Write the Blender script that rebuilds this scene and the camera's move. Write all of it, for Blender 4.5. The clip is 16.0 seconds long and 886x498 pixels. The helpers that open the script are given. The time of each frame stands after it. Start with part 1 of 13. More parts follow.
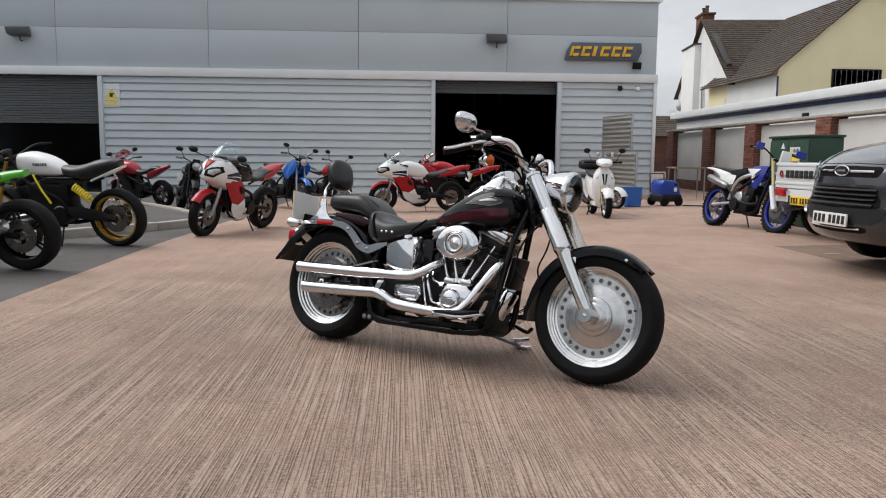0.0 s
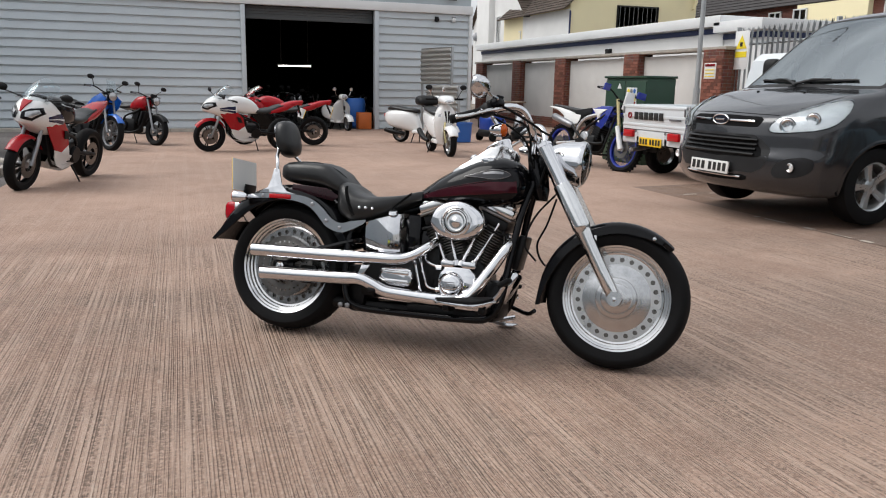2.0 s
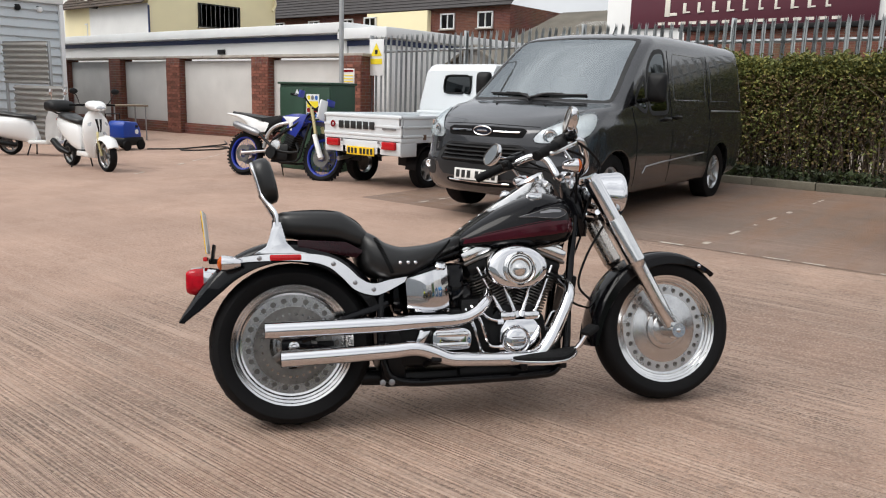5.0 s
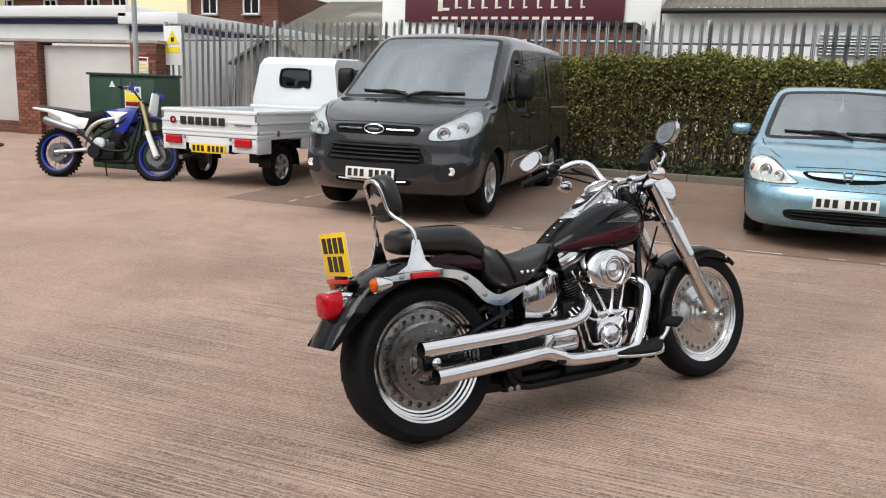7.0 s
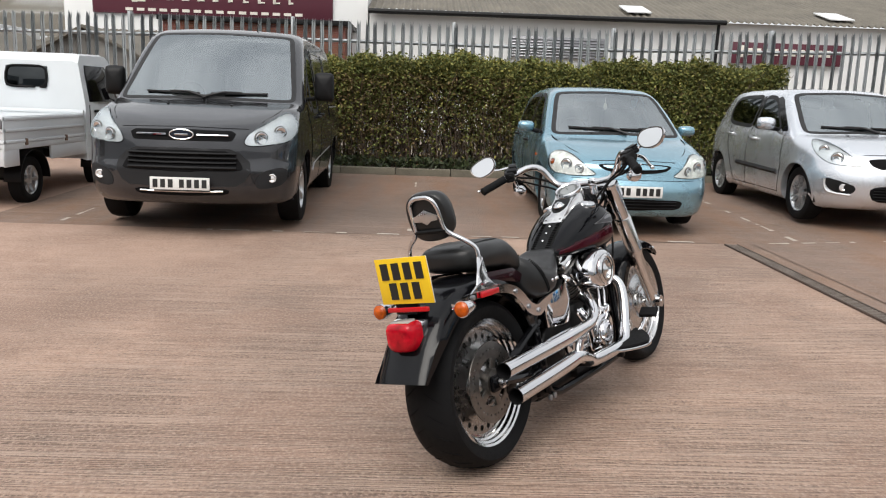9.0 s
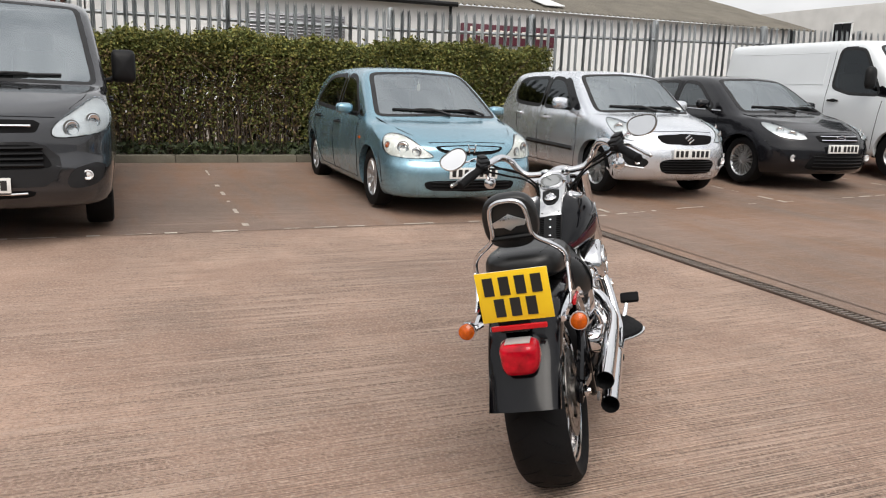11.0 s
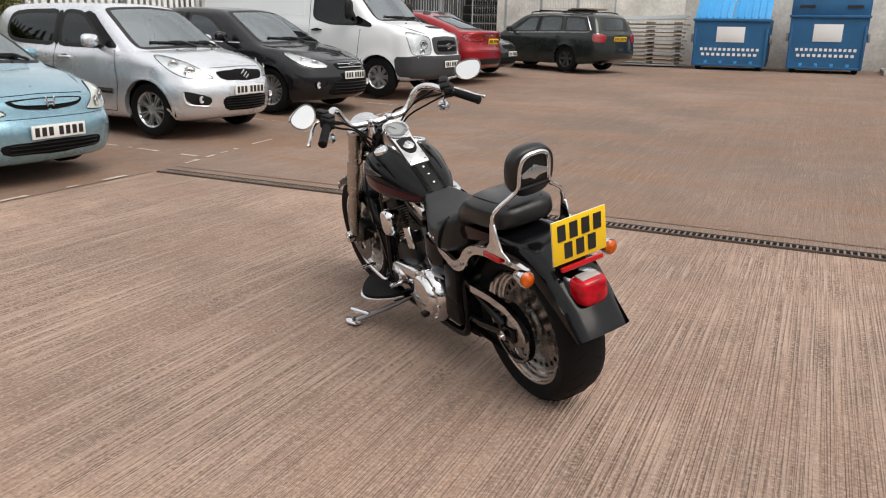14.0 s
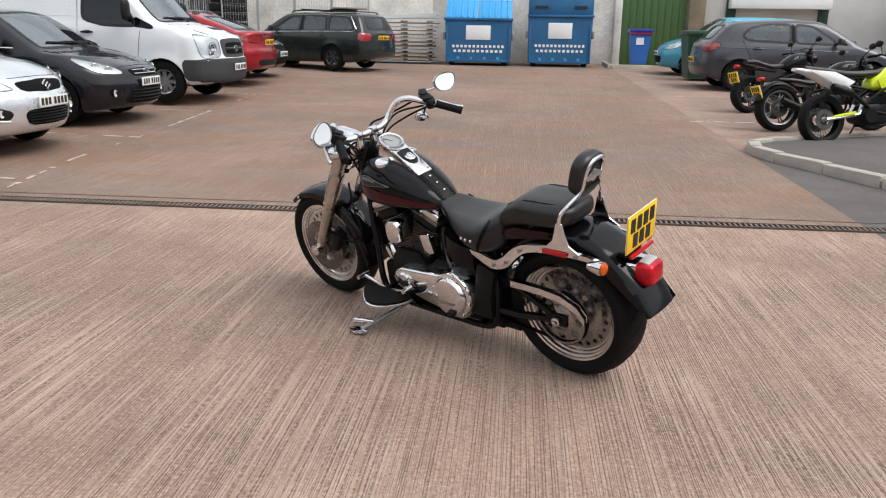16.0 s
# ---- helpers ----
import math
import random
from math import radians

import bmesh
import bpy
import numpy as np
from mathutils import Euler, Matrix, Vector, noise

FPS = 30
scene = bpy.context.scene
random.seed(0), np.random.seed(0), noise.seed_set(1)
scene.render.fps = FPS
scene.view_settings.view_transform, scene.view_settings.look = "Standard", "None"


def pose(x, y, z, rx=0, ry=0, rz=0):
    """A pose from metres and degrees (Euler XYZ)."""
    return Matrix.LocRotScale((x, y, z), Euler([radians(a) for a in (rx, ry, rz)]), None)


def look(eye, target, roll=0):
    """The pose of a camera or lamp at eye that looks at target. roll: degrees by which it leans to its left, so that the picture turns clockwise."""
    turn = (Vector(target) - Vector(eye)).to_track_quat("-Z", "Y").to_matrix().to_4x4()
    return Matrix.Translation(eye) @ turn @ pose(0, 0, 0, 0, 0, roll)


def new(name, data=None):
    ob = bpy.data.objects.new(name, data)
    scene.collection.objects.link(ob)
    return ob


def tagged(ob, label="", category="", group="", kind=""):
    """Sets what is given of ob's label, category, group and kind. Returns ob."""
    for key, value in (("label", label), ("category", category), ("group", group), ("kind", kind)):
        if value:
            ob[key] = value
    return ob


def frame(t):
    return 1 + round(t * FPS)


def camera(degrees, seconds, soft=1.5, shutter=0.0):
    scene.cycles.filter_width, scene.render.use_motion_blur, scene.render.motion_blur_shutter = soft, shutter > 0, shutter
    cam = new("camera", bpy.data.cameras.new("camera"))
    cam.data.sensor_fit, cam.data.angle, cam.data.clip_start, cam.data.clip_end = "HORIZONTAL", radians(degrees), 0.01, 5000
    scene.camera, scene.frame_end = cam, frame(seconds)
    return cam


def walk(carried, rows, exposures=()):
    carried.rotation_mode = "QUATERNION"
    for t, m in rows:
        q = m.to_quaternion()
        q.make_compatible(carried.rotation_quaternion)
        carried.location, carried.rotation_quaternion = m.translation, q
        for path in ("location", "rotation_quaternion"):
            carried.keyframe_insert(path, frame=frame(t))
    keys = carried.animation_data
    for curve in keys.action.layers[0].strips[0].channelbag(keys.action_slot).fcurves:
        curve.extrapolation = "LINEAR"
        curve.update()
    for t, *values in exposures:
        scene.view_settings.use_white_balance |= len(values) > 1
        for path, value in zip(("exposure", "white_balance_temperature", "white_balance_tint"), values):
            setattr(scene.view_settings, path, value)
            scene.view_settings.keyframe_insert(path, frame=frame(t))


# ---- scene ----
cam = camera(59.3, 16.0, soft=1.1)
PATH = [
    (0, (0.0, 0.0, 1.011), (0.104, 1.984, 0.777), 0.5),
    (0.5, (-0.143, 0.114, 1.017), (0.057, 2.077, 0.695), 0.6),
    (1, (-0.357, 0.259, 1.08), (0.006, 2.187, 0.691), 0.7),
    (1.5, (-0.608, 0.429, 1.123), (-0.114, 2.323, 0.716), 0.8),
    (2, (-0.869, 0.623, 1.173), (-0.245, 2.479, 0.764), 1.1),
    (2.5, (-1.109, 0.856, 1.19), (-0.375, 2.671, 0.782), 1.1),
    (3, (-1.35, 1.091, 1.196), (-0.483, 2.847, 0.79), 1.2),
    (3.5, (-1.568, 1.333, 1.216), (-0.455, 2.945, 0.814), 1.4),
    (4, (-1.789, 1.615, 1.23), (-0.517, 3.107, 0.837), 1.5),
    (4.2, (-1.861, 1.724, 1.217), (-0.539, 3.174, 0.828), 1.5),
    (6.3, (-2.83, 2.847, 1.309), (-1.085, 3.74, 0.912), 2.2),
    (6.5, (-2.89, 2.977, 1.297), (-1.118, 3.815, 0.9), 2.2),
    (7, (-2.999, 3.307, 1.302), (-1.173, 4.022, 0.907), 2.2),
    (7.5, (-3.111, 3.629, 1.299), (-1.231, 4.192, 0.91), 2.2),
    (8, (-3.124, 3.954, 1.296), (-1.189, 4.283, 0.911), 2.2),
    (8.5, (-3.131, 4.289, 1.305), (-1.173, 4.445, 0.925), 2.2),
    (9, (-3.093, 4.614, 1.303), (-1.129, 4.563, 0.927), 2.0),
    (9.2, (-3.064, 4.737, 1.297), (-1.103, 4.614, 0.922), 2.0),
    (11.3, (-2.456, 5.865, 1.313), (-0.689, 5.028, 0.893), 1.9),
    (11.5, (-2.383, 5.962, 1.326), (-0.654, 5.053, 0.897), 1.8),
    (12, (-2.178, 6.193, 1.324), (-0.628, 5.009, 0.879), 1.6),
    (12.5, (-1.949, 6.444, 1.328), (-0.605, 5.041, 0.851), 1.4),
    (13, (-1.741, 6.72, 1.325), (-0.595, 5.161, 0.821), 1.2),
    (13.5, (-1.5, 6.929, 1.328), (-0.525, 5.265, 0.796), 1.2),
    (14, (-1.224, 7.103, 1.353), (-0.405, 5.36, 0.81), 1.1),
    (14.5, (-0.95, 7.311, 1.392), (-0.25, 5.518, 0.849), 1.1),
    (15, (-0.663, 7.426, 1.38), (-0.097, 5.586, 0.837), 1.0),
    (15.5, (-0.389, 7.535, 1.401), (0.016, 5.652, 0.859), 0.8),
    (16, (-0.087, 7.635, 1.426), (0.091, 5.718, 0.884), 0.9),
]
EXPOSURES = [(0, 0.14, 6420, 10), (1.0, 0.2, 6420, 10), (1.5, 0.22, 6420, 10), (3.0, 0.18, 6450, 10), (3.8, 0.33, 6500, 10), (7, 0.42, 6550, 10), (9, 0.42, 6600, 10), (11.5, 0.38, 6760, 11), (12.1, 0.24, 6800, 11), (13.0, 0.36, 6820, 11), (14.5, 0.42, 6850, 11), (16, 0.56, 6450, 10)]
walk(cam, [(t, look(eye, target, roll)) for t, eye, target, roll in PATH], EXPOSURES)

# ---- world and light ----
world = bpy.data.worlds.new("sky")
scene.world = world
world.use_nodes = True
wn, wl = world.node_tree.nodes, world.node_tree.links
sky = wn.new("ShaderNodeTexSky")
sky.sky_type, sky.sun_disc = "NISHITA", False
sky.sun_elevation, sky.sun_rotation = radians(51), radians(293)
sky.air_density, sky.dust_density, sky.ozone_density = 1.0, 4.0, 1.0
cloud = wn.new("ShaderNodeHueSaturation")
cloud.inputs["Saturation"].default_value = 0.14
cover = wn.new("ShaderNodeMixRGB")
cover.inputs["Fac"].default_value = 0.6
wtc = wn.new("ShaderNodeTexCoord")
wmap = wn.new("ShaderNodeMapping")
wmap.inputs["Scale"].default_value = (1.0, 1.0, 2.2)
wnoise = wn.new("ShaderNodeTexNoise")
wnoise.inputs["Scale"].default_value, wnoise.inputs["Detail"].default_value = 2.3, 7
wnoise.inputs["Roughness"].default_value = 0.58
wramp = wn.new("ShaderNodeValToRGB")
wramp.color_ramp.elements[0].position, wramp.color_ramp.elements[1].position = 0.34, 0.68
wramp.color_ramp.elements[0].color, wramp.color_ramp.elements[1].color = (5.6, 5.9, 6.4, 1), (10.8, 11.1, 11.4, 1)
wl.new(wtc.outputs["Generated"], wmap.inputs["Vector"])
wl.new(wmap.outputs[0], wnoise.inputs["Vector"])
wl.new(wnoise.outputs["Fac"], wramp.inputs["Fac"])
wl.new(wramp.outputs[0], cover.inputs["Color2"])
wl.new(sky.outputs[0], cloud.inputs["Color"])
wl.new(cloud.outputs[0], cover.inputs["Color1"])
wsep = wn.new("ShaderNodeSeparateXYZ")
wl.new(wtc.outputs["Generated"], wsep.inputs[0])
wrise = wn.new("ShaderNodeMapRange")
wrise.inputs[3].default_value, wrise.inputs[4].default_value = 0.8, 1.25
wl.new(wsep.outputs[2], wrise.inputs[0])
wtop = wn.new("ShaderNodeMixRGB")
wtop.blend_type = "MULTIPLY"
wtop.inputs["Fac"].default_value = 1.0
wl.new(cover.outputs[0], wtop.inputs["Color1"])
wl.new(wrise.outputs[0], wtop.inputs["Color2"])
wl.new(wtop.outputs[0], wn["Background"].inputs["Color"])
wn["Background"].inputs["Strength"].default_value = 0.111
sun = new("sun", bpy.data.lights.new("sun", "SUN"))
sun.data.energy, sun.data.angle, sun.data.color = 1.38, radians(40), (1.0, 0.965, 0.91)
sun.matrix_world = look((0, 0, 30), (21.0, -9.0, 0.0))


# ---- materials ----
def nodes_of(name):
    m = bpy.data.materials.new(name)
    m.use_nodes = True
    nt = m.node_tree
    return m, nt, nt.nodes["Principled BSDF"]


def mat(name, col, rough=0.5, metal=0.0, var=0.1, scale=6.0, fine=90.0, bump=0.0, coat=0.0, island=0.0, spec=0.5):
    """A surface with colour and gloss that vary at two scales, and fine relief."""
    m, nt, b = nodes_of(name)
    tc = nt.nodes.new("ShaderNodeTexCoord")
    big, small = nt.nodes.new("ShaderNodeTexNoise"), nt.nodes.new("ShaderNodeTexNoise")
    big.inputs["Scale"].default_value, small.inputs["Scale"].default_value = scale, fine
    big.inputs["Detail"].default_value, small.inputs["Detail"].default_value = 4, 2
    for n in (big, small):
        nt.links.new(tc.outputs["Object"], n.inputs["Vector"])
    add = nt.nodes.new("ShaderNodeMath")
    add.operation = "MULTIPLY_ADD"
    nt.links.new(small.outputs["Fac"], add.inputs[0])
    add.inputs[1].default_value = 0.5
    nt.links.new(big.outputs["Fac"], add.inputs[2])
    ramp = nt.nodes.new("ShaderNodeMapRange")
    ramp.inputs[1].default_value, ramp.inputs[2].default_value = 0.45, 1.05
    ramp.inputs[3].default_value, ramp.inputs[4].default_value = 0.0, 1.0
    nt.links.new(add.outputs[0], ramp.inputs[0])
    mix = nt.nodes.new("ShaderNodeMixRGB")
    mix.inputs["Color1"].default_value = (*[c * (1 - var) for c in col], 1)
    mix.inputs["Color2"].default_value = (*[min(1, c * (1 + var)) for c in col], 1)
    nt.links.new(ramp.outputs[0], mix.inputs["Fac"])
    out = mix.outputs[0]
    if island:
        geo = nt.nodes.new("ShaderNodeNewGeometry")
        oi = nt.nodes.new("ShaderNodeObjectInfo")
        s = nt.nodes.new("ShaderNodeMath")
        s.operation = "ADD"
        nt.links.new(geo.outputs["Random Per Island"], s.inputs[0])
        nt.links.new(oi.outputs["Random"], s.inputs[1])
        fr = nt.nodes.new("ShaderNodeMath")
        fr.operation = "FRACT"
        nt.links.new(s.outputs[0], fr.inputs[0])
        hv = nt.nodes.new("ShaderNodeHueSaturation")
        mr = nt.nodes.new("ShaderNodeMapRange")
        mr.inputs[3].default_value, mr.inputs[4].default_value = 1 - island, 1 + island
        nt.links.new(fr.outputs[0], mr.inputs[0])
        nt.links.new(mr.outputs[0], hv.inputs["Value"])
        nt.links.new(out, hv.inputs["Color"])
        out = hv.outputs[0]
    nt.links.new(out, b.inputs["Base Color"])
    rr = nt.nodes.new("ShaderNodeMapRange")
    rr.inputs[3].default_value, rr.inputs[4].default_value = max(0.02, rough * 0.8), min(1, rough * 1.25)
    nt.links.new(ramp.outputs[0], rr.inputs[0])
    nt.links.new(rr.outputs[0], b.inputs["Roughness"])
    b.inputs["Metallic"].default_value = metal
    b.inputs["Specular IOR Level"].default_value = spec
    b.inputs["Coat Weight"].default_value = coat
    b.inputs["Coat Roughness"].default_value = 0.04
    if bump:
        bp = nt.nodes.new("ShaderNodeBump")
        bp.inputs["Strength"].default_value = 0.6
        bp.inputs["Distance"].default_value = bump
        nt.links.new(add.outputs[0], bp.inputs["Height"])
        nt.links.new(bp.outputs[0], b.inputs["Normal"])
    return m


def glass(name, tint=(0.55, 0.6, 0.6), gloss=0.02, ior=1.9):
    m, nt, b = nodes_of(name)
    nt.nodes.remove(b)
    tr, gl, mx, fr = [nt.nodes.new("ShaderNode" + n) for n in ("BsdfTransparent", "BsdfGlossy", "MixShader", "Fresnel")]
    tr.inputs["Color"].default_value = (*tint, 1)
    gl.inputs["Roughness"].default_value = gloss
    gl.inputs["Color"].default_value = (0.9, 0.97, 1.0, 1)
    fr.inputs["IOR"].default_value = ior
    nt.links.new(fr.outputs[0], mx.inputs[0])
    nt.links.new(tr.outputs[0], mx.inputs[1])
    nt.links.new(gl.outputs[0], mx.inputs[2])
    nt.links.new(mx.outputs[0], nt.nodes["Material Output"].inputs["Surface"])
    return m


def glow(name, col, strength):
    m, nt, b = nodes_of(name)
    b.inputs["Base Color"].default_value = (*col, 1)
    b.inputs["Emission Color"].default_value = (*col, 1)
    b.inputs["Emission Strength"].default_value = strength
    return m


def ground_mat(name, pale, dark, ribs, speck, rough=0.85, stain=(0.16, 0.11, 0.09)):
    """Yard surface: broad blotches, stains, fine aggregate and, for the cast slab, tamped ribs along y."""
    m, nt, b = nodes_of(name)
    N, L = nt.nodes.new, nt.links.new
    tc = N("ShaderNodeTexCoord")

    def noise_at(scale, detail=5, rough_=0.6, src=None):
        n = N("ShaderNodeTexNoise")
        n.inputs["Scale"].default_value, n.inputs["Detail"].default_value, n.inputs["Roughness"].default_value = scale, detail, rough_
        L(src or tc.outputs["Object"], n.inputs["Vector"])
        return n.outputs["Fac"]

    def rng(v, a, c, lo=0.0, hi=1.0):
        r = N("ShaderNodeMapRange")
        r.inputs[1].default_value, r.inputs[2].default_value, r.inputs[3].default_value, r.inputs[4].default_value = a, c, lo, hi
        L(v, r.inputs[0])
        return r.outputs[0]

    def mixc(f, a, c, mode="MIX"):
        x = N("ShaderNodeMixRGB")
        x.blend_type = mode
        for s, v in ((0, f), (1, a), (2, c)):
            if isinstance(v, (int, float)):
                x.inputs[s].default_value = v
            elif isinstance(v, tuple):
                x.inputs[s].default_value = (*v, 1)
            else:
                L(v, x.inputs[s])
        return x.outputs[0]

    def math_(op, a, c=0.0):
        x = N("ShaderNodeMath")
        x.operation = op
        for s, v in ((0, a), (1, c)):
            if isinstance(v, (int, float)):
                x.inputs[s].default_value = v
            else:
                L(v, x.inputs[s])
        return x.outputs[0]

    blotch = noise_at(0.45, 6, 0.65)
    mid = noise_at(2.6, 6, 0.7)
    grit = noise_at(140, 2, 0.5)
    col = mixc(rng(blotch, 0.4, 0.62), dark, pale)
    damp = noise_at(0.16, 5, 0.7)
    col = mixc(rng(damp, 0.48, 0.6, 0, 0.3 if ribs == 1.0 else 0.55), col, tuple(c * 0.5 for c in dark))
    col = mixc(rng(mid, 0.5, 0.75, 0, 0.42 if ribs == 1.0 else 0.55), col, stain)
    col = mixc(rng(grit, 0.3, 0.75, 0.0, speck), col, (0.55, 0.45, 0.38))
    dirt = noise_at(9, 4, 0.6)
    col = mixc(rng(dirt, 0.62, 0.72, 0, 0.35), col, (0.06, 0.05, 0.045))
    height = math_("MULTIPLY", grit, 0.35)
    pebble = N("ShaderNodeTexVoronoi")
    pebble.inputs["Scale"].default_value = 62
    L(tc.outputs["Object"], pebble.inputs["Vector"])
    pick = N("ShaderNodeSeparateColor")
    L(pebble.outputs["Color"], pick.inputs[0])
    stone = math_("MULTIPLY", rng(pebble.outputs["Distance"], 0.34, 0.2), rng(noise_at(1.7, 4, 0.65), 0.4, 0.6, 0.25, 1.0))
    col = mixc(math_("MULTIPLY", stone, rng(pick.outputs[0], 0.7, 0.78, 0, 0.5)), col, (0.5, 0.4, 0.33) if ribs else (0.16, 0.16, 0.16))
    col = mixc(math_("MULTIPLY", stone, rng(pick.outputs[1], 0.72, 0.8, 0, 0.5)), col, (0.045, 0.034, 0.028))
    height = math_("ADD", height, math_("MULTIPLY", stone, 0.5))
    if ribs == 0.4:
        rust = N("ShaderNodeMapping")
        rust.inputs["Scale"].default_value = (0.35, 1.6, 1)
        L(tc.outputs["Object"], rust.inputs["Vector"])
        col = mixc(rng(noise_at(0.9, 6, 0.7, rust.outputs[0]), 0.42, 0.64, 0, 0.75), col, (0.215, 0.115, 0.066))
    if ribs:
        def stretched(k):
            mp = N("ShaderNodeMapping")
            mp.inputs["Scale"].default_value = (1, k, 1)
            L(tc.outputs["Object"], mp.inputs["Vector"])
            return mp.outputs[0]

        long, short = stretched(0.006), stretched(0.06)
        streak = noise_at(125, 1, 0.5, long)
        thin = noise_at(210, 1, 0.5, long)
        broad = noise_at(15, 2, 0.6, long)
        crumb = noise_at(75, 3, 0.7, short)
        patch = rng(noise_at(1.1, 6, 0.65), 0.42, 0.57, 0.08, 1.0)
        gritty = noise_at(70, 3, 0.7)
        worn = rng(gritty, 0.44, 0.56, 0.1, 1.0)
        strong = math_("MULTIPLY", math_("MULTIPLY", patch, worn), ribs)
        fade = 1.0
        if ribs == 1.0:
            sx = N("ShaderNodeSeparateXYZ")
            L(tc.outputs["Object"], sx.inputs[0])
            wander = math_("MULTIPLY", noise_at(0.35, 4, 0.6), 7.0)
            smooth_far = rng(math_("ADD", sx.outputs[1], wander), 8.6, 11.6)
            fade = rng(smooth_far, 0, 1, 1.0, 0.14)
            strong = math_("MULTIPLY", strong, fade)
            col = mixc(rng(smooth_far, 0, 1, 0, 0.5), col, (0.4, 0.262, 0.2))
            col = mixc(rng(patch, 0.5, 0.08, 0, 0.4), col, (0.27, 0.172, 0.128))
        ridge = math_("MULTIPLY", rng(streak, 0.5, 0.6), strong)
        groove = math_("MULTIPLY", rng(streak, 0.46, 0.36), strong)
        cut = math_("MULTIPLY", rng(thin, 0.42, 0.32), strong)
        col = mixc(math_("MULTIPLY", rng(broad, 0.52, 0.66), 0.12 * ribs), col, (0.52, 0.41, 0.34))
        col = mixc(math_("MULTIPLY", ridge, 0.62), col, (0.52, 0.4, 0.325))
        col = mixc(math_("MULTIPLY", groove, 0.64), col, (0.055, 0.038, 0.03))
        col = mixc(math_("MULTIPLY", cut, 0.44), col, (0.05, 0.036, 0.028))
        col = mixc(rng(gritty, 0.54, 0.64, 0, 0.36 if ribs == 1.0 else 0.22), col, (0.085, 0.06, 0.047))
        col = mixc(rng(gritty, 0.46, 0.38, 0, 0.45 if ribs == 1.0 else 0.18), col, (0.5, 0.39, 0.315))
        col = mixc(math_("MULTIPLY", math_("MULTIPLY", rng(crumb, 0.6, 0.74), 0.4 * ribs), fade), col, (0.08, 0.058, 0.046))
        col = mixc(math_("MULTIPLY", math_("MULTIPLY", rng(crumb, 0.36, 0.26), 0.4 * ribs), fade), col, (0.6, 0.49, 0.41))
        height = math_("ADD", height, math_("MULTIPLY", math_("MULTIPLY", rng(streak, 0.36, 0.6), 1.5 * ribs), fade))
        height = math_("ADD", height, math_("MULTIPLY", math_("MULTIPLY", crumb, 0.7 * ribs), fade))
    L(col, b.inputs["Base Color"])
    L(rng(mid, 0.3, 0.8, rough * 0.85, min(1, rough * 1.1)), b.inputs["Roughness"])
    b.inputs["Specular IOR Level"].default_value = 0.35
    bp = N("ShaderNodeBump")
    bp.inputs["Strength"].default_value, bp.inputs["Distance"].default_value = 0.8, 0.006
    L(height, bp.inputs["Height"])
    L(bp.outputs[0], b.inputs["Normal"])
    return m


M_slab = ground_mat("ribbed_slab", (0.42, 0.274, 0.202), (0.225, 0.144, 0.106), 1.0, 0.25)
M_yard = ground_mat("worn_slab", (0.205, 0.13, 0.097), (0.112, 0.072, 0.054), 0.4, 0.3)
M_pinkyard = ground_mat("pinkish_slab", (0.29, 0.188, 0.142), (0.195, 0.122, 0.092), 0.3, 0.3)
M_tar = ground_mat("tarmac", (0.075, 0.075, 0.078), (0.045, 0.045, 0.047), False, 0.22, 0.9, (0.035, 0.035, 0.035))
M_dirt = ground_mat("far_ground", (0.2, 0.17, 0.13), (0.14, 0.12, 0.1), False, 0.2)
M_kerb = mat("kerb_stone", (0.36, 0.33, 0.29), 0.85, var=0.25, scale=4, fine=160, bump=0.004)
M_paint_white = mat("worn_line", (0.45, 0.39, 0.33), 0.8, var=0.25, scale=9, fine=60)
M_clad = mat("clad_grey", (0.55, 0.6, 0.63), 0.42, var=0.06, scale=0.7, fine=20)
M_panel = mat("wall_panel", (0.46, 0.51, 0.54), 0.5, var=0.05, scale=0.5, fine=14)
M_whitepaint = mat("white_paint", (0.76, 0.77, 0.77), 0.45, var=0.06, scale=1.2, fine=30)
M_render = mat("white_render", (0.74, 0.74, 0.73), 0.85, var=0.07, scale=0.8, fine=60, bump=0.003)
M_cream = mat("yellow_render", (0.84, 0.75, 0.49), 0.85, var=0.05, scale=0.8, fine=60, bump=0.003)
M_bluepaint = mat("navy_band", (0.025, 0.04, 0.11), 0.5)
M_brick = mat("red_brick", (0.2, 0.075, 0.05), 0.9, var=0.3, scale=11, fine=150, bump=0.003, island=0.35)
M_rendgrey = mat("grey_render", (0.56, 0.55, 0.53), 0.9, var=0.12, scale=1.3, fine=70, bump=0.003)
M_tile = mat("roof_tiles", (0.075, 0.055, 0.042), 0.9, var=0.35, scale=2.5, fine=40, bump=0.01, island=0.3)
M_slate = mat("dark_roof", (0.05, 0.045, 0.045), 0.8, var=0.25, scale=2, fine=40, bump=0.006)
M_asb = mat("fibre_sheet", (0.15, 0.135, 0.11), 0.95, var=0.35, scale=1.1, fine=18, bump=0.01)
M_galv = mat("galvanised", (0.38, 0.4, 0.41), 0.5, 0.4, var=0.14, scale=5, fine=50)
# near-black; also stands in for shade in openings and inside the workshop
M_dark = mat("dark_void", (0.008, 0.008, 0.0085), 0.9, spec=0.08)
M_shutter = mat("shutter_grey", (0.1, 0.108, 0.112), 0.5, 0.3, var=0.1)
M_timber = mat("old_timber", (0.2, 0.155, 0.11), 0.9, var=0.3, scale=3, fine=60, bump=0.004, island=0.3)
M_maroon = mat("maroon_board", (0.085, 0.012, 0.025), 0.5, var=0.08)
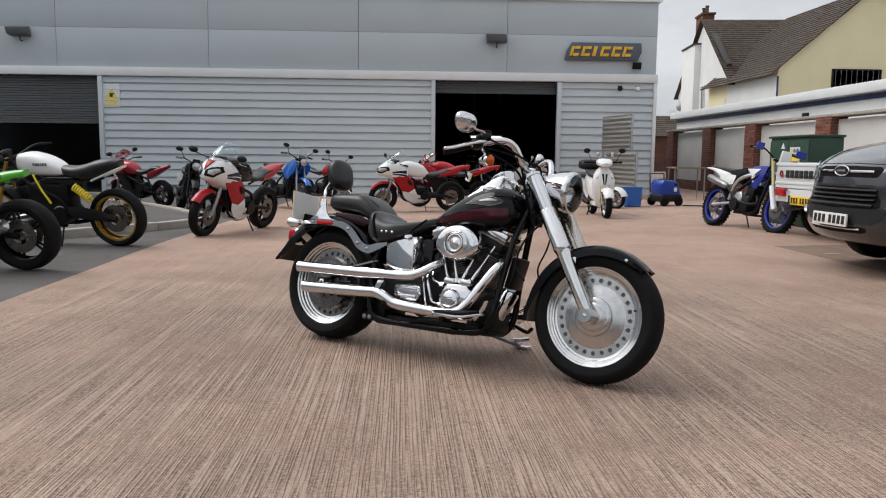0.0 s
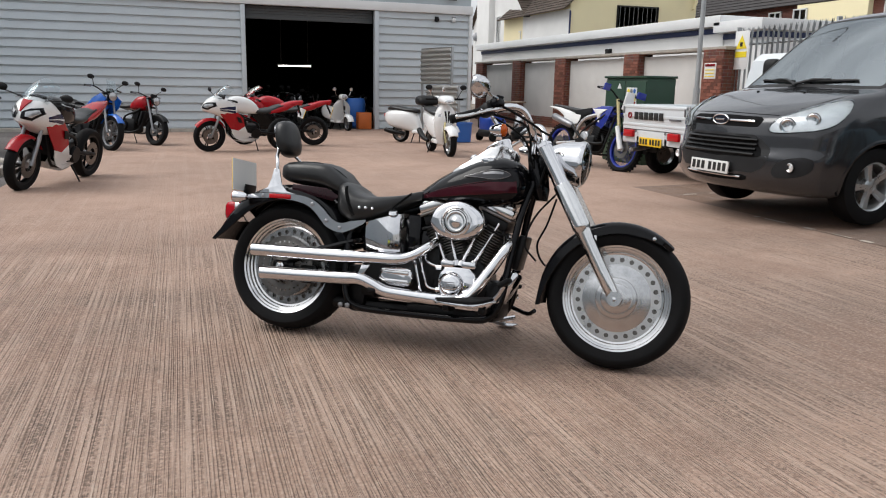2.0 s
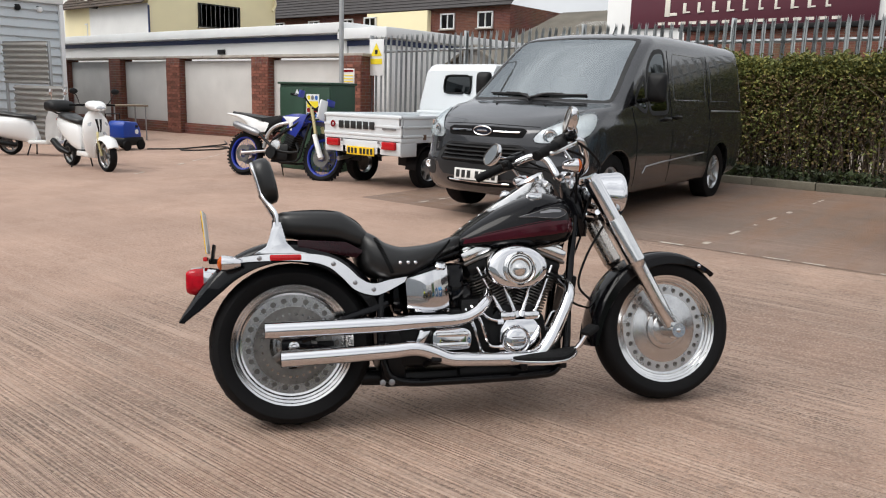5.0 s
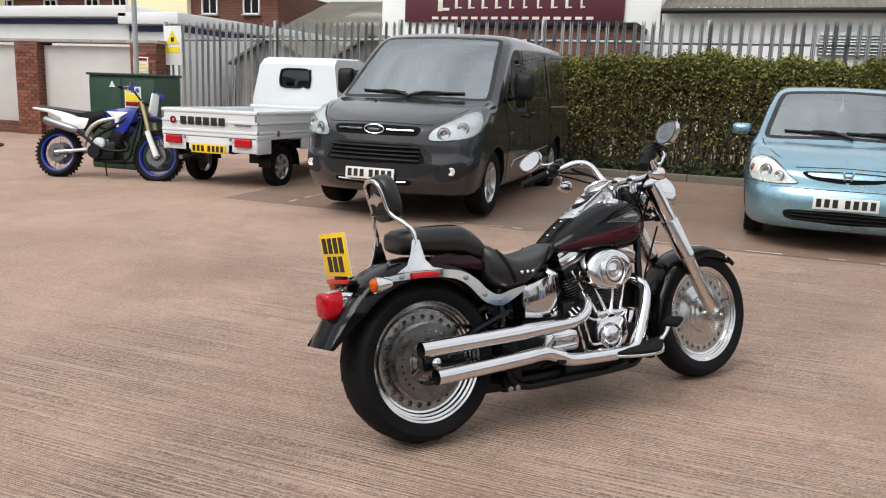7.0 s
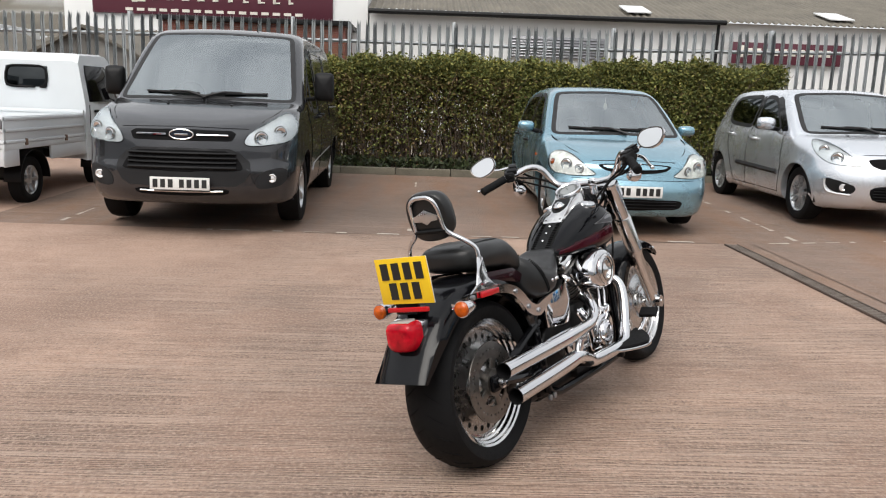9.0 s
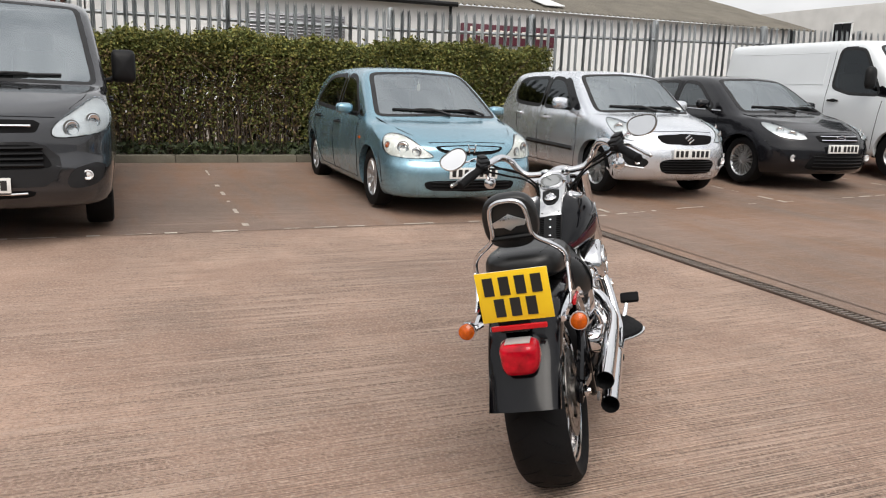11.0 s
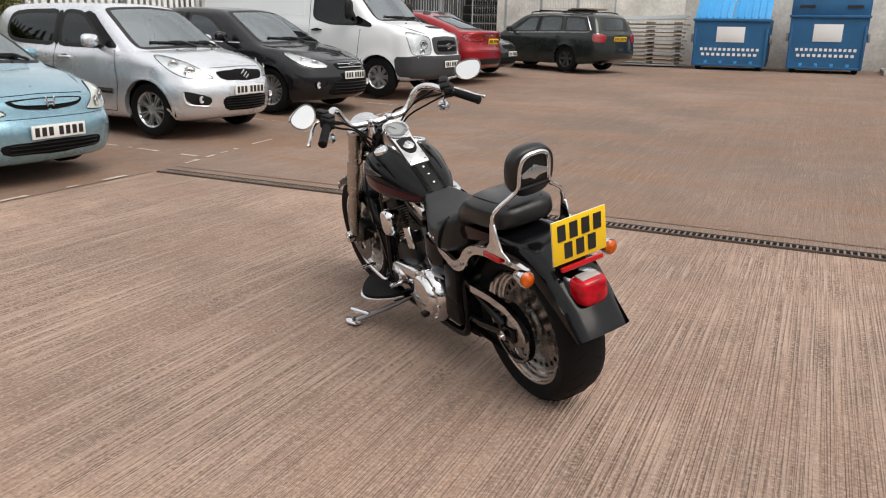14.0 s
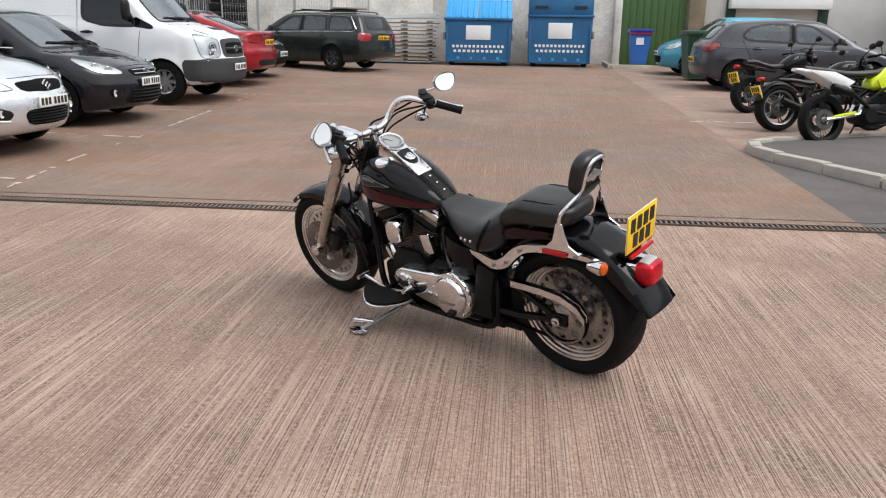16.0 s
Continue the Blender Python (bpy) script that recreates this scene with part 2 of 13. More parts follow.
M_ivory = mat("ivory_letters", (0.72, 0.68, 0.6), 0.6, var=0.05)
M_leaf = mat("leaves", (0.11, 0.125, 0.036), 0.6, var=0.4, scale=1.2, fine=30, island=0.5, spec=0.25)
M_ylwleaf = mat("young_leaves", (0.2, 0.185, 0.05), 0.6, var=0.4, scale=1.2, fine=30, island=0.4, spec=0.25)
M_twig = mat("twigs", (0.075, 0.052, 0.036), 0.9, var=0.3, island=0.4)
M_ivy = mat("ground_ivy", (0.03, 0.042, 0.013), 0.6, var=0.4, island=0.6)
M_soil = mat("soil", (0.05, 0.038, 0.028), 0.95, var=0.3, scale=4, fine=60, bump=0.01)
# vehicles
M_chrome = mat("chrome", (0.72, 0.72, 0.735), 0.06, 1.0, var=0.03, scale=14)
M_alu = mat("cast_aluminium", (0.62, 0.62, 0.62), 0.3, 1.0, var=0.08, scale=20)
M_polish = mat("polished_alloy", (0.7, 0.698, 0.695), 0.14, 1.0, var=0.06, scale=20)
# tan of the ground mirrored in chrome, put into the colour
M_reflmetal = mat("ground_reflection_metal", (0.5, 0.46, 0.42), 0.25, 1.0, var=0.1, scale=9)
M_hub = mat("brushed_alloy", (0.56, 0.56, 0.56), 0.22, 1.0, var=0.12, scale=20)
M_paleg = mat("pale_gold", (0.5, 0.42, 0.22), 0.3, 0.8, var=0.1)
M_dkmetal = mat("dark_metal", (0.17, 0.16, 0.15), 0.3, 0.9, var=0.3, scale=14, fine=60)
M_greyalloy = mat("grey_alloy", (0.34, 0.335, 0.33), 0.26, 1.0, var=0.22, scale=14, fine=60)
M_steel = mat("dull_steel", (0.3, 0.3, 0.31), 0.4, 0.9, var=0.15)
M_black = mat("black_gloss", (0.004, 0.004, 0.005), 0.06, var=0.2, spec=0.22)
M_fender = mat("black_fender", (0.004, 0.004, 0.005), 0.12, var=0.2, scale=9, fine=40, spec=0.26)
M_blackm = mat("black_satin", (0.005, 0.005, 0.0055), 0.4, var=0.25, spec=0.2)
M_plastic = mat("black_plastic", (0.009, 0.009, 0.0095), 0.5, var=0.2, fine=200, bump=0.0006, spec=0.22)
M_rubber = mat("tyre_rubber", (0.0055, 0.0055, 0.006), 0.7, var=0.3, scale=5, fine=70, bump=0.001, spec=0.16)
M_leather = mat("black_leather", (0.008, 0.008, 0.0082), 0.36, var=0.3, scale=6, fine=170, bump=0.0012, spec=0.48)
M_burgundy = mat("burgundy_flake", (0.05, 0.004, 0.01), 0.1, 0.25, var=0.2, spec=0.4)
M_sideflash = mat("dark_burgundy", (0.016, 0.0025, 0.005), 0.14, 0.1, var=0.2, spec=0.26)
M_red = mat("red_lens", (0.45, 0.008, 0.012), 0.15, var=0.12, fine=60, coat=0.15, spec=0.35)
M_taillens = mat("tail_lens", (0.4, 0.003, 0.012), 0.06, var=0.5, scale=26, fine=60, spec=0.36)
M_amber = mat("amber_lens", (0.5, 0.085, 0.004), 0.1, var=0.4, scale=30, fine=60, coat=0.1, spec=0.4)
M_clear = mat("lamp_glass", (0.46, 0.47, 0.48), 0.1, 0.6, var=0.35, scale=14, fine=40, coat=0.6)
M_lampcover = mat("frosted_lamp", (0.45, 0.455, 0.45), 0.12, 0.25, var=0.12, scale=9, fine=40, coat=0.5)
M_plateY = mat("yellow_plate", (0.86, 0.55, 0.015), 0.4, var=0.03)
M_plateW = mat("white_plate", (0.72, 0.72, 0.7), 0.4, var=0.03)
M_ink = mat("plate_ink", (0.012, 0.012, 0.012), 0.5)
M_glass = glass("windscreen_glass", (0.6, 0.68, 0.66), ior=4.0)
M_glassside = glass("side_glass", (0.3, 0.32, 0.32), ior=2.0)
M_glassd = glass("privacy_glass", (0.05, 0.055, 0.055), ior=1.6)
M_screen = glass("clear_screen", (0.85, 0.87, 0.88), ior=1.45)
M_badge = mat("dark_badge", (0.012, 0.016, 0.03), 0.25, 0.2, coat=0.4)
M_inside = mat("cabin_trim", (0.03, 0.03, 0.031), 0.8, var=0.2)
M_insidelt = mat("cabin_cloth", (0.075, 0.075, 0.077), 0.9, var=0.2)
M_emblem = mat("dark_emblem", (0.05, 0.05, 0.054), 0.35, 0.6, var=0.15)
M_silverrim = mat("silver_rim", (0.52, 0.53, 0.54), 0.3, 0.85, var=0.08)
M_darkrim = mat("dark_rim", (0.05, 0.05, 0.053), 0.4, 0.4)


def paint(name, col, metal=0.5, rough=0.3):
    return mat(name, col, rough, metal, var=0.05, scale=1.5, fine=260, coat=0.55, spec=0.3)


M_vangrey = mat("magnetic_grey", (0.04, 0.041, 0.045), 0.2, 0.55, var=0.05, scale=1.5, fine=260, coat=0.8, spec=0.4)
M_sky = paint("opal_blue", (0.24, 0.405, 0.49), 0.72, 0.25)
M_silver = paint("silver_paint", (0.72, 0.745, 0.785), 0.75, 0.26)
M_carblack = paint("black_paint", (0.007, 0.007, 0.009), 0.2, 0.22)
M_carwhite = paint("white_van_paint", (0.68, 0.71, 0.73), 0.0, 0.35)
M_carred = paint("red_paint", (0.3, 0.01, 0.018), 0.4, 0.28)
M_cargreen = paint("dark_green_paint", (0.016, 0.022, 0.021), 0.3, 0.25)
M_cargraph = paint("graphite_paint", (0.055, 0.058, 0.066), 0.5, 0.3)
M_carteal = paint("teal_paint", (0.06, 0.3, 0.42), 0.3, 0.3)
M_mwhite = paint("bike_white", (0.78, 0.78, 0.77), 0.0, 0.25)
M_mred = mat("bike_red", (0.36, 0.004, 0.01), 0.22, var=0.06, scale=3, fine=200, coat=0.15, spec=0.3)
M_mblue = paint("bike_blue", (0.015, 0.12, 0.5), 0.0, 0.22)
M_mnavy = paint("race_blue", (0.014, 0.03, 0.28), 0.0, 0.3)
M_mgreen = paint("bike_green", (0.1, 0.42, 0.03), 0.0, 0.25)
M_myellow = paint("fluo_yellow", (0.62, 0.72, 0.02), 0.0, 0.35)
M_gold = mat("gold_rim", (0.55, 0.34, 0.06), 0.3, 0.8)
M_binblue = mat("bin_blue", (0.012, 0.105, 0.245), 0.5, var=0.2, scale=2, fine=30)
M_lidblue = mat("lid_blue", (0.03, 0.29, 0.62), 0.5, var=0.1)
M_cabgreen = mat("cabinet_green", (0.014, 0.048, 0.026), 0.45, var=0.15)
M_signyel = mat("sign_yellow", (0.85, 0.68, 0.03), 0.5, var=0.03)
M_signblue = mat("sign_blue", (0.03, 0.13, 0.45), 0.5, var=0.03)
M_signgrey = mat("sign_backing", (0.09, 0.1, 0.13), 0.5, var=0.1)
M_amberletter = mat("amber_letters", (0.8, 0.47, 0.03), 0.5, var=0.03)


# ---- geometry helpers ----
from mathutils.bvhtree import BVHTree


def part(name, bm, material, parent=None, label="", sharp=38, smooth=True):
    me = bpy.data.meshes.new(name)
    bmesh.ops.recalc_face_normals(bm, faces=bm.faces)
    bm.to_mesh(me)
    bm.free()
    for mt in material if isinstance(material, (list, tuple)) else [material]:
        me.materials.append(mt)
    if smooth:
        me.polygons.foreach_set("use_smooth", [True] * len(me.polygons))
        me.set_sharp_from_angle(angle=radians(sharp))
    ob = new(name, me)
    if parent is not None:
        ob.parent = parent
    if label:
        ob["label"] = label
    return ob


def thing(name, m=None, label="", category="", group="", kind=""):
    ob = new(name)
    ob.empty_display_size = 0.1
    if m is not None:
        ob.matrix_basis = m
    return tagged(ob, label, category, group, kind)


def B():
    return bmesh.new()


def box(bm, c, s, bevel=0.0, m=None, seg=2):
    r = bmesh.ops.create_cube(bm, size=1.0)
    vs = r["verts"]
    for v in vs:
        v.co = Vector((v.co.x * s[0], v.co.y * s[1], v.co.z * s[2]))
    if bevel:
        es = list({e for v in vs for e in v.link_edges})
        r = bmesh.ops.bevel(bm, geom=es, offset=bevel, segments=seg, affect="EDGES", profile=0.5)
        vs = list({v for f in r["faces"] for v in f.verts} | {v for v in vs if v.is_valid})
    for v in vs:
        co = v.co
        v.co = (m @ co if m is not None else co) + Vector(c)
    return bm


def grid_faces(bm, rows, closed=False, mi=0):
    """Quads between rows of verts."""
    for a, b in zip(rows, rows[1:]):
        n = len(a)
        for i in range(n if closed else n - 1):
            j = (i + 1) % n
            q = [a[i], a[j], b[j], b[i]]
            q = [v for k, v in enumerate(q) if v not in q[:k]]
            if len(q) >= 3:
                try:
                    f = bm.faces.new(q)
                    f.material_index = mi
                except ValueError:
                    pass


def loft(bm, rings, closed=True, caps=True, mi=0):
    rows = [[bm.verts.new(p) for p in r] for r in rings]
    grid_faces(bm, rows, closed, mi)
    if caps and closed:
        for r in (rows[0], rows[-1]):
            if len(r) > 2:
                f = bm.faces.new(r)
                f.material_index = mi
    return rows


def spline(pts, n):
    """A smooth curve through pts (Catmull-Rom), n steps a span."""
    P = [Vector(p) for p in pts]
    P = [2 * P[0] - P[1]] + P + [2 * P[-1] - P[-2]]
    out = []
    for i in range(1, len(P) - 2):
        a, b, c, d = P[i - 1 : i + 3]
        for k in range(n):
            t = k / n
            out.append(0.5 * (2 * b + (c - a) * t + (2 * a - 5 * b + 4 * c - d) * t * t + (3 * b - a - 3 * c + d) * t * t * t))
    return out + [P[-2]]


def tube(bm, pts, r, seg=10, n=0, caps=True):
    """A round tube along pts; r a radius or one for each point."""
    rs = r if isinstance(r, (list, tuple)) else [r] * len(pts)
    if n:
        vals = spline([(v, 0, 0) for v in rs], n)
        pts, rs = spline(pts, n), [v.x for v in vals]
    P = [Vector(p) for p in pts]
    up = Vector((0, 0, 1))
    d0 = (P[1] - P[0]).normalized()
    side = d0.cross(up)
    if side.length < 0.05:
        side = d0.cross(Vector((0, 1, 0)))
    side.normalize()
    rings = []
    for i, p in enumerate(P):
        d = (P[min(i + 1, len(P) - 1)] - P[max(i - 1, 0)]).normalized()
        side = (side - d * side.dot(d)).normalized()
        o = d.cross(side)
        rings.append([p + (side * math.cos(a) + o * math.sin(a)) * rs[i] for a in (2 * math.pi * k / seg for k in range(seg))])
    loft(bm, rings, True, caps)
    return bm


def frame_of(axis):
    a = Vector(axis).normalized()
    s = a.cross(Vector((0, 0, 1)))
    if s.length < 0.05:
        s = a.cross(Vector((1, 0, 0)))
    s.normalize()
    return a, s, a.cross(s)


def lathe(bm, prof, c, axis=(0, 1, 0), seg=32, caps=True):
    """Turns a profile of (radius, height) about an axis through c."""
    a, s, o = frame_of(axis)
    c = Vector(c)
    rings = [[c + a * h + (s * math.cos(t) + o * math.sin(t)) * r for t in (2 * math.pi * k / seg for k in range(seg))] for r, h in prof]
    loft(bm, rings, True, caps)
    return bm


def prism(bm, pts, depth, bevel=0.0):
    """Extrudes a flat outline of 3D points along the vector depth."""
    vs = [bm.verts.new(p) for p in pts]
    f = bm.faces.new(vs)
    r = bmesh.ops.extrude_face_region(bm, geom=[f])
    new_v = [g for g in r["geom"] if isinstance(g, bmesh.types.BMVert)]
    bmesh.ops.translate(bm, verts=new_v, vec=Vector(depth))
    if bevel:
        es = [e for e in {e for v in vs + new_v for e in v.link_edges} if len(e.link_faces) == 2 and e.calc_face_angle(0) > 0.6]
        bmesh.ops.bevel(bm, geom=es, offset=bevel, segments=2, affect="EDGES", profile=0.5)
    return bm


def ball(bm, c, s, seg=20, rings=12, m=None):
    pts = []
    for i in range(rings + 1):
        f = math.pi * i / rings
        pts.append([Vector((math.sin(f) * math.cos(t) * s[0], math.sin(f) * math.sin(t) * s[1], math.cos(f) * s[2])) for t in (2 * math.pi * k / seg for k in range(seg))])
    if m is not None:
        pts = [[m @ p for p in r] for r in pts]
    loft(bm, [[p + Vector(c) for p in r] for r in pts], True, False)
    bmesh.ops.remove_doubles(bm, verts=bm.verts, dist=1e-5)
    return bm


def curve_at(keys, x):
    """Smooth value at x through keys of (x, v), with no overshoot."""
    xs = [k[0] for k in keys]
    vs = [k[1] for k in keys]
    if x <= xs[0]:
        return vs[0]
    if x >= xs[-1]:
        return vs[-1]
    n = len(xs)
    d = [(vs[i + 1] - vs[i]) / (xs[i + 1] - xs[i]) for i in range(n - 1)]
    t = [d[0]] + [0 if d[i - 1] * d[i] <= 0 else 2 * d[i - 1] * d[i] / (d[i - 1] + d[i]) for i in range(1, n - 1)] + [d[-1]]
    i = max(j for j in range(n - 1) if xs[j] <= x)
    h = xs[i + 1] - xs[i]
    u = (x - xs[i]) / h
    return (2 * u**3 - 3 * u**2 + 1) * vs[i] + (u**3 - 2 * u**2 + u) * h * t[i] + (-2 * u**3 + 3 * u**2) * vs[i + 1] + (u**3 - u**2) * h * t[i + 1]


def gz(x, y):
    """Height of the yard: it falls to the drain and rises again beyond it and towards the hedge."""
    return 0.022 * max(0, 1.6 - max(y, -18)) - 0.0105 * max(0, min(y, 26) - 9) + 0.02 * max(0, min(x, 10) - 4.6)


def stand(x, y, heading, lift=0.0):
    """Pose of a thing on the ground, its front towards heading (degrees from +x)."""
    return pose(x, y, gz(x, y) + lift, 0, 0, heading)


# ---- ground ----
def ground():
    xs = [-900, -200, -60, -25, -14, -10, -6, -4, -2.8, -1, 1, 2.7, 4.4, 4.6, 6, 8, 9.5, 10, 12, 16, 25, 60, 200, 900]
    ys = [-900, -200, -60, -30, -18, -14, -10, -6, -3, -1.9, -1, 0.5, 1.5, 1.6, 1.7, 2.8, 4, 6.5, 9, 12, 15, 18, 21, 24.3, 26, 40, 100, 300, 900]
    bm = B()
    vs = [[bm.verts.new((x, y, gz(x, y) - (0.018 if -3 < x < 3 and 2 < y < 7 else 0))) for x in xs] for y in ys]
    for j in range(len(ys) - 1):
        for i in range(len(xs) - 1):
            f = bm.faces.new((vs[j][i], vs[j][i + 1], vs[j + 1][i + 1], vs[j + 1][i]))
            x, y = (xs[i] + xs[i + 1]) / 2, (ys[j] + ys[j + 1]) / 2
            if -12 < x < -2.8 and -18 < y < -1.9:
                f.material_index = 4
            elif not (-25 < x < 12 and -30 < y < 40):
                f.material_index = 3
            elif y > -1.9 and x < -2.8:
                f.material_index = 2
            elif y > 1.6 and (x < 4.4 or y > 9):
                f.material_index = 0
            else:
                f.material_index = 1
    return tagged(part("ground", bm, [M_slab, M_yard, M_tar, M_dirt, M_pinkyard], smooth=False), "pinkish brown ribbed concrete yard with a tarmac strip", "ground", kind="structure")


ground()


def strip_on_ground(bm, pts, w, lift, h=0.0):
    """A flat band along pts that follows the ground."""
    P = [Vector((p[0], p[1], 0)) for p in pts]
    rows = []
    for i, p in enumerate(P):
        d = (P[min(i + 1, len(P) - 1)] - P[max(i - 1, 0)]).normalized()
        n = Vector((-d.y, d.x, 0)) * w / 2
        rows.append([bm.verts.new((*(p + s * n).xy, gz(*(p + s * n).xy) + lift)) for s in (1, -1)])
    grid_faces(bm, rows)


def kerb_run(name, pts, w=0.14, h=0.11, label="weathered pale concrete kerb stones", step=0.9, stone_m=None):
    """Kerb stones end to end along pts, each a stone of its own with a worn top edge."""
    k = thing(name, None, label, "kerb", kind="structure")
    P = [Vector((p[0], p[1], 0)) for p in pts]
    acc = []
    for a, b in zip(P, P[1:]):
        n = max(1, round((b - a).length / step))
        acc += [(a.lerp(b, i / n), a.lerp(b, (i + 1) / n)) for i in range(n)]
    for a, b in acc:
        d = b - a
        bm = B()
        box(bm, (0, 0, 0), (d.length - 0.008, w, h + 0.1), 0.015)
        s = part("kerb_stone", bm, stone_m or M_kerb, k)
        c = (a + b) / 2
        s.matrix_basis = pose(c.x, c.y, gz(c.x, c.y) + h / 2 - 0.05, 0, 0, math.degrees(math.atan2(d.y, d.x)))
    return k


TONGUE_1 = [(-6.5, 7.4), (-4.6, 8.9), (-3.9, 10.0), (-3.4, 10.85), (-3.08, 11.5), (-2.98, 12.0), (-3.1, 12.6), (-3.4, 13.1), (-4.2, 14.6), (-5.2, 16.2), (-6.6, 18.0)]
TONGUE_2 = [(-6.8, 3.2), (-4.9, 1.7), (-4.1, 0.75), (-3.6, -0.05), (-3.3, -0.7), (-3.0, -1.3), (-2.87, -1.75), (-2.95, -2.15), (-3.2, -2.4), (-3.9, -2.75), (-5.2, -3.3), (-7.0, -4.0)]
for nm, pts in (("kerb_island", TONGUE_1), ("kerb_island", TONGUE_2)):
    kerb_run(nm, pts, step=0.75)
    bm = B()
    vs = [bm.verts.new((x, y, gz(x, y) + 0.075)) for x, y in pts]
    bm.faces.new(vs)
    bmesh.ops.triangulate(bm, faces=bm.faces)
    tagged(part("island_surface", bm, M_tar, smooth=False), "dark tarmac infill of a raised parking island", "pavement", kind="structure")
M_mosskerb = mat("mossy_kerb", (0.15, 0.135, 0.105), 0.9, var=0.35, scale=3, fine=60, bump=0.004, island=0.25, spec=0.2)
kerb_run("kerb_hedge", [(9.45, 9.5), (9.45, -9.0)], label="dark mossy concrete kerb along the foot of the hedge", stone_m=M_mosskerb)
kerb_run("kerb_bins", [(-2.75, -16.5), (-2.75, -18.4)], label="low concrete kerb beside the waste containers")
kerb_run("kerb_bins_front", [(-2.8, -16.5), (-4.0, -16.6)], label="low concrete kerb in front of the green door")
kerb_run("kerb_building", [(-9.0, 22.6), (0.6, 22.6)], label="low kerb along the foot of the clad wall", h=0.09)
# planting bed behind the hedge kerb
bm = B()
rows = [[bm.verts.new((x, y, gz(x, y) + 0.07)) for x in (9.5, 10.0, 10.58)] for y in np.linspace(9.5, -9, 20)]
grid_faces(bm, rows)
tagged(part("planting_bed", bm, M_soil), "dark soil bed with leaf litter under the hedge", "ground", kind="structure")

# slot drain across the yard
M_rust = mat("rusty_iron", (0.075, 0.052, 0.04), 0.85, var=0.35, scale=8, fine=60)
M_grate = mat("worn_grate", (0.2, 0.165, 0.14), 0.6, 0.3, var=0.4, scale=3, fine=60)
drain = thing("slot_drain", None, "dark iron slotted drain channel set across the concrete", "drain", kind="structure")
bm = B()
strip_on_ground(bm, [(4.35, 1.6), (0, 1.6), (-3, 1.6), (-9, 1.6)], 0.1, 0.004)
part("channel", bm, M_dark, drain, smooth=False)
for s in (-1, 1):
    bm = B()
    for i in range(14):
        x0, x1 = 4.35 - i * 0.95, 4.35 - (i + 1) * 0.95
        box(bm, ((x0 + x1) / 2, 1.6 + s * 0.06, 0.006), (0.945, 0.016, 0.02), 0.003)
    part("rail", bm, M_rust, drain, "rusty drain edge rail")
bm = B()
for i in range(330):
    x = 4.33 - i * 0.0403
    box(bm, (x, 1.6, 0.005), (0.013, 0.105, 0.014))
tagged(part("slots", bm, M_grate, drain, "worn cross bars of the grate"), kind="stuff")

# slab joints, worn bay lines
joints = B()
for x in (4.4,):
    strip_on_ground(joints, [(x, 1.7), (x - 0.05, 6), (x, 15), (x, 22)], 0.018, 0.0045)
strip_on_ground(joints, [(4.4, 1.36), (0, 1.35), (-9, 1.36)], 0.018, 0.0045)
tagged(part("slab_joints", joints, mat("joint_filler", (0.15, 0.104, 0.08), 0.95, var=0.3), smooth=False), "dark filled joints between concrete slabs", "ground", kind="structure")
rng_l = random.Random(5)
lines = thing("bay_lines", None, "worn broken white parking bay lines", "road marking", kind="structure")


def worn_line(a, b, w=0.07, keep=0.6):
    a, b = Vector(a), Vector(b)
    L = (b - a).length
    s = 0.0
    bm = B()
    while s < L:
        d = rng_l.uniform(0.05, 0.3)
        if rng_l.random() < keep:
            strip_on_ground(bm, [a.lerp(b, s / L), a.lerp(b, min(1, (s + d * 0.5) / L)), a.lerp(b, min(1, (s + d) / L))], w * rng_l.uniform(0.3, 1.0), 0.0055)
        s += d + rng_l.uniform(0, 0.12)
    part("line", bm, M_paint_white, lines, smooth=False)


worn_line((4.33, 7.4), (4.45, 1.8), 0.06, 0.5)
worn_line((4.4, 1.4), (4.62, -0.2), 0.06, 0.75)
worn_line((4.62, -0.2), (4.64, -2.1), 0.05, 0.7)
worn_line((4.64, -2.1), (4.9, -7.0), 0.05, 0.5)
for y in (8.2, 4.75, 0.84, -1.7, -4.3, -7.0):
    worn_line((4.6, y), (9.2, y), 0.06, 0.45)
for y in (-4.6, -8.4, -11.2, -13.8):
    worn_line((-2.7, y), (-5.5, y - 0.15), 0.08, 0.85)
worn_line((3.5, 13.0), (7.0, 15.6), 0.07, 0.4)

# ---- dealership building ----
WY = 24.3
bld = thing("dealership_building", None, "grey metal-clad dealership unit with two vehicle doors", "building", kind="structure")


def ribbed(x0, x1, z0, z1, y, name="cladding"):
    """Horizontal profiled sheeting: broad flats with a stepped lip below each."""
    bm = B()
    prof, z, pitch = [], z1, 0.235
    while z > z0 + 0.02:
        zz = max(z0, z - pitch)
        prof += [(y, z), (y - 0.016, max(zz, z - 0.02)), (y - 0.05, max(zz, z - pitch * 0.62)), (y - 0.055, max(zz, z - pitch * 0.8)), (y - 0.002, max(zz, z - pitch * 0.86))]
        z -= pitch
    prof.append((y, z0))
    rows = [[bm.verts.new((x, py, pz)) for x in (x0, x1)] for py, pz in prof]
    grid_faces(bm, rows)
    return part(name, bm, M_clad, bld, sharp=20)


XR = 7.86
for i, (a, b) in enumerate(((-9.0, 0.88), (4.87, XR))):
    ribbed(a + 0.006, b - 0.006, -0.22, 3.36, WY)
    bm = B()
    box(bm, ((a + b) / 2, WY + 0.16, 1.5), (b - a, 0.25, 3.8))
    part("wall", bm, M_panel, bld, smooth=False)
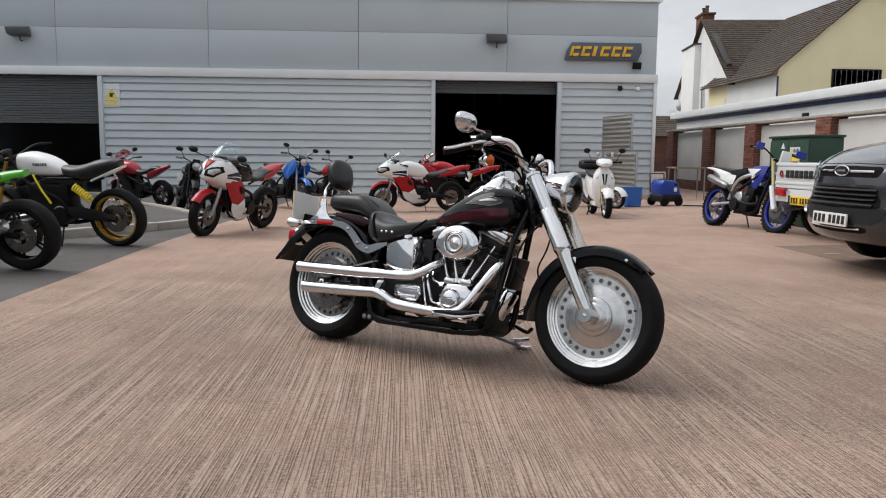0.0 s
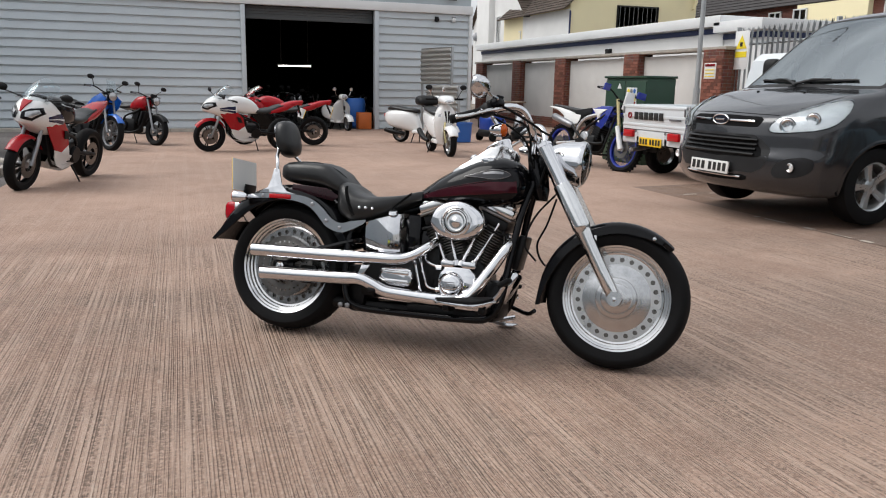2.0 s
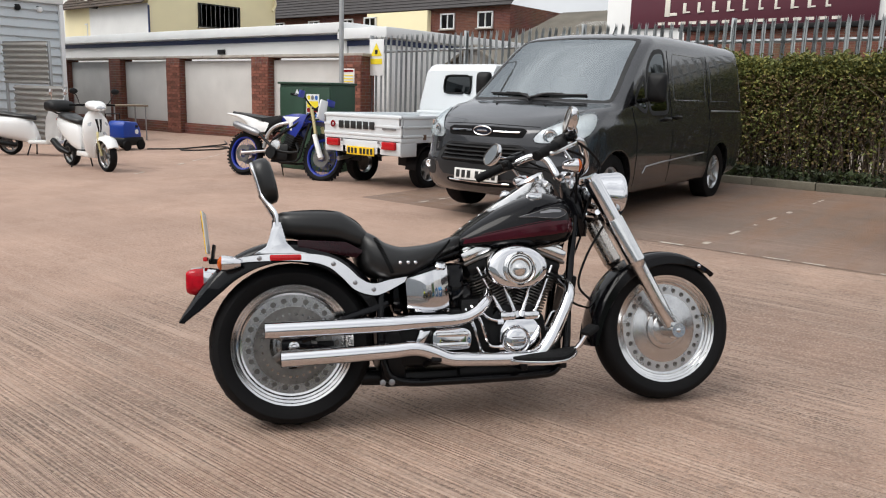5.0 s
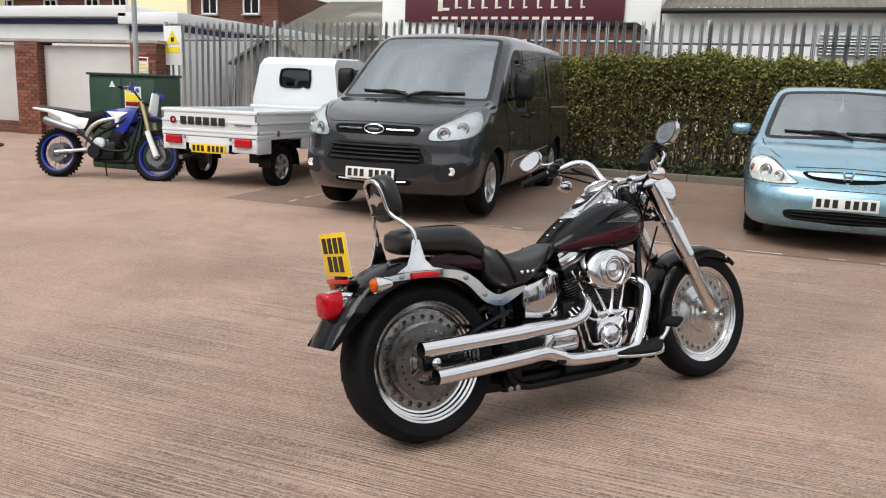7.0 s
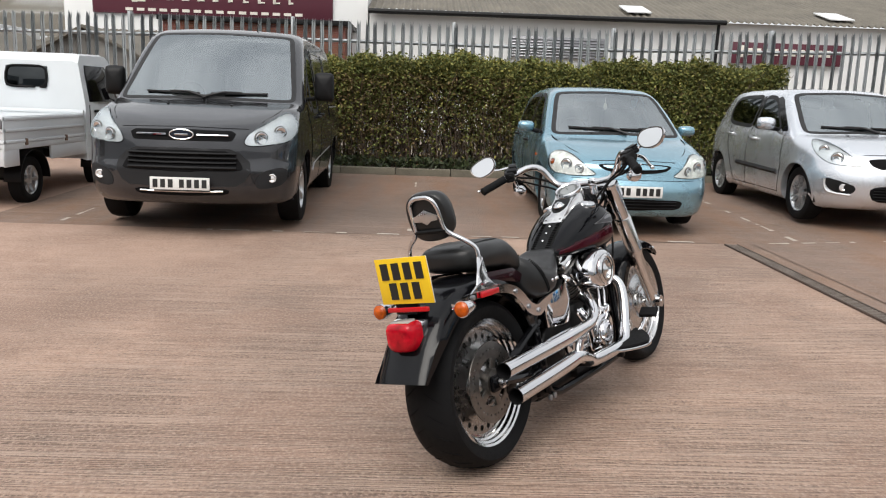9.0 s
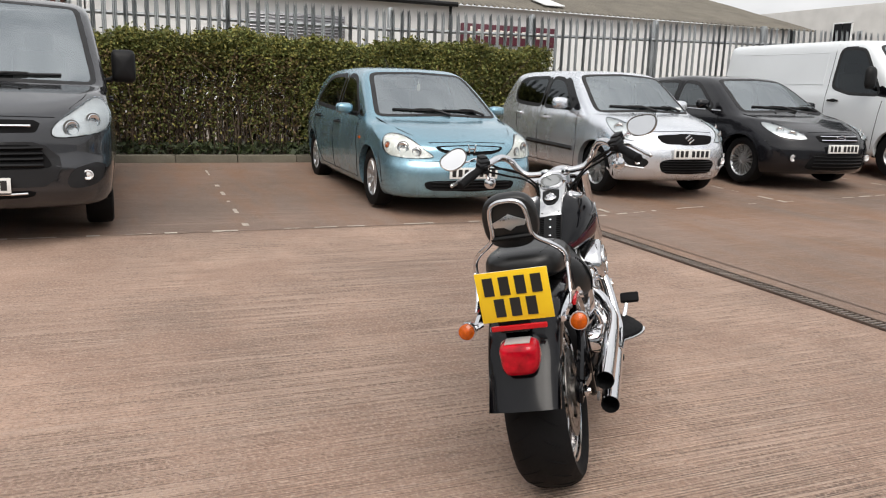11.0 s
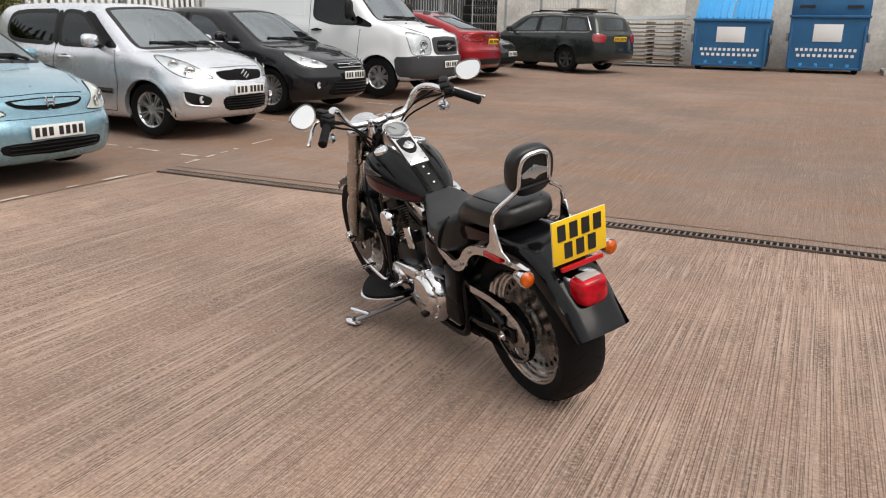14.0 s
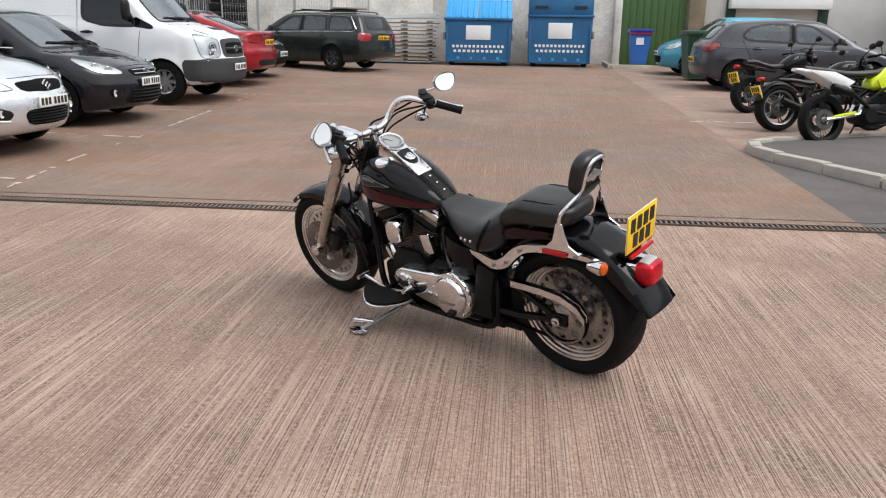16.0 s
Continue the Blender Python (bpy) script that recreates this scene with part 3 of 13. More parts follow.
# upper panels with open joints
xs = [-14.8, -10.31, -5.84, -1.35, 3.19, XR]
for a, b in zip(xs, xs[1:]):
    for z0, z1 in ((3.61, 4.767), (4.773, 5.8)):
        bm = B()
        box(bm, ((a + b) / 2, WY + 0.1, (z0 + z1) / 2), (b - a - 0.012, 0.22, z1 - z0), 0.004)
        part("panel", bm, M_panel, bld)
bm = B()
box(bm, (-3.47, WY + 0.22, 4.6), (22.6, 0.1, 2.4))
part("panel_backing", bm, M_shutter, bld, smooth=False)
bm = B()
box(bm, (-3.47, WY - 0.03, 3.485), (22.72, 0.2, 0.25), 0.012)
part("fascia_strip", bm, M_whitepaint, bld, "white fascia strip over the doors")
bm = B()
box(bm, (-3.47, WY + 0.2, 5.84), (22.85, 0.6, 0.09), 0.012)
part("parapet_cap", bm, M_whitepaint, bld)
# side wall, back and roof; near-black back and inner sheet stand in for shade
bm = B()
box(bm, (XR - 0.1, WY + 10.3, 2.7), (0.2, 19.8, 6.1))
part("wall", bm, M_panel, bld, smooth=False)
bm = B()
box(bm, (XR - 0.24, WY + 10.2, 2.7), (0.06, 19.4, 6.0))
part("shade_sheet", bm, M_dark, bld, "near-black sheet added for the workshop's shade", smooth=False)
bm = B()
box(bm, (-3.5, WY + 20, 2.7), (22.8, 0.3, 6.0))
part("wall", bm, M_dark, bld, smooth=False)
bm = B()
box(bm, (-15, WY + 10, 2.7), (0.3, 20.5, 6.1))
part("wall", bm, M_panel, bld, smooth=False)
bm = B()
box(bm, (-3.5, WY + 10.2, 5.6), (22.4, 19.8, 0.2))
part("roof", bm, M_asb, bld, smooth=False)
bm = B()
box(bm, (-3.5, WY + 10, -0.16), (22.3, 19.6, 0.04))
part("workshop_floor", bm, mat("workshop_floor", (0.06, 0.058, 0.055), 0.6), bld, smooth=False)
# corner trim, door jambs, lintels
for x, w in ((XR - 0.03, 0.1), (0.93, 0.13), (4.83, 0.13), (-9.06, 0.13)):
    bm = B()
    box(bm, (x, WY - 0.02, 1.55), (w, 0.2, 3.6), 0.01)
    part("jamb", bm, M_whitepaint if w < 0.12 else M_clad, bld)
for x0, x1, zt, zb in ((0.99, 4.77, 3.36, 3.05), (-14.8, -9.12, 3.36, 2.0)):
    bm = B()
    n = max(3, round((zt - zb) / 0.075))
    for i in range(n):
        z = zb + (i + 0.5) * (zt - zb) / n
        box(bm, ((x0 + x1) / 2, WY + 0.2, z), (x1 - x0, 0.03, (zt - zb) / n - 0.006), 0.008)
    box(bm, ((x0 + x1) / 2, WY + 0.2, zb - 0.03), (x1 - x0, 0.05, 0.07), 0.01)
    part("roller_shutter", bm, M_shutter, bld, "dark grey slatted roller shutter partly rolled up")
# lamps and small fixtures of the facade
for x, z in ((-11.28, 4.55), (2.85, 4.57)):
    fl = thing("flood_light", pose(x, WY - 0.02, z), "weathered grey floodlight on the upper wall", "light", "flood lights")
    bm = B()
    prism(bm, [(-0.34, -0.06, 0.2), (-0.34, -0.38, 0.14), (-0.3, -0.34, -0.06), (-0.3, -0.06, -0.1)], (0.6, 0, 0), 0.015)
    part("housing", bm, M_shutter, fl)
    bm = B()
    tube(bm, [(0, -0.15, -0.06), (0, -0.16, -0.18), (0, -0.05, -0.22), (0, 0.0, -0.2)], 0.016, 8, 3)
    part("bracket", bm, M_blackm, fl)
    bm = B()
    box(bm, (0, -0.315, 0.03), (0.5, 0.012, 0.1), 0.004, pose(0, 0, 0, -16, 0, 0))
    part("lens", bm, M_clear, fl)
fl = thing("security_light", pose(7.2, WY - 0.04, 3.86), "small black security light under the sign", "light")
bm = B()
box(bm, (0, -0.12, 0), (0.26, 0.1, 0.2), 0.012, pose(0, 0, 0, 20, 0, 0))
part("housing", bm, M_plastic, fl)
bm = B()
tube(bm, [(0, -0.1, 0), (0, 0.04, -0.05)], 0.02, 8)
part("arm", bm, M_plastic, fl)
for x in (6.73, 7.28):
    cc = thing("security_camera", pose(x, WY - 0.04, 3.18), "small white dome camera on the clad wall" if x > 7 else "small dark camera on the clad wall", "camera", "wall cameras")
    bm = B()
    lathe(bm, [(0.0, 0.1), (0.05, 0.09), (0.075, 0.05), (0.075, 0)], (0, 0, 0), (0, -1, 0), 16)
    part("dome", bm, M_whitepaint if x > 7 else M_plastic, cc)
    bm = B()
    box(bm, (0, 0.01, 0.02), (0.13, 0.04, 0.13), 0.01)
    part("mount", bm, M_plastic, cc)
sg = thing("shop_sign", pose(6.15, WY - 0.05, 4.28), "slanted amber letters on a dark blue-grey sign board", "sign")
bm = B()
prism(bm, [(-1.2, 0, -0.27), (1.08, 0, -0.27), (1.2, 0, 0.0), (1.18, 0, 0.27), (-0.98, 0, 0.27), (-1.14, 0, 0.0)], (0, -0.09, 0), 0.02)
part("board", bm, M_signgrey, sg)
SL = 0.28  # slant of the letters


def slant(pts, x):
    return [(x + px + SL * pz, -0.1, pz) for px, pz in pts]


def letter_bars(x, bars):
    bm = B()
    for x0, x1, z0, z1 in bars:
        prism(bm, slant([(x0, z0), (x1, z0), (x1, z1), (x0, z1)], x), (0, -0.03, 0), 0.006)
    part("letter", bm, M_amberletter, sg)


for i in range(6):
    x = -1.02 + i * 0.345 - (0.0 if i < 3 else 0.1)
    letter_bars(x, [(0.0, 0.085 if i != 2 else 0.11, -0.15, 0.15)] if i == 2 else [(0.0, 0.085, -0.15, 0.15), (0.1, 0.27, 0.06, 0.15), (0.1, 0.27, -0.15, -0.06)])
ws = thing("warning_sign", pose(-8.75, WY - 0.045, 2.77), "white and yellow warning notice on the clad wall", "sign")
bm = B()
box(bm, (0, 0, 0), (0.5, 0.012, 0.7), 0.004)
part("plate", bm, M_whitepaint, ws)
bm = B()
prism(bm, [(-0.17, -0.008, -0.08), (0.17, -0.008, -0.08), (0, -0.008, 0.2)], (0, -0.006, 0))
part("triangle", bm, M_signyel, ws)
bm = B()
box(bm, (0, -0.012, 0.0), (0.1, 0.008, 0.08), 0.003)
box(bm, (0.02, -0.012, 0.06), (0.16, 0.008, 0.03), 0.003)
part("symbol", bm, M_ink, ws)
bm = B()
for k in range(3):
    box(bm, (0, -0.01, -0.14 - k * 0.07), (0.4 - 0.06 * k, 0.008, 0.035))
part("text_bars", bm, M_signyel, ws)
# hoarding leaves of corrugated sheet beside the door
M_sheet = mat("weathered_sheet", (0.46, 0.45, 0.43), 0.6, var=0.12, scale=3, fine=40)
for x, y, w, z0, z1, rz in ((6.26, 22.85, 1.7, 1.24, 2.27, -77.4), (6.2, 22.1, 2.4, -0.1, 1.2, -86.6)):
    hg = thing("metal_hoarding", pose(x, y, 0, 0, 0, rz), "grey corrugated metal hoarding panel on posts", "panel", "hoarding panels")
    bm = B()
    rows, n = [], 88
    for i in range(n + 1):
        z = z0 + (z1 - z0) * i / n
        yy = 0.032 * math.sin(2 * math.pi * z / 0.13)
        rows.append([bm.verts.new((-w / 2, yy, z)), bm.verts.new((w / 2, yy, z))])
    grid_faces(bm, rows)
    bmesh.ops.solidify(bm, geom=bm.faces[:], thickness=0.006)
    part("sheet", bm, M_sheet, hg, sharp=25)
    for s in (-1, 1):
        bm = B()
        box(bm, (s * w / 2, 0.05, (z1 - 0.15) / 2), (0.06, 0.06, z1 + 0.15), 0.005)
        part("post", bm, M_galv, hg)
# fluorescent tube and dim stock inside the workshop
lt = thing("tube_light", pose(3.3, 31, 1.82), "lit fluorescent tube fitting inside the workshop", "light")
bm = B()
tube(bm, [(-0.6, 0, 0), (0.6, 0, 0)], 0.018, 8)
part("tube", bm, glow("tube_glow", (1.0, 0.97, 0.85), 5.0), lt)
bm = B()
box(bm, (0, 0, 0.05), (1.3, 0.12, 0.05), 0.01)
part("fitting", bm, M_whitepaint, lt)
bm = B()
for s in (-0.5, 0.5):
    tube(bm, [(s, 0, 0.06), (s, 0, 2.75)], 0.008, 6)
part("hanger", bm, M_steel, lt)

# ---- boundary wall with brick piers ----


def brick_mat():
    m, nt, b = nodes_of("brick_piers")
    tc, sx, cb, br, nz = [nt.nodes.new("ShaderNode" + n) for n in ("TexCoord", "SeparateXYZ", "CombineXYZ", "TexBrick", "TexNoise")]
    ad = nt.nodes.new("ShaderNodeMath")
    nt.links.new(tc.outputs["Object"], sx.inputs[0])
    nt.links.new(sx.outputs[0], ad.inputs[0])
    nt.links.new(sx.outputs[1], ad.inputs[1])
    nt.links.new(ad.outputs[0], cb.inputs[0])
    nt.links.new(sx.outputs[2], cb.inputs[1])
    nt.links.new(cb.outputs[0], br.inputs["Vector"])
    br.inputs["Scale"].default_value = 1.0
    br.inputs["Brick Width"].default_value, br.inputs["Row Height"].default_value, br.inputs["Mortar Size"].default_value = 0.225, 0.075, 0.006
    br.inputs["Color1"].default_value, br.inputs["Color2"].default_value = (0.15, 0.048, 0.032, 1), (0.23, 0.08, 0.05, 1)
    br.inputs["Mortar"].default_value = (0.22, 0.17, 0.14, 1)
    nz.inputs["Scale"].default_value = 5
    mx = nt.nodes.new("ShaderNodeMixRGB")
    mx.blend_type = "MULTIPLY"
    mx.inputs[0].default_value = 0.6
    nt.links.new(br.outputs["Color"], mx.inputs[1])
    nt.links.new(nz.outputs["Color"], mx.inputs[2])
    nt.links.new(mx.outputs[0], b.inputs["Base Color"])
    b.inputs["Roughness"].default_value = 0.9
    bp = nt.nodes.new("ShaderNodeBump")
    bp.inputs["Distance"].default_value, bp.invert = 0.01, True
    nt.links.new(br.outputs["Fac"], bp.inputs["Height"])
    nt.links.new(bp.outputs[0], b.inputs["Normal"])
    return m


M_pier = brick_mat()
M_boards = mat("grey_boards", (0.2, 0.19, 0.175), 0.9, var=0.3, scale=2.2, fine=50, bump=0.003, island=0.25)
wall = thing("boundary_wall", None, "grey rendered wall with red brick piers and a stone coping", "wall", kind="structure")
for y in (15.45, 18.8, 22.85, 26.2, 29.8):
    bm = B()
    box(bm, (10.5, y, 0.93), (0.42, 0.7, 2.3), 0.008)
    part("pier", bm, M_pier, wall)
for a, b in ((15.8, 18.45), (19.15, 22.5), (23.2, 25.85), (26.55, 29.45)):
    bm = B()
    box(bm, (10.58, (a + b) / 2, 0.9), (0.22, b - a, 2.2), 0.01)
    part("rendered_panel", bm, M_rendgrey, wall)
    bm = B()
    box(bm, (10.55, (a + b) / 2, 0.02), (0.32, b - a, 0.5), 0.01)
    part("plinth", bm, M_pier, wall)
# bricks of the piers, proud of their mortar
brick_mesh = {}
for key, ln in (("full", 0.216), ("half", 0.1)):
    bm = B()
    box(bm, (0, 0, 0), (0.02, ln, 0.064), 0.003, None, 1)
    me = bpy.data.meshes.new("brick")
    bm.to_mesh(me)
    bm.free()
    me.materials.append(M_brick)
    brick_mesh[key] = me
for y in (15.45, 18.8, 22.85):
    for i in range(28):
        z = -0.17 + i * 0.075
        row = [("full", -0.226), ("full", 0.0), ("full", 0.226)] if i % 2 else [("half", -0.285), ("full", -0.113), ("full", 0.113), ("half", 0.285)]
        for key, dy in row:
            o = new("brick", brick_mesh[key])
            o.parent = wall
            o.matrix_basis = pose(10.286, y + dy, z)
bm = B()
for i in range(17):
    box(bm, (10.54, 15.5 + i * 0.9, 2.1), (0.48, 0.89, 0.07), 0.012)
part("coping", bm, M_kerb, wall)

# flat-roofed white outbuilding behind the wall
ob_ = thing("flat_roof_building", None, "white flat-roofed building with a navy band under the roof edge", "building", kind="structure")
for y0, y1, zt in ((17.4, 34.0, 3.08), (15.9, 17.35, 2.92)):
    bm = B()
    box(bm, (16.0, (y0 + y1) / 2, zt / 2 - 0.3), (8.0, y1 - y0, zt), 0.02)
    part("wall", bm, M_render, ob_)
    bm = B()
    box(bm, (16.0, (y0 + y1) / 2, zt - 0.42), (8.06, y1 - y0 + 0.05, 0.13), 0.005)
    part("band", bm, M_bluepaint, ob_)
    bm = B()
    box(bm, (15.95, (y0 + y1) / 2, zt - 0.2), (8.4, y1 - y0 + 0.3, 0.26), 0.015)
    part("roof_edge", bm, M_whitepaint, ob_)
bm = B()
box(bm, (11.97, 22.9, 2.35), (0.05, 0.35, 0.14), 0.01)
part("vent", bm, M_plastic, ob_)

# ---- palisade fence ----
fence = thing("palisade_fence", None, "galvanised steel palisade fence with pointed pales", "fence", kind="structure")
FX = 10.62
pale_bm = B()
prof = [(-0.034, 0.0), (-0.024, 0.012), (-0.008, 0.012), (0.0, -0.004), (0.008, 0.012), (0.024, 0.012), (0.034, 0.0)]
tips = [2.24, 2.36, 2.27, 2.34, 2.27, 2.36, 2.24]
rows = [[pale_bm.verts.new((px, y, 0)) for y, px in prof], [pale_bm.verts.new((px, y, t - 0.04)) for (y, px), t in zip(prof, tips)], [pale_bm.verts.new((px + 0.012, y, t)) for (y, px), t in zip(prof, tips)]]
grid_faces(pale_bm, rows)
bmesh.ops.solidify(pale_bm, geom=pale_bm.faces[:], thickness=0.003)
first = part("pale", pale_bm, M_galv, fence, sharp=20)
n_p, y = 0, 15.1
rp = random.Random(3)
while y > -25.0:
    z = gz(10, y) + 0.13
    o = first if n_p == 0 else new("pale", first.data)
    o.parent = fence
    o.matrix_basis = pose(FX, y, z, rp.uniform(-0.5, 0.5), 0, rp.uniform(-3, 3))
    n_p += 1
    y -= 0.152 if y > -9 else 0.19
for z in (0.45, 2.0):
    for k in range(15):
        a, b = 15.2 - k * 2.75, 15.2 - (k + 1) * 2.75
        bm = B()
        za, zb = gz(10, a) + 0.13 + z, gz(10, b) + 0.13 + z
        tube(bm, [(FX + 0.045, a, za), (FX + 0.045, b, zb)], 0.03, 4)
        part("rail", bm, M_galv, fence, sharp=20)
for k in range(16):
    y = 15.2 - k * 2.75
    bm = B()
    box(bm, (FX + 0.1, y, gz(10, y) + 1.2), (0.1, 0.055, 2.6), 0.004)
    part("post", bm, M_galv, fence)


# ---- hedge ----
M_dryleaf = mat("dry_leaves", (0.12, 0.085, 0.04), 0.8, var=0.4, island=0.5, spec=0.2)


def hedge(name, y0, y1, x0, x1, h, n, label, seed, bald=None):
    rh = np.random.RandomState(seed)
    hd = thing(name, None, label, "hedge")
    y = rh.uniform(y0, y1, n)
    x = x0 + (x1 - x0) * rh.beta(0.8, 0.8, n)
    ht = h + 0.04 * np.sin(y * 1.9) + 0.04 * np.sin(y * 4.7 + 1) + 0.03 * np.sin(y * 11.3)
    z = ht * rh.beta(1.9, 0.9, n) + rh.normal(0, 0.04, n)
    thin = np.clip(0.5 + 0.35 * np.sin(y * 2.3 + 0.7) + 0.25 * np.sin(y * 5.1), 0.4, 1)
    if bald:
        thin = np.where((y > bald[0]) & (y < bald[1]), thin * 0.95, 1.0 - 0.2 * (1 - thin))
    keep = rh.rand(n) < np.where(z > ht * 0.72, 0.95, thin)
    x, y, z = x[keep], y[keep], z[keep]
    n = len(x)
    a, t = rh.uniform(0, 2 * math.pi, n), rh.uniform(-1.0, 1.0, n)
    s = rh.uniform(0.011, 0.025, n)
    s = np.where((x > x0 + 0.3) & (rh.rand(n) < 0.35), s * 1.9, s)
    u = np.stack([np.cos(a) * np.cos(t), np.sin(a) * np.cos(t), np.sin(t)], 1) * s[:, None] * 1.5
    r = rh.normal(0, 1, (n, 3))
    v = np.cross(u, r)
    v = v / np.linalg.norm(v, axis=1)[:, None] * s[:, None] * 0.75
    c = np.stack([x, y, z + np.array([gz(10, q) for q in y]) + 0.06], 1)
    verts = np.stack([c - u, c + v, c + u, c - v], 1).reshape(-1, 3)
    faces = np.arange(4 * n).reshape(-1, 4)
    me = bpy.data.meshes.new("leaves")
    me.from_pydata(verts.tolist(), [], faces.tolist())
    me.materials.append(M_leaf)
    me.materials.append(M_ylwleaf)
    me.materials.append(M_dryleaf)
    idx = (rh.rand(n) < np.where(z > h * 0.75, 0.42, 0.27)).astype(int)
    if bald:
        dry = (rh.rand(n) < np.where((y > bald[0]) & (y < bald[1] + 1), 0.4, 0.1)) & (z < h * 0.85)
        idx = np.where(dry, 2, idx)
    me.polygons.foreach_set("material_index", idx.tolist())
    o = new("leaves", me)
    o.parent = hd
    tagged(o, kind="stuff")
    bm = B()
    for k in range(int((y1 - y0) * 95)):
        yy, xx = rh.uniform(y0, y1), rh.uniform(x0 + 0.1, x1 - 0.1)
        g = gz(10, yy)
        top = h * rh.uniform(0.6, 1.0)
        pts = [(xx, yy, g), (xx + rh.normal(0, 0.05), yy + rh.normal(0, 0.07), g + top * 0.4), (xx + rh.normal(0, 0.12), yy + rh.normal(0, 0.13), g + top * 0.75), (xx + rh.normal(0, 0.18), yy + rh.normal(0, 0.2), g + top)]
        tube(bm, pts, [0.011, 0.008, 0.005, 0.003], 4, caps=False)
    o = part("brushwood", bm, M_twig, hd)
    tagged(o, kind="stuff")
    return hd


hedge("hedge", -1.25, 7.6, 9.72, 10.5, 1.78, 180000, "trimmed green hedge with bare brown twigs and young yellow leaves", 4, (3.2, 7.0))
hedge("far_hedge", -9.4, -2.9, 9.9, 10.5, 1.15, 16000, "low scrubby hedge along the steel fence", 8)
hedge("shrub", -12.4, -10.4, 9.8, 10.5, 1.75, 9000, "rounded yellow-green shrub by the fence", 9)
ivy = np.random.RandomState(2)
n = 9000
y, x = ivy.uniform(-3, 8, n), ivy.uniform(9.55, 10.4, n)
c = np.stack([x, y, np.array([gz(10, q) for q in y]) + 0.09 + ivy.rand(n) * 0.16], 1)
u, v = ivy.normal(0, 0.02, (n, 3)), ivy.normal(0, 0.02, (n, 3))
me = bpy.data.meshes.new("ground_ivy")
me.from_pydata(np.stack([c - u, c + v, c + u, c - v], 1).reshape(-1, 3).tolist(), [], np.arange(4 * n).reshape(-1, 4).tolist())
me.materials.append(M_ivy)
tagged(new("ground_ivy", me), "dark ivy and leaf litter at the foot of the hedge", "plant", kind="stuff")


# ---- houses and sheds beyond ----
def tiled_roof(name, parent, a, b, c, d, nu, nv, material):
    """A roof slope a-b along the eave, d-c along the ridge, with overlapping courses."""
    a, b, c, d = map(Vector, (a, b, c, d))
    nrm = (b - a).cross(d - a).normalized()
    if nrm.z < 0:
        nrm = -nrm
    bm = B()
    rr = random.Random(len(name) + nu)
    for j in range(nv):
        t0, t1 = j / nv, (j + 1.25) / nv
        for i in range(nu):
            s0, s1 = i / nu, (i + 0.97) / nu
            l0, r0 = a.lerp(b, s0), a.lerp(b, s1)
            l1, r1 = d.lerp(c, s0), d.lerp(c, s1)
            e = rr.uniform(0, 0.012)
            p = [l0.lerp(l1, t0) + nrm * (0.05 + e), r0.lerp(r1, t0) + nrm * (0.05 + e), r0.lerp(r1, min(1, t1)) + nrm * 0.012, l0.lerp(l1, min(1, t1)) + nrm * 0.012]
            bm.faces.new([bm.verts.new(q) for q in p])
            bm.faces.new([bm.verts.new(q) for q in (p[0], p[1], p[1] - nrm * 0.05, p[0] - nrm * 0.05)])
    bm.faces.new([bm.verts.new(q) for q in (a, b, c, d)])
    return tagged(part(name, bm, material, parent, smooth=False), kind="stuff")


def window(parent, x, y, z, w, h, axis="y", bars=0, frame_m=None):
    """A recessed window facing -axis, with frame, sill and pane."""
    rot = pose(x, y, z, 0, 0, 0 if axis == "y" else -90)
    fr = B()
    for c, s in (((-w / 2, 0, 0), (0.07, 0.1, h)), ((w / 2, 0, 0), (0.07, 0.1, h)), ((0, 0, h / 2), (w + 0.07, 0.1, 0.07)), ((0, 0, -h / 2), (w + 0.07, 0.1, 0.07)), ((0, 0, 0), (0.05, 0.08, h))):
        box(fr, c, s)
    win = part("window", fr, frame_m or M_whitepaint, parent, smooth=False)
    win.matrix_basis = rot
    p = B()
    box(p, (0, 0.03, 0), (w, 0.02, h))
    part("pane", p, M_black, win, smooth=False)
    sl = B()
    box(sl, (0, -0.06, -h / 2 - 0.06), (w + 0.2, 0.16, 0.06), 0.01)
    part("sill", sl, M_kerb, win)
    if bars:
        for k in range(bars):
            bb = B()
            tube(bb, [(-w / 2 + (k + 0.5) * w / bars, -0.06, -h / 2), (-w / 2 + (k + 0.5) * w / bars, -0.06, h / 2)], 0.012, 5)
            part("bar", bb, M_steel, win)
    return win


hw = thing("white_house", pose(18.8, 44.6, 0, 0, 0, -6.4), "white rendered house with a mossy brown tiled roof and chimney", "house")
bm = B()
prism(bm, [(0, 0, -0.5), (0, 12.6, -0.5), (0, 12.6, 5.6), (0, 6.3, 9.75), (0, 0, 5.6)], (9, 0, 0))
part("wall", bm, M_render, hw, smooth=False)
tiled_roof("roof", hw, (-0.25, -0.5, 5.35), (9.5, -0.5, 5.35), (9.5, 6.3, 10.0), (-0.25, 6.3, 10.0), 48, 30, M_tile)
tiled_roof("roof", hw, (9.5, 13.0, 5.4), (-0.25, 13.0, 5.4), (-0.25, 6.3, 10.0), (9.5, 6.3, 10.0), 8, 6, M_tile)
bm = B()
box(bm, (0.05, 8.5, 4.0), (0.9, 3.3, 9.0), 0.02)
part("side_wing", bm, M_render, hw)
bm = B()
box(bm, (0.05, 8.5, 8.56), (1.05, 3.45, 0.12), 0.02)
part("wing_cap", bm, M_tile, hw)
bm = B()
box(bm, (0.4, 7.7, 9.5), (0.75, 1.7, 2.0), 0.02)
box(bm, (0.4, 7.7, 10.5), (0.9, 1.86, 0.14), 0.02)
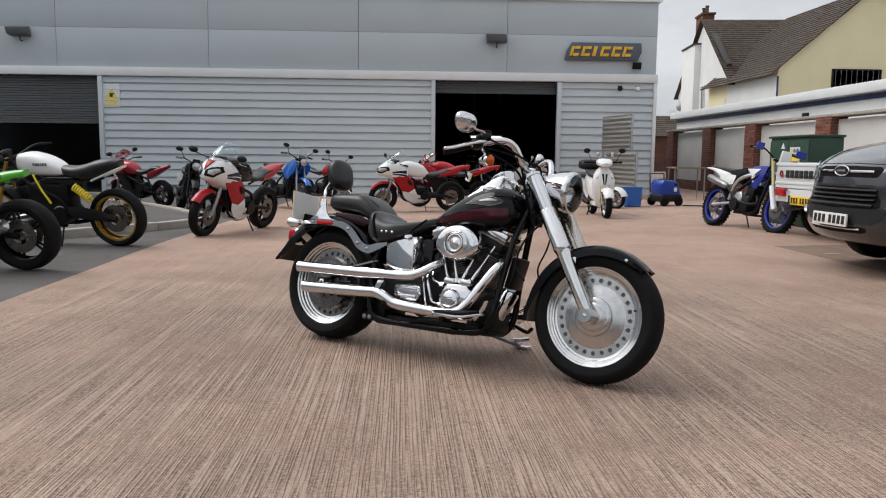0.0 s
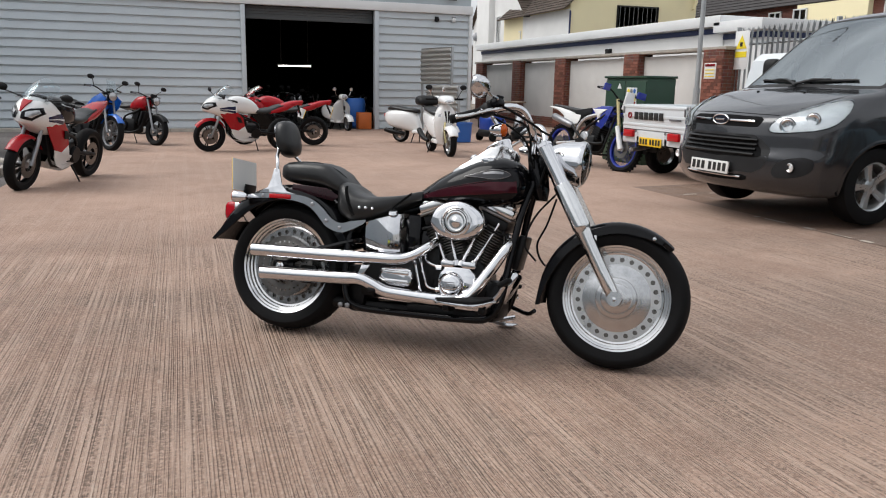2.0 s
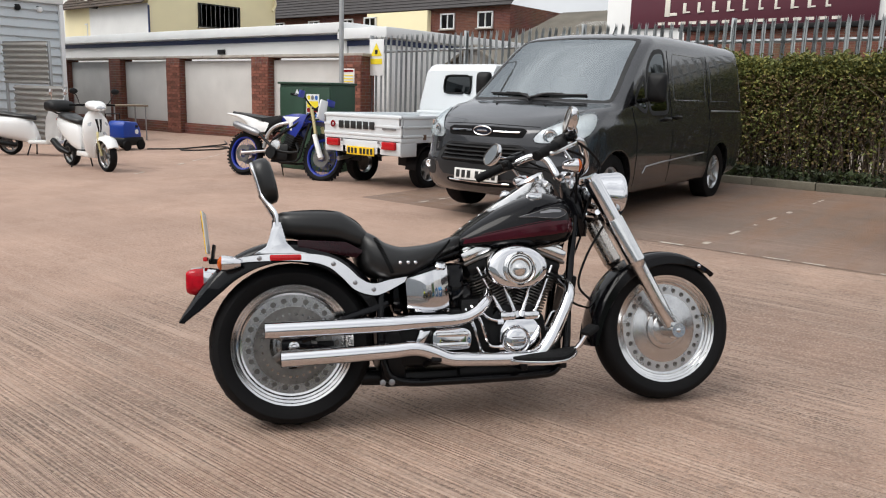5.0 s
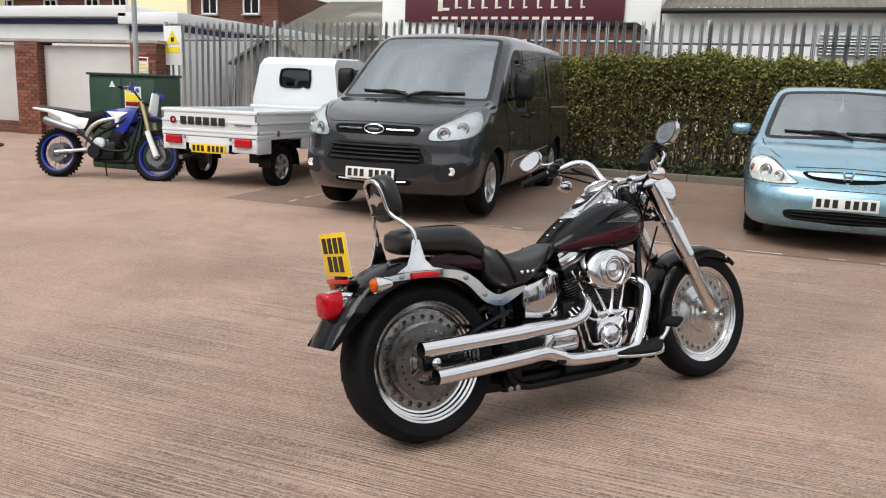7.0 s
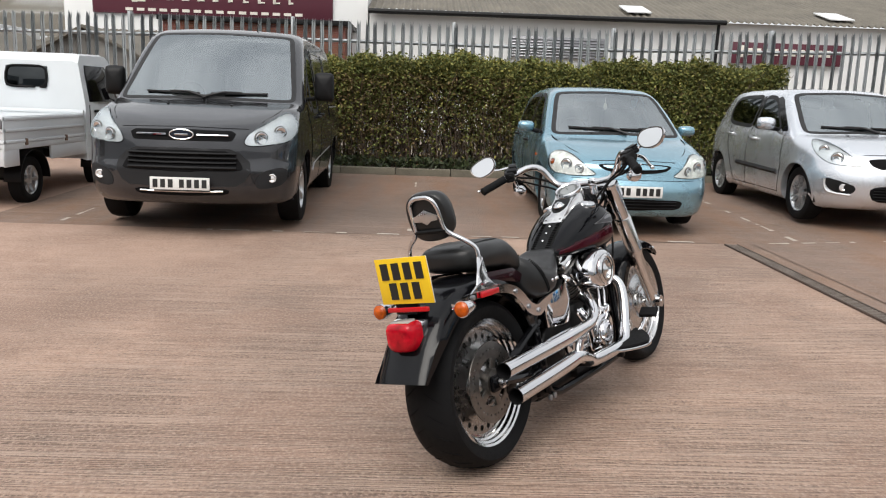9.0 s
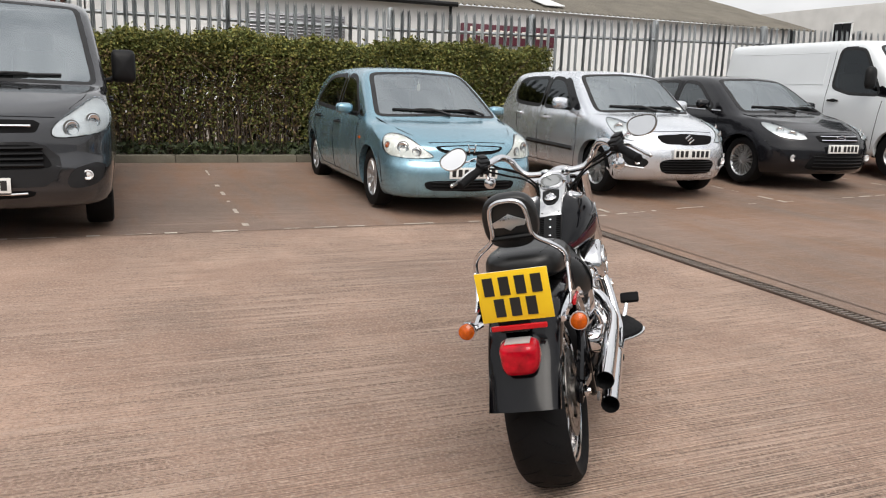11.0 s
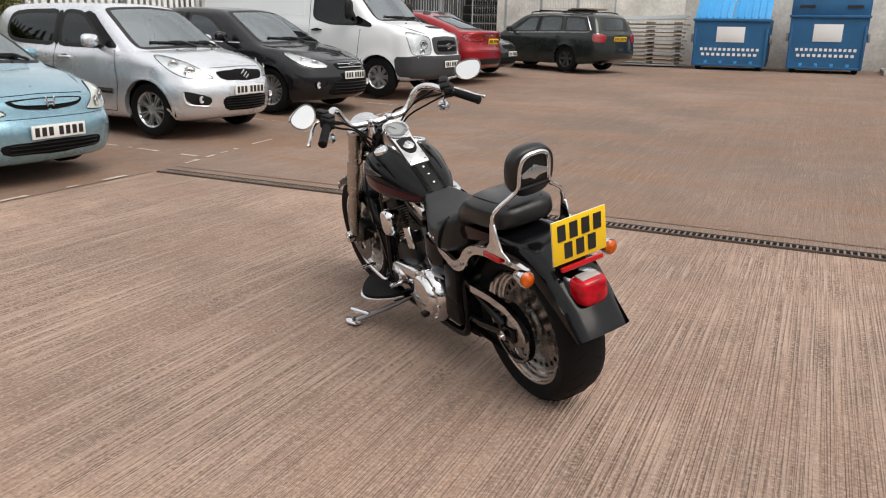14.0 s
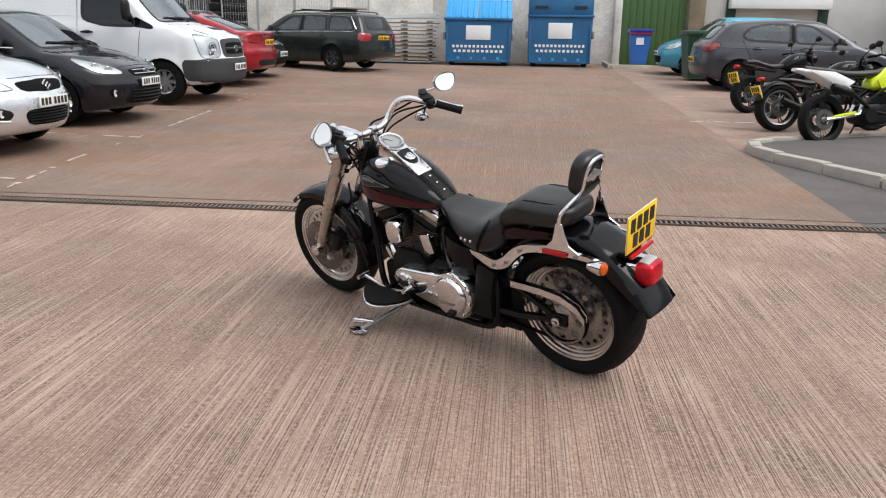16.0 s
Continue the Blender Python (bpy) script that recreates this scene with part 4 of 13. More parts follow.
part("chimney", bm, M_pier, hw)
for q in (-0.4, 0.4):
    bm = B()
    lathe(bm, [(0.11, 0), (0.1, 0.4), (0.13, 0.42), (0.13, 0.5)], (0.4, 7.7 + q, 10.57), (0, 0, 1), 12)
    part("chimney_pot", bm, M_tile, hw)
bm = B()
box(bm, (-0.02, 2.1, 7.6), (0.3, 4.2, 0.16), 0.02, pose(0, 0, 0, 33, 0, 0))
part("verge_board", bm, M_slate, hw)
window(hw, -0.02, 5.75, 4.85, 0.75, 1.8, axis="x")
window(hw, -0.02, 1.05, 3.8, 0.6, 1.4, axis="x")
bm = B()
tube(bm, [(-0.3, -0.5, 5.3), (0.1, -0.5, 5.3)], 0.06, 8)
part("gutter", bm, M_plastic, hw)
fh = thing("distant_house", pose(24.5, 72, 0), "low brick house with a brown tiled roof in the distance", "house")
bm = B()
box(bm, (0, 0, 1.3), (12, 7, 3.6))
part("wall", bm, M_pier, fh, smooth=False)
tiled_roof("roof", fh, (-6.3, -3.8, 3.0), (6.3, -3.8, 3.0), (6.3, 0, 5.0), (-6.3, 0, 5.0), 26, 10, M_tile)
tiled_roof("roof", fh, (6.3, 3.8, 3.0), (-6.3, 3.8, 3.0), (-6.3, 0, 5.0), (6.3, 0, 5.0), 6, 4, M_tile)
hy = thing("yellow_house", None, "pale yellow rendered gable house with a dark tiled roof", "house")
YX, YW, YA = 23.55, 4.7, 9.55
bm = B()
prism(bm, [(YX - YW, 39.0, -0.5), (26.6, 39.0, -0.5), (26.6, 39.0, 6.99), (YX, 39.0, YA), (YX - YW, 39.0, 5.6)], (0, 9, 0))
part("wall", bm, M_cream, hy, smooth=False)
bm = B()
box(bm, (YX - YW - 0.02, 42.0, 2.4), (0.04, 5.96, 5.8))
part("side_render", bm, M_render, hy, "white painted side wall", smooth=False)
tiled_roof("roof", hy, (YX - YW - 0.5, 48, 5.25), (YX - YW - 0.5, 38.7, 5.25), (YX, 38.7, YA + 0.12), (YX, 48, YA + 0.12), 44, 26, M_tile)
tiled_roof("roof", hy, (26.95, 38.7, 6.75), (26.95, 48, 6.75), (YX, 48, YA + 0.12), (YX, 38.7, YA + 0.12), 30, 24, M_tile)
window(hy, 22.9, 38.98, 5.0, 2.5, 1.15, bars=9, frame_m=M_plastic)
bm = B()
tube(bm, [(YX - YW - 0.05, 38.9, 5.2), (YX - YW - 0.05, 38.92, -0.4)], 0.05, 8)
part("downpipe", bm, M_bluepaint, hy)
bm = B()
tube(bm, [(26.4, 38.85, 7.0), (26.3, 38.75, 6.6), (26.5, 38.85, 6.0), (26.3, 38.85, 5.6)], 0.07, 8, 3)
part("soil_pipe", bm, M_cream, hy)
dish = thing("satellite_dish", pose(19.7, 54.9, 4.6, 0, 0, -30), "grey satellite dish and aerial on the house wall", "dish")
bm = B()
lathe(bm, [(0.0, 0.06), (0.2, 0.03), (0.32, -0.03), (0.33, -0.02), (0.2, 0.045), (0.0, 0.075)], (0, -0.3, 0.1), (0.2, -1, 0.3), 18)
part("dish", bm, M_steel, dish)
bm = B()
tube(bm, [(0, 0.1, -0.1), (0, -0.25, 0.05)], 0.025, 6)
tube(bm, [(-0.9, -0.05, -0.25), (0.05, 0.02, -0.1)], 0.012, 5)
for k in range(5):
    tube(bm, [(-0.85 + 0.18 * k, -0.05, -0.42), (-0.85 + 0.18 * k, -0.05, -0.05)], 0.006, 4)
part("aerial", bm, M_steel, dish)
# brick terrace and cream building in the distance
tr = thing("brick_terrace", None, "red brick terrace with dark slate roofs and small windows", "house")
bm = B()
box(bm, (33.5, 35.5, 2.25), (6.0, 20, 7.1), 0.02)
part("wall", bm, M_pier, tr)
bm = B()
box(bm, (31.8, 33.0, 2.45), (3.2, 4.6, 6.5), 0.02)
part("rendered_wing", bm, M_cream, tr)
tiled_roof("roof", tr, (30.2, 46, 5.72), (30.2, 25.3, 5.72), (33.5, 25.3, 8.5), (33.5, 46, 8.5), 60, 14, M_slate)
for yy in (43.5, 40.2, 37.2, 35.0, 29.5, 27.0):
    window(tr, 30.46 if abs(yy - 33) > 2.4 else 30.16, yy, 5.1, 0.9, 0.75, axis="x")
for yy in (44.5, 36.0, 28.0):
    bm = B()
    box(bm, (33.4, yy, 8.8), (0.8, 0.6, 1.5), 0.02)
    part("chimney", bm, M_pier, tr)
# retail shed with maroon sign board
sh = thing("retail_shed", None, "white retail shed with a big maroon sign and fibre-cement roof", "building")
SX = 26.0
bm = B()
box(bm, (SX + 5, 12.25, 2.6), (10, 10.8, 6.2), 0.02)
part("showroom_wall", bm, M_render, sh)
bm = B()
box(bm, (SX - 0.06, 12.35, 4.85), (0.12, 8.5, 1.8), 0.02)
board = part("sign_board", bm, M_maroon, sh, "maroon sign board with ivory lettering")
for i, (w, h, dz) in enumerate(((0.62, 0.75, 0), (0.36, 0.36, -0.1), (0.33, 0.36, -0.1), (0.33, 0.36, -0.1), (0.34, 0.36, -0.1), (0.26, 0.36, -0.1), (0.22, 0.46, -0.05), (0.26, 0.36, -0.1), (0.33, 0.36, -0.1), (0.33, 0.36, -0.1), (0.22, 0.46, -0.05))):
    yy = 15.1 - i * 0.535 - (0.12 if i else 0)
    bm = B()
    box(bm, (SX - 0.135, yy, 4.72 + dz), (0.03, w * 0.32, h), 0.006)
    box(bm, (SX - 0.135, yy - w * 0.36, 4.72 + dz - h * 0.4), (0.03, w * 0.5, h * 0.14), 0.004)
    part("letter_shape", bm, M_ivory, board)
for i in range(16):
    bm = B()
    box(bm, (SX - 0.13, 15.3 - i * 0.4, 4.1), (0.02, 0.26, 0.1))
    part("small_text_bar", bm, M_ivory, board, smooth=False)
bm = B()
box(bm, (SX - 1.2, 10.4, 1.8), (2.4, 6.0, 3.6), 0.02)
part("brick_porch", bm, M_pier, sh)
bm = B()
box(bm, (SX - 1.2, 10.4, 3.66), (2.7, 6.3, 0.16), 0.02)
part("porch_roof", bm, M_plastic, sh)


def corrugated(name, parent, y0, y1, x0, z0, x1, z1, material, pitch=0.18, amp=0.035):
    bm = B()
    n = int((y1 - y0) / pitch * 6)
    rows = []
    for i in range(n + 1):
        y = y0 + (y1 - y0) * i / n
        d = amp * math.sin(2 * math.pi * (y - y0) / pitch)
        rows.append([bm.verts.new((x0 + (x1 - x0) * k / 6, y, z0 + (z1 - z0) * k / 6 + d + (0.02 if k % 2 else 0))) for k in range(7)])
    grid_faces(bm, rows)
    return part(name, bm, material, parent, sharp=60)


bm = B()
box(bm, (SX + 5, -8.0, 1.9), (9.8, 29.6, 5.0))
part("shed_wall", bm, M_render, sh, smooth=False)
corrugated("roof", sh, -24.0, 6.8, SX - 0.35, 4.4, SX + 11, 7.4, M_asb, 0.25, 0.04)
bm = B()
tube(bm, [(SX - 0.4, 6.8, 4.32), (SX - 0.4, -6.0, 4.36)], 0.09, 8)
tube(bm, [(SX - 0.2, -5.8, 4.3), (SX - 0.12, -5.8, 0)], 0.06, 8)
part("gutter", bm, M_plastic, sh)
for yy in (-3.0, -10.5):
    bm = B()
    box(bm, (SX + 0.9, yy, 4.86), (1.5, 0.9, 0.05), 0.01, pose(0, 0, 0, 0, -14.8, 0))
    part("roof_light", bm, M_whitepaint, sh)
bm = B()
box(bm, (SX - 0.03, 0.0, 3.3), (0.08, 3.5, 0.75), 0.01)
lv = part("louvre", bm, M_steel, sh)
bm = B()
for k in range(7):
    box(bm, (SX - 0.09, 0.0, 2.98 + k * 0.1), (0.06, 3.4, 0.03), 0.004, pose(0, 0, 0, 0, 25, 0))
part("slats", bm, M_steel, lv)
bm = B()
box(bm, (SX - 0.06, -8.4, 3.37), (0.1, 4.2, 0.75), 0.02)
b2 = part("sign_board", bm, M_maroon, sh, "small maroon sign with ivory lettering")
for i in range(11):
    bm = B()
    box(bm, (SX - 0.125, -6.75 - i * 0.32, 3.42), (0.03, 0.16, 0.42 if i == 0 else 0.24), 0.004)
    part("letter_shape", bm, M_ivory, b2)
# timber sheds just behind the fence
for ya, yb, yc, zb_, za in ((15.4, 14.3, 13.2, 1.85, 2.42), (13.0, 11.6, 10.2, 1.8, 2.46)):
    ts = thing("timber_shed", None, "weathered grey boarded shed with a shallow gable", "shed", "timber sheds")
    n_ = 14
    for i in range(n_):
        u0, u1 = ya + (yc - ya) * i / n_, ya + (yc - ya) * (i + 0.96) / n_
        hz_ = [zb_ + (za - zb_) * (1 - abs((u - yb) / (ya - yb))) for u in (u0, u1)]
        bm = B()
        prism(bm, [(13.4, u0, -0.2), (13.4, u1, -0.2), (13.4, u1, hz_[1]), (13.4, u0, hz_[0])], (0.03, 0, 0))
        part("board", bm, M_boards, ts, smooth=False)
    for e0, e1 in ((ya, yb), (yc, yb)):
        bm = B()
        sg = 1 if e0 > e1 else -1
        prism(bm, [(13.25, e0 + 0.12 * sg, zb_ - 0.08), (13.25, e1, za + 0.03), (13.25, e1, za + 0.09), (13.25, e0 + 0.12 * sg, zb_ - 0.02)], (3.2, 0, 0))
        part("roof", bm, M_asb, ts, smooth=False)
    bm = B()
    box(bm, (15.0, yb, 0.8), (3.0, abs(ya - yc) * 0.98, 2.0))
    part("wall", bm, M_boards, ts, smooth=False)
# older sheds behind the pickup
for y0, y1, x0, z0, z1, nm in ((17.4, 24.0, 27.0, 3.2, 5.6, "grey_shed"), (12.8, 16.2, 18.5, 2.1, 3.3, "lean_to_shed")):
    gs = thing(nm, None, "old shed with a weathered grey fibre-cement roof", "shed")
    bm = B()
    box(bm, (x0 + 3, (y0 + y1) / 2, z0 / 2 - 0.3), (6, y1 - y0, z0), 0.02)
    part("wall", bm, M_rendgrey, gs)
    corrugated("roof", gs, y0 - 0.3, y1 + 0.3, x0 - 0.4, z0 - 0.1, x0 + 6.4, z1, M_asb, 0.15, 0.03)
    if nm == "grey_shed":
        bm = B()
        box(bm, (x0 + 3.5, 20.5, 4.5), (2.4, 2.8, 0.06), 0.01, pose(0, 0, 0, 0, -20, 0))
        part("roof_light", bm, M_whitepaint, gs)

# ---- far end of the yard ----
sw = thing("south_wall", None, "old white-painted wall with peeling patches", "wall", kind="structure")
M_peel = mat("peeling_white", (0.6, 0.58, 0.54), 0.9, var=0.3, scale=1.6, fine=14, bump=0.006)
for x0, x1, zt in ((-3.25, 2.8, 4.2), (2.8, 9.0, 2.7)):
    bm = B()
    box(bm, ((x0 + x1) / 2, -18.75, zt / 2), (x1 - x0, 0.3, zt), 0.02)
    part("wall", bm, M_peel, sw)
bm = B()
box(bm, (-3.12, -18.55, 2.1), (0.22, 0.12, 4.2), 0.01)
part("pilaster", bm, M_peel, sw)
gd = thing("green_door", pose(-4.25, -18.7, 0), "dark green boarded double door", "door", kind="structure")
for i in range(9):
    bm = B()
    box(bm, (-0.88 + i * 0.22, 0, 2.1), (0.212, 0.08, 3.6), 0.008)
    part("board", bm, mat("door_green", (0.05, 0.11, 0.03), 0.6, var=0.15) if i == 0 else bpy.data.materials["door_green"], gd)
cb = thing("site_cabin", None, "pale grey cabin wall with a green canopy behind the parked cars", "building")
bm = B()
box(bm, (-5.55, -18.7, 2.1), (0.5, 0.4, 4.2), 0.02)
part("pillar", bm, M_timber, cb)
bm = B()
box(bm, (-9.0, -18.9, 2.1), (6.4, 0.4, 4.2), 0.02)
part("wall", bm, M_rendgrey, cb)
for k, xx in enumerate((-6.6, -9.4)):
    bm = B()
    box(bm, (xx, -18.66, 2.0), (0.3, 0.08, 2.6), 0.01)
    part("post", bm, M_cabgreen, cb)
bm = B()
box(bm, (-8.0, -18.5, 2.35), (3.0, 0.5, 0.3), 0.02)
part("canopy", bm, M_whitepaint, cb)
bm = B()
box(bm, (-13, -9, 2.0), (0.3, 60, 5.0))
tagged(part("wall_west", bm, M_panel, smooth=False), "plain grey boundary wall", "wall", kind="structure")
far = thing("far_building", None, "dark clad building beyond the yard wall", "building")
bm = B()
box(bm, (8, -34, 2.6), (34, 6, 6.6), 0.03)
part("wall", bm, M_slate, far)
bm = B()
box(bm, (8, -34, 6.0), (34.6, 6.6, 0.3), 0.03)
part("roof", bm, M_shutter, far)
pale = thing("pale_unit", None, "pale grey rendered unit beyond the fence", "building")
bm = B()
box(bm, (33.5, -34, 2.6), (16.6, 6, 7.6), 0.03)
part("wall", bm, M_rendgrey, pale)
for xx in (27.0, 30.5, 34.5):
    window(pale, xx, -30.98, 5.0, 1.2, 1.0)
# mesh panels and dark stacks behind the fence
for k in range(4):
    mp = thing("mesh_panel", pose(8.9 - 1.2 * k, -17.6, gz(9, -17.6)), "galvanised temporary mesh fence panel", "fence panel", "mesh panels")
    bm = B()
    for s in (-0.58, 0.58):
        tube(bm, [(s, 0, 0), (s, 0, 2.4)], 0.022, 6)
    for z in (0.15, 2.35):
        tube(bm, [(-0.58, 0, z), (0.58, 0, z)], 0.018, 6)
    part("frame", bm, M_galv, mp)
    bm = B()
    for i in range(14):
        tube(bm, [(-0.55 + i * 0.085, 0, 0.15), (-0.55 + i * 0.085, 0, 2.35)], 0.004, 4, caps=False)
    for i in range(9):
        tube(bm, [(-0.58, 0, 0.3 + i * 0.25), (0.58, 0, 0.3 + i * 0.25)], 0.004, 4, caps=False)
    part("mesh", bm, M_galv, mp)
rs = random.Random(11)
for cx, nlay in ((7.6, 9), (9.6, 10)):
    st = thing("pallet_stack", pose(cx, -19.9, 0.4), "tall stack of dark crates behind the wall", "stack", "dark stacks")
    for i in range(nlay):
        bm = B()
        box(bm, (rs.uniform(-0.06, 0.06), 0, 0.15 + i * 0.3), (1.9, 1.2, 0.26), 0.02)
        part("crate", bm, M_plastic, st)


# ---- cars and vans ----
RAYS = {"x": (Vector((1, 0, 0)), Vector((-1, 0, 0))), "-x": (Vector((-1, 0, 0)), Vector((1, 0, 0))), "y": (Vector((0, 1, 0)), Vector((0, -1, 0))), "-y": (Vector((0, -1, 0)), Vector((0, 1, 0))), "z": (Vector((0, 0, 1)), Vector((0, 0, -1)))}
M_lampbowl = mat("lamp_bowl", (0.9, 0.91, 0.92), 0.2, 0.6, var=0.16, scale=22, fine=70, bump=0.003)
M_lampglass = glass("lamp_cover", (0.9, 0.92, 0.93), ior=1.75)
M_wiper = mat("wiper_black", (0.009, 0.009, 0.01), 0.6)


def project(tree, way, a, b, off):
    """The point of the body met along an axis at the two other coordinates, lifted by off. A number for way is a level direction in degrees from the nose."""
    if isinstance(way, str):
        out, into = RAYS[way]
        p = Vector((0, a, b)) if "x" in way else Vector((a, 0, b)) if "y" in way else Vector((a, b, 0))
    else:
        w = radians(way)
        out = Vector((math.cos(w), math.sin(w), 0))
        into = -out
        p = Vector((-math.sin(w), math.cos(w), 0)) * a + Vector((0, 0, b))
    p = p + out * 6
    hit = tree.ray_cast(p, into)
    if hit[0] is None:
        hit = tree.find_nearest(p - out * 4.2)
    n = hit[1] if hit[1].dot(out) >= 0 else -hit[1]
    return hit[0] + (n * 0.8 + out * 0.2) * off


def rounded(poly, times=2):
    """Cuts the corners of a closed outline so that they read as rounded."""
    for _ in range(times):
        nxt = []
        for (ax, az), (bx, bz) in zip(poly, poly[1:] + poly[:1]):
            ln = math.hypot(bx - ax, bz - az)
            f = min(0.25, 0.05 / max(ln, 1e-6))
            nxt += [(ax + (bx - ax) * f, az + (bz - az) * f), (bx + (ax - bx) * f, bz + (az - bz) * f)]
        poly = nxt
    return poly


def spans(poly, z):
    hits = []
    for (ax, az), (bx, bz) in zip(poly, poly[1:] + poly[:1]):
        if (az <= z) != (bz <= z):
            hits.append(ax + (bx - ax) * (z - az) / (bz - az))
    return (min(hits), max(hits)) if len(hits) > 1 else None


def inlay(name, tree, way, poly, material, parent, off=0.005, thick=0.012, cols=14, times=2, label=""):
    """A panel of any convex outline laid on the body, with its edges turned inwards."""
    poly = rounded(list(poly), times)
    lo, hi = min(p[1] for p in poly), max(p[1] for p in poly)
    zs = sorted({round(p[1], 4) for p in poly} | {round(lo + (hi - lo) * k / 8, 4) for k in range(9)})
    zs = [lo + 0.0008] + [z for i, z in enumerate(zs) if lo + 0.003 < z < hi - 0.003 and (i == 0 or z - zs[i - 1] > 0.0015)] + [hi - 0.0008]
    out = RAYS[way][0] if isinstance(way, str) else Vector((math.cos(radians(way)), math.sin(radians(way)), 0))
    bm = B()
    rows = []
    for z in zs:
        s = spans(poly, z)
        if s:
            rows.append([bm.verts.new(project(tree, way, s[0] + (s[1] - s[0]) * k / cols, z, off)) for k in range(cols + 1)])
    grid_faces(bm, rows)
    if thick:
        for edge in (rows[0], rows[-1], [r[0] for r in rows], [r[-1] for r in rows]):
            grid_faces(bm, [edge, [bm.verts.new(v.co - out * thick) for v in edge]])
    return part(name, bm, material, parent, label)


def outline_band(name, tree, way, poly, w, material, parent, off=0.004, times=2, lean=1.0):
    """A narrow band along an outline: a rubber seal or the printed edge of a pane."""
    poly = rounded(list(poly), times)
    area = sum(ax * bz - bx * az for (ax, az), (bx, bz) in zip(poly, poly[1:] + poly[:1]))
    sg = 1 if area > 0 else -1
    rows = [[], [], []]
    bm = B()
    n = len(poly)
    dense = []
    for i in range(n):
        (ax, az), (bx, bz) = poly[i], poly[(i + 1) % n]
        k = max(1, int(math.hypot(bx - ax, bz - az) / 0.06))
        dense += [(ax + (bx - ax) * j / k, az + (bz - az) * j / k) for j in range(k)]
    n = len(dense)
    for i in range(n):
        (ax, az), (bx, bz) = dense[i - 1], dense[(i + 1) % n]
        ln = max(1e-6, math.hypot(bx - ax, bz - az))
        nx, nz = sg * (bz - az) / ln, -sg * (bx - ax) / ln
        x, z = dense[i]
        for r, (o, f) in zip(rows, ((w, 0.5), (0, 1), (-w, 0.6))):
            r.append(bm.verts.new(project(tree, way, x + nx * o, z + nz * o * lean, off * f)))
    grid_faces(bm, rows, closed=True)
    return part(name, bm, material, parent)


def patch(name, tree, way, top, bot, material, parent, off=0.006, thick=0.012, nu=10, nv=4, label=""):
    """A fitted panel between two outlines (first top, then bottom), laid on the body and given thickness."""
    def at(line, t):
        s = t * (len(line) - 1)
        i = min(int(s), len(line) - 2)
        f = s - i
        return [line[i][k] * (1 - f) + line[i + 1][k] * f for k in (0, 1)]

    out = RAYS[way][0]
    bm = B()
    front, back = [], []
    for j in range(nv + 1):
        rf, rb = [], []
        for i in range(nu + 1):
            a, b = at(top, i / nu), at(bot, i / nu)
            u, v = (a[k] + (b[k] - a[k]) * j / nv for k in (0, 1))
            p = project(tree, way, u, v, off)
            rf.append(bm.verts.new(p))
            rb.append(bm.verts.new(p - out * (off + thick)))
        front.append(rf)
        back.append(rb)
    grid_faces(bm, front)
    grid_faces(bm, [front[0], back[0]])
    grid_faces(bm, [front[-1], back[-1]])
    grid_faces(bm, [[r[0] for r in front], [r[0] for r in back]])
    grid_faces(bm, [[r[-1] for r in front], [r[-1] for r in back]])
    return part(name, bm, material, parent, label)


def plate(parent, p, way, w, h, material, tilt=0, name="number_plate", thick=0.012):
    """Number plate with plain bars in place of its characters; way is +1 or -1 along x."""
    bm = B()
    box(bm, (0.006 - thick / 2, 0, 0), (thick, w, h), 0.0012)
    o = part(name, bm, material, parent, "yellow number plate" if material is M_plateY else "white number plate")
    o.matrix_basis = pose(*p, 0, tilt, 0 if way > 0 else 180)
    cw = w / 8.2
    bm = B()
    box(bm, (0.0045 - thick, 0, 0), (0.003, w - 0.001, h - 0.001))
    part("plate_back", bm, M_plateW, o, "pale plastic back of the plate", smooth=False)
    if h > 0.14:
        rows = [(4, h * 0.215), (3, -h * 0.215)]
        cw, ch = w / 4.7, h * 0.36
    else:
        rows, ch = [(7, 0)], h * 0.66
    for n, z in rows:
        for i in range(n):
            gap = cw * 0.5 if n == 7 and i > 3 else 0
            y = -((i - (n - 1) / 2) * cw * 1.04) - gap + (cw * 0.25 if n == 7 else 0)
            bars = B()
            box(bars, (0.0075, y, z), (0.003, cw * 0.66, ch))
            part("character_bar", bars, M_ink, o, smooth=False)
    return o


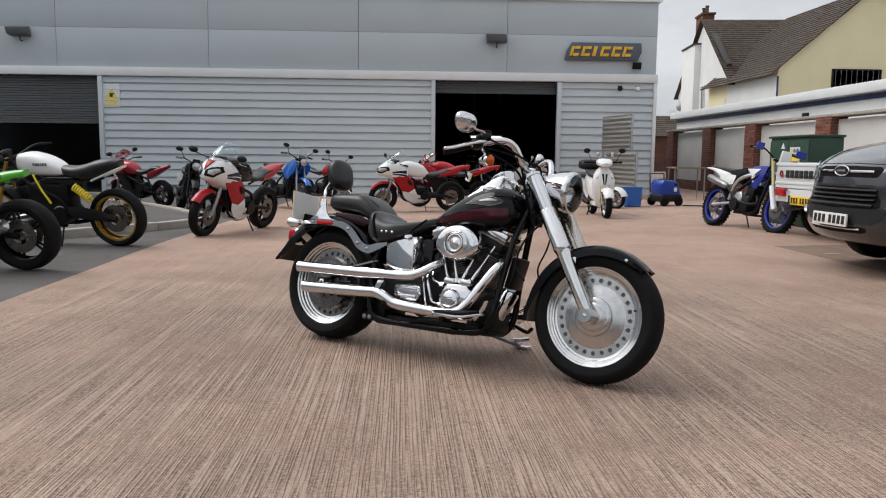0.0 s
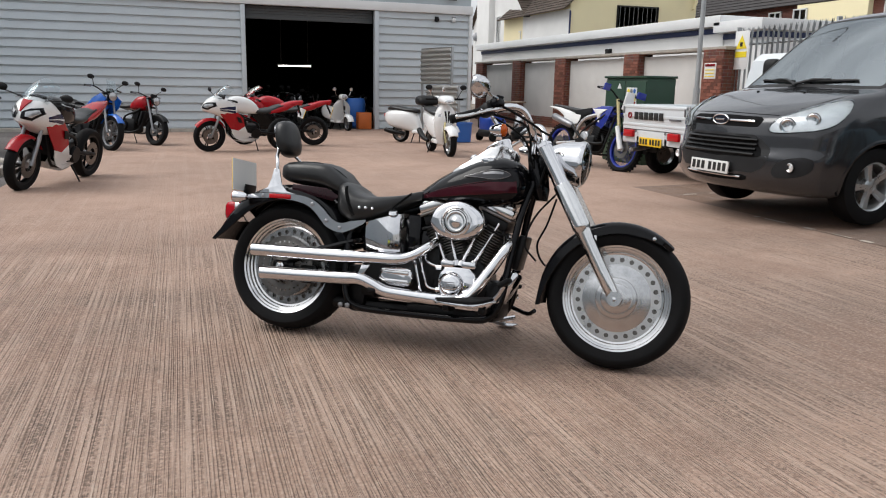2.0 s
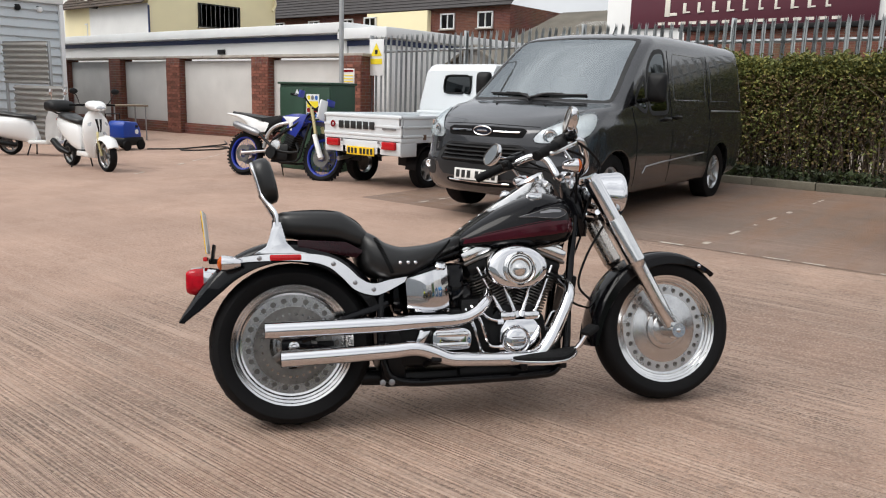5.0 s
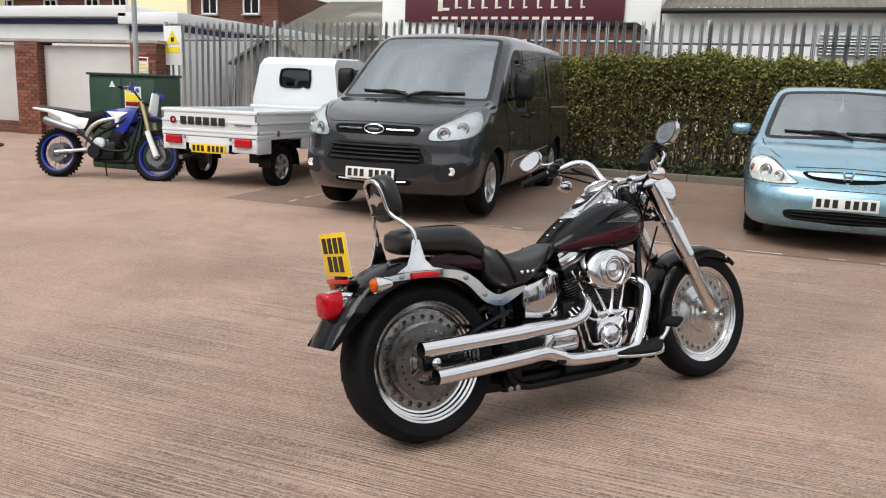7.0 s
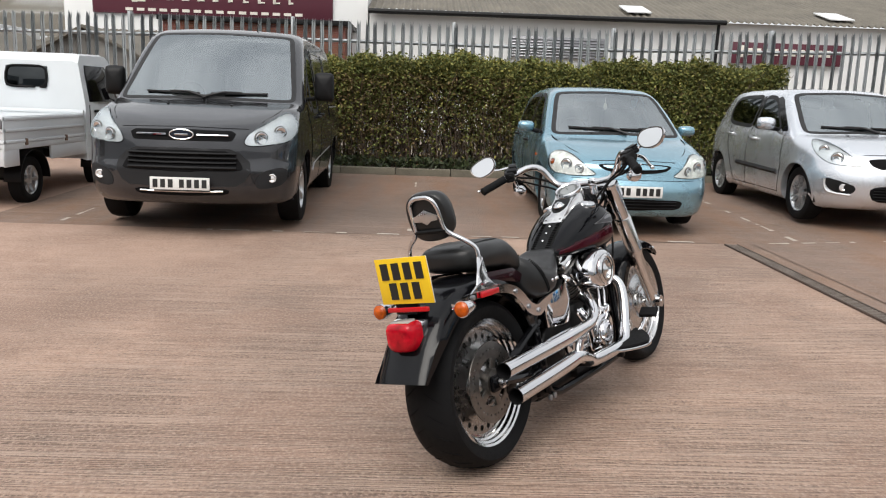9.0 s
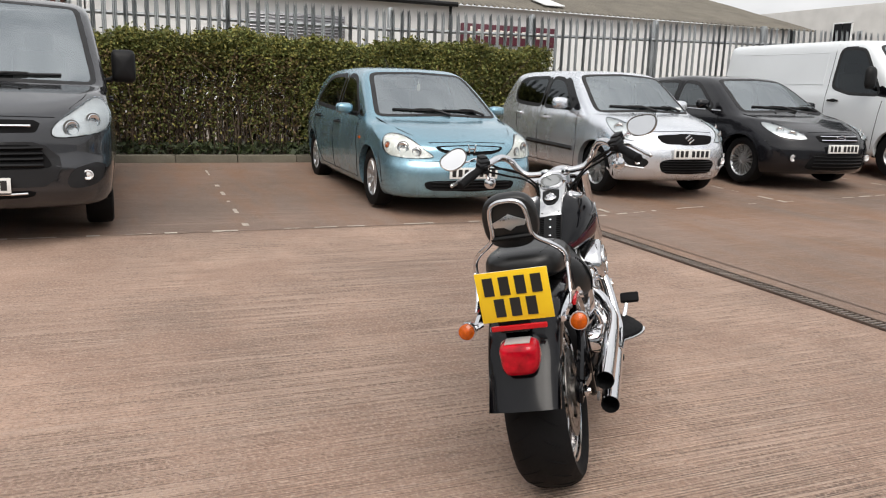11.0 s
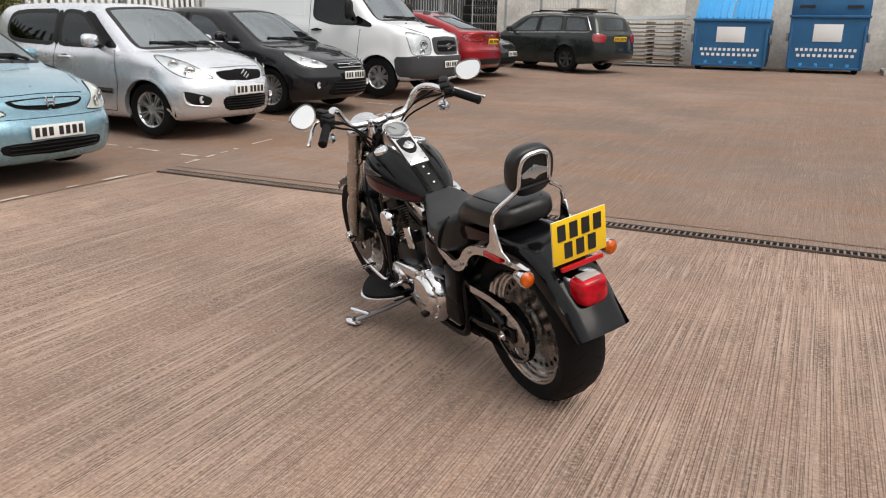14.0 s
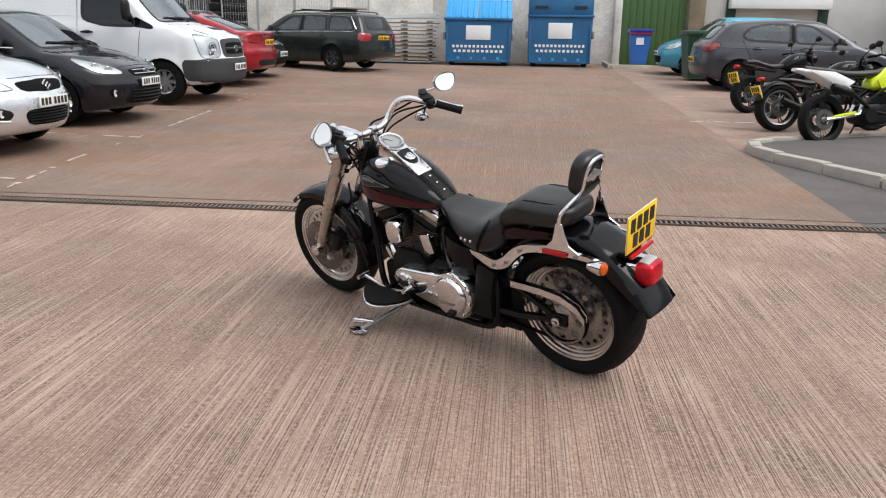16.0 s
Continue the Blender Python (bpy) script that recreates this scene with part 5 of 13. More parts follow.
def car_wheel(parent, x, y, R, tw, rimR, rim_m, spokes=5, steer=0.0, wide=0.5, twin=False):
    """Wheel with tyre and spoked rim; its face looks outwards from the car."""
    s = 1 if y > 0 else -1
    hub = B()
    lathe(hub, [(0.0, 0.0), (rimR * 0.72, 0.0), (rimR * 0.72, 0.02), (0, 0.02)], (0, -s * 0.03, 0), (0, s, 0), 24)
    wh = part("wheel", hub, M_dkmetal, parent)
    wh.matrix_basis = pose(x, y, R, 0, 0, steer)
    h = tw / 2
    t = B()
    lathe(t, [(rimR * 0.97, -h * 0.75), (rimR + 0.012, -h * 0.93), (R * 0.9, -h), (R * 0.975, -h * 0.88), (R, -h * 0.6), (R, h * 0.6), (R * 0.975, h * 0.88), (R * 0.9, h), (rimR + 0.012, h * 0.93), (rimR * 0.97, h * 0.75)], (0, -s * 0.01, 0), (0, s, 0), 40, caps=False)
    part("tyre", t, M_rubber, wh)
    r = B()
    lathe(r, [(rimR * 0.9, -h * 0.8), (rimR * 0.9, h * 0.55), (rimR * 0.94, h * 0.72), (rimR * 1.0, h * 0.82), (rimR * 1.03, h * 0.76), (rimR * 0.99, h * 0.5)], (0, -s * 0.01, 0), (0, s, 0), 40, caps=False)
    lathe(r, [(0.0, h * 0.6), (0.055, h * 0.58), (0.07, h * 0.5), (0.07, 0.0)], (0, -s * 0.01, 0), (0, s, 0), 20)
    for k in range(spokes):
        for q in ((-0.13, 0.13) if twin else (0,)):
            a = 2 * math.pi * k / spokes + q
            w0, w1 = (rimR * wide * 0.34, rimR * wide * 0.5) if not twin else (rimR * 0.1, rimR * 0.13)
            rings = []
            for rr, ww, hh in ((0.045, w0, h * 0.52), (rimR * 0.5, (w0 + w1) / 2 * 0.9, h * 0.5), (rimR * 0.93, w1, h * 0.66)):
                c = Vector((math.cos(a) * rr, s * (hh - 0.012), math.sin(a) * rr))
                tng = Vector((-math.sin(a), 0, math.cos(a))) * ww / 2
                o = Vector((0, s * 0.014, 0))
                rings.append([c - tng - o, c + tng - o, c + tng * 0.7 + o, c - tng * 0.7 + o])
            loft(r, rings)
    part("rim", r, rim_m, wh)
    return wh


def table(keys):
    """A smooth function of one number through keys, for whole arrays."""
    xs = np.linspace(keys[0][0], keys[-1][0], 160)
    ys = np.array([curve_at(keys, float(x)) for x in xs])
    return lambda v: np.interp(v, xs, ys)


def soft_max(a, b, k):
    h = np.maximum(k - np.abs(a - b), 0) / k
    return np.maximum(a, b) + h * h * k * 0.25


def body_field(sp):
    """Signed field of a car's outer skin: nose, flanks, deck and glasshouse, met in soft corners. d runs from the nose."""
    L, W, R = sp["L"], sp["W"] / 2, sp["R"]
    nose, tail, deck, roof, screen, back, side, plan, under = (table(sp[k]) for k in ("nose", "tail", "deck", "roof", "screen", "back", "side", "plan", "under"))
    nb, tb, dc, rc, wb = sp.get("nose_bow", 0.34), sp.get("tail_bow", 0.2), sp.get("deck_crown", 0.05), sp.get("roof_crown", 0.05), sp.get("screen_bow", 0.28)
    Ra = R + sp.get("archgap", 0.05)
    wheels = (sp["oh"], sp["oh"] + sp["wb"])

    def field(d, y, z):
        ay = np.abs(y)
        u = np.minimum(ay / W, 1.3)
        sd = ay - side(z) * plan(d)
        for w in wheels:
            r = np.hypot(d - w, z - R)
            sd = sd - sp.get("flare", 0.007) * np.exp(-(((r - Ra) / 0.06) ** 2))
        lo = soft_max(nose(z) + nb * u ** sp.get("nose_pow", 2.3) - d, sd, sp.get("corner", 0.2))
        lo = soft_max(lo, d - (L - tail(z) - tb * u**2.6), 0.14)
        lo = soft_max(lo, z - (deck(d) - dc * u**2.2), sp.get("edge", 0.07))
        lo = soft_max(lo, under(d) - z, 0.05)
        gh = soft_max(screen(z) + wb * u**2 - d, d - (back(z) - sp.get("back_bow", 0.2) * u**2), 0.1)
        gh = soft_max(gh, sd, 0.09)
        gh = soft_max(gh, z - (roof(d) - rc * u**2), 0.1)
        gh = soft_max(gh, 0.6 - z, 0.05)
        h = np.maximum(0.03 - np.abs(lo - gh), 0) / 0.03
        return np.minimum(lo, gh) - h * h * 0.0075

    return field


def inside(poly, a, b):
    """Which points (a, b) lie in an outline."""
    res = np.zeros(a.shape, bool)
    for (ax, az), (bx, bz) in zip(poly, poly[1:] + poly[:1]):
        if az == bz:
            continue
        c = ((az > b) != (bz > b)) & (a < (bx - ax) * (b - az) / (bz - az) + ax)
        res ^= c
    return res


def build_car(name, m, sp, label, category="car"):
    """A car: one smooth skin with wheel arches and window openings, panes in printed edges, cabin, wheels, mirrors and wipers."""
    car = thing(name, m, label, category, "parked vehicles")
    L, W, R = sp["L"], sp["W"] / 2, sp["R"]
    X = lambda d: L / 2 - d
    Ra = R + sp.get("archgap", 0.05)
    wheels = (sp["oh"], sp["oh"] + sp["wb"])
    field = body_field(sp)
    z0, da, db, nt = sp.get("z0", 0.6), 0.5, L - 0.5, 150
    phi = np.radians(np.concatenate([[1.0], np.arange(3, 90, 2.6)]))
    mids = np.linspace(da, db, int((db - da) / 0.036))
    rings = [(da, -math.cos(f), math.sin(f)) for f in phi] + [(d, 0.0, 1.0) for d in mids] + [(db, math.cos(f), math.sin(f)) for f in phi[::-1]]
    th = 2 * np.pi * (np.arange(nt) + 0.5) / nt
    od = np.array([r[0] for r in rings])[:, None]
    vd, vr = np.array([r[1] for r in rings])[:, None], np.array([r[2] for r in rings])[:, None]
    vy, vz = vr * np.cos(th)[None], vr * np.sin(th)[None]
    vd = vd + 0 * vy
    lo_t, hi_t = np.zeros_like(vy), np.full_like(vy, 2.6)
    for _ in range(22):
        t = (lo_t + hi_t) / 2
        out = field(od + vd * t, vy * t, z0 + vz * t) > 0
        hi_t, lo_t = np.where(out, t, hi_t), np.where(out, lo_t, t)
    D, Y, Z = od + vd * lo_t, vy * lo_t, z0 + vz * lo_t
    nr = len(rings)
    verts = np.stack([L / 2 - D, Y, Z], -1).reshape(-1, 3)
    idx = np.arange(nr * nt).reshape(nr, nt)
    q = np.stack([idx[:-1], np.roll(idx, -1, 1)[:-1], np.roll(idx, -1, 1)[1:], idx[1:]], -1).reshape(-1, 4)
    tree = BVHTree.FromPolygons([tuple(v) for v in verts], [tuple(int(i) for i in f) for f in q])
    c = verts[q].mean(1)
    cd, cy, cz = L / 2 - c[:, 0], c[:, 1], c[:, 2]
    gone = np.zeros(len(q), bool)
    for w in wheels:
        gone |= (np.hypot(cd - w, cz - R) < Ra) & (np.abs(cy) > W - 0.34)
    for poly in sp["side_panes"]:
        gone |= inside(rounded(list(poly)), cd, cz) & (np.abs(cy) > 0.45 * W)
    mid_d = L * 0.5
    gone |= inside(rounded(sp["front_pane"]), cy, cz) & (cd < mid_d) & (cz > sp["front_pane"][0][1] - 0.1)
    if sp.get("rear_pane"):
        gone |= inside(rounded(sp["rear_pane"]), cy, cz) & (cd > mid_d)
    keep = ~gone
    me = bpy.data.meshes.new("body")
    fs = [tuple(int(i) for i in f) for f in q[keep]] + [tuple(range(nt)), tuple(range((nr - 1) * nt, nr * nt))]
    me.from_pydata([tuple(v) for v in verts], [], fs)
    bm = B()
    bm.from_mesh(me)
    bmesh.ops.delete(bm, geom=[v for v in bm.verts if not v.link_faces], context="VERTS")
    bpy.data.meshes.remove(me)
    part("body", bm, sp["paint"], car, sharp=48)
    # arch lips and wheel housings
    for w in wheels:
        for s in (1, -1):
            way = "y" if s > 0 else "-y"
            bm = B()
            rows = []
            for k in range(41):
                a = radians(-22 + 224 * k / 40)
                pts = []
                for rr, o in ((Ra - 0.012, -0.07), (Ra - 0.012, 0.004), (Ra + 0.002, 0.006), (Ra + 0.02, 0.0015)):
                    pts.append(bm.verts.new(project(tree, way, X(w) + math.cos(a) * rr, R + math.sin(a) * rr, o)))
                rows.append(pts)
            grid_faces(bm, rows)
            part("arch_lip", bm, sp.get("arch_m", sp["paint"]), car, sharp=60)
            bm = B()
            lathe(bm, [(0.0, W - 0.32), (Ra + 0.02, W - 0.32), (Ra + 0.02, W - 0.05)], (X(w), 0, R), (0, s, 0), 28, caps=False)
            bmesh.ops.bisect_plane(bm, geom=bm.verts[:] + bm.edges[:] + bm.faces[:], plane_co=(0, 0, R * 0.8), plane_no=(0, 0, -1), clear_outer=True)
            part("wheel_housing", bm, M_dark, car)
    # panes
    def pane(nm, way, poly, material, w):
        o = inlay(nm, tree, way, poly, material, car, off=0.001, thick=0)
        o.visible_shadow = False
        outline_band("seal", tree, way, poly, w, M_wiper, o, lean=0.55 if "x" in way else 1.0)

    dark = sp.get("dark", "")
    for s in (1, -1):
        for poly in sp["side_panes"]:
            pane("side_window", "y" if s > 0 else "-y", [(X(d), z) for d, z in poly], M_glassd if "s" in dark else M_glassside, 0.024)
        for poly in sp.get("side_blacks", ()):
            inlay("pillar_trim", tree, "y" if s > 0 else "-y", [(X(d), z) for d, z in poly], M_black, car, off=0.003, thick=0.004, times=1)
    pane("windscreen", "x", sp["front_pane"], M_glass, 0.023)
    if sp.get("rear_pane"):
        pane("rear_window", "-x", sp["rear_pane"], M_glassd if "r" in dark else M_glassside, 0.03)
    # cabin
    g0, g1, zb = sp["cabin"]
    cb_ = B()
    box(cb_, (X((g0 + g1) / 2), 0, zb - 0.62), (g1 - g0, 2 * W - 0.3, 0.06))
    box(cb_, (X(g0 + 0.42), 0, zb - 0.13), (0.5, 2 * W - 0.34, 0.2), 0.06)
    for s in (1, -1):
        box(cb_, (X((g0 + g1) / 2 + 0.1), s * (W - 0.13), zb - 0.36), (g1 - g0 - 0.5, 0.04, 0.5), 0.015)
    part("dashboard", cb_, M_inside, car)
    for d in [g0 + sp.get("seat", 1.05)] + ([g0 + sp.get("seat", 1.05) + 0.85] if sp.get("rear_seats", True) else []):
        for s in (-0.36, 0.36):
            se = B()
            box(se, (X(d), s, zb - 0.32), (0.5, 0.5, 0.16), 0.05)
            box(se, (X(d + 0.3), s, zb - 0.02), (0.14, 0.48, 0.62), 0.06, pose(0, 0, 0, 0, -12, 0))
            box(se, (X(d + 0.36), s, zb + 0.37), (0.1, 0.26, 0.18), 0.045)
            part("seat", se, M_insidelt, car)
    st = B()
    cc = Vector((X(g0 + 0.72), -0.36, zb))
    tube(st, [cc + Vector((-0.1 * math.sin(a), 0.18 * math.cos(a), 0.17 * math.sin(a))) for a in (2 * math.pi * k / 20 for k in range(21))], 0.014, 6, caps=False)
    part("steering_wheel", st, M_inside, car)
    # wheels
    tw = sp.get("tw", 0.2)
    for w in wheels:
        for s in (1, -1):
            car_wheel(car, X(w), s * (W - tw / 2 - sp.get("inset", 0.03)), R, tw, sp["rim"], sp["rim_m"], sp.get("spokes", 5), 0, sp.get("wide", 0.5), sp.get("twin", False))
    # door mirrors
    md, my, mz, mw, mh = sp["mirrors"]
    for s in (1, -1):
        mx = Vector((X(md), s * my, mz))
        mb = B()
        e = sp.get("mir_e", 3.2)
        ring = []
        for i in range(9):
            f = math.pi * i / 8
            rr, xx = math.sin(f) ** 0.6, math.cos(f)
            ring.append([mx + Vector((xx * (0.075 if xx > 0 else 0.03), mw * rr * math.copysign(abs(math.cos(t)) ** (2 / e), math.cos(t)), mh * rr * math.copysign(abs(math.sin(t)) ** (2 / e), math.sin(t)))) for t in (2 * math.pi * k / 20 for k in range(20))])
        loft(mb, ring, True, False)
        bmesh.ops.remove_doubles(mb, verts=mb.verts, dist=1e-5)
        mo = part("door_mirror", mb, sp.get("mir_m", sp["paint"]), car)
        ab = B()
        base = project(tree, "y" if s > 0 else "-y", X(md + 0.04), mz - mh * 0.9, -0.02)
        tube(ab, [mx + Vector((-0.01, -s * mw * 0.5, -mh * 0.5)), mx.lerp(base, 0.6) + Vector((0, 0, -mh * 0.3)), base], 0.024, 8)
        part("mirror_arm", ab, M_plastic, mo)
    # wipers, washer jets
    fz = sp["front_pane"][1][1] + 0.01
    fw = sp["front_pane"][2][0]
    for y0, y1 in ((0.08, -fw * 0.78), (fw * 0.78, 0.02)) if not sp.get("park_in") else ((0.02, -fw * 0.72), (-0.02, fw * 0.72)):
        wb_ = B()
        pts = [project(tree, "x", y0, fz - 0.02, 0.018), project(tree, "x", y0 * 0.7 + y1 * 0.3, fz + 0.024, 0.03), project(tree, "x", y0 * 0.4 + y1 * 0.6, fz + 0.03, 0.025)]
        tube(wb_, pts, [0.016, 0.012, 0.009], 6)
        tube(wb_, [project(tree, "x", y0 * (1 - t) + y1 * t, fz + 0.018 + 0.012 * t, 0.014) for t in (0.12, 0.4, 0.7, 1.0)], 0.011, 5)
        part("wiper", wb_, M_wiper, car)
    for s in (1, -1):
        bj = B()
        ball(bj, project(tree, "z", X(sp["bonnet"][-1][0] - 0.12), s * 0.3, 0.004), (0.016, 0.014, 0.008), 10, 6)
        part("washer_jet", bj, M_plastic, car)
    # bonnet gap
    for s in (1, -1):
        bg = B()
        tube(bg, spline([project(tree, "z", X(d), s * y, -0.001) for d, y in sp["bonnet"]], 5), 0.0045, 4, caps=False)
        part("bonnet_gap", bg, M_dark, car)
    if sp.get("bonnet_lip"):
        bg = B()
        hw, zl = sp["bonnet_lip"]
        tube(bg, [project(tree, "x", hw * k / 8, zl + 0.012 * (1 - abs(k / 8)), -0.001) for k in range(-8, 9)], 0.0045, 4, caps=False)
        part("bonnet_gap", bg, M_dark, car)
    return car, tree, X, W


def side_line(tree, car, X, pts, s, material=None, r=0.005, name="door_seam"):
    """A thin seam or trim laid along the body side through points (distance from front, z)."""
    bm = B()
    P = []
    for (d0, z0), (d1, z1) in zip(pts, pts[1:]):
        for k in range(6):
            t = k / 6
            P.append(project(tree, "y" if s > 0 else "-y", X(d0 + (d1 - d0) * t), z0 + (z1 - z0) * t, 0.0))
    P.append(project(tree, "y" if s > 0 else "-y", X(pts[-1][0]), pts[-1][1], 0.0))
    tube(bm, P, r, 4, caps=False)
    return part(name, bm, material or M_dark, car)


def door_handle(tree, car, X, d, z, s, material):
    """A pull handle standing off its cup."""
    p = project(tree, "y" if s > 0 else "-y", X(d), z, 0.0)
    bm = B()
    tube(bm, [p + Vector((0.1, 0, 0)), p + Vector((0.075, s * 0.03, 0.002)), p + Vector((-0.06, s * 0.032, 0)), p + Vector((-0.1, 0, 0))], [0.01, 0.016, 0.016, 0.01], 8, 3)
    o = part("door_handle", bm, material, car)
    bm = B()
    ball(bm, p, (0.07, 0.004, 0.03), 14, 8)
    part("handle_cup", bm, M_dark, o)
    return o


def lamp(car, tree, X, corners, way=35, name="headlamp", balls=(), bowl=None, cover=None, both=True):
    """A pair of lamps: a bright bowl, round reflectors and a clear cover. corners are (d, y, z)."""
    for s in (1, -1) if both else (1,):
        a = way * s
        w = radians(a)
        flat = [(-math.sin(w) * X(d) + math.cos(w) * s * y, z) for d, y, z in corners]
        o = inlay(name, tree, a, flat, bowl or M_lampbowl, car, off=0.002, thick=0.01, cols=16)
        out = Vector((math.cos(w), math.sin(w), 0))
        for d, y, z, r in balls:
            p = project(tree, a, -math.sin(w) * X(d) + math.cos(w) * s * y, z, 0.001)
            bm = B()
            lathe(bm, [(r, 0.0), (r * 1.03, 0.01), (r * 0.93, 0.013), (r * 0.8, 0.006), (r * 0.4, 0.002), (0.0, 0.006)], p, out, 20)
            part("reflector", bm, M_chrome, o)
            bm = B()
            lathe(bm, [(r * 1.22, -0.004), (r * 1.22, 0.005), (r * 1.03, 0.006)], p, out, 20, caps=False)
            part("lamp_ring", bm, M_dkmetal, o)
        if cover is not False:
            g = inlay("lamp_cover", tree, a, flat, cover or M_lampglass, o, off=0.016, thick=0.014, cols=16)
            g.visible_shadow = False
        outline_band("lamp_seam", tree, a, flat, 0.005, M_dark, o, off=0.003)


def bars(name, tree, way, y0, y1, z0, z1, n, car, material, r=0.008, off=0.012):
    """Horizontal grille bars laid on the front."""
    bm = B()
    for i in range(n):
        z = z0 + (z1 - z0) * (i + 0.5) / n
        tube(bm, [project(tree, way, y0 + (y1 - y0) * k / 8, z, off) for k in range(9)], r, 4, caps=True)
    return part(name, bm, material, car)


def front_panel(name, tree, poly, material, car, off=0.004, label=""):
    """A dark opening or trim on the nose, symmetric: its right half is given from the top middle round."""
    full = [p for p in poly] + [(-y, z) for y, z in reversed(poly) if y > 0]
    return inlay(name, tree, "x", full, material, car, off=off, thick=0.01, cols=20, times=1, label=label)


def fog(car, tree, y, z, r=0.045):
    for s in (1, -1):
        p = project(tree, "x", s * y, z, 0.006)
        bm = B()
        lathe(bm, [(r, 0), (r, 0.012), (r * 0.8, 0.014), (r * 0.5, 0.004), (0, 0.008)], p, (1, 0, 0), 18)
        o = part("fog_lamp", bm, M_lampbowl, car)
        bm = B()
        lathe(bm, [(r * 1.25, -0.004), (r * 1.2, 0.01), (r, 0.008)], p, (1, 0, 0), 18, caps=False)
        part("fog_ring", bm, M_blackm, o)


def oval(car, tree, z, w, h, way="x"):
    """Oval badge: dark field in a bright rim."""
    p = project(tree, way, 0, z, 0.014)
    s = RAYS[way][0].x
    bm = B()
    lathe(bm, [(0, 0.012), (0.85, 0.01), (0.86, 0.0)], (0, 0, 0), (1, 0, 0), 28)
    for v in bm.verts:
        v.co = Vector((p.x + s * v.co.x, v.co.y * w, p.z + v.co.z * h))
    o = part("badge", bm, M_badge, car, "dark oval badge with a bright rim")
    bm = B()
    tube(bm, [Vector((p.x + s * 0.006, math.cos(a) * w, p.z + math.sin(a) * h)) for a in (2 * math.pi * k / 28 for k in range(29))], 0.006, 6, caps=False)
    part("rim", bm, M_chrome, o)
    bm = B()
    box(bm, (p.x + s * 0.013, 0, p.z), (0.004, w * 1.1, h * 0.35), 0.001)
    part("emblem_bar", bm, M_chrome, o)


# grey panel van
M_bumper = mat("grey_bumper", (0.045, 0.047, 0.051), 0.6, var=0.12, fine=150, spec=0.25)
M_vanplastic = mat("dark_bumper", (0.018, 0.0185, 0.02), 0.55, var=0.12, fine=150, spec=0.25)
VAN = dict(L=4.97, W=1.97, R=0.345, tw=0.22, rim=0.215, rim_m=M_silverrim, spokes=5, wide=0.75, wb=2.933, oh=1.0, paint=M_vangrey, z0=0.8, inset=0.025,
           nose=[(0.24, 0.14), (0.31, 0.06), (0.42, 0.0), (0.58, 0.0), (0.64, 0.03), (0.78, 0.05), (0.9, 0.08), (0.97, 0.15), (1.1, 0.36)], nose_bow=0.36,
           tail=[(0.3, 0.1), (0.5, 0.0), (1.2, 0.02), (2.0, 0.1)], tail_bow=0.08,
           deck=[(0, 0.84), (0.08, 0.92), (0.22, 0.99), (0.5, 1.085), (0.85, 1.175), (1.3, 1.235), (4.97, 1.24)], deck_crown=0.045,
           screen=[(0.9, 0.42), (1.1, 0.74), (1.18, 0.86), (1.82, 1.7), (1.9, 1.86), (2.0, 2.1)], screen_bow=0.26,
           roof=[(1.4, 1.86), (1.7, 1.915), (2.1, 1.955), (2.8, 1.975), (4.6, 1.965), (4.97, 1.94)], roof_crown=0.05,
           back=[(0.7, 4.95), (1.2, 4.94), (2.0, 4.87)], back_bow=0.08,
           side=[(0.24, 0.9), (0.34, 0.945), (0.55, 0.975), (0.8, 0.985), (0.97, 0.975), (1.02, 0.958), (1.12, 0.945), (1.5, 0.885), (1.85, 0.815), (2.0, 0.76)],
           plan=[(0, 0.95), (0.6, 0.985), (1.1, 1.0), (4.5, 1.0), (4.97, 0.965)], under=[(0, 0.27), (0.6, 0.24), (4.2, 0.27), (4.97, 0.36)],
           side_panes=[[(1.42, 1.22), (1.55, 1.14), (1.72, 1.1), (1.72, 1.5)], [(1.79, 1.09), (1.79, 1.56), (1.98, 1.74), (2.26, 1.77), (2.28, 1.1)]],
           side_blacks=[[(1.27, 1.17), (1.36, 1.23), (1.46, 1.29), (1.5, 1.16)]],
           front_pane=[(-0.82, 1.195), (0, 1.215), (0.82, 1.195), (0.845, 1.23), (0.725, 1.84), (0.68, 1.875), (0, 1.89), (-0.68, 1.875), (-0.725, 1.84), (-0.845, 1.23)],
           bonnet=[(0.36, 0.66), (0.6, 0.76), (0.85, 0.8)], bonnet_lip=(0.56, 0.945), cabin=(0.95, 2.5, 1.2), dark="s", seat=1.05, rear_seats=False, mirrors=(1.6, 1.1, 1.36, 0.105, 0.15), mir_e=6, mir_m=M_plastic, park_in=True)
van, tv, XV, WV = build_car("panel_van", stand(3.85 + 4.97 / 2, 6.85, 181.5), VAN, "dark grey panel van with silver alloy wheels and large clear headlamps", "van")
lamp(van, tv, XV, [(0.16, 0.51, 0.8), (0.18, 0.55, 0.9), (0.34, 0.72, 1.0), (0.62, 0.88, 1.1), (0.68, 0.93, 1.06), (0.55, 0.94, 0.9), (0.4, 0.88, 0.83), (0.22, 0.65, 0.795)], 33, balls=((0.24, 0.66, 0.865, 0.055), (0.4, 0.79, 0.92, 0.05)))
front_panel("upper_grille", tv, [(0, 0.935), (0.47, 0.925), (0.44, 0.84), (0.4, 0.835), (0, 0.835)], M_dark, van, 0.003)
for s in (1, -1):
    bm = B()
    tube(bm, [project(tv, "x", s * y, 0.882, 0.014) for y in np.linspace(0.13, 0.4, 6)], 0.011, 5)
    part("grille_bar", bm, M_chrome, van)
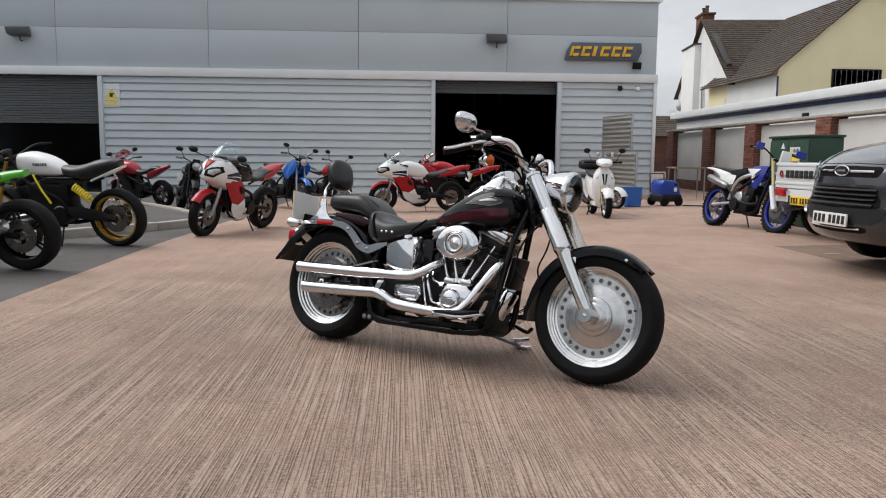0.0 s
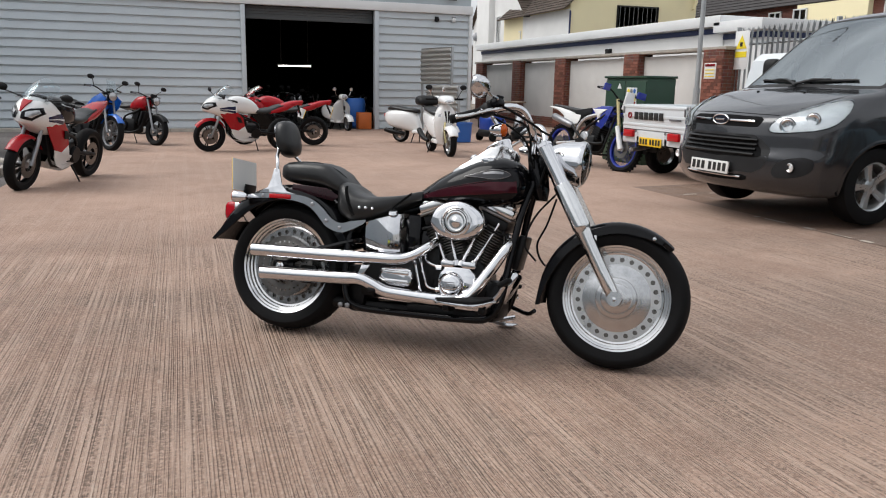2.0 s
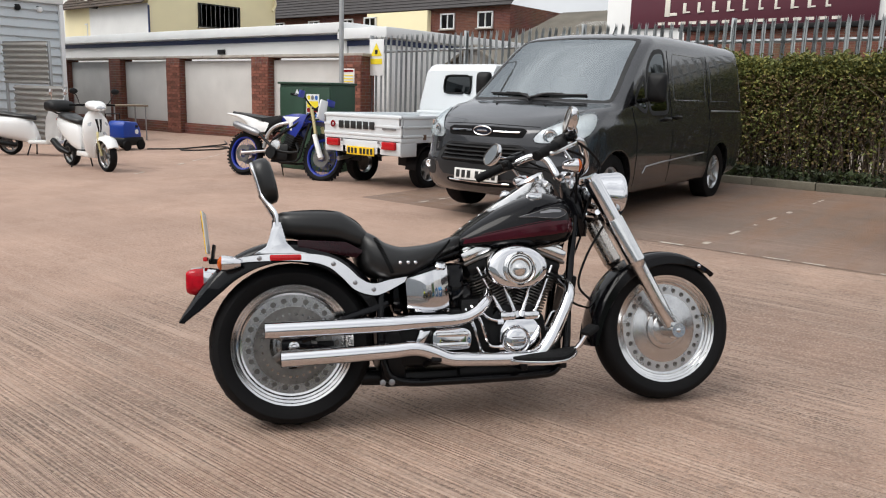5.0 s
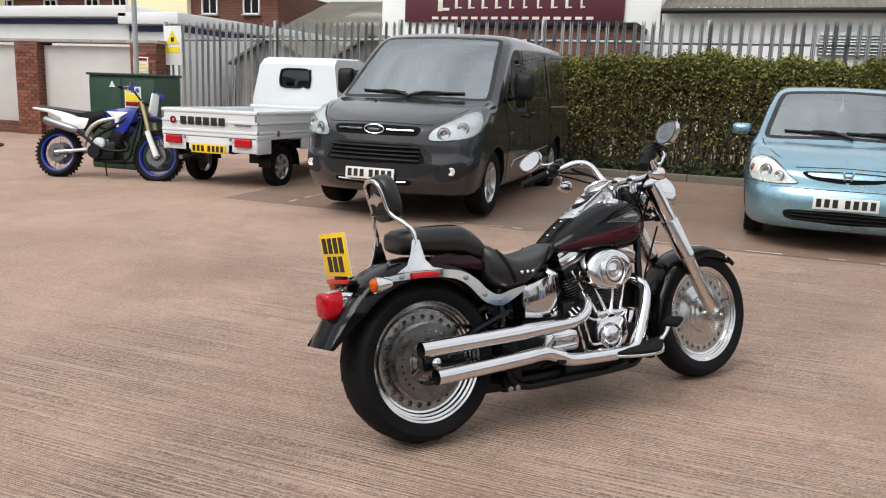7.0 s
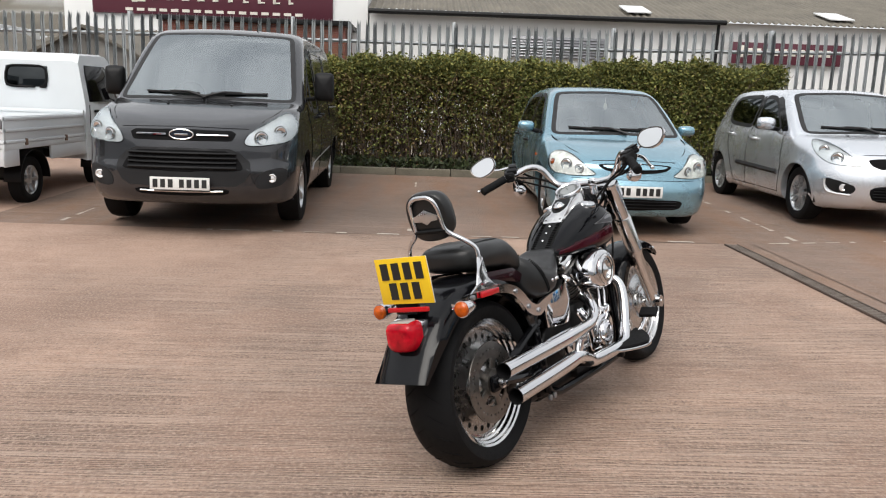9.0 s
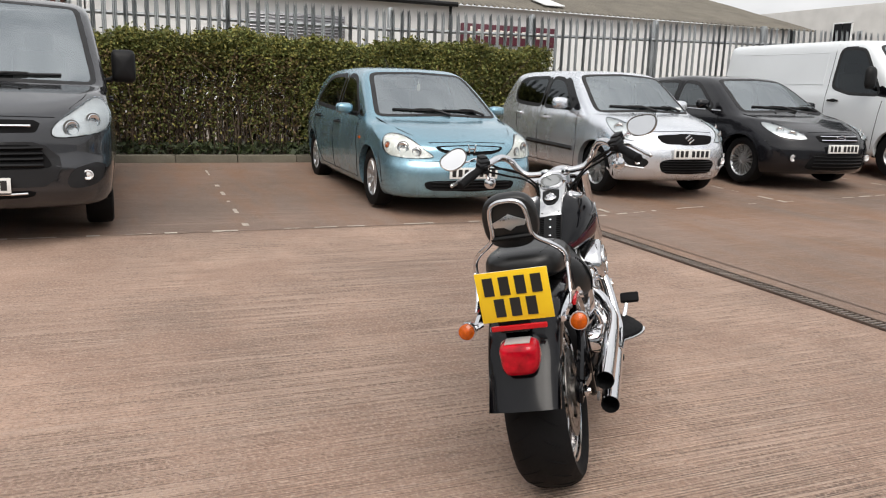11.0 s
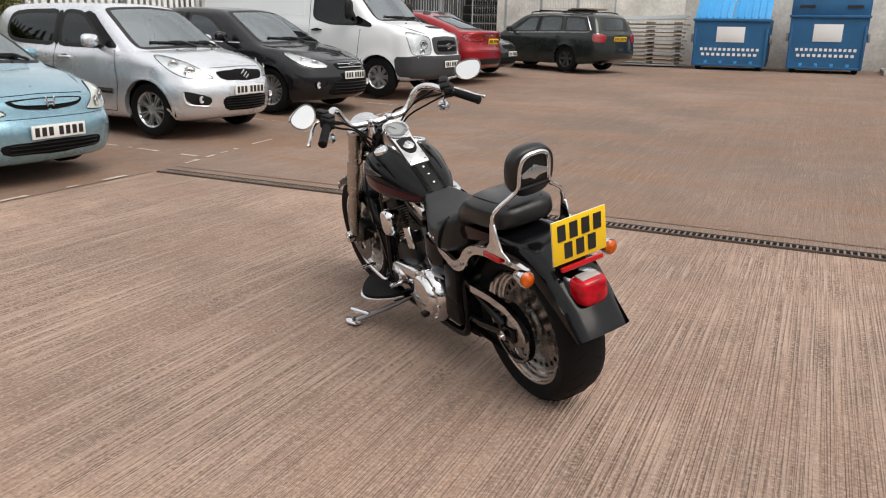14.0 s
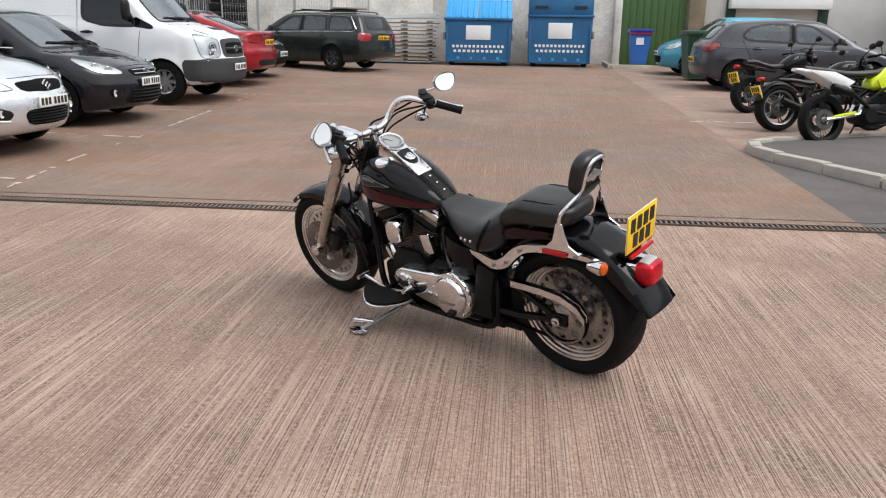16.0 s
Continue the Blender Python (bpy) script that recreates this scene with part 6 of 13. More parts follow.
oval(van, tv, 0.885, 0.105, 0.044)
front_panel("bumper_frame", tv, [(0, 0.775), (0.46, 0.77), (0.62, 0.62), (0.52, 0.44), (0, 0.425)], M_vanplastic, van, 0.003)
front_panel("lower_grille", tv, [(0, 0.755), (0.43, 0.75), (0.54, 0.6), (0.5, 0.575), (0, 0.565)], M_dark, van, 0.006)
bars("grille_slats", tv, "x", -0.47, 0.47, 0.575, 0.745, 4, van, M_blackm, 0.013, 0.018)
front_panel("bumper_insert", tv, [(0, 0.41), (0.42, 0.415), (0.4, 0.36), (0, 0.35)], M_dark, van, 0.004)
bm = B()
tube(bm, [project(tv, "x", y, 0.395, 0.014) for y in np.linspace(-0.36, 0.36, 8)], 0.008, 5)
part("chrome_strip", bm, M_chrome, van)
for s in (1, -1):
    inlay("fog_lamp_bezel", tv, "x", [(s * 0.62, 0.47), (s * 0.68, 0.57), (s * 0.9, 0.62), (s * 0.88, 0.44), (s * 0.66, 0.4)], M_vanplastic, van, off=0.004)
    side_line(tv, van, XV, [(1.36, 1.15), (1.45, 0.8), (1.5, 0.33)], s)
    side_line(tv, van, XV, [(2.36, 1.78), (2.36, 1.15), (2.38, 0.33)], s)
    side_line(tv, van, XV, [(3.55, 1.78), (3.55, 1.15), (3.55, 0.33)], s)
    for d0, d1 in ((2.48, 3.45), (3.65, 4.78)):
        side_line(tv, van, XV, [(d0, 1.24), (d0, 1.7), (d0 + 0.05, 1.75), (d1 - 0.05, 1.75), (d1, 1.7), (d1, 1.24), (d0, 1.24)], s, M_vangrey, 0.004, "panel_pressing")
    side_line(tv, van, XV, [(3.6, 1.12), (4.85, 1.12)], s, M_steel, 0.011, "slide_rail")
    side_line(tv, van, XV, [(1.68, 0.46), (1.74, 0.53), (2.1, 0.555), (3.4, 0.62)], s, M_steel, 0.009, "side_moulding")
    door_handle(tv, van, XV, 2.2, 1.03, s, M_blackm)
    door_handle(tv, van, XV, 2.52, 1.05, s, M_blackm)
fog(van, tv, 0.77, 0.51, 0.04)
plate(van, (project(tv, "x", 0, 0.462, 0.024).x, 0, 0.462), 1, 0.52, 0.111, M_plateW, -4)
bm = B()
box(bm, (XV(1.84), 0, 1.83), (0.1, 0.3, 0.07), 0.02)
part("rear_view_mirror", bm, M_plastic, van)
bm = B()
tube(bm, [(XV(2.1), 0.3, 1.95), (XV(2.17), 0.3, 2.03)], 0.006, 6)
part("aerial", bm, M_plastic, van)

# pale blue hatchback
CIV = dict(L=4.29, W=1.7, R=0.305, tw=0.19, rim=0.195, rim_m=M_silverrim, spokes=9, wide=0.7, wb=2.68, oh=0.86, paint=M_sky,
           nose=[(0.13, 0.14), (0.19, 0.06), (0.29, 0.01), (0.41, 0.0), (0.49, 0.015), (0.53, 0.04), (0.67, 0.08), (0.74, 0.15), (0.84, 0.4)], nose_bow=0.3, nose_pow=2.8, corner=0.16,
           tail=[(0.18, 0.12), (0.4, 0.0), (0.7, 0.02), (1.0, 0.12)],
           deck=[(0, 0.64), (0.1, 0.715), (0.25, 0.775), (0.5, 0.85), (0.8, 0.915), (1.1, 0.955), (3.9, 0.99), (4.29, 0.97)], deck_crown=0.045,
           screen=[(0.75, 0.5), (0.9, 0.74), (0.95, 0.83), (1.4, 1.66), (1.47, 1.85), (1.55, 2.1)], screen_bow=0.3,
           roof=[(1.5, 1.405), (1.85, 1.455), (2.4, 1.48), (3.1, 1.465), (3.6, 1.42), (4.0, 1.36)], roof_crown=0.045,
           back=[(0.85, 4.2), (1.0, 4.1), (1.4, 3.74), (1.5, 3.6)],
           side=[(0.16, 0.76), (0.22, 0.8), (0.38, 0.835), (0.58, 0.849), (0.74, 0.838), (0.86, 0.812), (0.92, 0.785), (1.2, 0.7), (1.42, 0.61), (1.5, 0.57)],
           plan=[(0, 0.94), (0.5, 0.985), (1.0, 1), (3.2, 1), (4.0, 0.95), (4.29, 0.9)], under=[(0, 0.165), (0.6, 0.16), (3.7, 0.18), (4.29, 0.28)],
           side_panes=[[(1.42, 0.935), (1.94, 1.31), (2.1, 1.36), (2.36, 1.375), (2.36, 0.95)], [(2.46, 0.955), (2.47, 1.375), (3.05, 1.36), (3.32, 1.3), (3.62, 1.07), (3.6, 1.0)]],
           side_blacks=[[(2.37, 0.95), (2.37, 1.375), (2.46, 1.375), (2.45, 0.955)], [(1.22, 0.915), (1.44, 1.02), (1.44, 0.93)]],
           front_pane=[(-0.67, 0.945), (0, 0.968), (0.67, 0.945), (0.69, 0.975), (0.575, 1.35), (0.52, 1.395), (0, 1.415), (-0.52, 1.395), (-0.575, 1.35), (-0.69, 0.975)],
           rear_pane=[(-0.55, 1.05), (0.55, 1.05), (0.48, 1.34), (-0.48, 1.34)],
           bonnet=[(0.16, 0.4), (0.4, 0.57), (0.75, 0.69), (1.0, 0.72)], bonnet_lip=(0.42, 0.717), cabin=(0.9, 3.9, 0.94), seat=1.1, mirrors=(1.5, 0.94, 1.0, 0.1, 0.06))
car, tr_, XC, WC = build_car("blue_hatchback", stand(4.56 + 4.29 / 2, 2.52, 180.0), CIV, "pale metallic blue hatchback with wheel covers", "car")
M_lampwarm = mat("lamp_bowl_warm", (0.9, 0.87, 0.82), 0.25, 0.25, var=0.14, scale=16, fine=60, bump=0.003)
lamp(car, tr_, XC, [(0.1, 0.36, 0.575), (0.13, 0.41, 0.615), (0.22, 0.56, 0.73), (0.34, 0.7, 0.79), (0.46, 0.79, 0.79), (0.45, 0.815, 0.7), (0.36, 0.8, 0.585), (0.18, 0.6, 0.56)], 36, balls=((0.24, 0.66, 0.665, 0.052), (0.17, 0.54, 0.628, 0.042)), bowl=M_lampwarm)
lamp(car, tr_, XC, [(0.38, 0.75, 0.71), (0.43, 0.78, 0.71), (0.42, 0.785, 0.655), (0.37, 0.765, 0.655)], 36, "indicator", bowl=M_amber, cover=False)
front_panel("grille", tr_, [(0, 0.7), (0.32, 0.69), (0.38, 0.675), (0.29, 0.62), (0, 0.595)], M_dark, car, 0.003)
front_panel("grille_bar", tr_, [(0, 0.685), (0.26, 0.677), (0.34, 0.669), (0.26, 0.645), (0, 0.635)], M_sky, car, 0.016)
bm = B()
for s in (-1, 1):
    box(bm, project(tr_, "x", s * 0.034, 0.658, 0.03), (0.012, 0.014, 0.085), 0.003, pose(0, 0, 0, s * -10, 0, 0))
box(bm, project(tr_, "x", 0, 0.658, 0.03), (0.012, 0.06, 0.014), 0.003)
part("badge", bm, M_chrome, car)
front_panel("lower_grille", tr_, [(0, 0.36), (0.44, 0.35), (0.5, 0.325), (0.46, 0.255), (0, 0.24)], M_dark, car, 0.003)
bars("grille_slats", tr_, "x", -0.42, 0.42, 0.255, 0.35, 3, car, M_blackm, 0.006)
plate(car, (project(tr_, "x", 0, 0.432, 0.022).x, 0, 0.432), 1, 0.52, 0.111, M_plateW, 0)
bm = B()
tube(bm, [project(tr_, "x", 0.62 * k / 8, 0.54, -0.001) for k in range(-8, 9)], 0.004, 4, caps=False)
part("bumper_seam", bm, M_dark, car)
for s in (1, -1):
    side_line(tr_, car, XC, [(1.34, 0.9), (1.3, 0.5), (1.36, 0.25)], s)
    side_line(tr_, car, XC, [(2.4, 0.93), (2.4, 0.25)], s)
    side_line(tr_, car, XC, [(3.55, 0.95), (3.3, 0.62), (3.05, 0.28)], s)
    side_line(tr_, car, XC, [(1.36, 0.25), (3.05, 0.27)], s)
    side_line(tr_, car, XC, [(0.5, 0.56), (0.46, 0.46), (0.46, 0.3)], s)
    door_handle(tr_, car, XC, 2.18, 0.82, s, M_blackm)
    door_handle(tr_, car, XC, 3.2, 0.85, s, M_blackm)
    bm = B()
    box(bm, project(tr_, "y" if s > 0 else "-y", XC(1.18), 0.7, 0.004), (0.07, 0.015, 0.03), 0.006)
    part("side_repeater", bm, M_amber, car)
bm = B()
tube(bm, [(XC(3.4), 0.2, 1.43), (XC(3.62), 0.2, 1.62)], 0.005, 5)
part("aerial", bm, M_plastic, car)
bm = B()
tube(bm, [(XC(1.72), 0.02, 1.36), (XC(1.72), 0.02, 1.29)], 0.004, 5)
ball(bm, (XC(1.72), 0.02, 1.25), (0.012, 0.022, 0.045), 10, 6)
part("air_freshener", bm, M_ivory, car)

# silver hatchback
SWI = dict(L=3.85, W=1.695, R=0.305, tw=0.19, rim=0.205, rim_m=M_silverrim, spokes=7, twin=True, wb=2.43, oh=0.8, paint=M_silver, flare=0.014,
           nose=[(0.18, 0.16), (0.25, 0.06), (0.36, 0.01), (0.48, 0.0), (0.58, 0.015), (0.66, 0.05), (0.76, 0.1), (0.82, 0.18), (0.92, 0.45)], nose_bow=0.38,
           tail=[(0.2, 0.1), (0.4, 0.0), (0.7, 0.02), (1.05, 0.08)],
           deck=[(0, 0.7), (0.12, 0.785), (0.3, 0.86), (0.6, 0.935), (0.9, 0.985), (1.2, 1.01), (3.6, 1.03), (3.85, 1.0)], deck_crown=0.05,
           screen=[(0.8, 0.46), (0.96, 0.78), (1.02, 0.88), (1.44, 1.5), (1.52, 1.68), (1.6, 1.9)], screen_bow=0.26,
           roof=[(1.3, 1.45), (1.65, 1.495), (2.2, 1.51), (2.9, 1.5), (3.4, 1.47), (3.85, 1.42)], roof_crown=0.045,
           back=[(0.9, 3.82), (1.02, 3.76), (1.42, 3.46), (1.52, 3.38)],
           side=[(0.18, 0.76), (0.25, 0.81), (0.4, 0.838), (0.6, 0.848), (0.78, 0.84), (0.9, 0.82), (0.97, 0.795), (1.2, 0.73), (1.42, 0.65), (1.52, 0.6)],
           plan=[(0, 0.93), (0.5, 0.985), (1.0, 1), (2.9, 1), (3.5, 0.96), (3.85, 0.9)], under=[(0, 0.22), (0.6, 0.18), (3.3, 0.2), (3.85, 0.32)],
           side_panes=[[(1.42, 1.0), (1.8, 1.33), (1.92, 1.385), (2.2, 1.4), (2.22, 1.01)], [(2.3, 1.012), (2.28, 1.4), (2.85, 1.39), (3.1, 1.36), (3.16, 1.2), (3.1, 1.08), (2.95, 1.04)]],
           side_blacks=[[(2.22, 1.0), (2.2, 1.405), (2.29, 1.405), (2.31, 1.005)], [(1.22, 0.985), (1.72, 1.4), (1.92, 1.395), (1.42, 0.985)]],
           front_pane=[(-0.66, 0.985), (0, 1.01), (0.66, 0.985), (0.69, 1.02), (0.6, 1.39), (0.54, 1.43), (0, 1.455), (-0.54, 1.43), (-0.6, 1.39), (-0.69, 1.02)],
           rear_pane=[(-0.5, 1.1), (0.5, 1.1), (0.46, 1.38), (-0.46, 1.38)],
           bonnet=[(0.2, 0.4), (0.45, 0.6), (0.7, 0.68), (0.92, 0.72)], bonnet_lip=(0.42, 0.785), cabin=(0.85, 3.5, 0.99), seat=1.0, dark="s", mirrors=(1.5, 0.95, 1.07, 0.115, 0.075))
car, tr_, XC, WC = build_car("silver_hatchback", stand(4.94 + 3.85 / 2, -0.47, 180.0), SWI, "silver hatchback with black grille and multi-spoke alloys", "car")
lamp(car, tr_, XC, [(0.14, 0.42, 0.665), (0.18, 0.47, 0.71), (0.32, 0.58, 0.82), (0.52, 0.7, 0.9), (0.72, 0.76, 0.93), (0.66, 0.79, 0.88), (0.46, 0.79, 0.75), (0.32, 0.7, 0.675)], 42, balls=((0.3, 0.65, 0.735, 0.058), (0.46, 0.73, 0.82, 0.045)))
front_panel("grille", tr_, [(0, 0.77), (0.34, 0.75), (0.41, 0.735), (0.34, 0.65), (0, 0.635)], M_dark, car, 0.003)
bm = B()
for dy, dz in ((-0.02, 0.025), (0.0, 0.0), (0.02, -0.025)):
    box(bm, project(tr_, "x", dy, 0.7 + dz, 0.022), (0.012, 0.075, 0.018), 0.003, pose(0, 0, 0, 38, 0, 0))
part("badge", bm, M_chrome, car)
front_panel("lower_grille", tr_, [(0, 0.475), (0.34, 0.47), (0.4, 0.415), (0.34, 0.305), (0, 0.295)], M_dark, car, 0.003)
bars("grille_slats", tr_, "x", -0.35, 0.35, 0.315, 0.465, 5, car, M_blackm, 0.007)
plate(car, (project(tr_, "x", 0, 0.54, 0.024).x, 0, 0.54), 1, 0.52, 0.111, M_plateW, 0)
for s in (1, -1):
    inlay("fog_surround", tr_, 24 * s, [(-math.sin(radians(24 * s)) * XC(d) + math.cos(radians(24 * s)) * s * y, z) for d, y, z in ((0.1, 0.5, 0.46), (0.28, 0.76, 0.54), (0.3, 0.78, 0.5), (0.22, 0.72, 0.38), (0.12, 0.55, 0.36))], M_plastic, car, off=0.004)
    bm = B()
    tube(bm, [project(tr_, "x", s * y, z, 0.016) for y, z in ((0.75, 0.52), (0.745, 0.45), (0.71, 0.385), (0.55, 0.365))], 0.012, 6, 3)
    part("day_lamp", bm, M_lampbowl, car)
    side_line(tr_, car, XC, [(1.27, 0.96), (1.22, 0.6), (1.3, 0.27)], s)
    side_line(tr_, car, XC, [(2.26, 1.0), (2.26, 0.27)], s)
    side_line(tr_, car, XC, [(3.0, 1.02), (2.9, 0.75), (2.68, 0.3)], s)
    side_line(tr_, car, XC, [(1.3, 0.27), (2.68, 0.28)], s)
    side_line(tr_, car, XC, [(1.3, 0.5), (2.55, 0.53)], s, M_plastic, 0.03, "rubbing_strip")
    door_handle(tr_, car, XC, 2.08, 0.87, s, M_silver)
    door_handle(tr_, car, XC, 2.88, 0.9, s, M_silver)
fog(car, tr_, 0.62, 0.44, 0.04)
bm = B()
box(bm, project(tr_, "x", 0.56, 1.04, 0.004), (0.004, 0.08, 0.05), 0, pose(0, 0, 0, 0, -55, 0))
part("permit_sticker", bm, M_plateW, car)

# black hatchback
FOC = dict(L=4.36, W=1.82, R=0.315, tw=0.205, rim=0.215, rim_m=M_silverrim, spokes=10, twin=True, wb=2.65, oh=0.9, paint=M_carblack, flare=0.01,
           nose=[(0.17, 0.14), (0.24, 0.05), (0.36, 0.0), (0.5, 0.005), (0.58, 0.03), (0.66, 0.06), (0.73, 0.13), (0.84, 0.38)], nose_bow=0.4,
           tail=[(0.2, 0.14), (0.35, 0.03), (0.5, 0.0), (0.72, 0.03), (1.05, 0.12)], tail_bow=0.26,
           deck=[(0, 0.64), (0.1, 0.725), (0.28, 0.8), (0.6, 0.885), (1.0, 0.955), (1.3, 0.99), (4.0, 1.03), (4.36, 1.0)], deck_crown=0.05,
           screen=[(0.78, 0.56), (0.93, 0.84), (0.99, 0.96), (1.4, 1.7), (1.48, 1.9), (1.56, 2.15)], screen_bow=0.3,
           roof=[(1.5, 1.4), (1.9, 1.45), (2.5, 1.475), (3.3, 1.445), (3.85, 1.39), (4.3, 1.3)], roof_crown=0.045,
           back=[(0.9, 4.3), (1.03, 4.2), (1.36, 3.85), (1.48, 3.65)],
           side=[(0.17, 0.81), (0.25, 0.865), (0.4, 0.898), (0.6, 0.91), (0.78, 0.9), (0.9, 0.875), (0.96, 0.85), (1.2, 0.76), (1.4, 0.66), (1.5, 0.6)],
           plan=[(0, 0.93), (0.5, 0.985), (1.0, 1), (3.2, 1), (4.0, 0.96), (4.36, 0.9)], under=[(0, 0.2), (0.6, 0.17), (3.7, 0.2), (4.36, 0.32)],
           side_panes=[[(1.56, 0.985), (2.02, 1.3), (2.14, 1.345), (2.45, 1.375), (2.44, 1.0)], [(2.53, 1.002), (2.54, 1.375), (3.05, 1.365), (3.35, 1.3), (3.52, 1.14), (3.4, 1.05)]],
           side_blacks=[[(2.44, 0.995), (2.45, 1.38), (2.55, 1.38), (2.53, 0.998)], [(1.36, 0.965), (1.56, 1.1), (1.56, 0.98)]],
           front_pane=[(-0.7, 0.965), (0, 0.99), (0.7, 0.965), (0.72, 1.0), (0.6, 1.35), (0.55, 1.395), (0, 1.42), (-0.55, 1.395), (-0.6, 1.35), (-0.72, 1.0)],
           rear_pane=[(-0.55, 1.06), (0.55, 1.06), (0.48, 1.34), (-0.48, 1.34)],
           bonnet=[(0.2, 0.44), (0.5, 0.64), (0.8, 0.73), (1.05, 0.77)], bonnet_lip=(0.42, 0.735), cabin=(1.0, 3.9, 0.98), seat=1.1, mirrors=(1.62, 1.01, 1.05, 0.11, 0.07))
car, tr_, XC, WC = build_car("black_hatchback", stand(5.03 + 4.36 / 2, -3.0, 180.0), FOC, "black hatchback with chrome grille bars and alloys", "car")
lamp(car, tr_, XC, [(0.16, 0.46, 0.64), (0.19, 0.49, 0.7), (0.34, 0.63, 0.77), (0.6, 0.8, 0.845), (0.66, 0.84, 0.83), (0.44, 0.8, 0.7), (0.3, 0.68, 0.645)], 40, balls=((0.28, 0.62, 0.7, 0.045), (0.4, 0.72, 0.745, 0.042)))
front_panel("grille", tr_, [(0, 0.715), (0.33, 0.7), (0.38, 0.68), (0.32, 0.61), (0, 0.6)], M_dark, car, 0.003)
bars("grille_chrome", tr_, "x", -0.31, 0.31, 0.615, 0.705, 2, car, M_chrome, 0.009)
oval(car, tr_, 0.665, 0.075, 0.032)
front_panel("lower_grille", tr_, [(0, 0.47), (0.42, 0.46), (0.52, 0.3), (0.46, 0.26), (0, 0.25)], M_dark, car, 0.003)
bars("grille_slats", tr_, "x", -0.42, 0.42, 0.28, 0.45, 4, car, M_blackm, 0.008)
plate(car, (project(tr_, "x", 0, 0.535, 0.024).x, 0, 0.535), 1, 0.52, 0.111, M_plateW, 0)
fog(car, tr_, 0.66, 0.4, 0.045)
for s in (1, -1):
    side_line(tr_, car, XC, [(1.42, 0.95), (1.4, 0.6), (1.5, 0.25)], s)
    side_line(tr_, car, XC, [(2.48, 0.98), (2.48, 0.25)], s)
    door_handle(tr_, car, XC, 2.25, 0.9, s, M_carblack)
    side_line(tr_, car, XC, [(1.4, 0.96), (2.4, 0.98), (3.4, 1.03)], s, M_chrome, 0.01, "window_trim")

# white panel van
TRA = dict(L=4.86, W=1.97, R=0.335, tw=0.2, rim=0.195, rim_m=M_silverrim, spokes=8, wide=0.85, wb=2.93, oh=0.93, paint=M_carwhite, z0=0.8, inset=0.02, flare=0.012,
           nose=[(0.28, 0.12), (0.36, 0.03), (0.5, 0.0), (0.68, 0.0), (0.72, 0.03), (0.9, 0.06), (1.04, 0.1), (1.12, 0.3)], nose_bow=0.28,
           tail=[(0.3, 0.1), (0.5, 0.0), (2.05, 0.06)], tail_bow=0.05,
           deck=[(0, 0.96), (0.08, 1.03), (0.2, 1.09), (0.5, 1.175), (0.9, 1.265), (1.2, 1.3), (4.86, 1.3)], deck_crown=0.04,
           screen=[(1.0, 0.42), (1.2, 0.76), (1.28, 0.87), (1.95, 1.58), (2.03, 1.72), (2.1, 1.9)], screen_bow=0.22,
           roof=[(1.3, 1.98), (1.65, 2.035), (2.3, 2.06), (4.86, 2.045)], roof_crown=0.04,
           back=[(0.9, 4.83), (2.05, 4.78)], back_bow=0.04,
           side=[(0.28, 0.9), (0.38, 0.95), (0.6, 0.978), (0.95, 0.985), (1.15, 0.97), (1.25, 0.95), (1.6, 0.89), (1.95, 0.825), (2.08, 0.77)],
           plan=[(0, 0.95), (0.6, 0.985), (1.1, 1), (4.4, 1), (4.86, 0.97)], under=[(0, 0.32), (0.6, 0.28), (4.2, 0.3), (4.86, 0.4)],
           side_panes=[[(1.3, 1.2), (1.5, 1.5), (1.74, 1.86), (1.84, 1.9), (2.2, 1.91), (2.22, 1.3), (1.86, 1.21)]],
           side_blacks=[[(1.02, 1.2), (1.14, 1.26), (1.36, 1.36), (1.38, 1.19), (1.04, 1.15)]],
           front_pane=[(-0.76, 1.27), (0, 1.295), (0.76, 1.27), (0.79, 1.32), (0.68, 1.9), (0.6, 1.95), (0, 1.97), (-0.6, 1.95), (-0.68, 1.9), (-0.79, 1.32)],
           bonnet=[(0.22, 0.56), (0.5, 0.72), (0.85, 0.8)], cabin=(0.95, 2.4, 1.26), dark="s", seat=1.1, rear_seats=False, mirrors=(1.42, 1.09, 1.45, 0.1, 0.17), mir_m=M_plastic)
car, tr_, XC, WC = build_car("white_van", stand(4.73 + 4.86 / 2, -5.72, 180.0), TRA, "white panel van with grey plastic bumper and dark cab windows", "van")
front_panel("grille", tr_, [(0, 1.03), (0.44, 1.01), (0.5, 0.96), (0.46, 0.72), (0, 0.71)], M_bumper, car, 0.004)
front_panel("grille_opening", tr_, [(0, 0.96), (0.36, 0.95), (0.38, 0.83), (0.36, 0.77), (0, 0.77)], M_dark, car, 0.008)
bars("grille_bar", tr_, "x", -0.38, 0.38, 0.82, 0.9, 1, car, M_bumper, 0.022, 0.01)
oval(car, tr_, 0.86, 0.095, 0.04)
lamp(car, tr_, XC, [(0.13, 0.53, 0.72), (0.16, 0.52, 0.98), (0.22, 0.6, 1.03), (0.42, 0.84, 1.09), (0.46, 0.9, 1.06), (0.34, 0.88, 0.74), (0.28, 0.84, 0.71)], 25, balls=((0.2, 0.68, 0.88, 0.07), (0.22, 0.72, 0.77, 0.045)))
front_panel("bumper", tr_, [(0, 0.7), (0.55, 0.69), (0.9, 0.7), (0.92, 0.34), (0.5, 0.31), (0, 0.31)], M_bumper, car, 0.014, "grey plastic bumper")
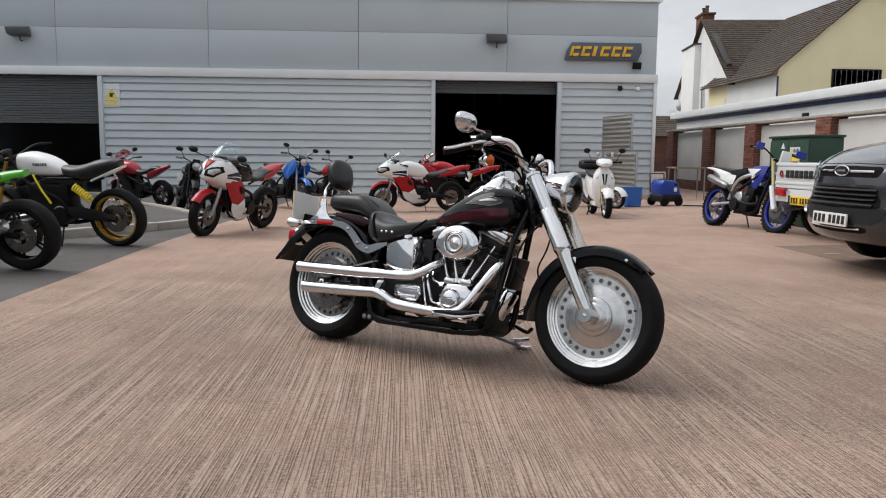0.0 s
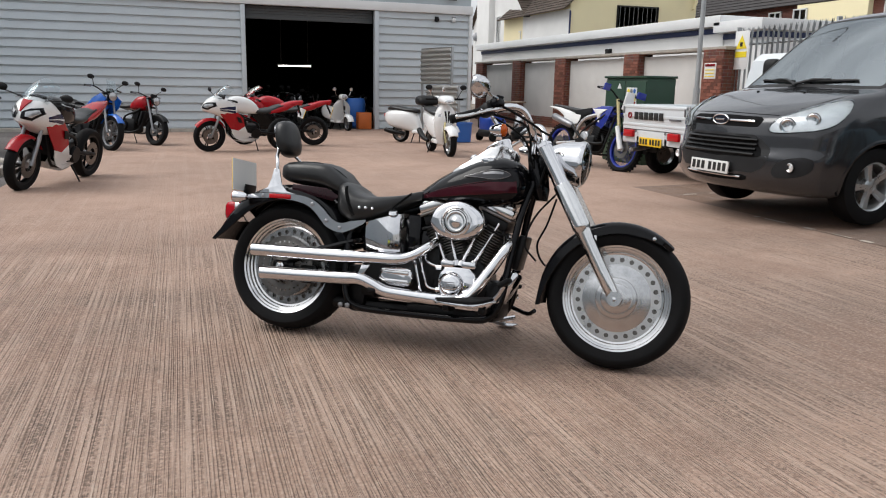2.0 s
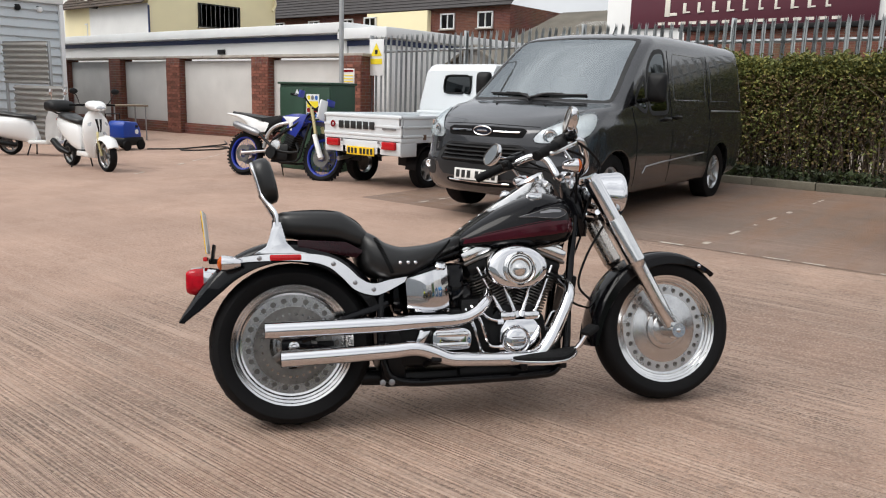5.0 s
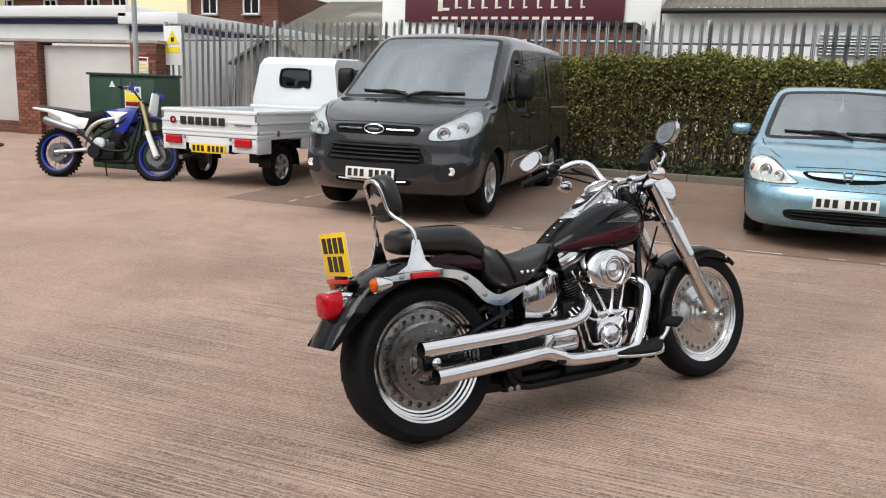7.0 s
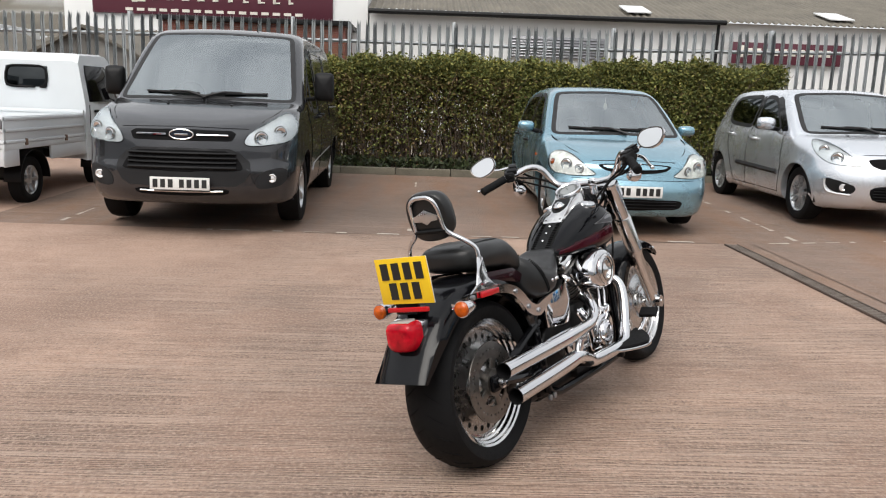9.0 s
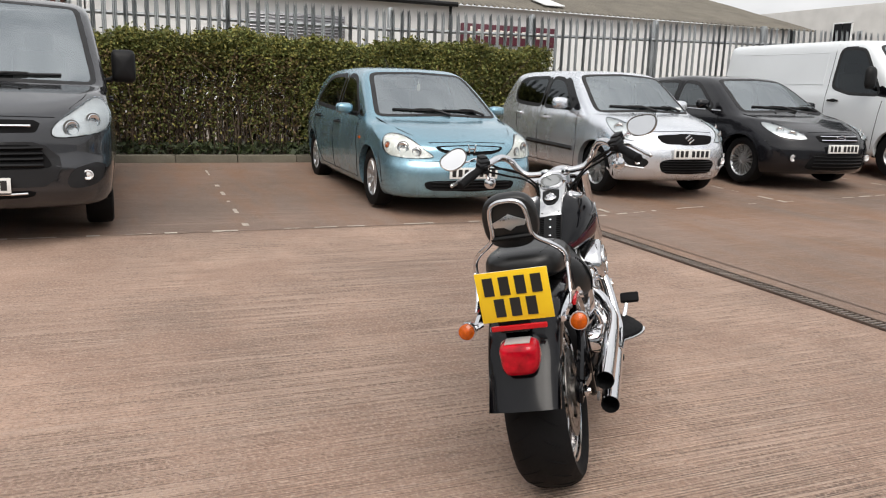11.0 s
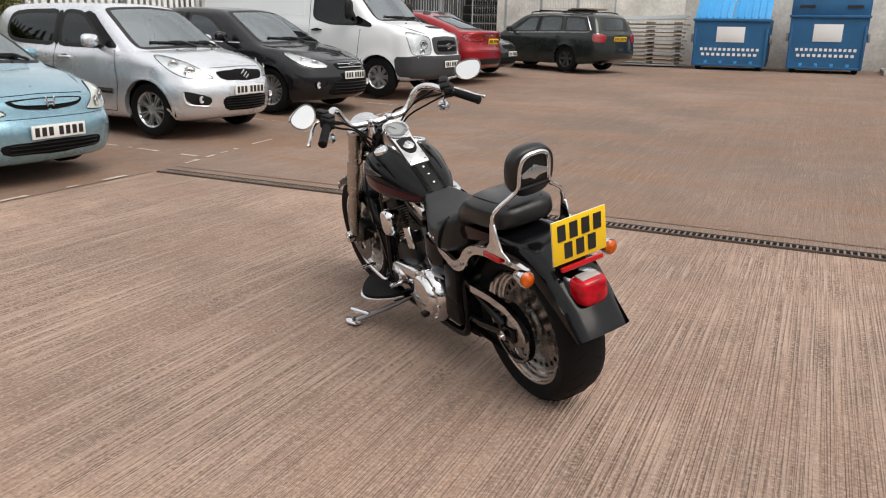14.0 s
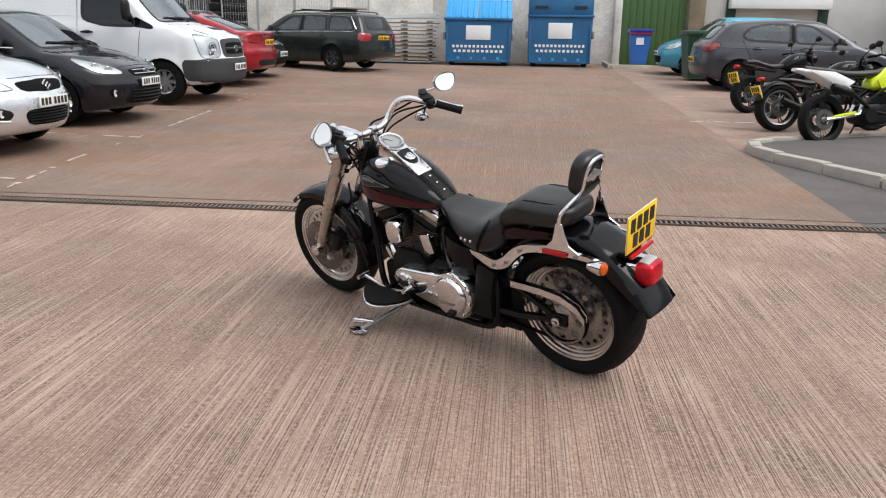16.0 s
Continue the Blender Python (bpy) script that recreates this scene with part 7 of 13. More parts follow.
for s in (1, -1):
    inlay("bumper_corner", tr_, "y" if s > 0 else "-y", [(XC(0.2), 0.7), (XC(0.6), 0.68), (XC(0.56), 0.36), (XC(0.2), 0.33)], M_bumper, car, off=0.01, thick=0.02, times=1)
    side_line(tr_, car, XC, [(1.25, 1.12), (1.36, 0.4)], s)
    side_line(tr_, car, XC, [(2.3, 1.98), (2.3, 1.2), (2.3, 0.4)], s)
    side_line(tr_, car, XC, [(2.42, 1.35), (2.42, 1.85), (4.7, 1.85), (4.7, 1.35), (2.42, 1.35)], s, M_carwhite, 0.005, "panel_pressing")
    side_line(tr_, car, XC, [(1.4, 0.55), (4.7, 0.55)], s, M_steel, 0.03, "rubbing_strip")
    door_handle(tr_, car, XC, 2.14, 1.1, s, M_plastic)
plate(car, (project(tr_, "x", 0, 0.56, 0.03).x, 0, 0.56), 1, 0.52, 0.111, M_plateW, 0)
bm = B()
box(bm, project(tr_, "z", XC(0.5), 0.3, 0.004), (0.12, 0.44, 0.018), 0.008, pose(0, 0, 0, 0, 12, 0))
part("bonnet_vent", bm, M_plastic, car)

# red saloon seen from behind
MAZ = dict(FOC, L=4.85, W=1.84, R=0.325, rim=0.22, rim_m=M_darkrim, spokes=7, twin=False, wide=0.5, wb=2.83, oh=0.95, paint=M_carred,
           tail=[(0.2, 0.16), (0.34, 0.05), (0.5, 0.0), (0.64, 0.0), (0.74, 0.04), (0.9, 0.06), (1.04, 0.02), (1.1, 0.04)], tail_bow=0.26,
           deck=[(0, 0.65), (0.2, 0.79), (0.6, 0.89), (1.1, 0.97), (1.4, 1.0), (3.9, 1.05), (4.3, 1.07), (4.7, 1.065), (4.85, 1.05)],
           screen=[(0.78, 0.6), (0.95, 0.94), (1.0, 1.04), (1.38, 1.8), (1.46, 2.0), (1.55, 2.2)],
           roof=[(1.6, 1.37), (2.0, 1.42), (2.6, 1.445), (3.3, 1.415), (3.8, 1.36), (4.3, 1.28)],
           back=[(0.95, 4.6), (1.05, 4.46), (1.36, 3.6), (1.46, 3.3)],
           plan=[(0, 0.93), (0.5, 0.985), (1.0, 1), (3.9, 1), (4.5, 0.97), (4.85, 0.92)], under=[(0, 0.2), (0.6, 0.18), (4.0, 0.2), (4.85, 0.34)],
           side_panes=[[(1.66, 1.0), (2.12, 1.29), (2.26, 1.34), (2.56, 1.36), (2.55, 1.01)], [(2.64, 1.012), (2.66, 1.36), (3.15, 1.335), (3.5, 1.25), (3.72, 1.12), (3.6, 1.06)]],
           side_blacks=[[(2.55, 1.005), (2.56, 1.365), (2.67, 1.365), (2.64, 1.01)]],
           rear_pane=[(-0.6, 1.09), (0.6, 1.09), (0.5, 1.33), (-0.5, 1.33)], cabin=(1.1, 4.1, 0.99), mirrors=(1.7, 1.01, 1.05, 0.11, 0.07))
car, tr_, XC, WC = build_car("red_saloon", stand(5.1 + 4.85 / 2, -8.75, 0.0), MAZ, "glossy red saloon with wide tail lamps and yellow rear plate", "car")
lamp(car, tr_, XC, [(4.8, 0.36, 0.93), (4.76, 0.6, 0.97), (4.52, 0.88, 0.98), (4.56, 0.87, 0.86), (4.74, 0.66, 0.83), (4.8, 0.4, 0.86)], 150, "tail_lamp", bowl=M_red)
for s in (1, -1):
    side_line(tr_, car, XC, [(2.6, 0.98), (2.6, 0.3)], s)
    side_line(tr_, car, XC, [(3.6, 1.03), (3.5, 0.7), (3.3, 0.3)], s)
    door_handle(tr_, car, XC, 3.35, 0.9, s, M_carred)
bm = B()
tube(bm, [project(tr_, "-x", y, 0.965, 0.012) for y in np.linspace(-0.42, 0.42, 8)], 0.012, 5)
part("chrome_strip", bm, M_chrome, car)
bm = B()
tube(bm, [project(tr_, "-x", 0.7 * k / 8, 0.665, -0.001) for k in range(-8, 9)], 0.005, 4, caps=False)
part("bumper_seam", bm, M_dark, car)
plate(car, (project(tr_, "-x", 0, 0.84, 0.02).x, 0, 0.84), -1, 0.52, 0.111, M_plateY, 6)
inlay("bumper_insert", tr_, "-x", [(-0.6, 0.5), (0.6, 0.5), (0.55, 0.38), (-0.55, 0.38)], M_plastic, car, off=0.004)

# dark car between the saloon and the estate
car, tr_, XC, WC = build_car("dark_hatchback", stand(5.45 + 4.36 / 2, -10.75, 180.0), dict(FOC, paint=M_cargreen), "dark hatchback parked nose out with a white plate", "car")
lamp(car, tr_, XC, [(0.16, 0.46, 0.64), (0.2, 0.5, 0.72), (0.36, 0.66, 0.78), (0.5, 0.78, 0.8), (0.44, 0.8, 0.68), (0.3, 0.68, 0.635)], 36)
front_panel("grille", tr_, [(0, 0.715), (0.36, 0.7), (0.36, 0.62), (0, 0.61)], M_dark, car, 0.003)
plate(car, (project(tr_, "x", 0, 0.5, 0.02).x, 0, 0.5), 1, 0.52, 0.111, M_plateW, 0)
front_panel("lower_grille", tr_, [(0, 0.42), (0.5, 0.42), (0.5, 0.28), (0, 0.27)], M_dark, car, 0.003)

# black estate with roof bars
EST = dict(FOC, L=4.56, W=1.78, R=0.32, rim=0.21, rim_m=M_darkrim, spokes=6, twin=False, wide=0.8, wb=2.58, oh=0.9, paint=M_cargreen,
           tail=[(0.2, 0.14), (0.35, 0.03), (0.5, 0.0), (0.7, 0.02), (1.0, 0.06)], tail_bow=0.16,
           deck=[(0, 0.64), (0.1, 0.74), (0.28, 0.82), (0.6, 0.9), (1.0, 0.965), (1.3, 0.98), (4.3, 1.0), (4.56, 0.98)],
           roof=[(1.5, 1.41), (1.9, 1.455), (2.6, 1.475), (3.5, 1.465), (4.1, 1.44), (4.5, 1.4)],
           back=[(0.9, 4.5), (1.0, 4.47), (1.42, 4.22), (1.5, 4.14)], back_bow=0.14,
           side=[(0.17, 0.79), (0.25, 0.84), (0.4, 0.875), (0.6, 0.888), (0.78, 0.88), (0.9, 0.86), (0.96, 0.835), (1.2, 0.75), (1.4, 0.66), (1.5, 0.6)],
           plan=[(0, 0.93), (0.5, 0.985), (1.0, 1), (3.7, 1), (4.3, 0.97), (4.56, 0.93)], under=[(0, 0.2), (0.6, 0.18), (3.9, 0.2), (4.56, 0.34)],
           side_panes=[[(1.56, 0.98), (2.02, 1.3), (2.14, 1.35), (2.42, 1.375), (2.42, 0.99)], [(2.52, 0.992), (2.52, 1.375), (3.22, 1.37), (3.28, 0.995)], [(3.38, 1.0), (3.34, 1.365), (3.92, 1.33), (4.12, 1.06), (4.05, 1.01)]],
           side_blacks=[[(2.42, 0.985), (2.42, 1.38), (2.53, 1.38), (2.52, 0.988)]],
           rear_pane=[(-0.55, 1.04), (0.55, 1.04), (0.48, 1.34), (-0.48, 1.34)], dark="r", cabin=(1.0, 4.2, 0.97), mirrors=(1.62, 0.99, 1.05, 0.11, 0.07))
hd_ = math.degrees(math.atan2(-0.377, 0.926))
ex, ey = 4.5, -13.75
off = (4.56 / 2 - (0.9 + 2.58))
ca, sa = math.cos(radians(hd_)), math.sin(radians(hd_))
car, tr_, XC, WC = build_car("black_estate", stand(ex - off * ca, ey - off * sa, hd_), EST, "dark estate car with roof bars and chrome window trim", "car")
lamp(car, tr_, XC, [(4.5, 0.52, 0.94), (4.42, 0.74, 0.96), (4.28, 0.84, 0.95), (4.3, 0.86, 0.75), (4.46, 0.72, 0.74), (4.52, 0.54, 0.75)], 148, "tail_lamp", bowl=M_red)
plate(car, (project(tr_, "-x", 0, 0.83, 0.02).x, 0, 0.83), -1, 0.52, 0.111, M_plateY, 8)
for s in (1, -1):
    bm = B()
    tube(bm, [(XC(2.0), s * 0.56, 1.42), (XC(2.2), s * 0.56, 1.5), (XC(3.8), s * 0.55, 1.49), (XC(4.05), s * 0.54, 1.41)], 0.016, 6, 3)
    part("roof_rail", bm, M_plastic, car)
    side_line(tr_, car, XC, [(1.45, 0.95), (3.0, 0.975), (4.12, 0.985), (4.2, 1.05), (3.98, 1.36), (3.0, 1.405), (2.1, 1.385), (1.56, 1.04)], s, M_chrome, 0.009, "window_trim")
    side_line(tr_, car, XC, [(2.47, 0.97), (2.47, 0.3)], s)
    door_handle(tr_, car, XC, 3.2, 0.88, s, M_cargreen)
for d in (2.35, 3.3):
    bm = B()
    tube(bm, [(XC(d), -0.62, 1.53), (XC(d), 0.62, 1.53)], 0.02, 6)
    part("cross_bar", bm, M_plastic, car)
bm = B()
box(bm, (XC(3.5), 0, 1.565), (0.5, 0.9, 0.04), 0.01)
part("roof_carrier", bm, M_timber, car)

# graphite hatchback and teal city car on the far side
car, tr_, XC, WC = build_car("graphite_hatchback", stand(-3.85 - 4.36 / 2, -10.55, 180.0), dict(FOC, paint=M_cargraph, rim_m=M_darkrim), "graphite grey hatchback with red L-shaped tail lamps", "car")
lamp(car, tr_, XC, [(4.26, 0.46, 0.96), (4.18, 0.7, 0.985), (3.98, 0.87, 0.975), (4.06, 0.87, 0.84), (4.2, 0.72, 0.8), (4.26, 0.5, 0.86)], 146, "tail_lamp", bowl=M_red)
for s in (1, -1):
    side_line(tr_, car, XC, [(2.48, 0.98), (2.48, 0.25)], s)
    side_line(tr_, car, XC, [(3.5, 1.03), (3.3, 0.6), (3.1, 0.28)], s)
    side_line(tr_, car, XC, [(1.4, 0.84), (4.0, 0.9)], s, M_cargraph, 0.01, "swage_line")
    door_handle(tr_, car, XC, 3.2, 0.88, s, M_cargraph)
    door_handle(tr_, car, XC, 2.25, 0.88, s, M_cargraph)
bm = B()
tube(bm, [project(tr_, "-x", 0.72 * k / 8, 0.66, -0.001) for k in range(-8, 9)], 0.005, 4, caps=False)
part("bumper_seam", bm, M_dark, car)
plate(car, (project(tr_, "-x", 0, 0.62, 0.02).x, 0, 0.62), -1, 0.52, 0.111, M_plateY, 4)
car, tr_, XC, WC = build_car("teal_city_car", stand(-3.75 - 3.85 / 2, -14.6, 0.0), dict(SWI, paint=M_carteal), "small teal blue city car parked nose out", "car")
lamp(car, tr_, XC, [(0.14, 0.42, 0.665), (0.18, 0.47, 0.71), (0.32, 0.58, 0.82), (0.52, 0.7, 0.9), (0.72, 0.76, 0.93), (0.66, 0.79, 0.88), (0.46, 0.79, 0.75), (0.32, 0.7, 0.675)], 42)
front_panel("lower_grille", tr_, [(0, 0.5), (0.4, 0.49), (0.36, 0.32), (0, 0.31)], M_dark, car, 0.003)
plate(car, (project(tr_, "x", 0, 0.56, 0.024).x, 0, 0.56), 1, 0.52, 0.111, M_plateW, 0)


# ---- small white pickup ----
M_rustyh = mat("rusty_hinge", (0.16, 0.1, 0.07), 0.8, var=0.35, scale=20)


def pickup(m):
    pk = thing("pickup_truck", m, "small white flatbed pickup with drop sides and rusty chassis", "truck", "parked vehicles")
    # origin under the tailgate, front towards +x
    Wd = 0.73
    bm = B()
    for a, b in ((-0.62, 0.62),):
        for s in (-0.33, 0.33):
            box(bm, (1.6, s, 0.5), (3.2, 0.07, 0.12), 0.01)
        for x in (0.15, 0.9, 1.6, 2.3):
            box(bm, (x, 0, 0.5), (0.06, 1.2, 0.1), 0.01)
    part("chassis", bm, M_blackm, pk)
    bm = B()
    box(bm, (0.97, 0, 0.66), (1.94, 2 * Wd, 0.07), 0.01)
    part("bed_floor", bm, M_carwhite, pk)

    def drop_side(name, cx, cy, lx, ly, z0=0.68, z1=0.98):
        b = B()
        box(b, (cx, cy, (z0 + z1) / 2), (lx, ly, z1 - z0), 0.008)
        along_x = lx > ly
        for z in (z0 + 0.03, (z0 + z1) / 2, z1 - 0.03):
            box(b, (cx, cy, z), (lx + (0 if along_x else 0.02), ly + (0.02 if along_x else 0), 0.035), 0.006)
        return part(name, b, M_carwhite, pk)

    tg = drop_side("tailgate", 0.02, 0, 0.035, 2 * Wd)
    drop_side("side_board", 0.98, Wd - 0.02, 1.88, 0.035)
    drop_side("side_board", 0.98, -Wd + 0.02, 1.88, 0.035)
    drop_side("head_board", 1.93, 0, 0.035, 2 * Wd, 0.68, 1.02)
    bm = B()
    for i in range(6):
        bm = B()
        box(bm, (-0.012, 0.38 - i * 0.118, 0.83), (0.012, 0.088, 0.1), 0.004)
        part("letter_bar", bm, M_ink, tg)
    bm = B()
    for i in range(6):
        box(bm, (-0.012, -0.42 - i * 0.042, 0.8), (0.012, 0.03, 0.022))
    part("small_bars", bm, M_steel, tg)
    bm = B()
    lathe(bm, [(0.045, 0), (0.045, 0.01), (0.022, 0.01), (0.022, 0)], (-0.008, 0.54, 0.83), (-1, 0, 0), 14, caps=False)
    part("emblem", bm, M_carred, tg)
    for y in (-0.71, 0.71):
        bm = B()
        box(bm, (0.0, y, 0.9), (0.03, 0.02, 0.1), 0.004)
        part("latch", bm, M_steel, tg)
    bm = B()
    box(bm, (0.03, 0, 0.56), (0.06, 2 * Wd - 0.02, 0.2), 0.015)
    part("rear_valance", bm, M_carwhite, pk)
    for s in (1, -1):
        bm = B()
        box(bm, (0.16, s * (Wd - 0.02), 0.55), (0.3, 0.03, 0.2), 0.012)
        part("bed_skirt", bm, M_carwhite, pk)
        bm = B()
        box(bm, (1.5, s * (Wd - 0.02), 0.56), (0.95, 0.03, 0.18), 0.012)
        part("bed_skirt", bm, M_carwhite, pk)
        for x in (0.45, 1.4):
            bm = B()
            box(bm, (x, s * (Wd + 0.004), 0.7), (0.05, 0.02, 0.07), 0.005)
            part("side_hinge", bm, M_rustyh, pk)
    for s in (1, -1):
        bm = B()
        box(bm, (-0.015, s * 0.53, 0.585), (0.05, 0.24, 0.1), 0.012)
        part("tail_lamp", bm, M_red, pk)
        bm = B()
        box(bm, (0.35, s * 0.5, 0.42), (0.02, 0.28, 0.22), 0.01)
        part("mud_flap", bm, M_plastic, pk)
        bm = B()
        lathe(bm, [(0.0, 0.0), (0.02, 0.0), (0.02, 0.01)], (-0.02, s * 0.35, 0.62), (-1, 0, 0), 10)
        part("lamp_bolt", bm, M_steel, pk)
    plate(pk, (-0.015, 0.0, 0.49), -1, 0.52, 0.111, M_plateY, 0)
    bm = B()
    tube(bm, [(0.35, 0.45, 0.42), (0.2, 0.45, 0.38), (-0.02, 0.43, 0.36)], 0.03, 8)
    part("exhaust_pipe", bm, M_steel, pk)
    for x in (0.62, 2.52):
        for s in (1, -1):
            car_wheel(pk, x, s * 0.62, 0.268, 0.15, 0.16, M_silverrim, 6, 0, 0.7)
            bm = B()
            rings = []
            for k in range(13):
                a = math.pi * k / 12
                c = Vector((x + 0.33 * math.cos(a), 0, 0.27 + 0.33 * math.sin(a)))
                rings.append([c + Vector((0, s * 0.54, 0)), c + Vector((0, s * 0.73, 0)), c + Vector((0.008 * math.cos(a), s * 0.73, 0.012)), c + Vector((0, s * 0.54, 0.012))])
            loft(bm, rings)
            part("mud_guard", bm, M_blackm, pk)
    # cab
    bm = B()
    prof = [(1.98, 0.4), (1.98, 1.1), (2.04, 1.62), (2.14, 1.72), (2.9, 1.74), (3.02, 1.68), (3.3, 1.05), (3.36, 0.7), (3.36, 0.38)]
    rings = []
    for y in (-0.71, -0.735, -0.66, -0.6, 0.6, 0.66, 0.735, 0.71):
        tuck = 0.0
        rings.append([(px, y * (1.0 if pz < 1.1 else 1.0 - 0.16 * (pz - 1.1) / 0.64), pz - (0.02 if abs(y) > 0.7 else 0)) for px, pz in prof])
    order = sorted(range(8), key=lambda i: rings[i][0][1])
    loft(bm, [rings[i] for i in order])
    cab = part("cab", bm, M_carwhite, pk, sharp=30)
    bm = B()
    box(bm, (2.012, 0, 1.42), (0.02, 0.52, 0.26), 0.008, pose(0, 0, 0, 0, 6.5, 0), 3)
    rwn = part("rear_window", bm, M_glassd, cab)
    bm = B()
    tube(bm, [(2.0 + 0.114 * (z - 1.42), y, z) for y, z in rounded([(-0.26, 1.29), (0.26, 1.29), (0.25, 1.55), (-0.25, 1.55)], 3) + [(-0.2475, 1.29)]], 0.016, 6)
    part("rubber_seal", bm, M_rubber, rwn)
    for s in (1, -1):
        bm = B()
        prism(bm, [(2.16, s * 0.7, 1.12), (2.2, s * 0.632, 1.58), (2.82, s * 0.632, 1.58), (3.12, s * 0.7, 1.12)], (0, s * 0.02, 0), 0.006)
        part("side_window", bm, M_black, cab)
        bm = B()
        tube(bm, [(2.1, s * 0.738, 0.45), (2.1, s * 0.738, 1.08)], 0.006, 4)
        tube(bm, [(2.98, s * 0.738, 0.65), (3.1, s * 0.735, 1.08)], 0.006, 4)
        part("door_seam", bm, M_dark, cab)
        bm = B()
        box(bm, (2.3, s * 0.745, 1.0), (0.12, 0.03, 0.035), 0.01)
        part("door_handle", bm, M_plastic, cab)
        bm = B()
        box(bm, (3.12, s * 0.86, 1.25), (0.06, 0.13, 0.2), 0.03)
        tube(bm, [(3.12, s * 0.85, 1.2), (3.1, s * 0.7, 1.12)], 0.012, 6)
        part("door_mirror", bm, M_plastic, cab)
    return pk


pickup(stand(5.09, 9.7, 0.0))


# ---- other motorcycles and scooters ----
def moto_wheel(parent, name, c, R, hw, rim_m, wires=False, knob=False, spokes=5):
    rr = R * (0.72 if not wires else 0.76)
    h = B()
    lathe(h, [(0.0, -0.05), (0.035, -0.05), (0.04, 0.0), (0.035, 0.05), (0.0, 0.05)], c, (0, 1, 0), 16)
    wh = part(name, h, M_steel, parent)
    t = B()
    lathe(t, [(rr, -hw * 0.7), (rr + 0.03, -hw), (R - 0.03, -hw), (R - 0.008, -hw * 0.6), (R, 0), (R - 0.008, hw * 0.6), (R - 0.03, hw), (rr + 0.03, hw), (rr, hw * 0.7)], c, (0, 1, 0), 40, caps=False)
    if knob:
        for k in range(36):
            a = 2 * math.pi * k / 36
            for y in (-hw * 0.6, 0.0, hw * 0.6):
                a2 = a + (math.pi / 36 if y == 0 else 0)
                p = Vector(c) + Vector((math.cos(a2) * (R + 0.002), y, math.sin(a2) * (R + 0.002)))
                box(t, p, (0.016, hw * 0.42, 0.024), 0, pose(0, 0, 0, 0, -math.degrees(a2), 0))
    part("tyre", t, M_rubber, wh)
    r = B()
    lathe(r, [(rr - 0.022, -hw * 0.35), (rr - 0.012, -hw * 0.7), (rr + 0.006, -hw * 0.76), (rr + 0.006, hw * 0.76), (rr - 0.012, hw * 0.7), (rr - 0.022, hw * 0.35)], c, (0, 1, 0), 36, caps=False)
    if wires:
        for k in range(28):
            a = 2 * math.pi * k / 28
            s = 1 if k % 2 else -1
            p0 = Vector(c) + Vector((0.035 * math.cos(a + s * 0.9), s * 0.035, 0.035 * math.sin(a + s * 0.9)))
            tube(r, [p0, Vector(c) + Vector(((rr - 0.015) * math.cos(a), 0, (rr - 0.015) * math.sin(a)))], 0.0025, 4, caps=False)
    else:
        for k in range(spokes):
            a = 2 * math.pi * k / spokes
            for q in (-0.12, 0.12):
                e0 = Vector((math.cos(a), 0, math.sin(a))) * 0.03
                e1 = Vector((math.cos(a + q), 0, math.sin(a + q))) * (rr - 0.015)
                tube(r, [Vector(c) + e0, Vector(c) + e1], 0.011, 6)
    part("rim", r, rim_m, wh)
    d = B()
    lathe(d, [(0.07, 0.062), (0.07, 0.067), (R * 0.47, 0.067), (R * 0.47, 0.062)], c, (0, 1, 0), 28, caps=False)
    lathe(d, [(0.07, -0.062), (0.07, -0.067), (R * 0.4, -0.067), (R * 0.4, -0.062)], c, (0, 1, 0), 28, caps=False)
    part("brake_disc", d, M_dkmetal, wh)
    return wh


def body_loft(parent, name, keys, material, label="", p=0.75, n=18, seg=22, tree=False):
    """A rounded body along x through keys of (x, half width, top z, bottom z)."""
    b = B()
    rings = []
    for x in np.linspace(keys[0][0], keys[-1][0], n):
        w, zt, zb = (curve_at([(k[0], k[j]) for k in keys], x) for j in (1, 2, 3))
        zm = zb + (zt - zb) * 0.45
        rings.append([(x, w * math.copysign(abs(math.cos(a)) ** p, math.cos(a)), zm + ((zt - zm) if math.sin(a) > 0 else (zm - zb)) * math.copysign(abs(math.sin(a)) ** p, math.sin(a))) for a in (2 * math.pi * q / seg for q in range(seg))])
    loft(b, rings)
    return part(name, b, material, parent, label, sharp=60)


def panel_pair(parent, name, pts, y0, material, thick=0.012, bow=0.03):
    """The same shaped panel on both sides, bowed outwards."""
    for s in (1, -1):
        b = B()
        cx = sum(p[0] for p in pts) / len(pts)
        cz = sum(p[1] for p in pts) / len(pts)
        c = b.verts.new((cx, s * (y0 + bow), cz))
        vs = [b.verts.new((x, s * (y0 if len(p) < 3 else p[2]), z)) for p in pts for x, z in [p[:2]]]
        mids = [b.verts.new((cx + (v.co.x - cx) * 0.6, s * (abs(v.co.y) + bow * 0.65), cz + (v.co.z - cz) * 0.6)) for v in vs]
        grid_faces(b, [vs, mids], True)
        for i in range(len(mids)):
            b.faces.new((mids[i], mids[(i + 1) % len(mids)], c))
        bmesh.ops.recalc_face_normals(b, faces=b.faces)
        bmesh.ops.solidify(b, geom=b.faces[:], thickness=thick)
        part(name, b, material, parent, sharp=50)


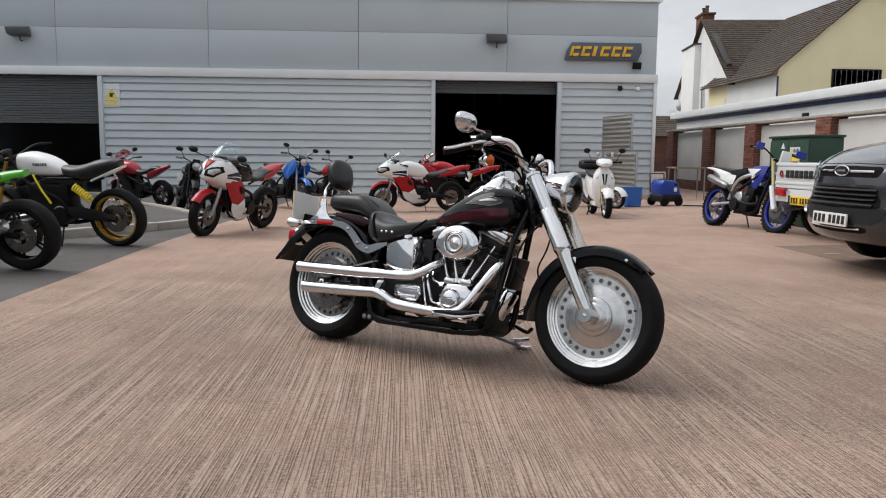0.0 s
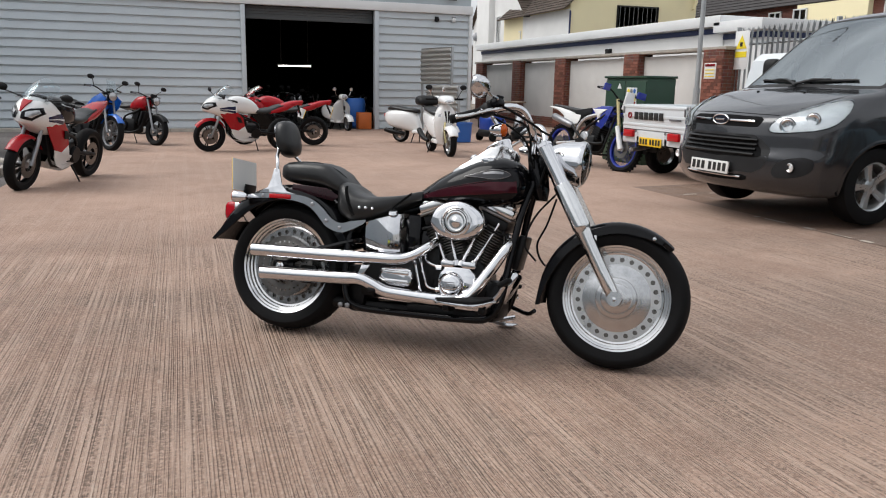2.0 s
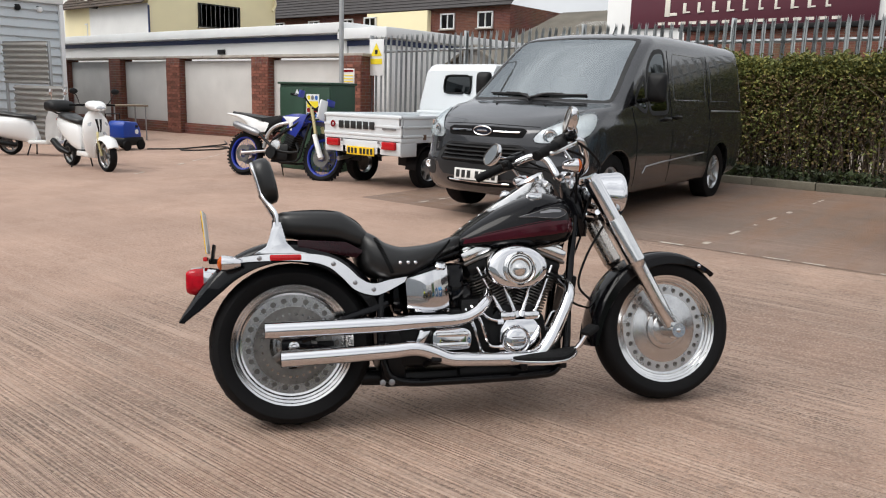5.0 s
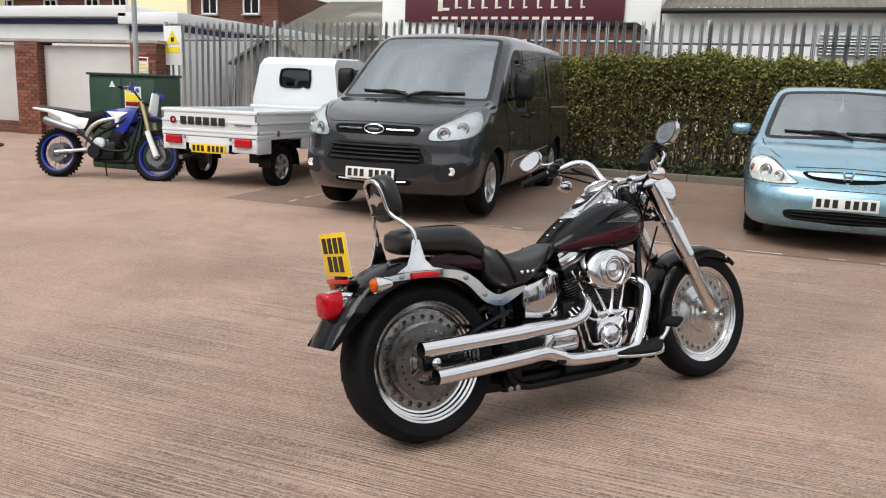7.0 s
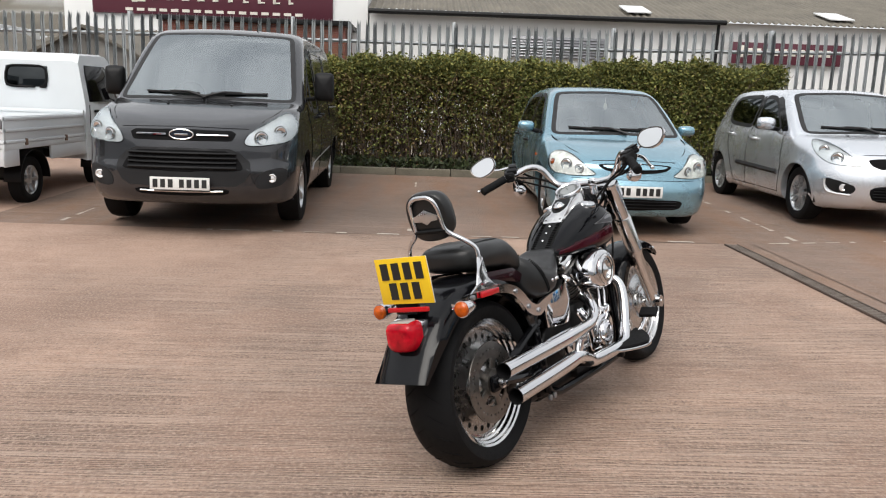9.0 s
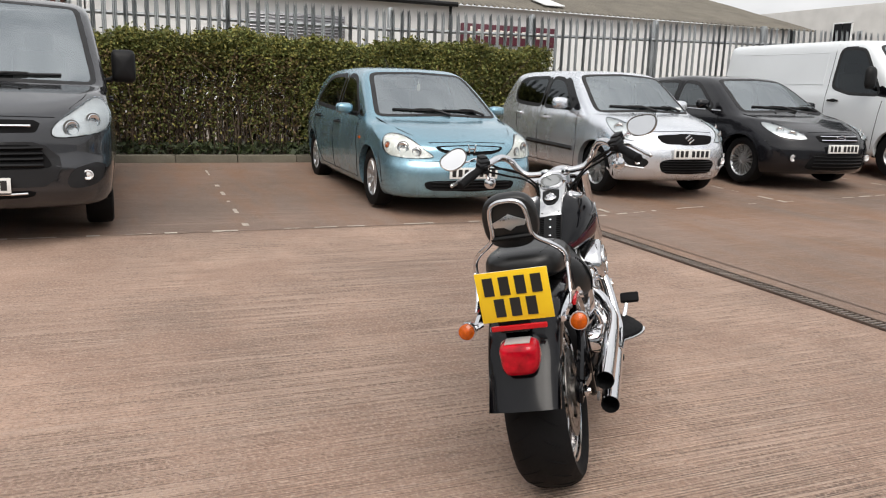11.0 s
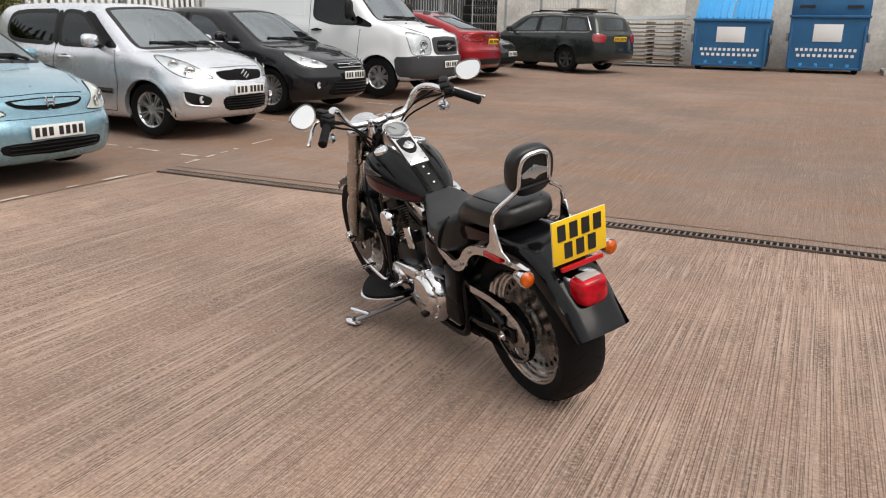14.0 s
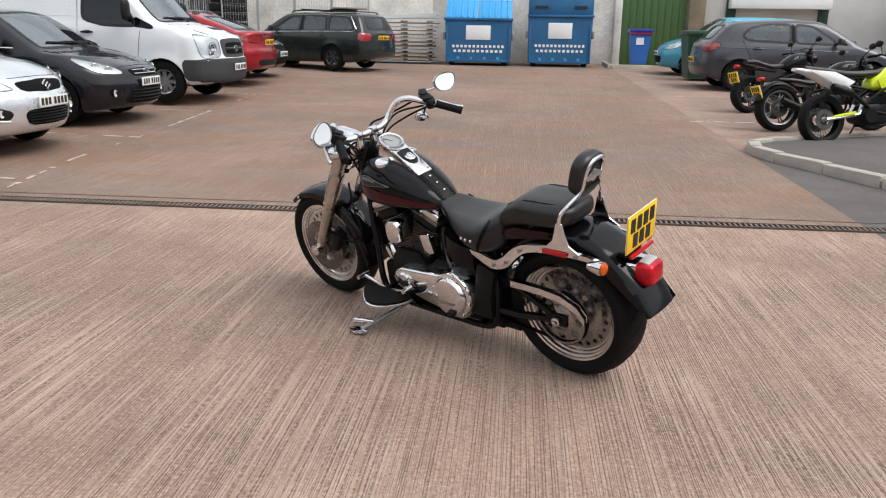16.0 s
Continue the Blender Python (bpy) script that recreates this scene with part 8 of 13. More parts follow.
def moto(name, m, sp, label, group="parked motorcycles"):
    mo = thing(name, m, label, "motorcycle", group)
    wb, R, kind = sp["wb"], sp.get("R", 0.3), sp["kind"]
    Rf = sp.get("Rf", R)
    wires, knob = sp.get("wires", False), sp.get("knob", False)
    ra, fa = Vector((0, 0, R)), Vector((wb, 0, Rf))
    moto_wheel(mo, "rear_wheel", ra, R, sp.get("hwr", 0.075), sp["rim"], wires, knob)
    moto_wheel(mo, "front_wheel", fa, Rf, sp.get("hwf", 0.055), sp["rim"], wires, knob)
    hz = sp.get("head", 0.88)
    hx = wb - sp.get("trail", 0.27)
    for s in (1, -1):
        b = B()
        tube(b, [fa + Vector((0, s * 0.095, 0)), fa.lerp(Vector((hx + 0.04, 0, hz)), 0.52) + Vector((0, s * 0.095, 0))], 0.024, 10)
        tube(b, [fa.lerp(Vector((hx + 0.04, 0, hz)), 0.5) + Vector((0, s * 0.095, 0)), Vector((hx + 0.02, s * 0.095, hz + 0.06))], 0.028 if kind == "dirt" else 0.02, 10)
        part("fork_leg", b, sp.get("fork", M_steel), mo)
    b = B()
    for z in (hz + 0.04, hz - 0.12):
        box(b, (hx + 0.03, 0, z), (0.06, 0.23, 0.035), 0.01)
    part("fork_yoke", b, M_blackm, mo)
    b = B()
    for s in (1, -1):
        tube(b, [ra + Vector((0, s * 0.09, 0)), Vector((wb * 0.34, s * 0.08, R + 0.06)), Vector((wb * 0.38, s * 0.07, 0.5))], 0.024, 8)
    part("swing_arm", b, sp.get("arm", M_blackm), mo)
    b = B()
    for s in (1, -1):
        tube(b, [(hx, s * 0.03, hz), (hx - 0.22, s * 0.12, hz - 0.22), (wb * 0.42, s * 0.13, 0.55), (wb * 0.36, s * 0.1, 0.36)], 0.02, 8, 3)
        tube(b, [(hx, s * 0.03, hz - 0.05), (hx - 0.06, s * 0.08, 0.5), (hx - 0.14, s * 0.1, 0.26), (wb * 0.4, s * 0.09, 0.24)], 0.017, 8, 3)
        tube(b, [(wb * 0.45, s * 0.1, 0.68), (0.05, s * 0.09, sp.get("tailz", 0.78))], 0.014, 8)
    part("frame", b, sp.get("frame", M_blackm), mo)
    b = B()
    box(b, (wb * 0.5, 0, 0.38), (0.34, 0.26, 0.26), 0.04)
    box(b, (wb * 0.6, 0, 0.55), (0.17, 0.22, 0.24), 0.03, pose(0, 0, 0, 0, 18, 0))
    lathe(b, [(0.09, -0.17), (0.1, -0.14), (0.1, 0.14), (0.09, 0.17), (0.0, 0.17)], (wb * 0.42, 0, 0.36), (0, 1, 0), 20)
    eng = part("engine", b, sp.get("engine", M_blackm), mo)
    for k in range(6):
        f = B()
        box(f, (wb * 0.6 + 0.006 * k, 0, 0.47 + k * 0.032), (0.2, 0.25, 0.008), 0, pose(0, 0, 0, 0, 18, 0))
        part("fin", f, M_blackm, eng)
    if kind != "dirt":
        b = B()
        box(b, (wb * 0.74, 0, 0.52), (0.05, 0.28, 0.3), 0.012, pose(0, 0, 0, 0, 14, 0))
        part("radiator", b, M_blackm, mo)
    b = B()
    ex = sp.get("exhaust", [(wb * 0.68, -0.09, 0.5), (wb * 0.72, -0.1, 0.3), (wb * 0.5, -0.13, 0.22), (wb * 0.25, -0.15, 0.26)])
    tube(b, ex, 0.024, 10, 3)
    pipe = part("exhaust", b, sp.get("pipe_m", M_blackm), mo)
    b = B()
    e0, e1 = Vector(ex[-1]), Vector(sp.get("can", (wb * 0.25 - 0.4, -0.17, 0.42)))
    lathe(b, [(0.026, 0), (0.05, 0.04), (0.054, 0.1), (0.054, (e1 - e0).length - 0.03), (0.04, (e1 - e0).length), (0.0, (e1 - e0).length - 0.02)], e0, e1 - e0, 18, caps=False)
    part("silencer", b, sp.get("can_m", M_blackm), pipe)
    # tank, seat, tail
    T = sp.get("tank", [(wb * 0.46, 0.08, 0.8, 0.7), (wb * 0.52, 0.12, 0.88, 0.68), (wb * 0.65, 0.15, 0.97, 0.68), (wb * 0.75, 0.14, 0.98, 0.7), (hx, 0.06, 0.9, 0.76)])
    body_loft(mo, "fuel_tank", T, sp["tank_m"])
    S = sp.get("seat", [(-0.05, 0.06, 0.86, 0.8), (0.1, 0.1, 0.87, 0.78), (0.25, 0.12, 0.82, 0.74), (0.45, 0.13, 0.79, 0.7), (wb * 0.46, 0.09, 0.8, 0.72), (wb * 0.49, 0.05, 0.82, 0.74)])
    body_loft(mo, "seat", S, M_leather, "black seat")
    if "tail" in sp:
        body_loft(mo, "tail_unit", sp["tail"], sp["tail_m"])
    # front mudguard
    b = B()
    rings = []
    f0, f1, fr = sp.get("guard", (35, 150, Rf + 0.025))
    for a in np.linspace(radians(f0), radians(f1), 14):
        e = Vector((math.cos(a), 0, math.sin(a)))
        rings.append([fa + e * (fr - 0.03) + Vector((0, -0.07, 0)), fa + e * fr + Vector((0, -0.05, 0)), fa + e * (fr + 0.012), fa + e * fr + Vector((0, 0.05, 0)), fa + e * (fr - 0.03) + Vector((0, 0.07, 0)), fa + e * (fr - 0.005)])
    loft(b, rings)
    part("front_mudguard", b, sp.get("guard_m", M_plastic), mo, sharp=60)
    # bars, grips, mirrors
    bw, bz, bx = sp.get("bar", (0.34, hz + 0.12, hx - 0.12))
    b = B()
    tube(b, [(bx - 0.04, -bw, bz), (bx + 0.03, -bw * 0.6, bz + 0.01), (hx + 0.0, -0.06, hz + 0.07), (hx + 0.0, 0.06, hz + 0.07), (bx + 0.03, bw * 0.6, bz + 0.01), (bx - 0.04, bw, bz)], 0.012, 8, 3)
    bar_ = part("handlebar", b, sp.get("bar_m", M_blackm), mo)
    for s in (1, -1):
        b = B()
        tube(b, [(bx - 0.05, s * bw * 1.02, bz), (bx - 0.005, s * bw * 0.72, bz + 0.006)], 0.018, 10)
        part("grip", b, M_rubber, bar_)
        b = B()
        tube(b, [(bx + 0.03, s * bw * 0.68, bz + 0.01), (bx + 0.05, s * bw * 0.85, bz), (bx + 0.01, s * bw * 1.02, bz - 0.01)], 0.006, 6, 3)
        part("lever", b, M_steel, bar_)
        if sp.get("mirrors", True):
            mz = sp.get("mirz", 0.17)
            my = sp.get("miry", bw * 0.95)
            mxx = sp.get("mirx", bx + 0.1)
            b = B()
            ball(b, (mxx, s * my, bz + mz), (0.025, 0.07, 0.042), 16, 10)
            mi = part("mirror", b, M_plastic, bar_)
            b = B()
            tube(b, [(bx + 0.02, s * bw * 0.6, bz + 0.02) if kind != "sport" else (wb * 0.92, s * 0.12, hz + 0.12), (mxx, s * my * 0.9, bz + mz - 0.03)], 0.007, 6)
            part("mirror_stem", b, M_plastic, mi)
    # lamp
    if kind in ("naked", "adv"):
        lz = sp.get("lampz", hz + 0.0)
        b = B()
        lathe(b, [(0.0, -0.09), (0.05, -0.08), (0.08, -0.02), (0.085, 0.03), (0.08, 0.04)], (hx + 0.16, 0, lz), (1, 0, 0), 24, caps=False)
        hlm = part("headlamp", b, sp.get("lamp_m", M_black), mo)
        b = B()
        lathe(b, [(0.082, 0.032), (0.06, 0.05), (0, 0.058)], (hx + 0.16, 0, lz), (1, 0, 0), 24, caps=False)
        part("lens", b, M_clear, hlm)
        b = B()
        box(b, (hx + 0.09, 0, lz + 0.1), (0.05, 0.14, 0.08), 0.02)
        part("instrument_pod", b, M_plastic, mo)
    # side stand
    b = B()
    tube(b, [(wb * 0.42, 0.1, 0.26), (wb * 0.4, 0.24, 0.02)], 0.01, 6)
    box(b, (wb * 0.4, 0.245, 0.012), (0.06, 0.05, 0.012), 0.003)
    part("side_stand", b, M_blackm, mo)
    # rear lamp and plate
    if sp.get("plate", True):
        tz = sp.get("tailz", 0.78)
        tx = sp.get("plx", -0.3)
        b = B()
        box(b, (tx + 0.06, 0, tz + 0.02), (0.08, 0.1, 0.05), 0.015)
        part("tail_lamp", b, M_red, mo)
        b = B()
        tube(b, [(tx + 0.1, 0, tz), (tx + 0.02, 0, tz - 0.2)], 0.02, 6)
        hg_ = part("plate_hanger", b, M_plastic, mo)
        plate(mo, (tx, 0, tz - 0.16), -1, 0.229, 0.178, M_plateY, 18)
    return mo


def sport_fairing(mo, wb, cols):
    """Full fairing of a sports bike: pointed nose with two dark lamps, side panels, belly pan and a tall clear screen."""
    nose, flash, mid, belly = cols
    q = wb - 1.41
    # nose cowl, sweeping back into the flanks
    K = [(0.98, 0.19, 0.9, 0.6), (1.08, 0.195, 0.97, 0.6), (1.2, 0.195, 1.02, 0.62), (1.3, 0.18, 1.02, 0.67), (1.4, 0.15, 0.985, 0.71), (1.48, 0.11, 0.93, 0.735), (1.54, 0.06, 0.865, 0.755), (1.565, 0.02, 0.82, 0.77)]
    b = B()
    rings = []
    for x in np.linspace(K[0][0], K[-1][0], 24):
        w, zt, zb = (curve_at([(k[0], k[j]) for k in K], x) for j in (1, 2, 3))
        zm = zb + (zt - zb) * 0.5
        rings.append([(x + q, w * math.copysign(abs(math.cos(a)) ** 0.8, math.cos(a)), zm + ((zt - zm) if math.sin(a) > 0 else (zm - zb)) * math.copysign(abs(math.sin(a)) ** 0.9, math.sin(a))) for a in (2 * math.pi * k / 28 for k in range(28))])
    loft(b, rings)
    bmesh.ops.recalc_face_normals(b, faces=b.faces)
    tree = BVHTree.FromBMesh(b)
    shell = part("nose_fairing", b, nose, mo, sharp=45)
    for sg in (1, -1):
        w = "y" if sg > 0 else "-y"
        patch("lamp_bezel", tree, "x", [(sg * 0.018, 0.872), (sg * 0.07, 0.912), (sg * 0.145, 0.93)], [(sg * 0.022, 0.805), (sg * 0.1, 0.79), (sg * 0.168, 0.868)], M_black, shell, off=0.006, thick=0.006, nu=8, nv=5)
        patch("headlamp", tree, "x", [(sg * 0.05, 0.872), (sg * 0.09, 0.893), (sg * 0.13, 0.905)], [(sg * 0.055, 0.832), (sg * 0.1, 0.82), (sg * 0.145, 0.87)], M_clear, shell, off=0.012, thick=0.005, nu=6, nv=4)
        patch("fairing_flash", tree, w, [(1.0 + q, 0.86), (1.15 + q, 0.86), (1.3 + q, 0.835)], [(1.0 + q, 0.74), (1.15 + q, 0.77), (1.28 + q, 0.785)], flash, shell, off=0.004, thick=0.006, nu=10, nv=4)
        patch("flash_stripe", tree, w, [(1.0 + q, 0.8), (1.15 + q, 0.815), (1.29 + q, 0.812)], [(1.0 + q, 0.785), (1.15 + q, 0.805), (1.29 + q, 0.806)], nose, shell, off=0.011, thick=0.004, nu=8, nv=2)
    # flank panels: a coloured wedge over a pale belly
    panel_pair(mo, "side_fairing", [(1.28 + q, 0.72, 0.165), (1.16 + q, 0.76, 0.19), (0.97 + q, 0.76, 0.19), (0.86 + q, 0.66, 0.185), (0.82 + q, 0.5, 0.18), (0.94 + q, 0.42, 0.17), (1.07 + q, 0.45, 0.16), (1.18 + q, 0.6, 0.155)], 0.175, mid, 0.01, 0.008)
    panel_pair(mo, "belly_fairing", [(1.07 + q, 0.45, 0.162), (0.94 + q, 0.42, 0.172), (0.82 + q, 0.5, 0.182), (0.76 + q, 0.38, 0.17), (0.52 + q, 0.3, 0.14), (0.56 + q, 0.24, 0.12), (0.8 + q, 0.2, 0.12), (0.96 + q, 0.26, 0.13), (1.04 + q, 0.36, 0.145)], 0.145, belly, 0.01, 0.006)
    panel_pair(mo, "side_vent", [(0.99 + q, 0.68, 0.212), (0.92 + q, 0.67, 0.212), (0.87 + q, 0.57, 0.208), (0.95 + q, 0.58, 0.2)], 0.2, M_plastic, 0.006, 0.003)
    b = B()
    rings = []
    for x, w, zt, zb in ((0.5, 0.1, 0.3, 0.24), (0.6, 0.125, 0.28, 0.19), (0.8, 0.13, 0.26, 0.175), (0.98, 0.12, 0.3, 0.22), (1.06, 0.08, 0.36, 0.3)):
        rings.append([(x + q, -w, zt), (x + q, -w * 0.7, zb), (x + q, w * 0.7, zb), (x + q, w, zt)])
    rws = [[b.verts.new(p) for p in r] for r in rings]
    grid_faces(b, rws)
    bmesh.ops.solidify(b, geom=b.faces[:], thickness=0.008)
    part("belly_pan", b, belly, mo)
    b = B()
    rws = []
    for t in np.linspace(0, 1, 8):
        x, z, w = wb + 0.03 - 0.36 * t, 0.955 + 0.285 * math.sin(t * 1.25), 0.12 + 0.05 * math.sin(t * 3.0)
        rws.append([b.verts.new((x - 0.07 * (y / w) ** 2, y, z - 0.075 * (y / w) ** 2)) for y in np.linspace(-w, w, 9)])
    grid_faces(b, rws)
    bmesh.ops.solidify(b, geom=b.faces[:], thickness=0.004)
    o = part("windscreen", b, M_screen, mo)
    o.visible_shadow = False
    b = B()
    box(b, (wb - 0.2, 0, 1.0), (0.1, 0.17, 0.09), 0.03)
    part("instrument_pod", b, M_plastic, mo)


def place(fx_, fy_, rx_, ry_, lean=10):
    """Pose of a bike from its front and rear wheel's places on the ground, leaning to its left."""
    h = math.degrees(math.atan2(fy_ - ry_, fx_ - rx_))
    return pose(rx_, ry_, gz(rx_, ry_), -lean, 0, h)


M_darknavy = mat("dark_navy", (0.006, 0.009, 0.045), 0.25, var=0.1, coat=0.2, spec=0.3)
CBR = dict(kind="sport", wb=1.41, R=0.305, Rf=0.295, rim=M_blackm, fork=M_steel, tank_m=M_black, engine=M_blackm, guard_m=M_mred, tank=[(0.52, 0.08, 0.82, 0.7), (0.62, 0.125, 0.93, 0.7), (0.78, 0.15, 1.0, 0.7), (0.93, 0.15, 1.02, 0.72), (1.05, 0.12, 0.99, 0.76), (1.13, 0.06, 0.94, 0.8)], tail=[(-0.38, 0.03, 0.95, 0.9), (-0.2, 0.08, 0.94, 0.84), (0.05, 0.12, 0.88, 0.74), (0.3, 0.13, 0.8, 0.7)], tail_m=M_mred, mirx=1.3, miry=0.36, mirz=0.1, bar=(0.31, 0.97, 1.08), head=0.88, tailz=0.86, plx=-0.38)
sb1 = moto("sports_motorcycle", place(-2.56, 10.04, -2.06, 11.36), dict(CBR, plate=False), "white, red and blue faired sports motorcycle on its stand")
sport_fairing(sb1, 1.41, (M_mwhite, M_darknavy, M_mred, M_mwhite))
b = B()
prism(b, [(1.4, -0.05, 0.988), (1.46, -0.032, 0.952), (1.535, -0.006, 0.872), (1.535, 0.006, 0.872), (1.46, 0.032, 0.952), (1.4, 0.05, 0.988)], (0.01, 0, 0.01), 0.002)
part("nose_stripe", b, M_mred, sb1)
sb2 = moto("sports_motorcycle", place(-0.4, 15.5, 0.95, 15.9), dict(CBR, tank_m=M_mwhite), "white, red and blue faired sports motorcycle by the workshop door")
sport_fairing(sb2, 1.41, (M_mwhite, M_darknavy, M_mred, M_mwhite))
sb3 = moto("sports_motorcycle", place(0.45, 17.3, 1.75, 17.05), dict(CBR, tank_m=M_mred, tail_m=M_mred), "red sports motorcycle with a yellow plate by the door")
sport_fairing(sb3, 1.41, (M_mred, M_mred, M_blackm, M_black))
adv = moto("tall_motorcycle", place(-2.13, 15.95, -2.95, 17.05), dict(kind="adv", wb=1.42, R=0.31, Rf=0.32, rim=M_steel, tank_m=M_mblue, guard_m=M_mblue, head=0.98, bar=(0.36, 1.12, 1.05), mirz=0.16, tail=[(-0.3, 0.06, 0.95, 0.88), (0.0, 0.1, 0.92, 0.8), (0.3, 0.11, 0.85, 0.74)], tail_m=M_blackm, engine=M_blackm, lampz=0.98), "bright blue tall road motorcycle with a clear screen")
panel_pair(adv, "side_cowl", [(0.85, 0.7), (0.95, 0.92), (1.2, 1.02), (1.38, 0.92), (1.3, 0.78), (1.05, 0.6)], 0.16, M_mblue)
b = B()
prism(b, [(1.3, -0.1, 1.06), (1.22, -0.08, 1.27), (1.22, 0.08, 1.27), (1.3, 0.1, 1.06)], (0.006, 0, 0.002))
o = part("windscreen", b, M_screen, adv)
o.visible_shadow = False
moto("roadster_motorcycle", place(-1.5, 17.4, -2.3, 18.3), dict(kind="naked", wb=1.4, rim=M_blackm, tank_m=M_mred, tail=[(-0.3, 0.05, 0.93, 0.86), (0.0, 0.1, 0.88, 0.78), (0.3, 0.1, 0.8, 0.72)], tail_m=M_mred), "red and black unfaired motorcycle behind the blue one")
moto("black_motorcycle", place(-4.05, 15.0, -4.55, 16.2), dict(kind="naked", wb=1.4, rim=M_blackm, tank_m=M_black, frame=M_blackm, fork=M_blackm), "black unfaired motorcycle parked by the clad wall")
rs_ = moto("red_motorcycle", place(-5.9, 17.3, -5.0, 16.7), dict(kind="sport", wb=1.35, R=0.29, rim=M_blackm, plate=False, tank_m=M_carred, tail=[(-0.34, 0.04, 0.9, 0.84), (-0.1, 0.1, 0.86, 0.74), (0.25, 0.13, 0.78, 0.6)], tail_m=M_carred, guard_m=M_carred, head=0.88), "dark red faired motorcycle by the roller shutter")
sport_fairing(rs_, 1.35, (M_carred, M_carred, M_blackm, M_blackm))
# scrambler with white tank, gold wheels and yellow spring
scr = moto("scrambler_motorcycle", place(-4.55, 9.15, -3.13, 8.82, 9), dict(kind="naked", wb=1.44, R=0.325, Rf=0.325, hwr=0.085, rim=M_gold, wires=True, knob=False, tank_m=M_mwhite, bar=(0.41, 1.08, 1.05), head=0.93, mirrors=False, fork=M_gold, arm=M_blackm, tank=[(0.53, 0.08, 0.86, 0.8), (0.62, 0.125, 0.94, 0.79), (0.8, 0.155, 1.02, 0.79), (0.96, 0.15, 1.05, 0.8), (1.08, 0.1, 1.03, 0.84)], seat=[(-0.11, 0.07, 0.965, 0.91), (-0.02, 0.12, 0.985, 0.86), (0.12, 0.14, 0.97, 0.79), (0.28, 0.14, 0.925, 0.74), (0.45, 0.12, 0.895, 0.77), (0.57, 0.08, 0.9, 0.81)], tail=[(-0.15, 0.05, 0.91, 0.88), (0.0, 0.11, 0.855, 0.81), (0.2, 0.125, 0.77, 0.735)], tail_m=M_mwhite, plate=False), "white-tanked scrambler motorcycle with gold wheels and yellow spring")
b = B()
box(b, (0.74, 0, 0.52), (0.5, 0.24, 0.4), 0.06)
box(b, (0.62, 0, 0.66), (0.5, 0.16, 0.2), 0.05)
part("engine_cases", b, M_blackm, scr, "black engine cases and airbox")
b = B()
loft(b, [[(x, 0.135, z0_), (x, 0.155, (z0_ + z1_) / 2), (x, 0.135, z1_), (x, 0.1, (z0_ + z1_) / 2)] for x, z0_, z1_ in ((-0.06, 0.3, 0.36), (0.15, 0.31, 0.43), (0.35, 0.33, 0.47), (0.5, 0.36, 0.46))])
part("swing_arm_cover", b, M_plastic, scr)
b = B()
lathe(b, [(0.085, 0.0), (0.085, 0.015), (0.06, 0.028), (0.03, 0.02), (0, 0.03)], (0.61, 0.12, 0.385), (0, 1, 0), 20)
part("sprocket_cover", b, M_steel, scr)
b = B()
sp0, sp1 = Vector((0.22, 0.13, 0.55)), Vector((0.4, 0.13, 0.69))
ax_, s1_, o1_ = frame_of(sp1 - sp0)
tube(b, [sp0 + (sp1 - sp0) * (k / 72) + (s1_ * math.cos(k * 0.7) + o1_ * math.sin(k * 0.7)) * 0.036 for k in range(73)], 0.011, 6, caps=True)
part("shock_spring", b, M_signyel, scr, "yellow coil spring")
b = B()
tube(b, [(0.86, 0.15, 0.82), (0.78, 0.16, 0.66), (0.68, 0.16, 0.5)], 0.012, 6, 3)
part("yellow_strut", b, M_signyel, scr)
b = B()
for k in range(6):
    box(b, (0.68 + k * 0.03, 0.156, 0.93), (0.02, 0.006, 0.03))
part("tank_letter_bars", b, M_steel, scr)
# green and black bike, only its tail seen
grn = moto("green_motorcycle", place(-4.65, 7.2, -3.28, 6.98, 9), dict(kind="sport", wb=1.42, R=0.315, rim=M_blackm, tank_m=M_black, hwr=0.09, tail=[(-0.1, 0.05, 0.89, 0.83), (0.1, 0.1, 0.87, 0.76), (0.35, 0.13, 0.8, 0.68)], tail_m=M_mgreen, can=(-0.1, -0.17, 0.46), can_m=M_alu, plate=False, exhaust=[(0.97, 0.09, 0.5), (1.02, 0.12, 0.3), (0.7, 0.15, 0.24), (0.42, 0.17, 0.33)]), "black and green sports motorcycle with a metal silencer")
sport_fairing(grn, 1.42, (M_black, M_mgreen, M_black, M_black))
b = B()
lathe(b, [(0.03, 0), (0.06, 0.05), (0.065, 0.12), (0.065, 0.36), (0.05, 0.4), (0.0, 0.38)], (0.42, 0.17, 0.33), (-1, 0.05, 0.3), 20, caps=False)
part("side_silencer", b, M_alu, grn)

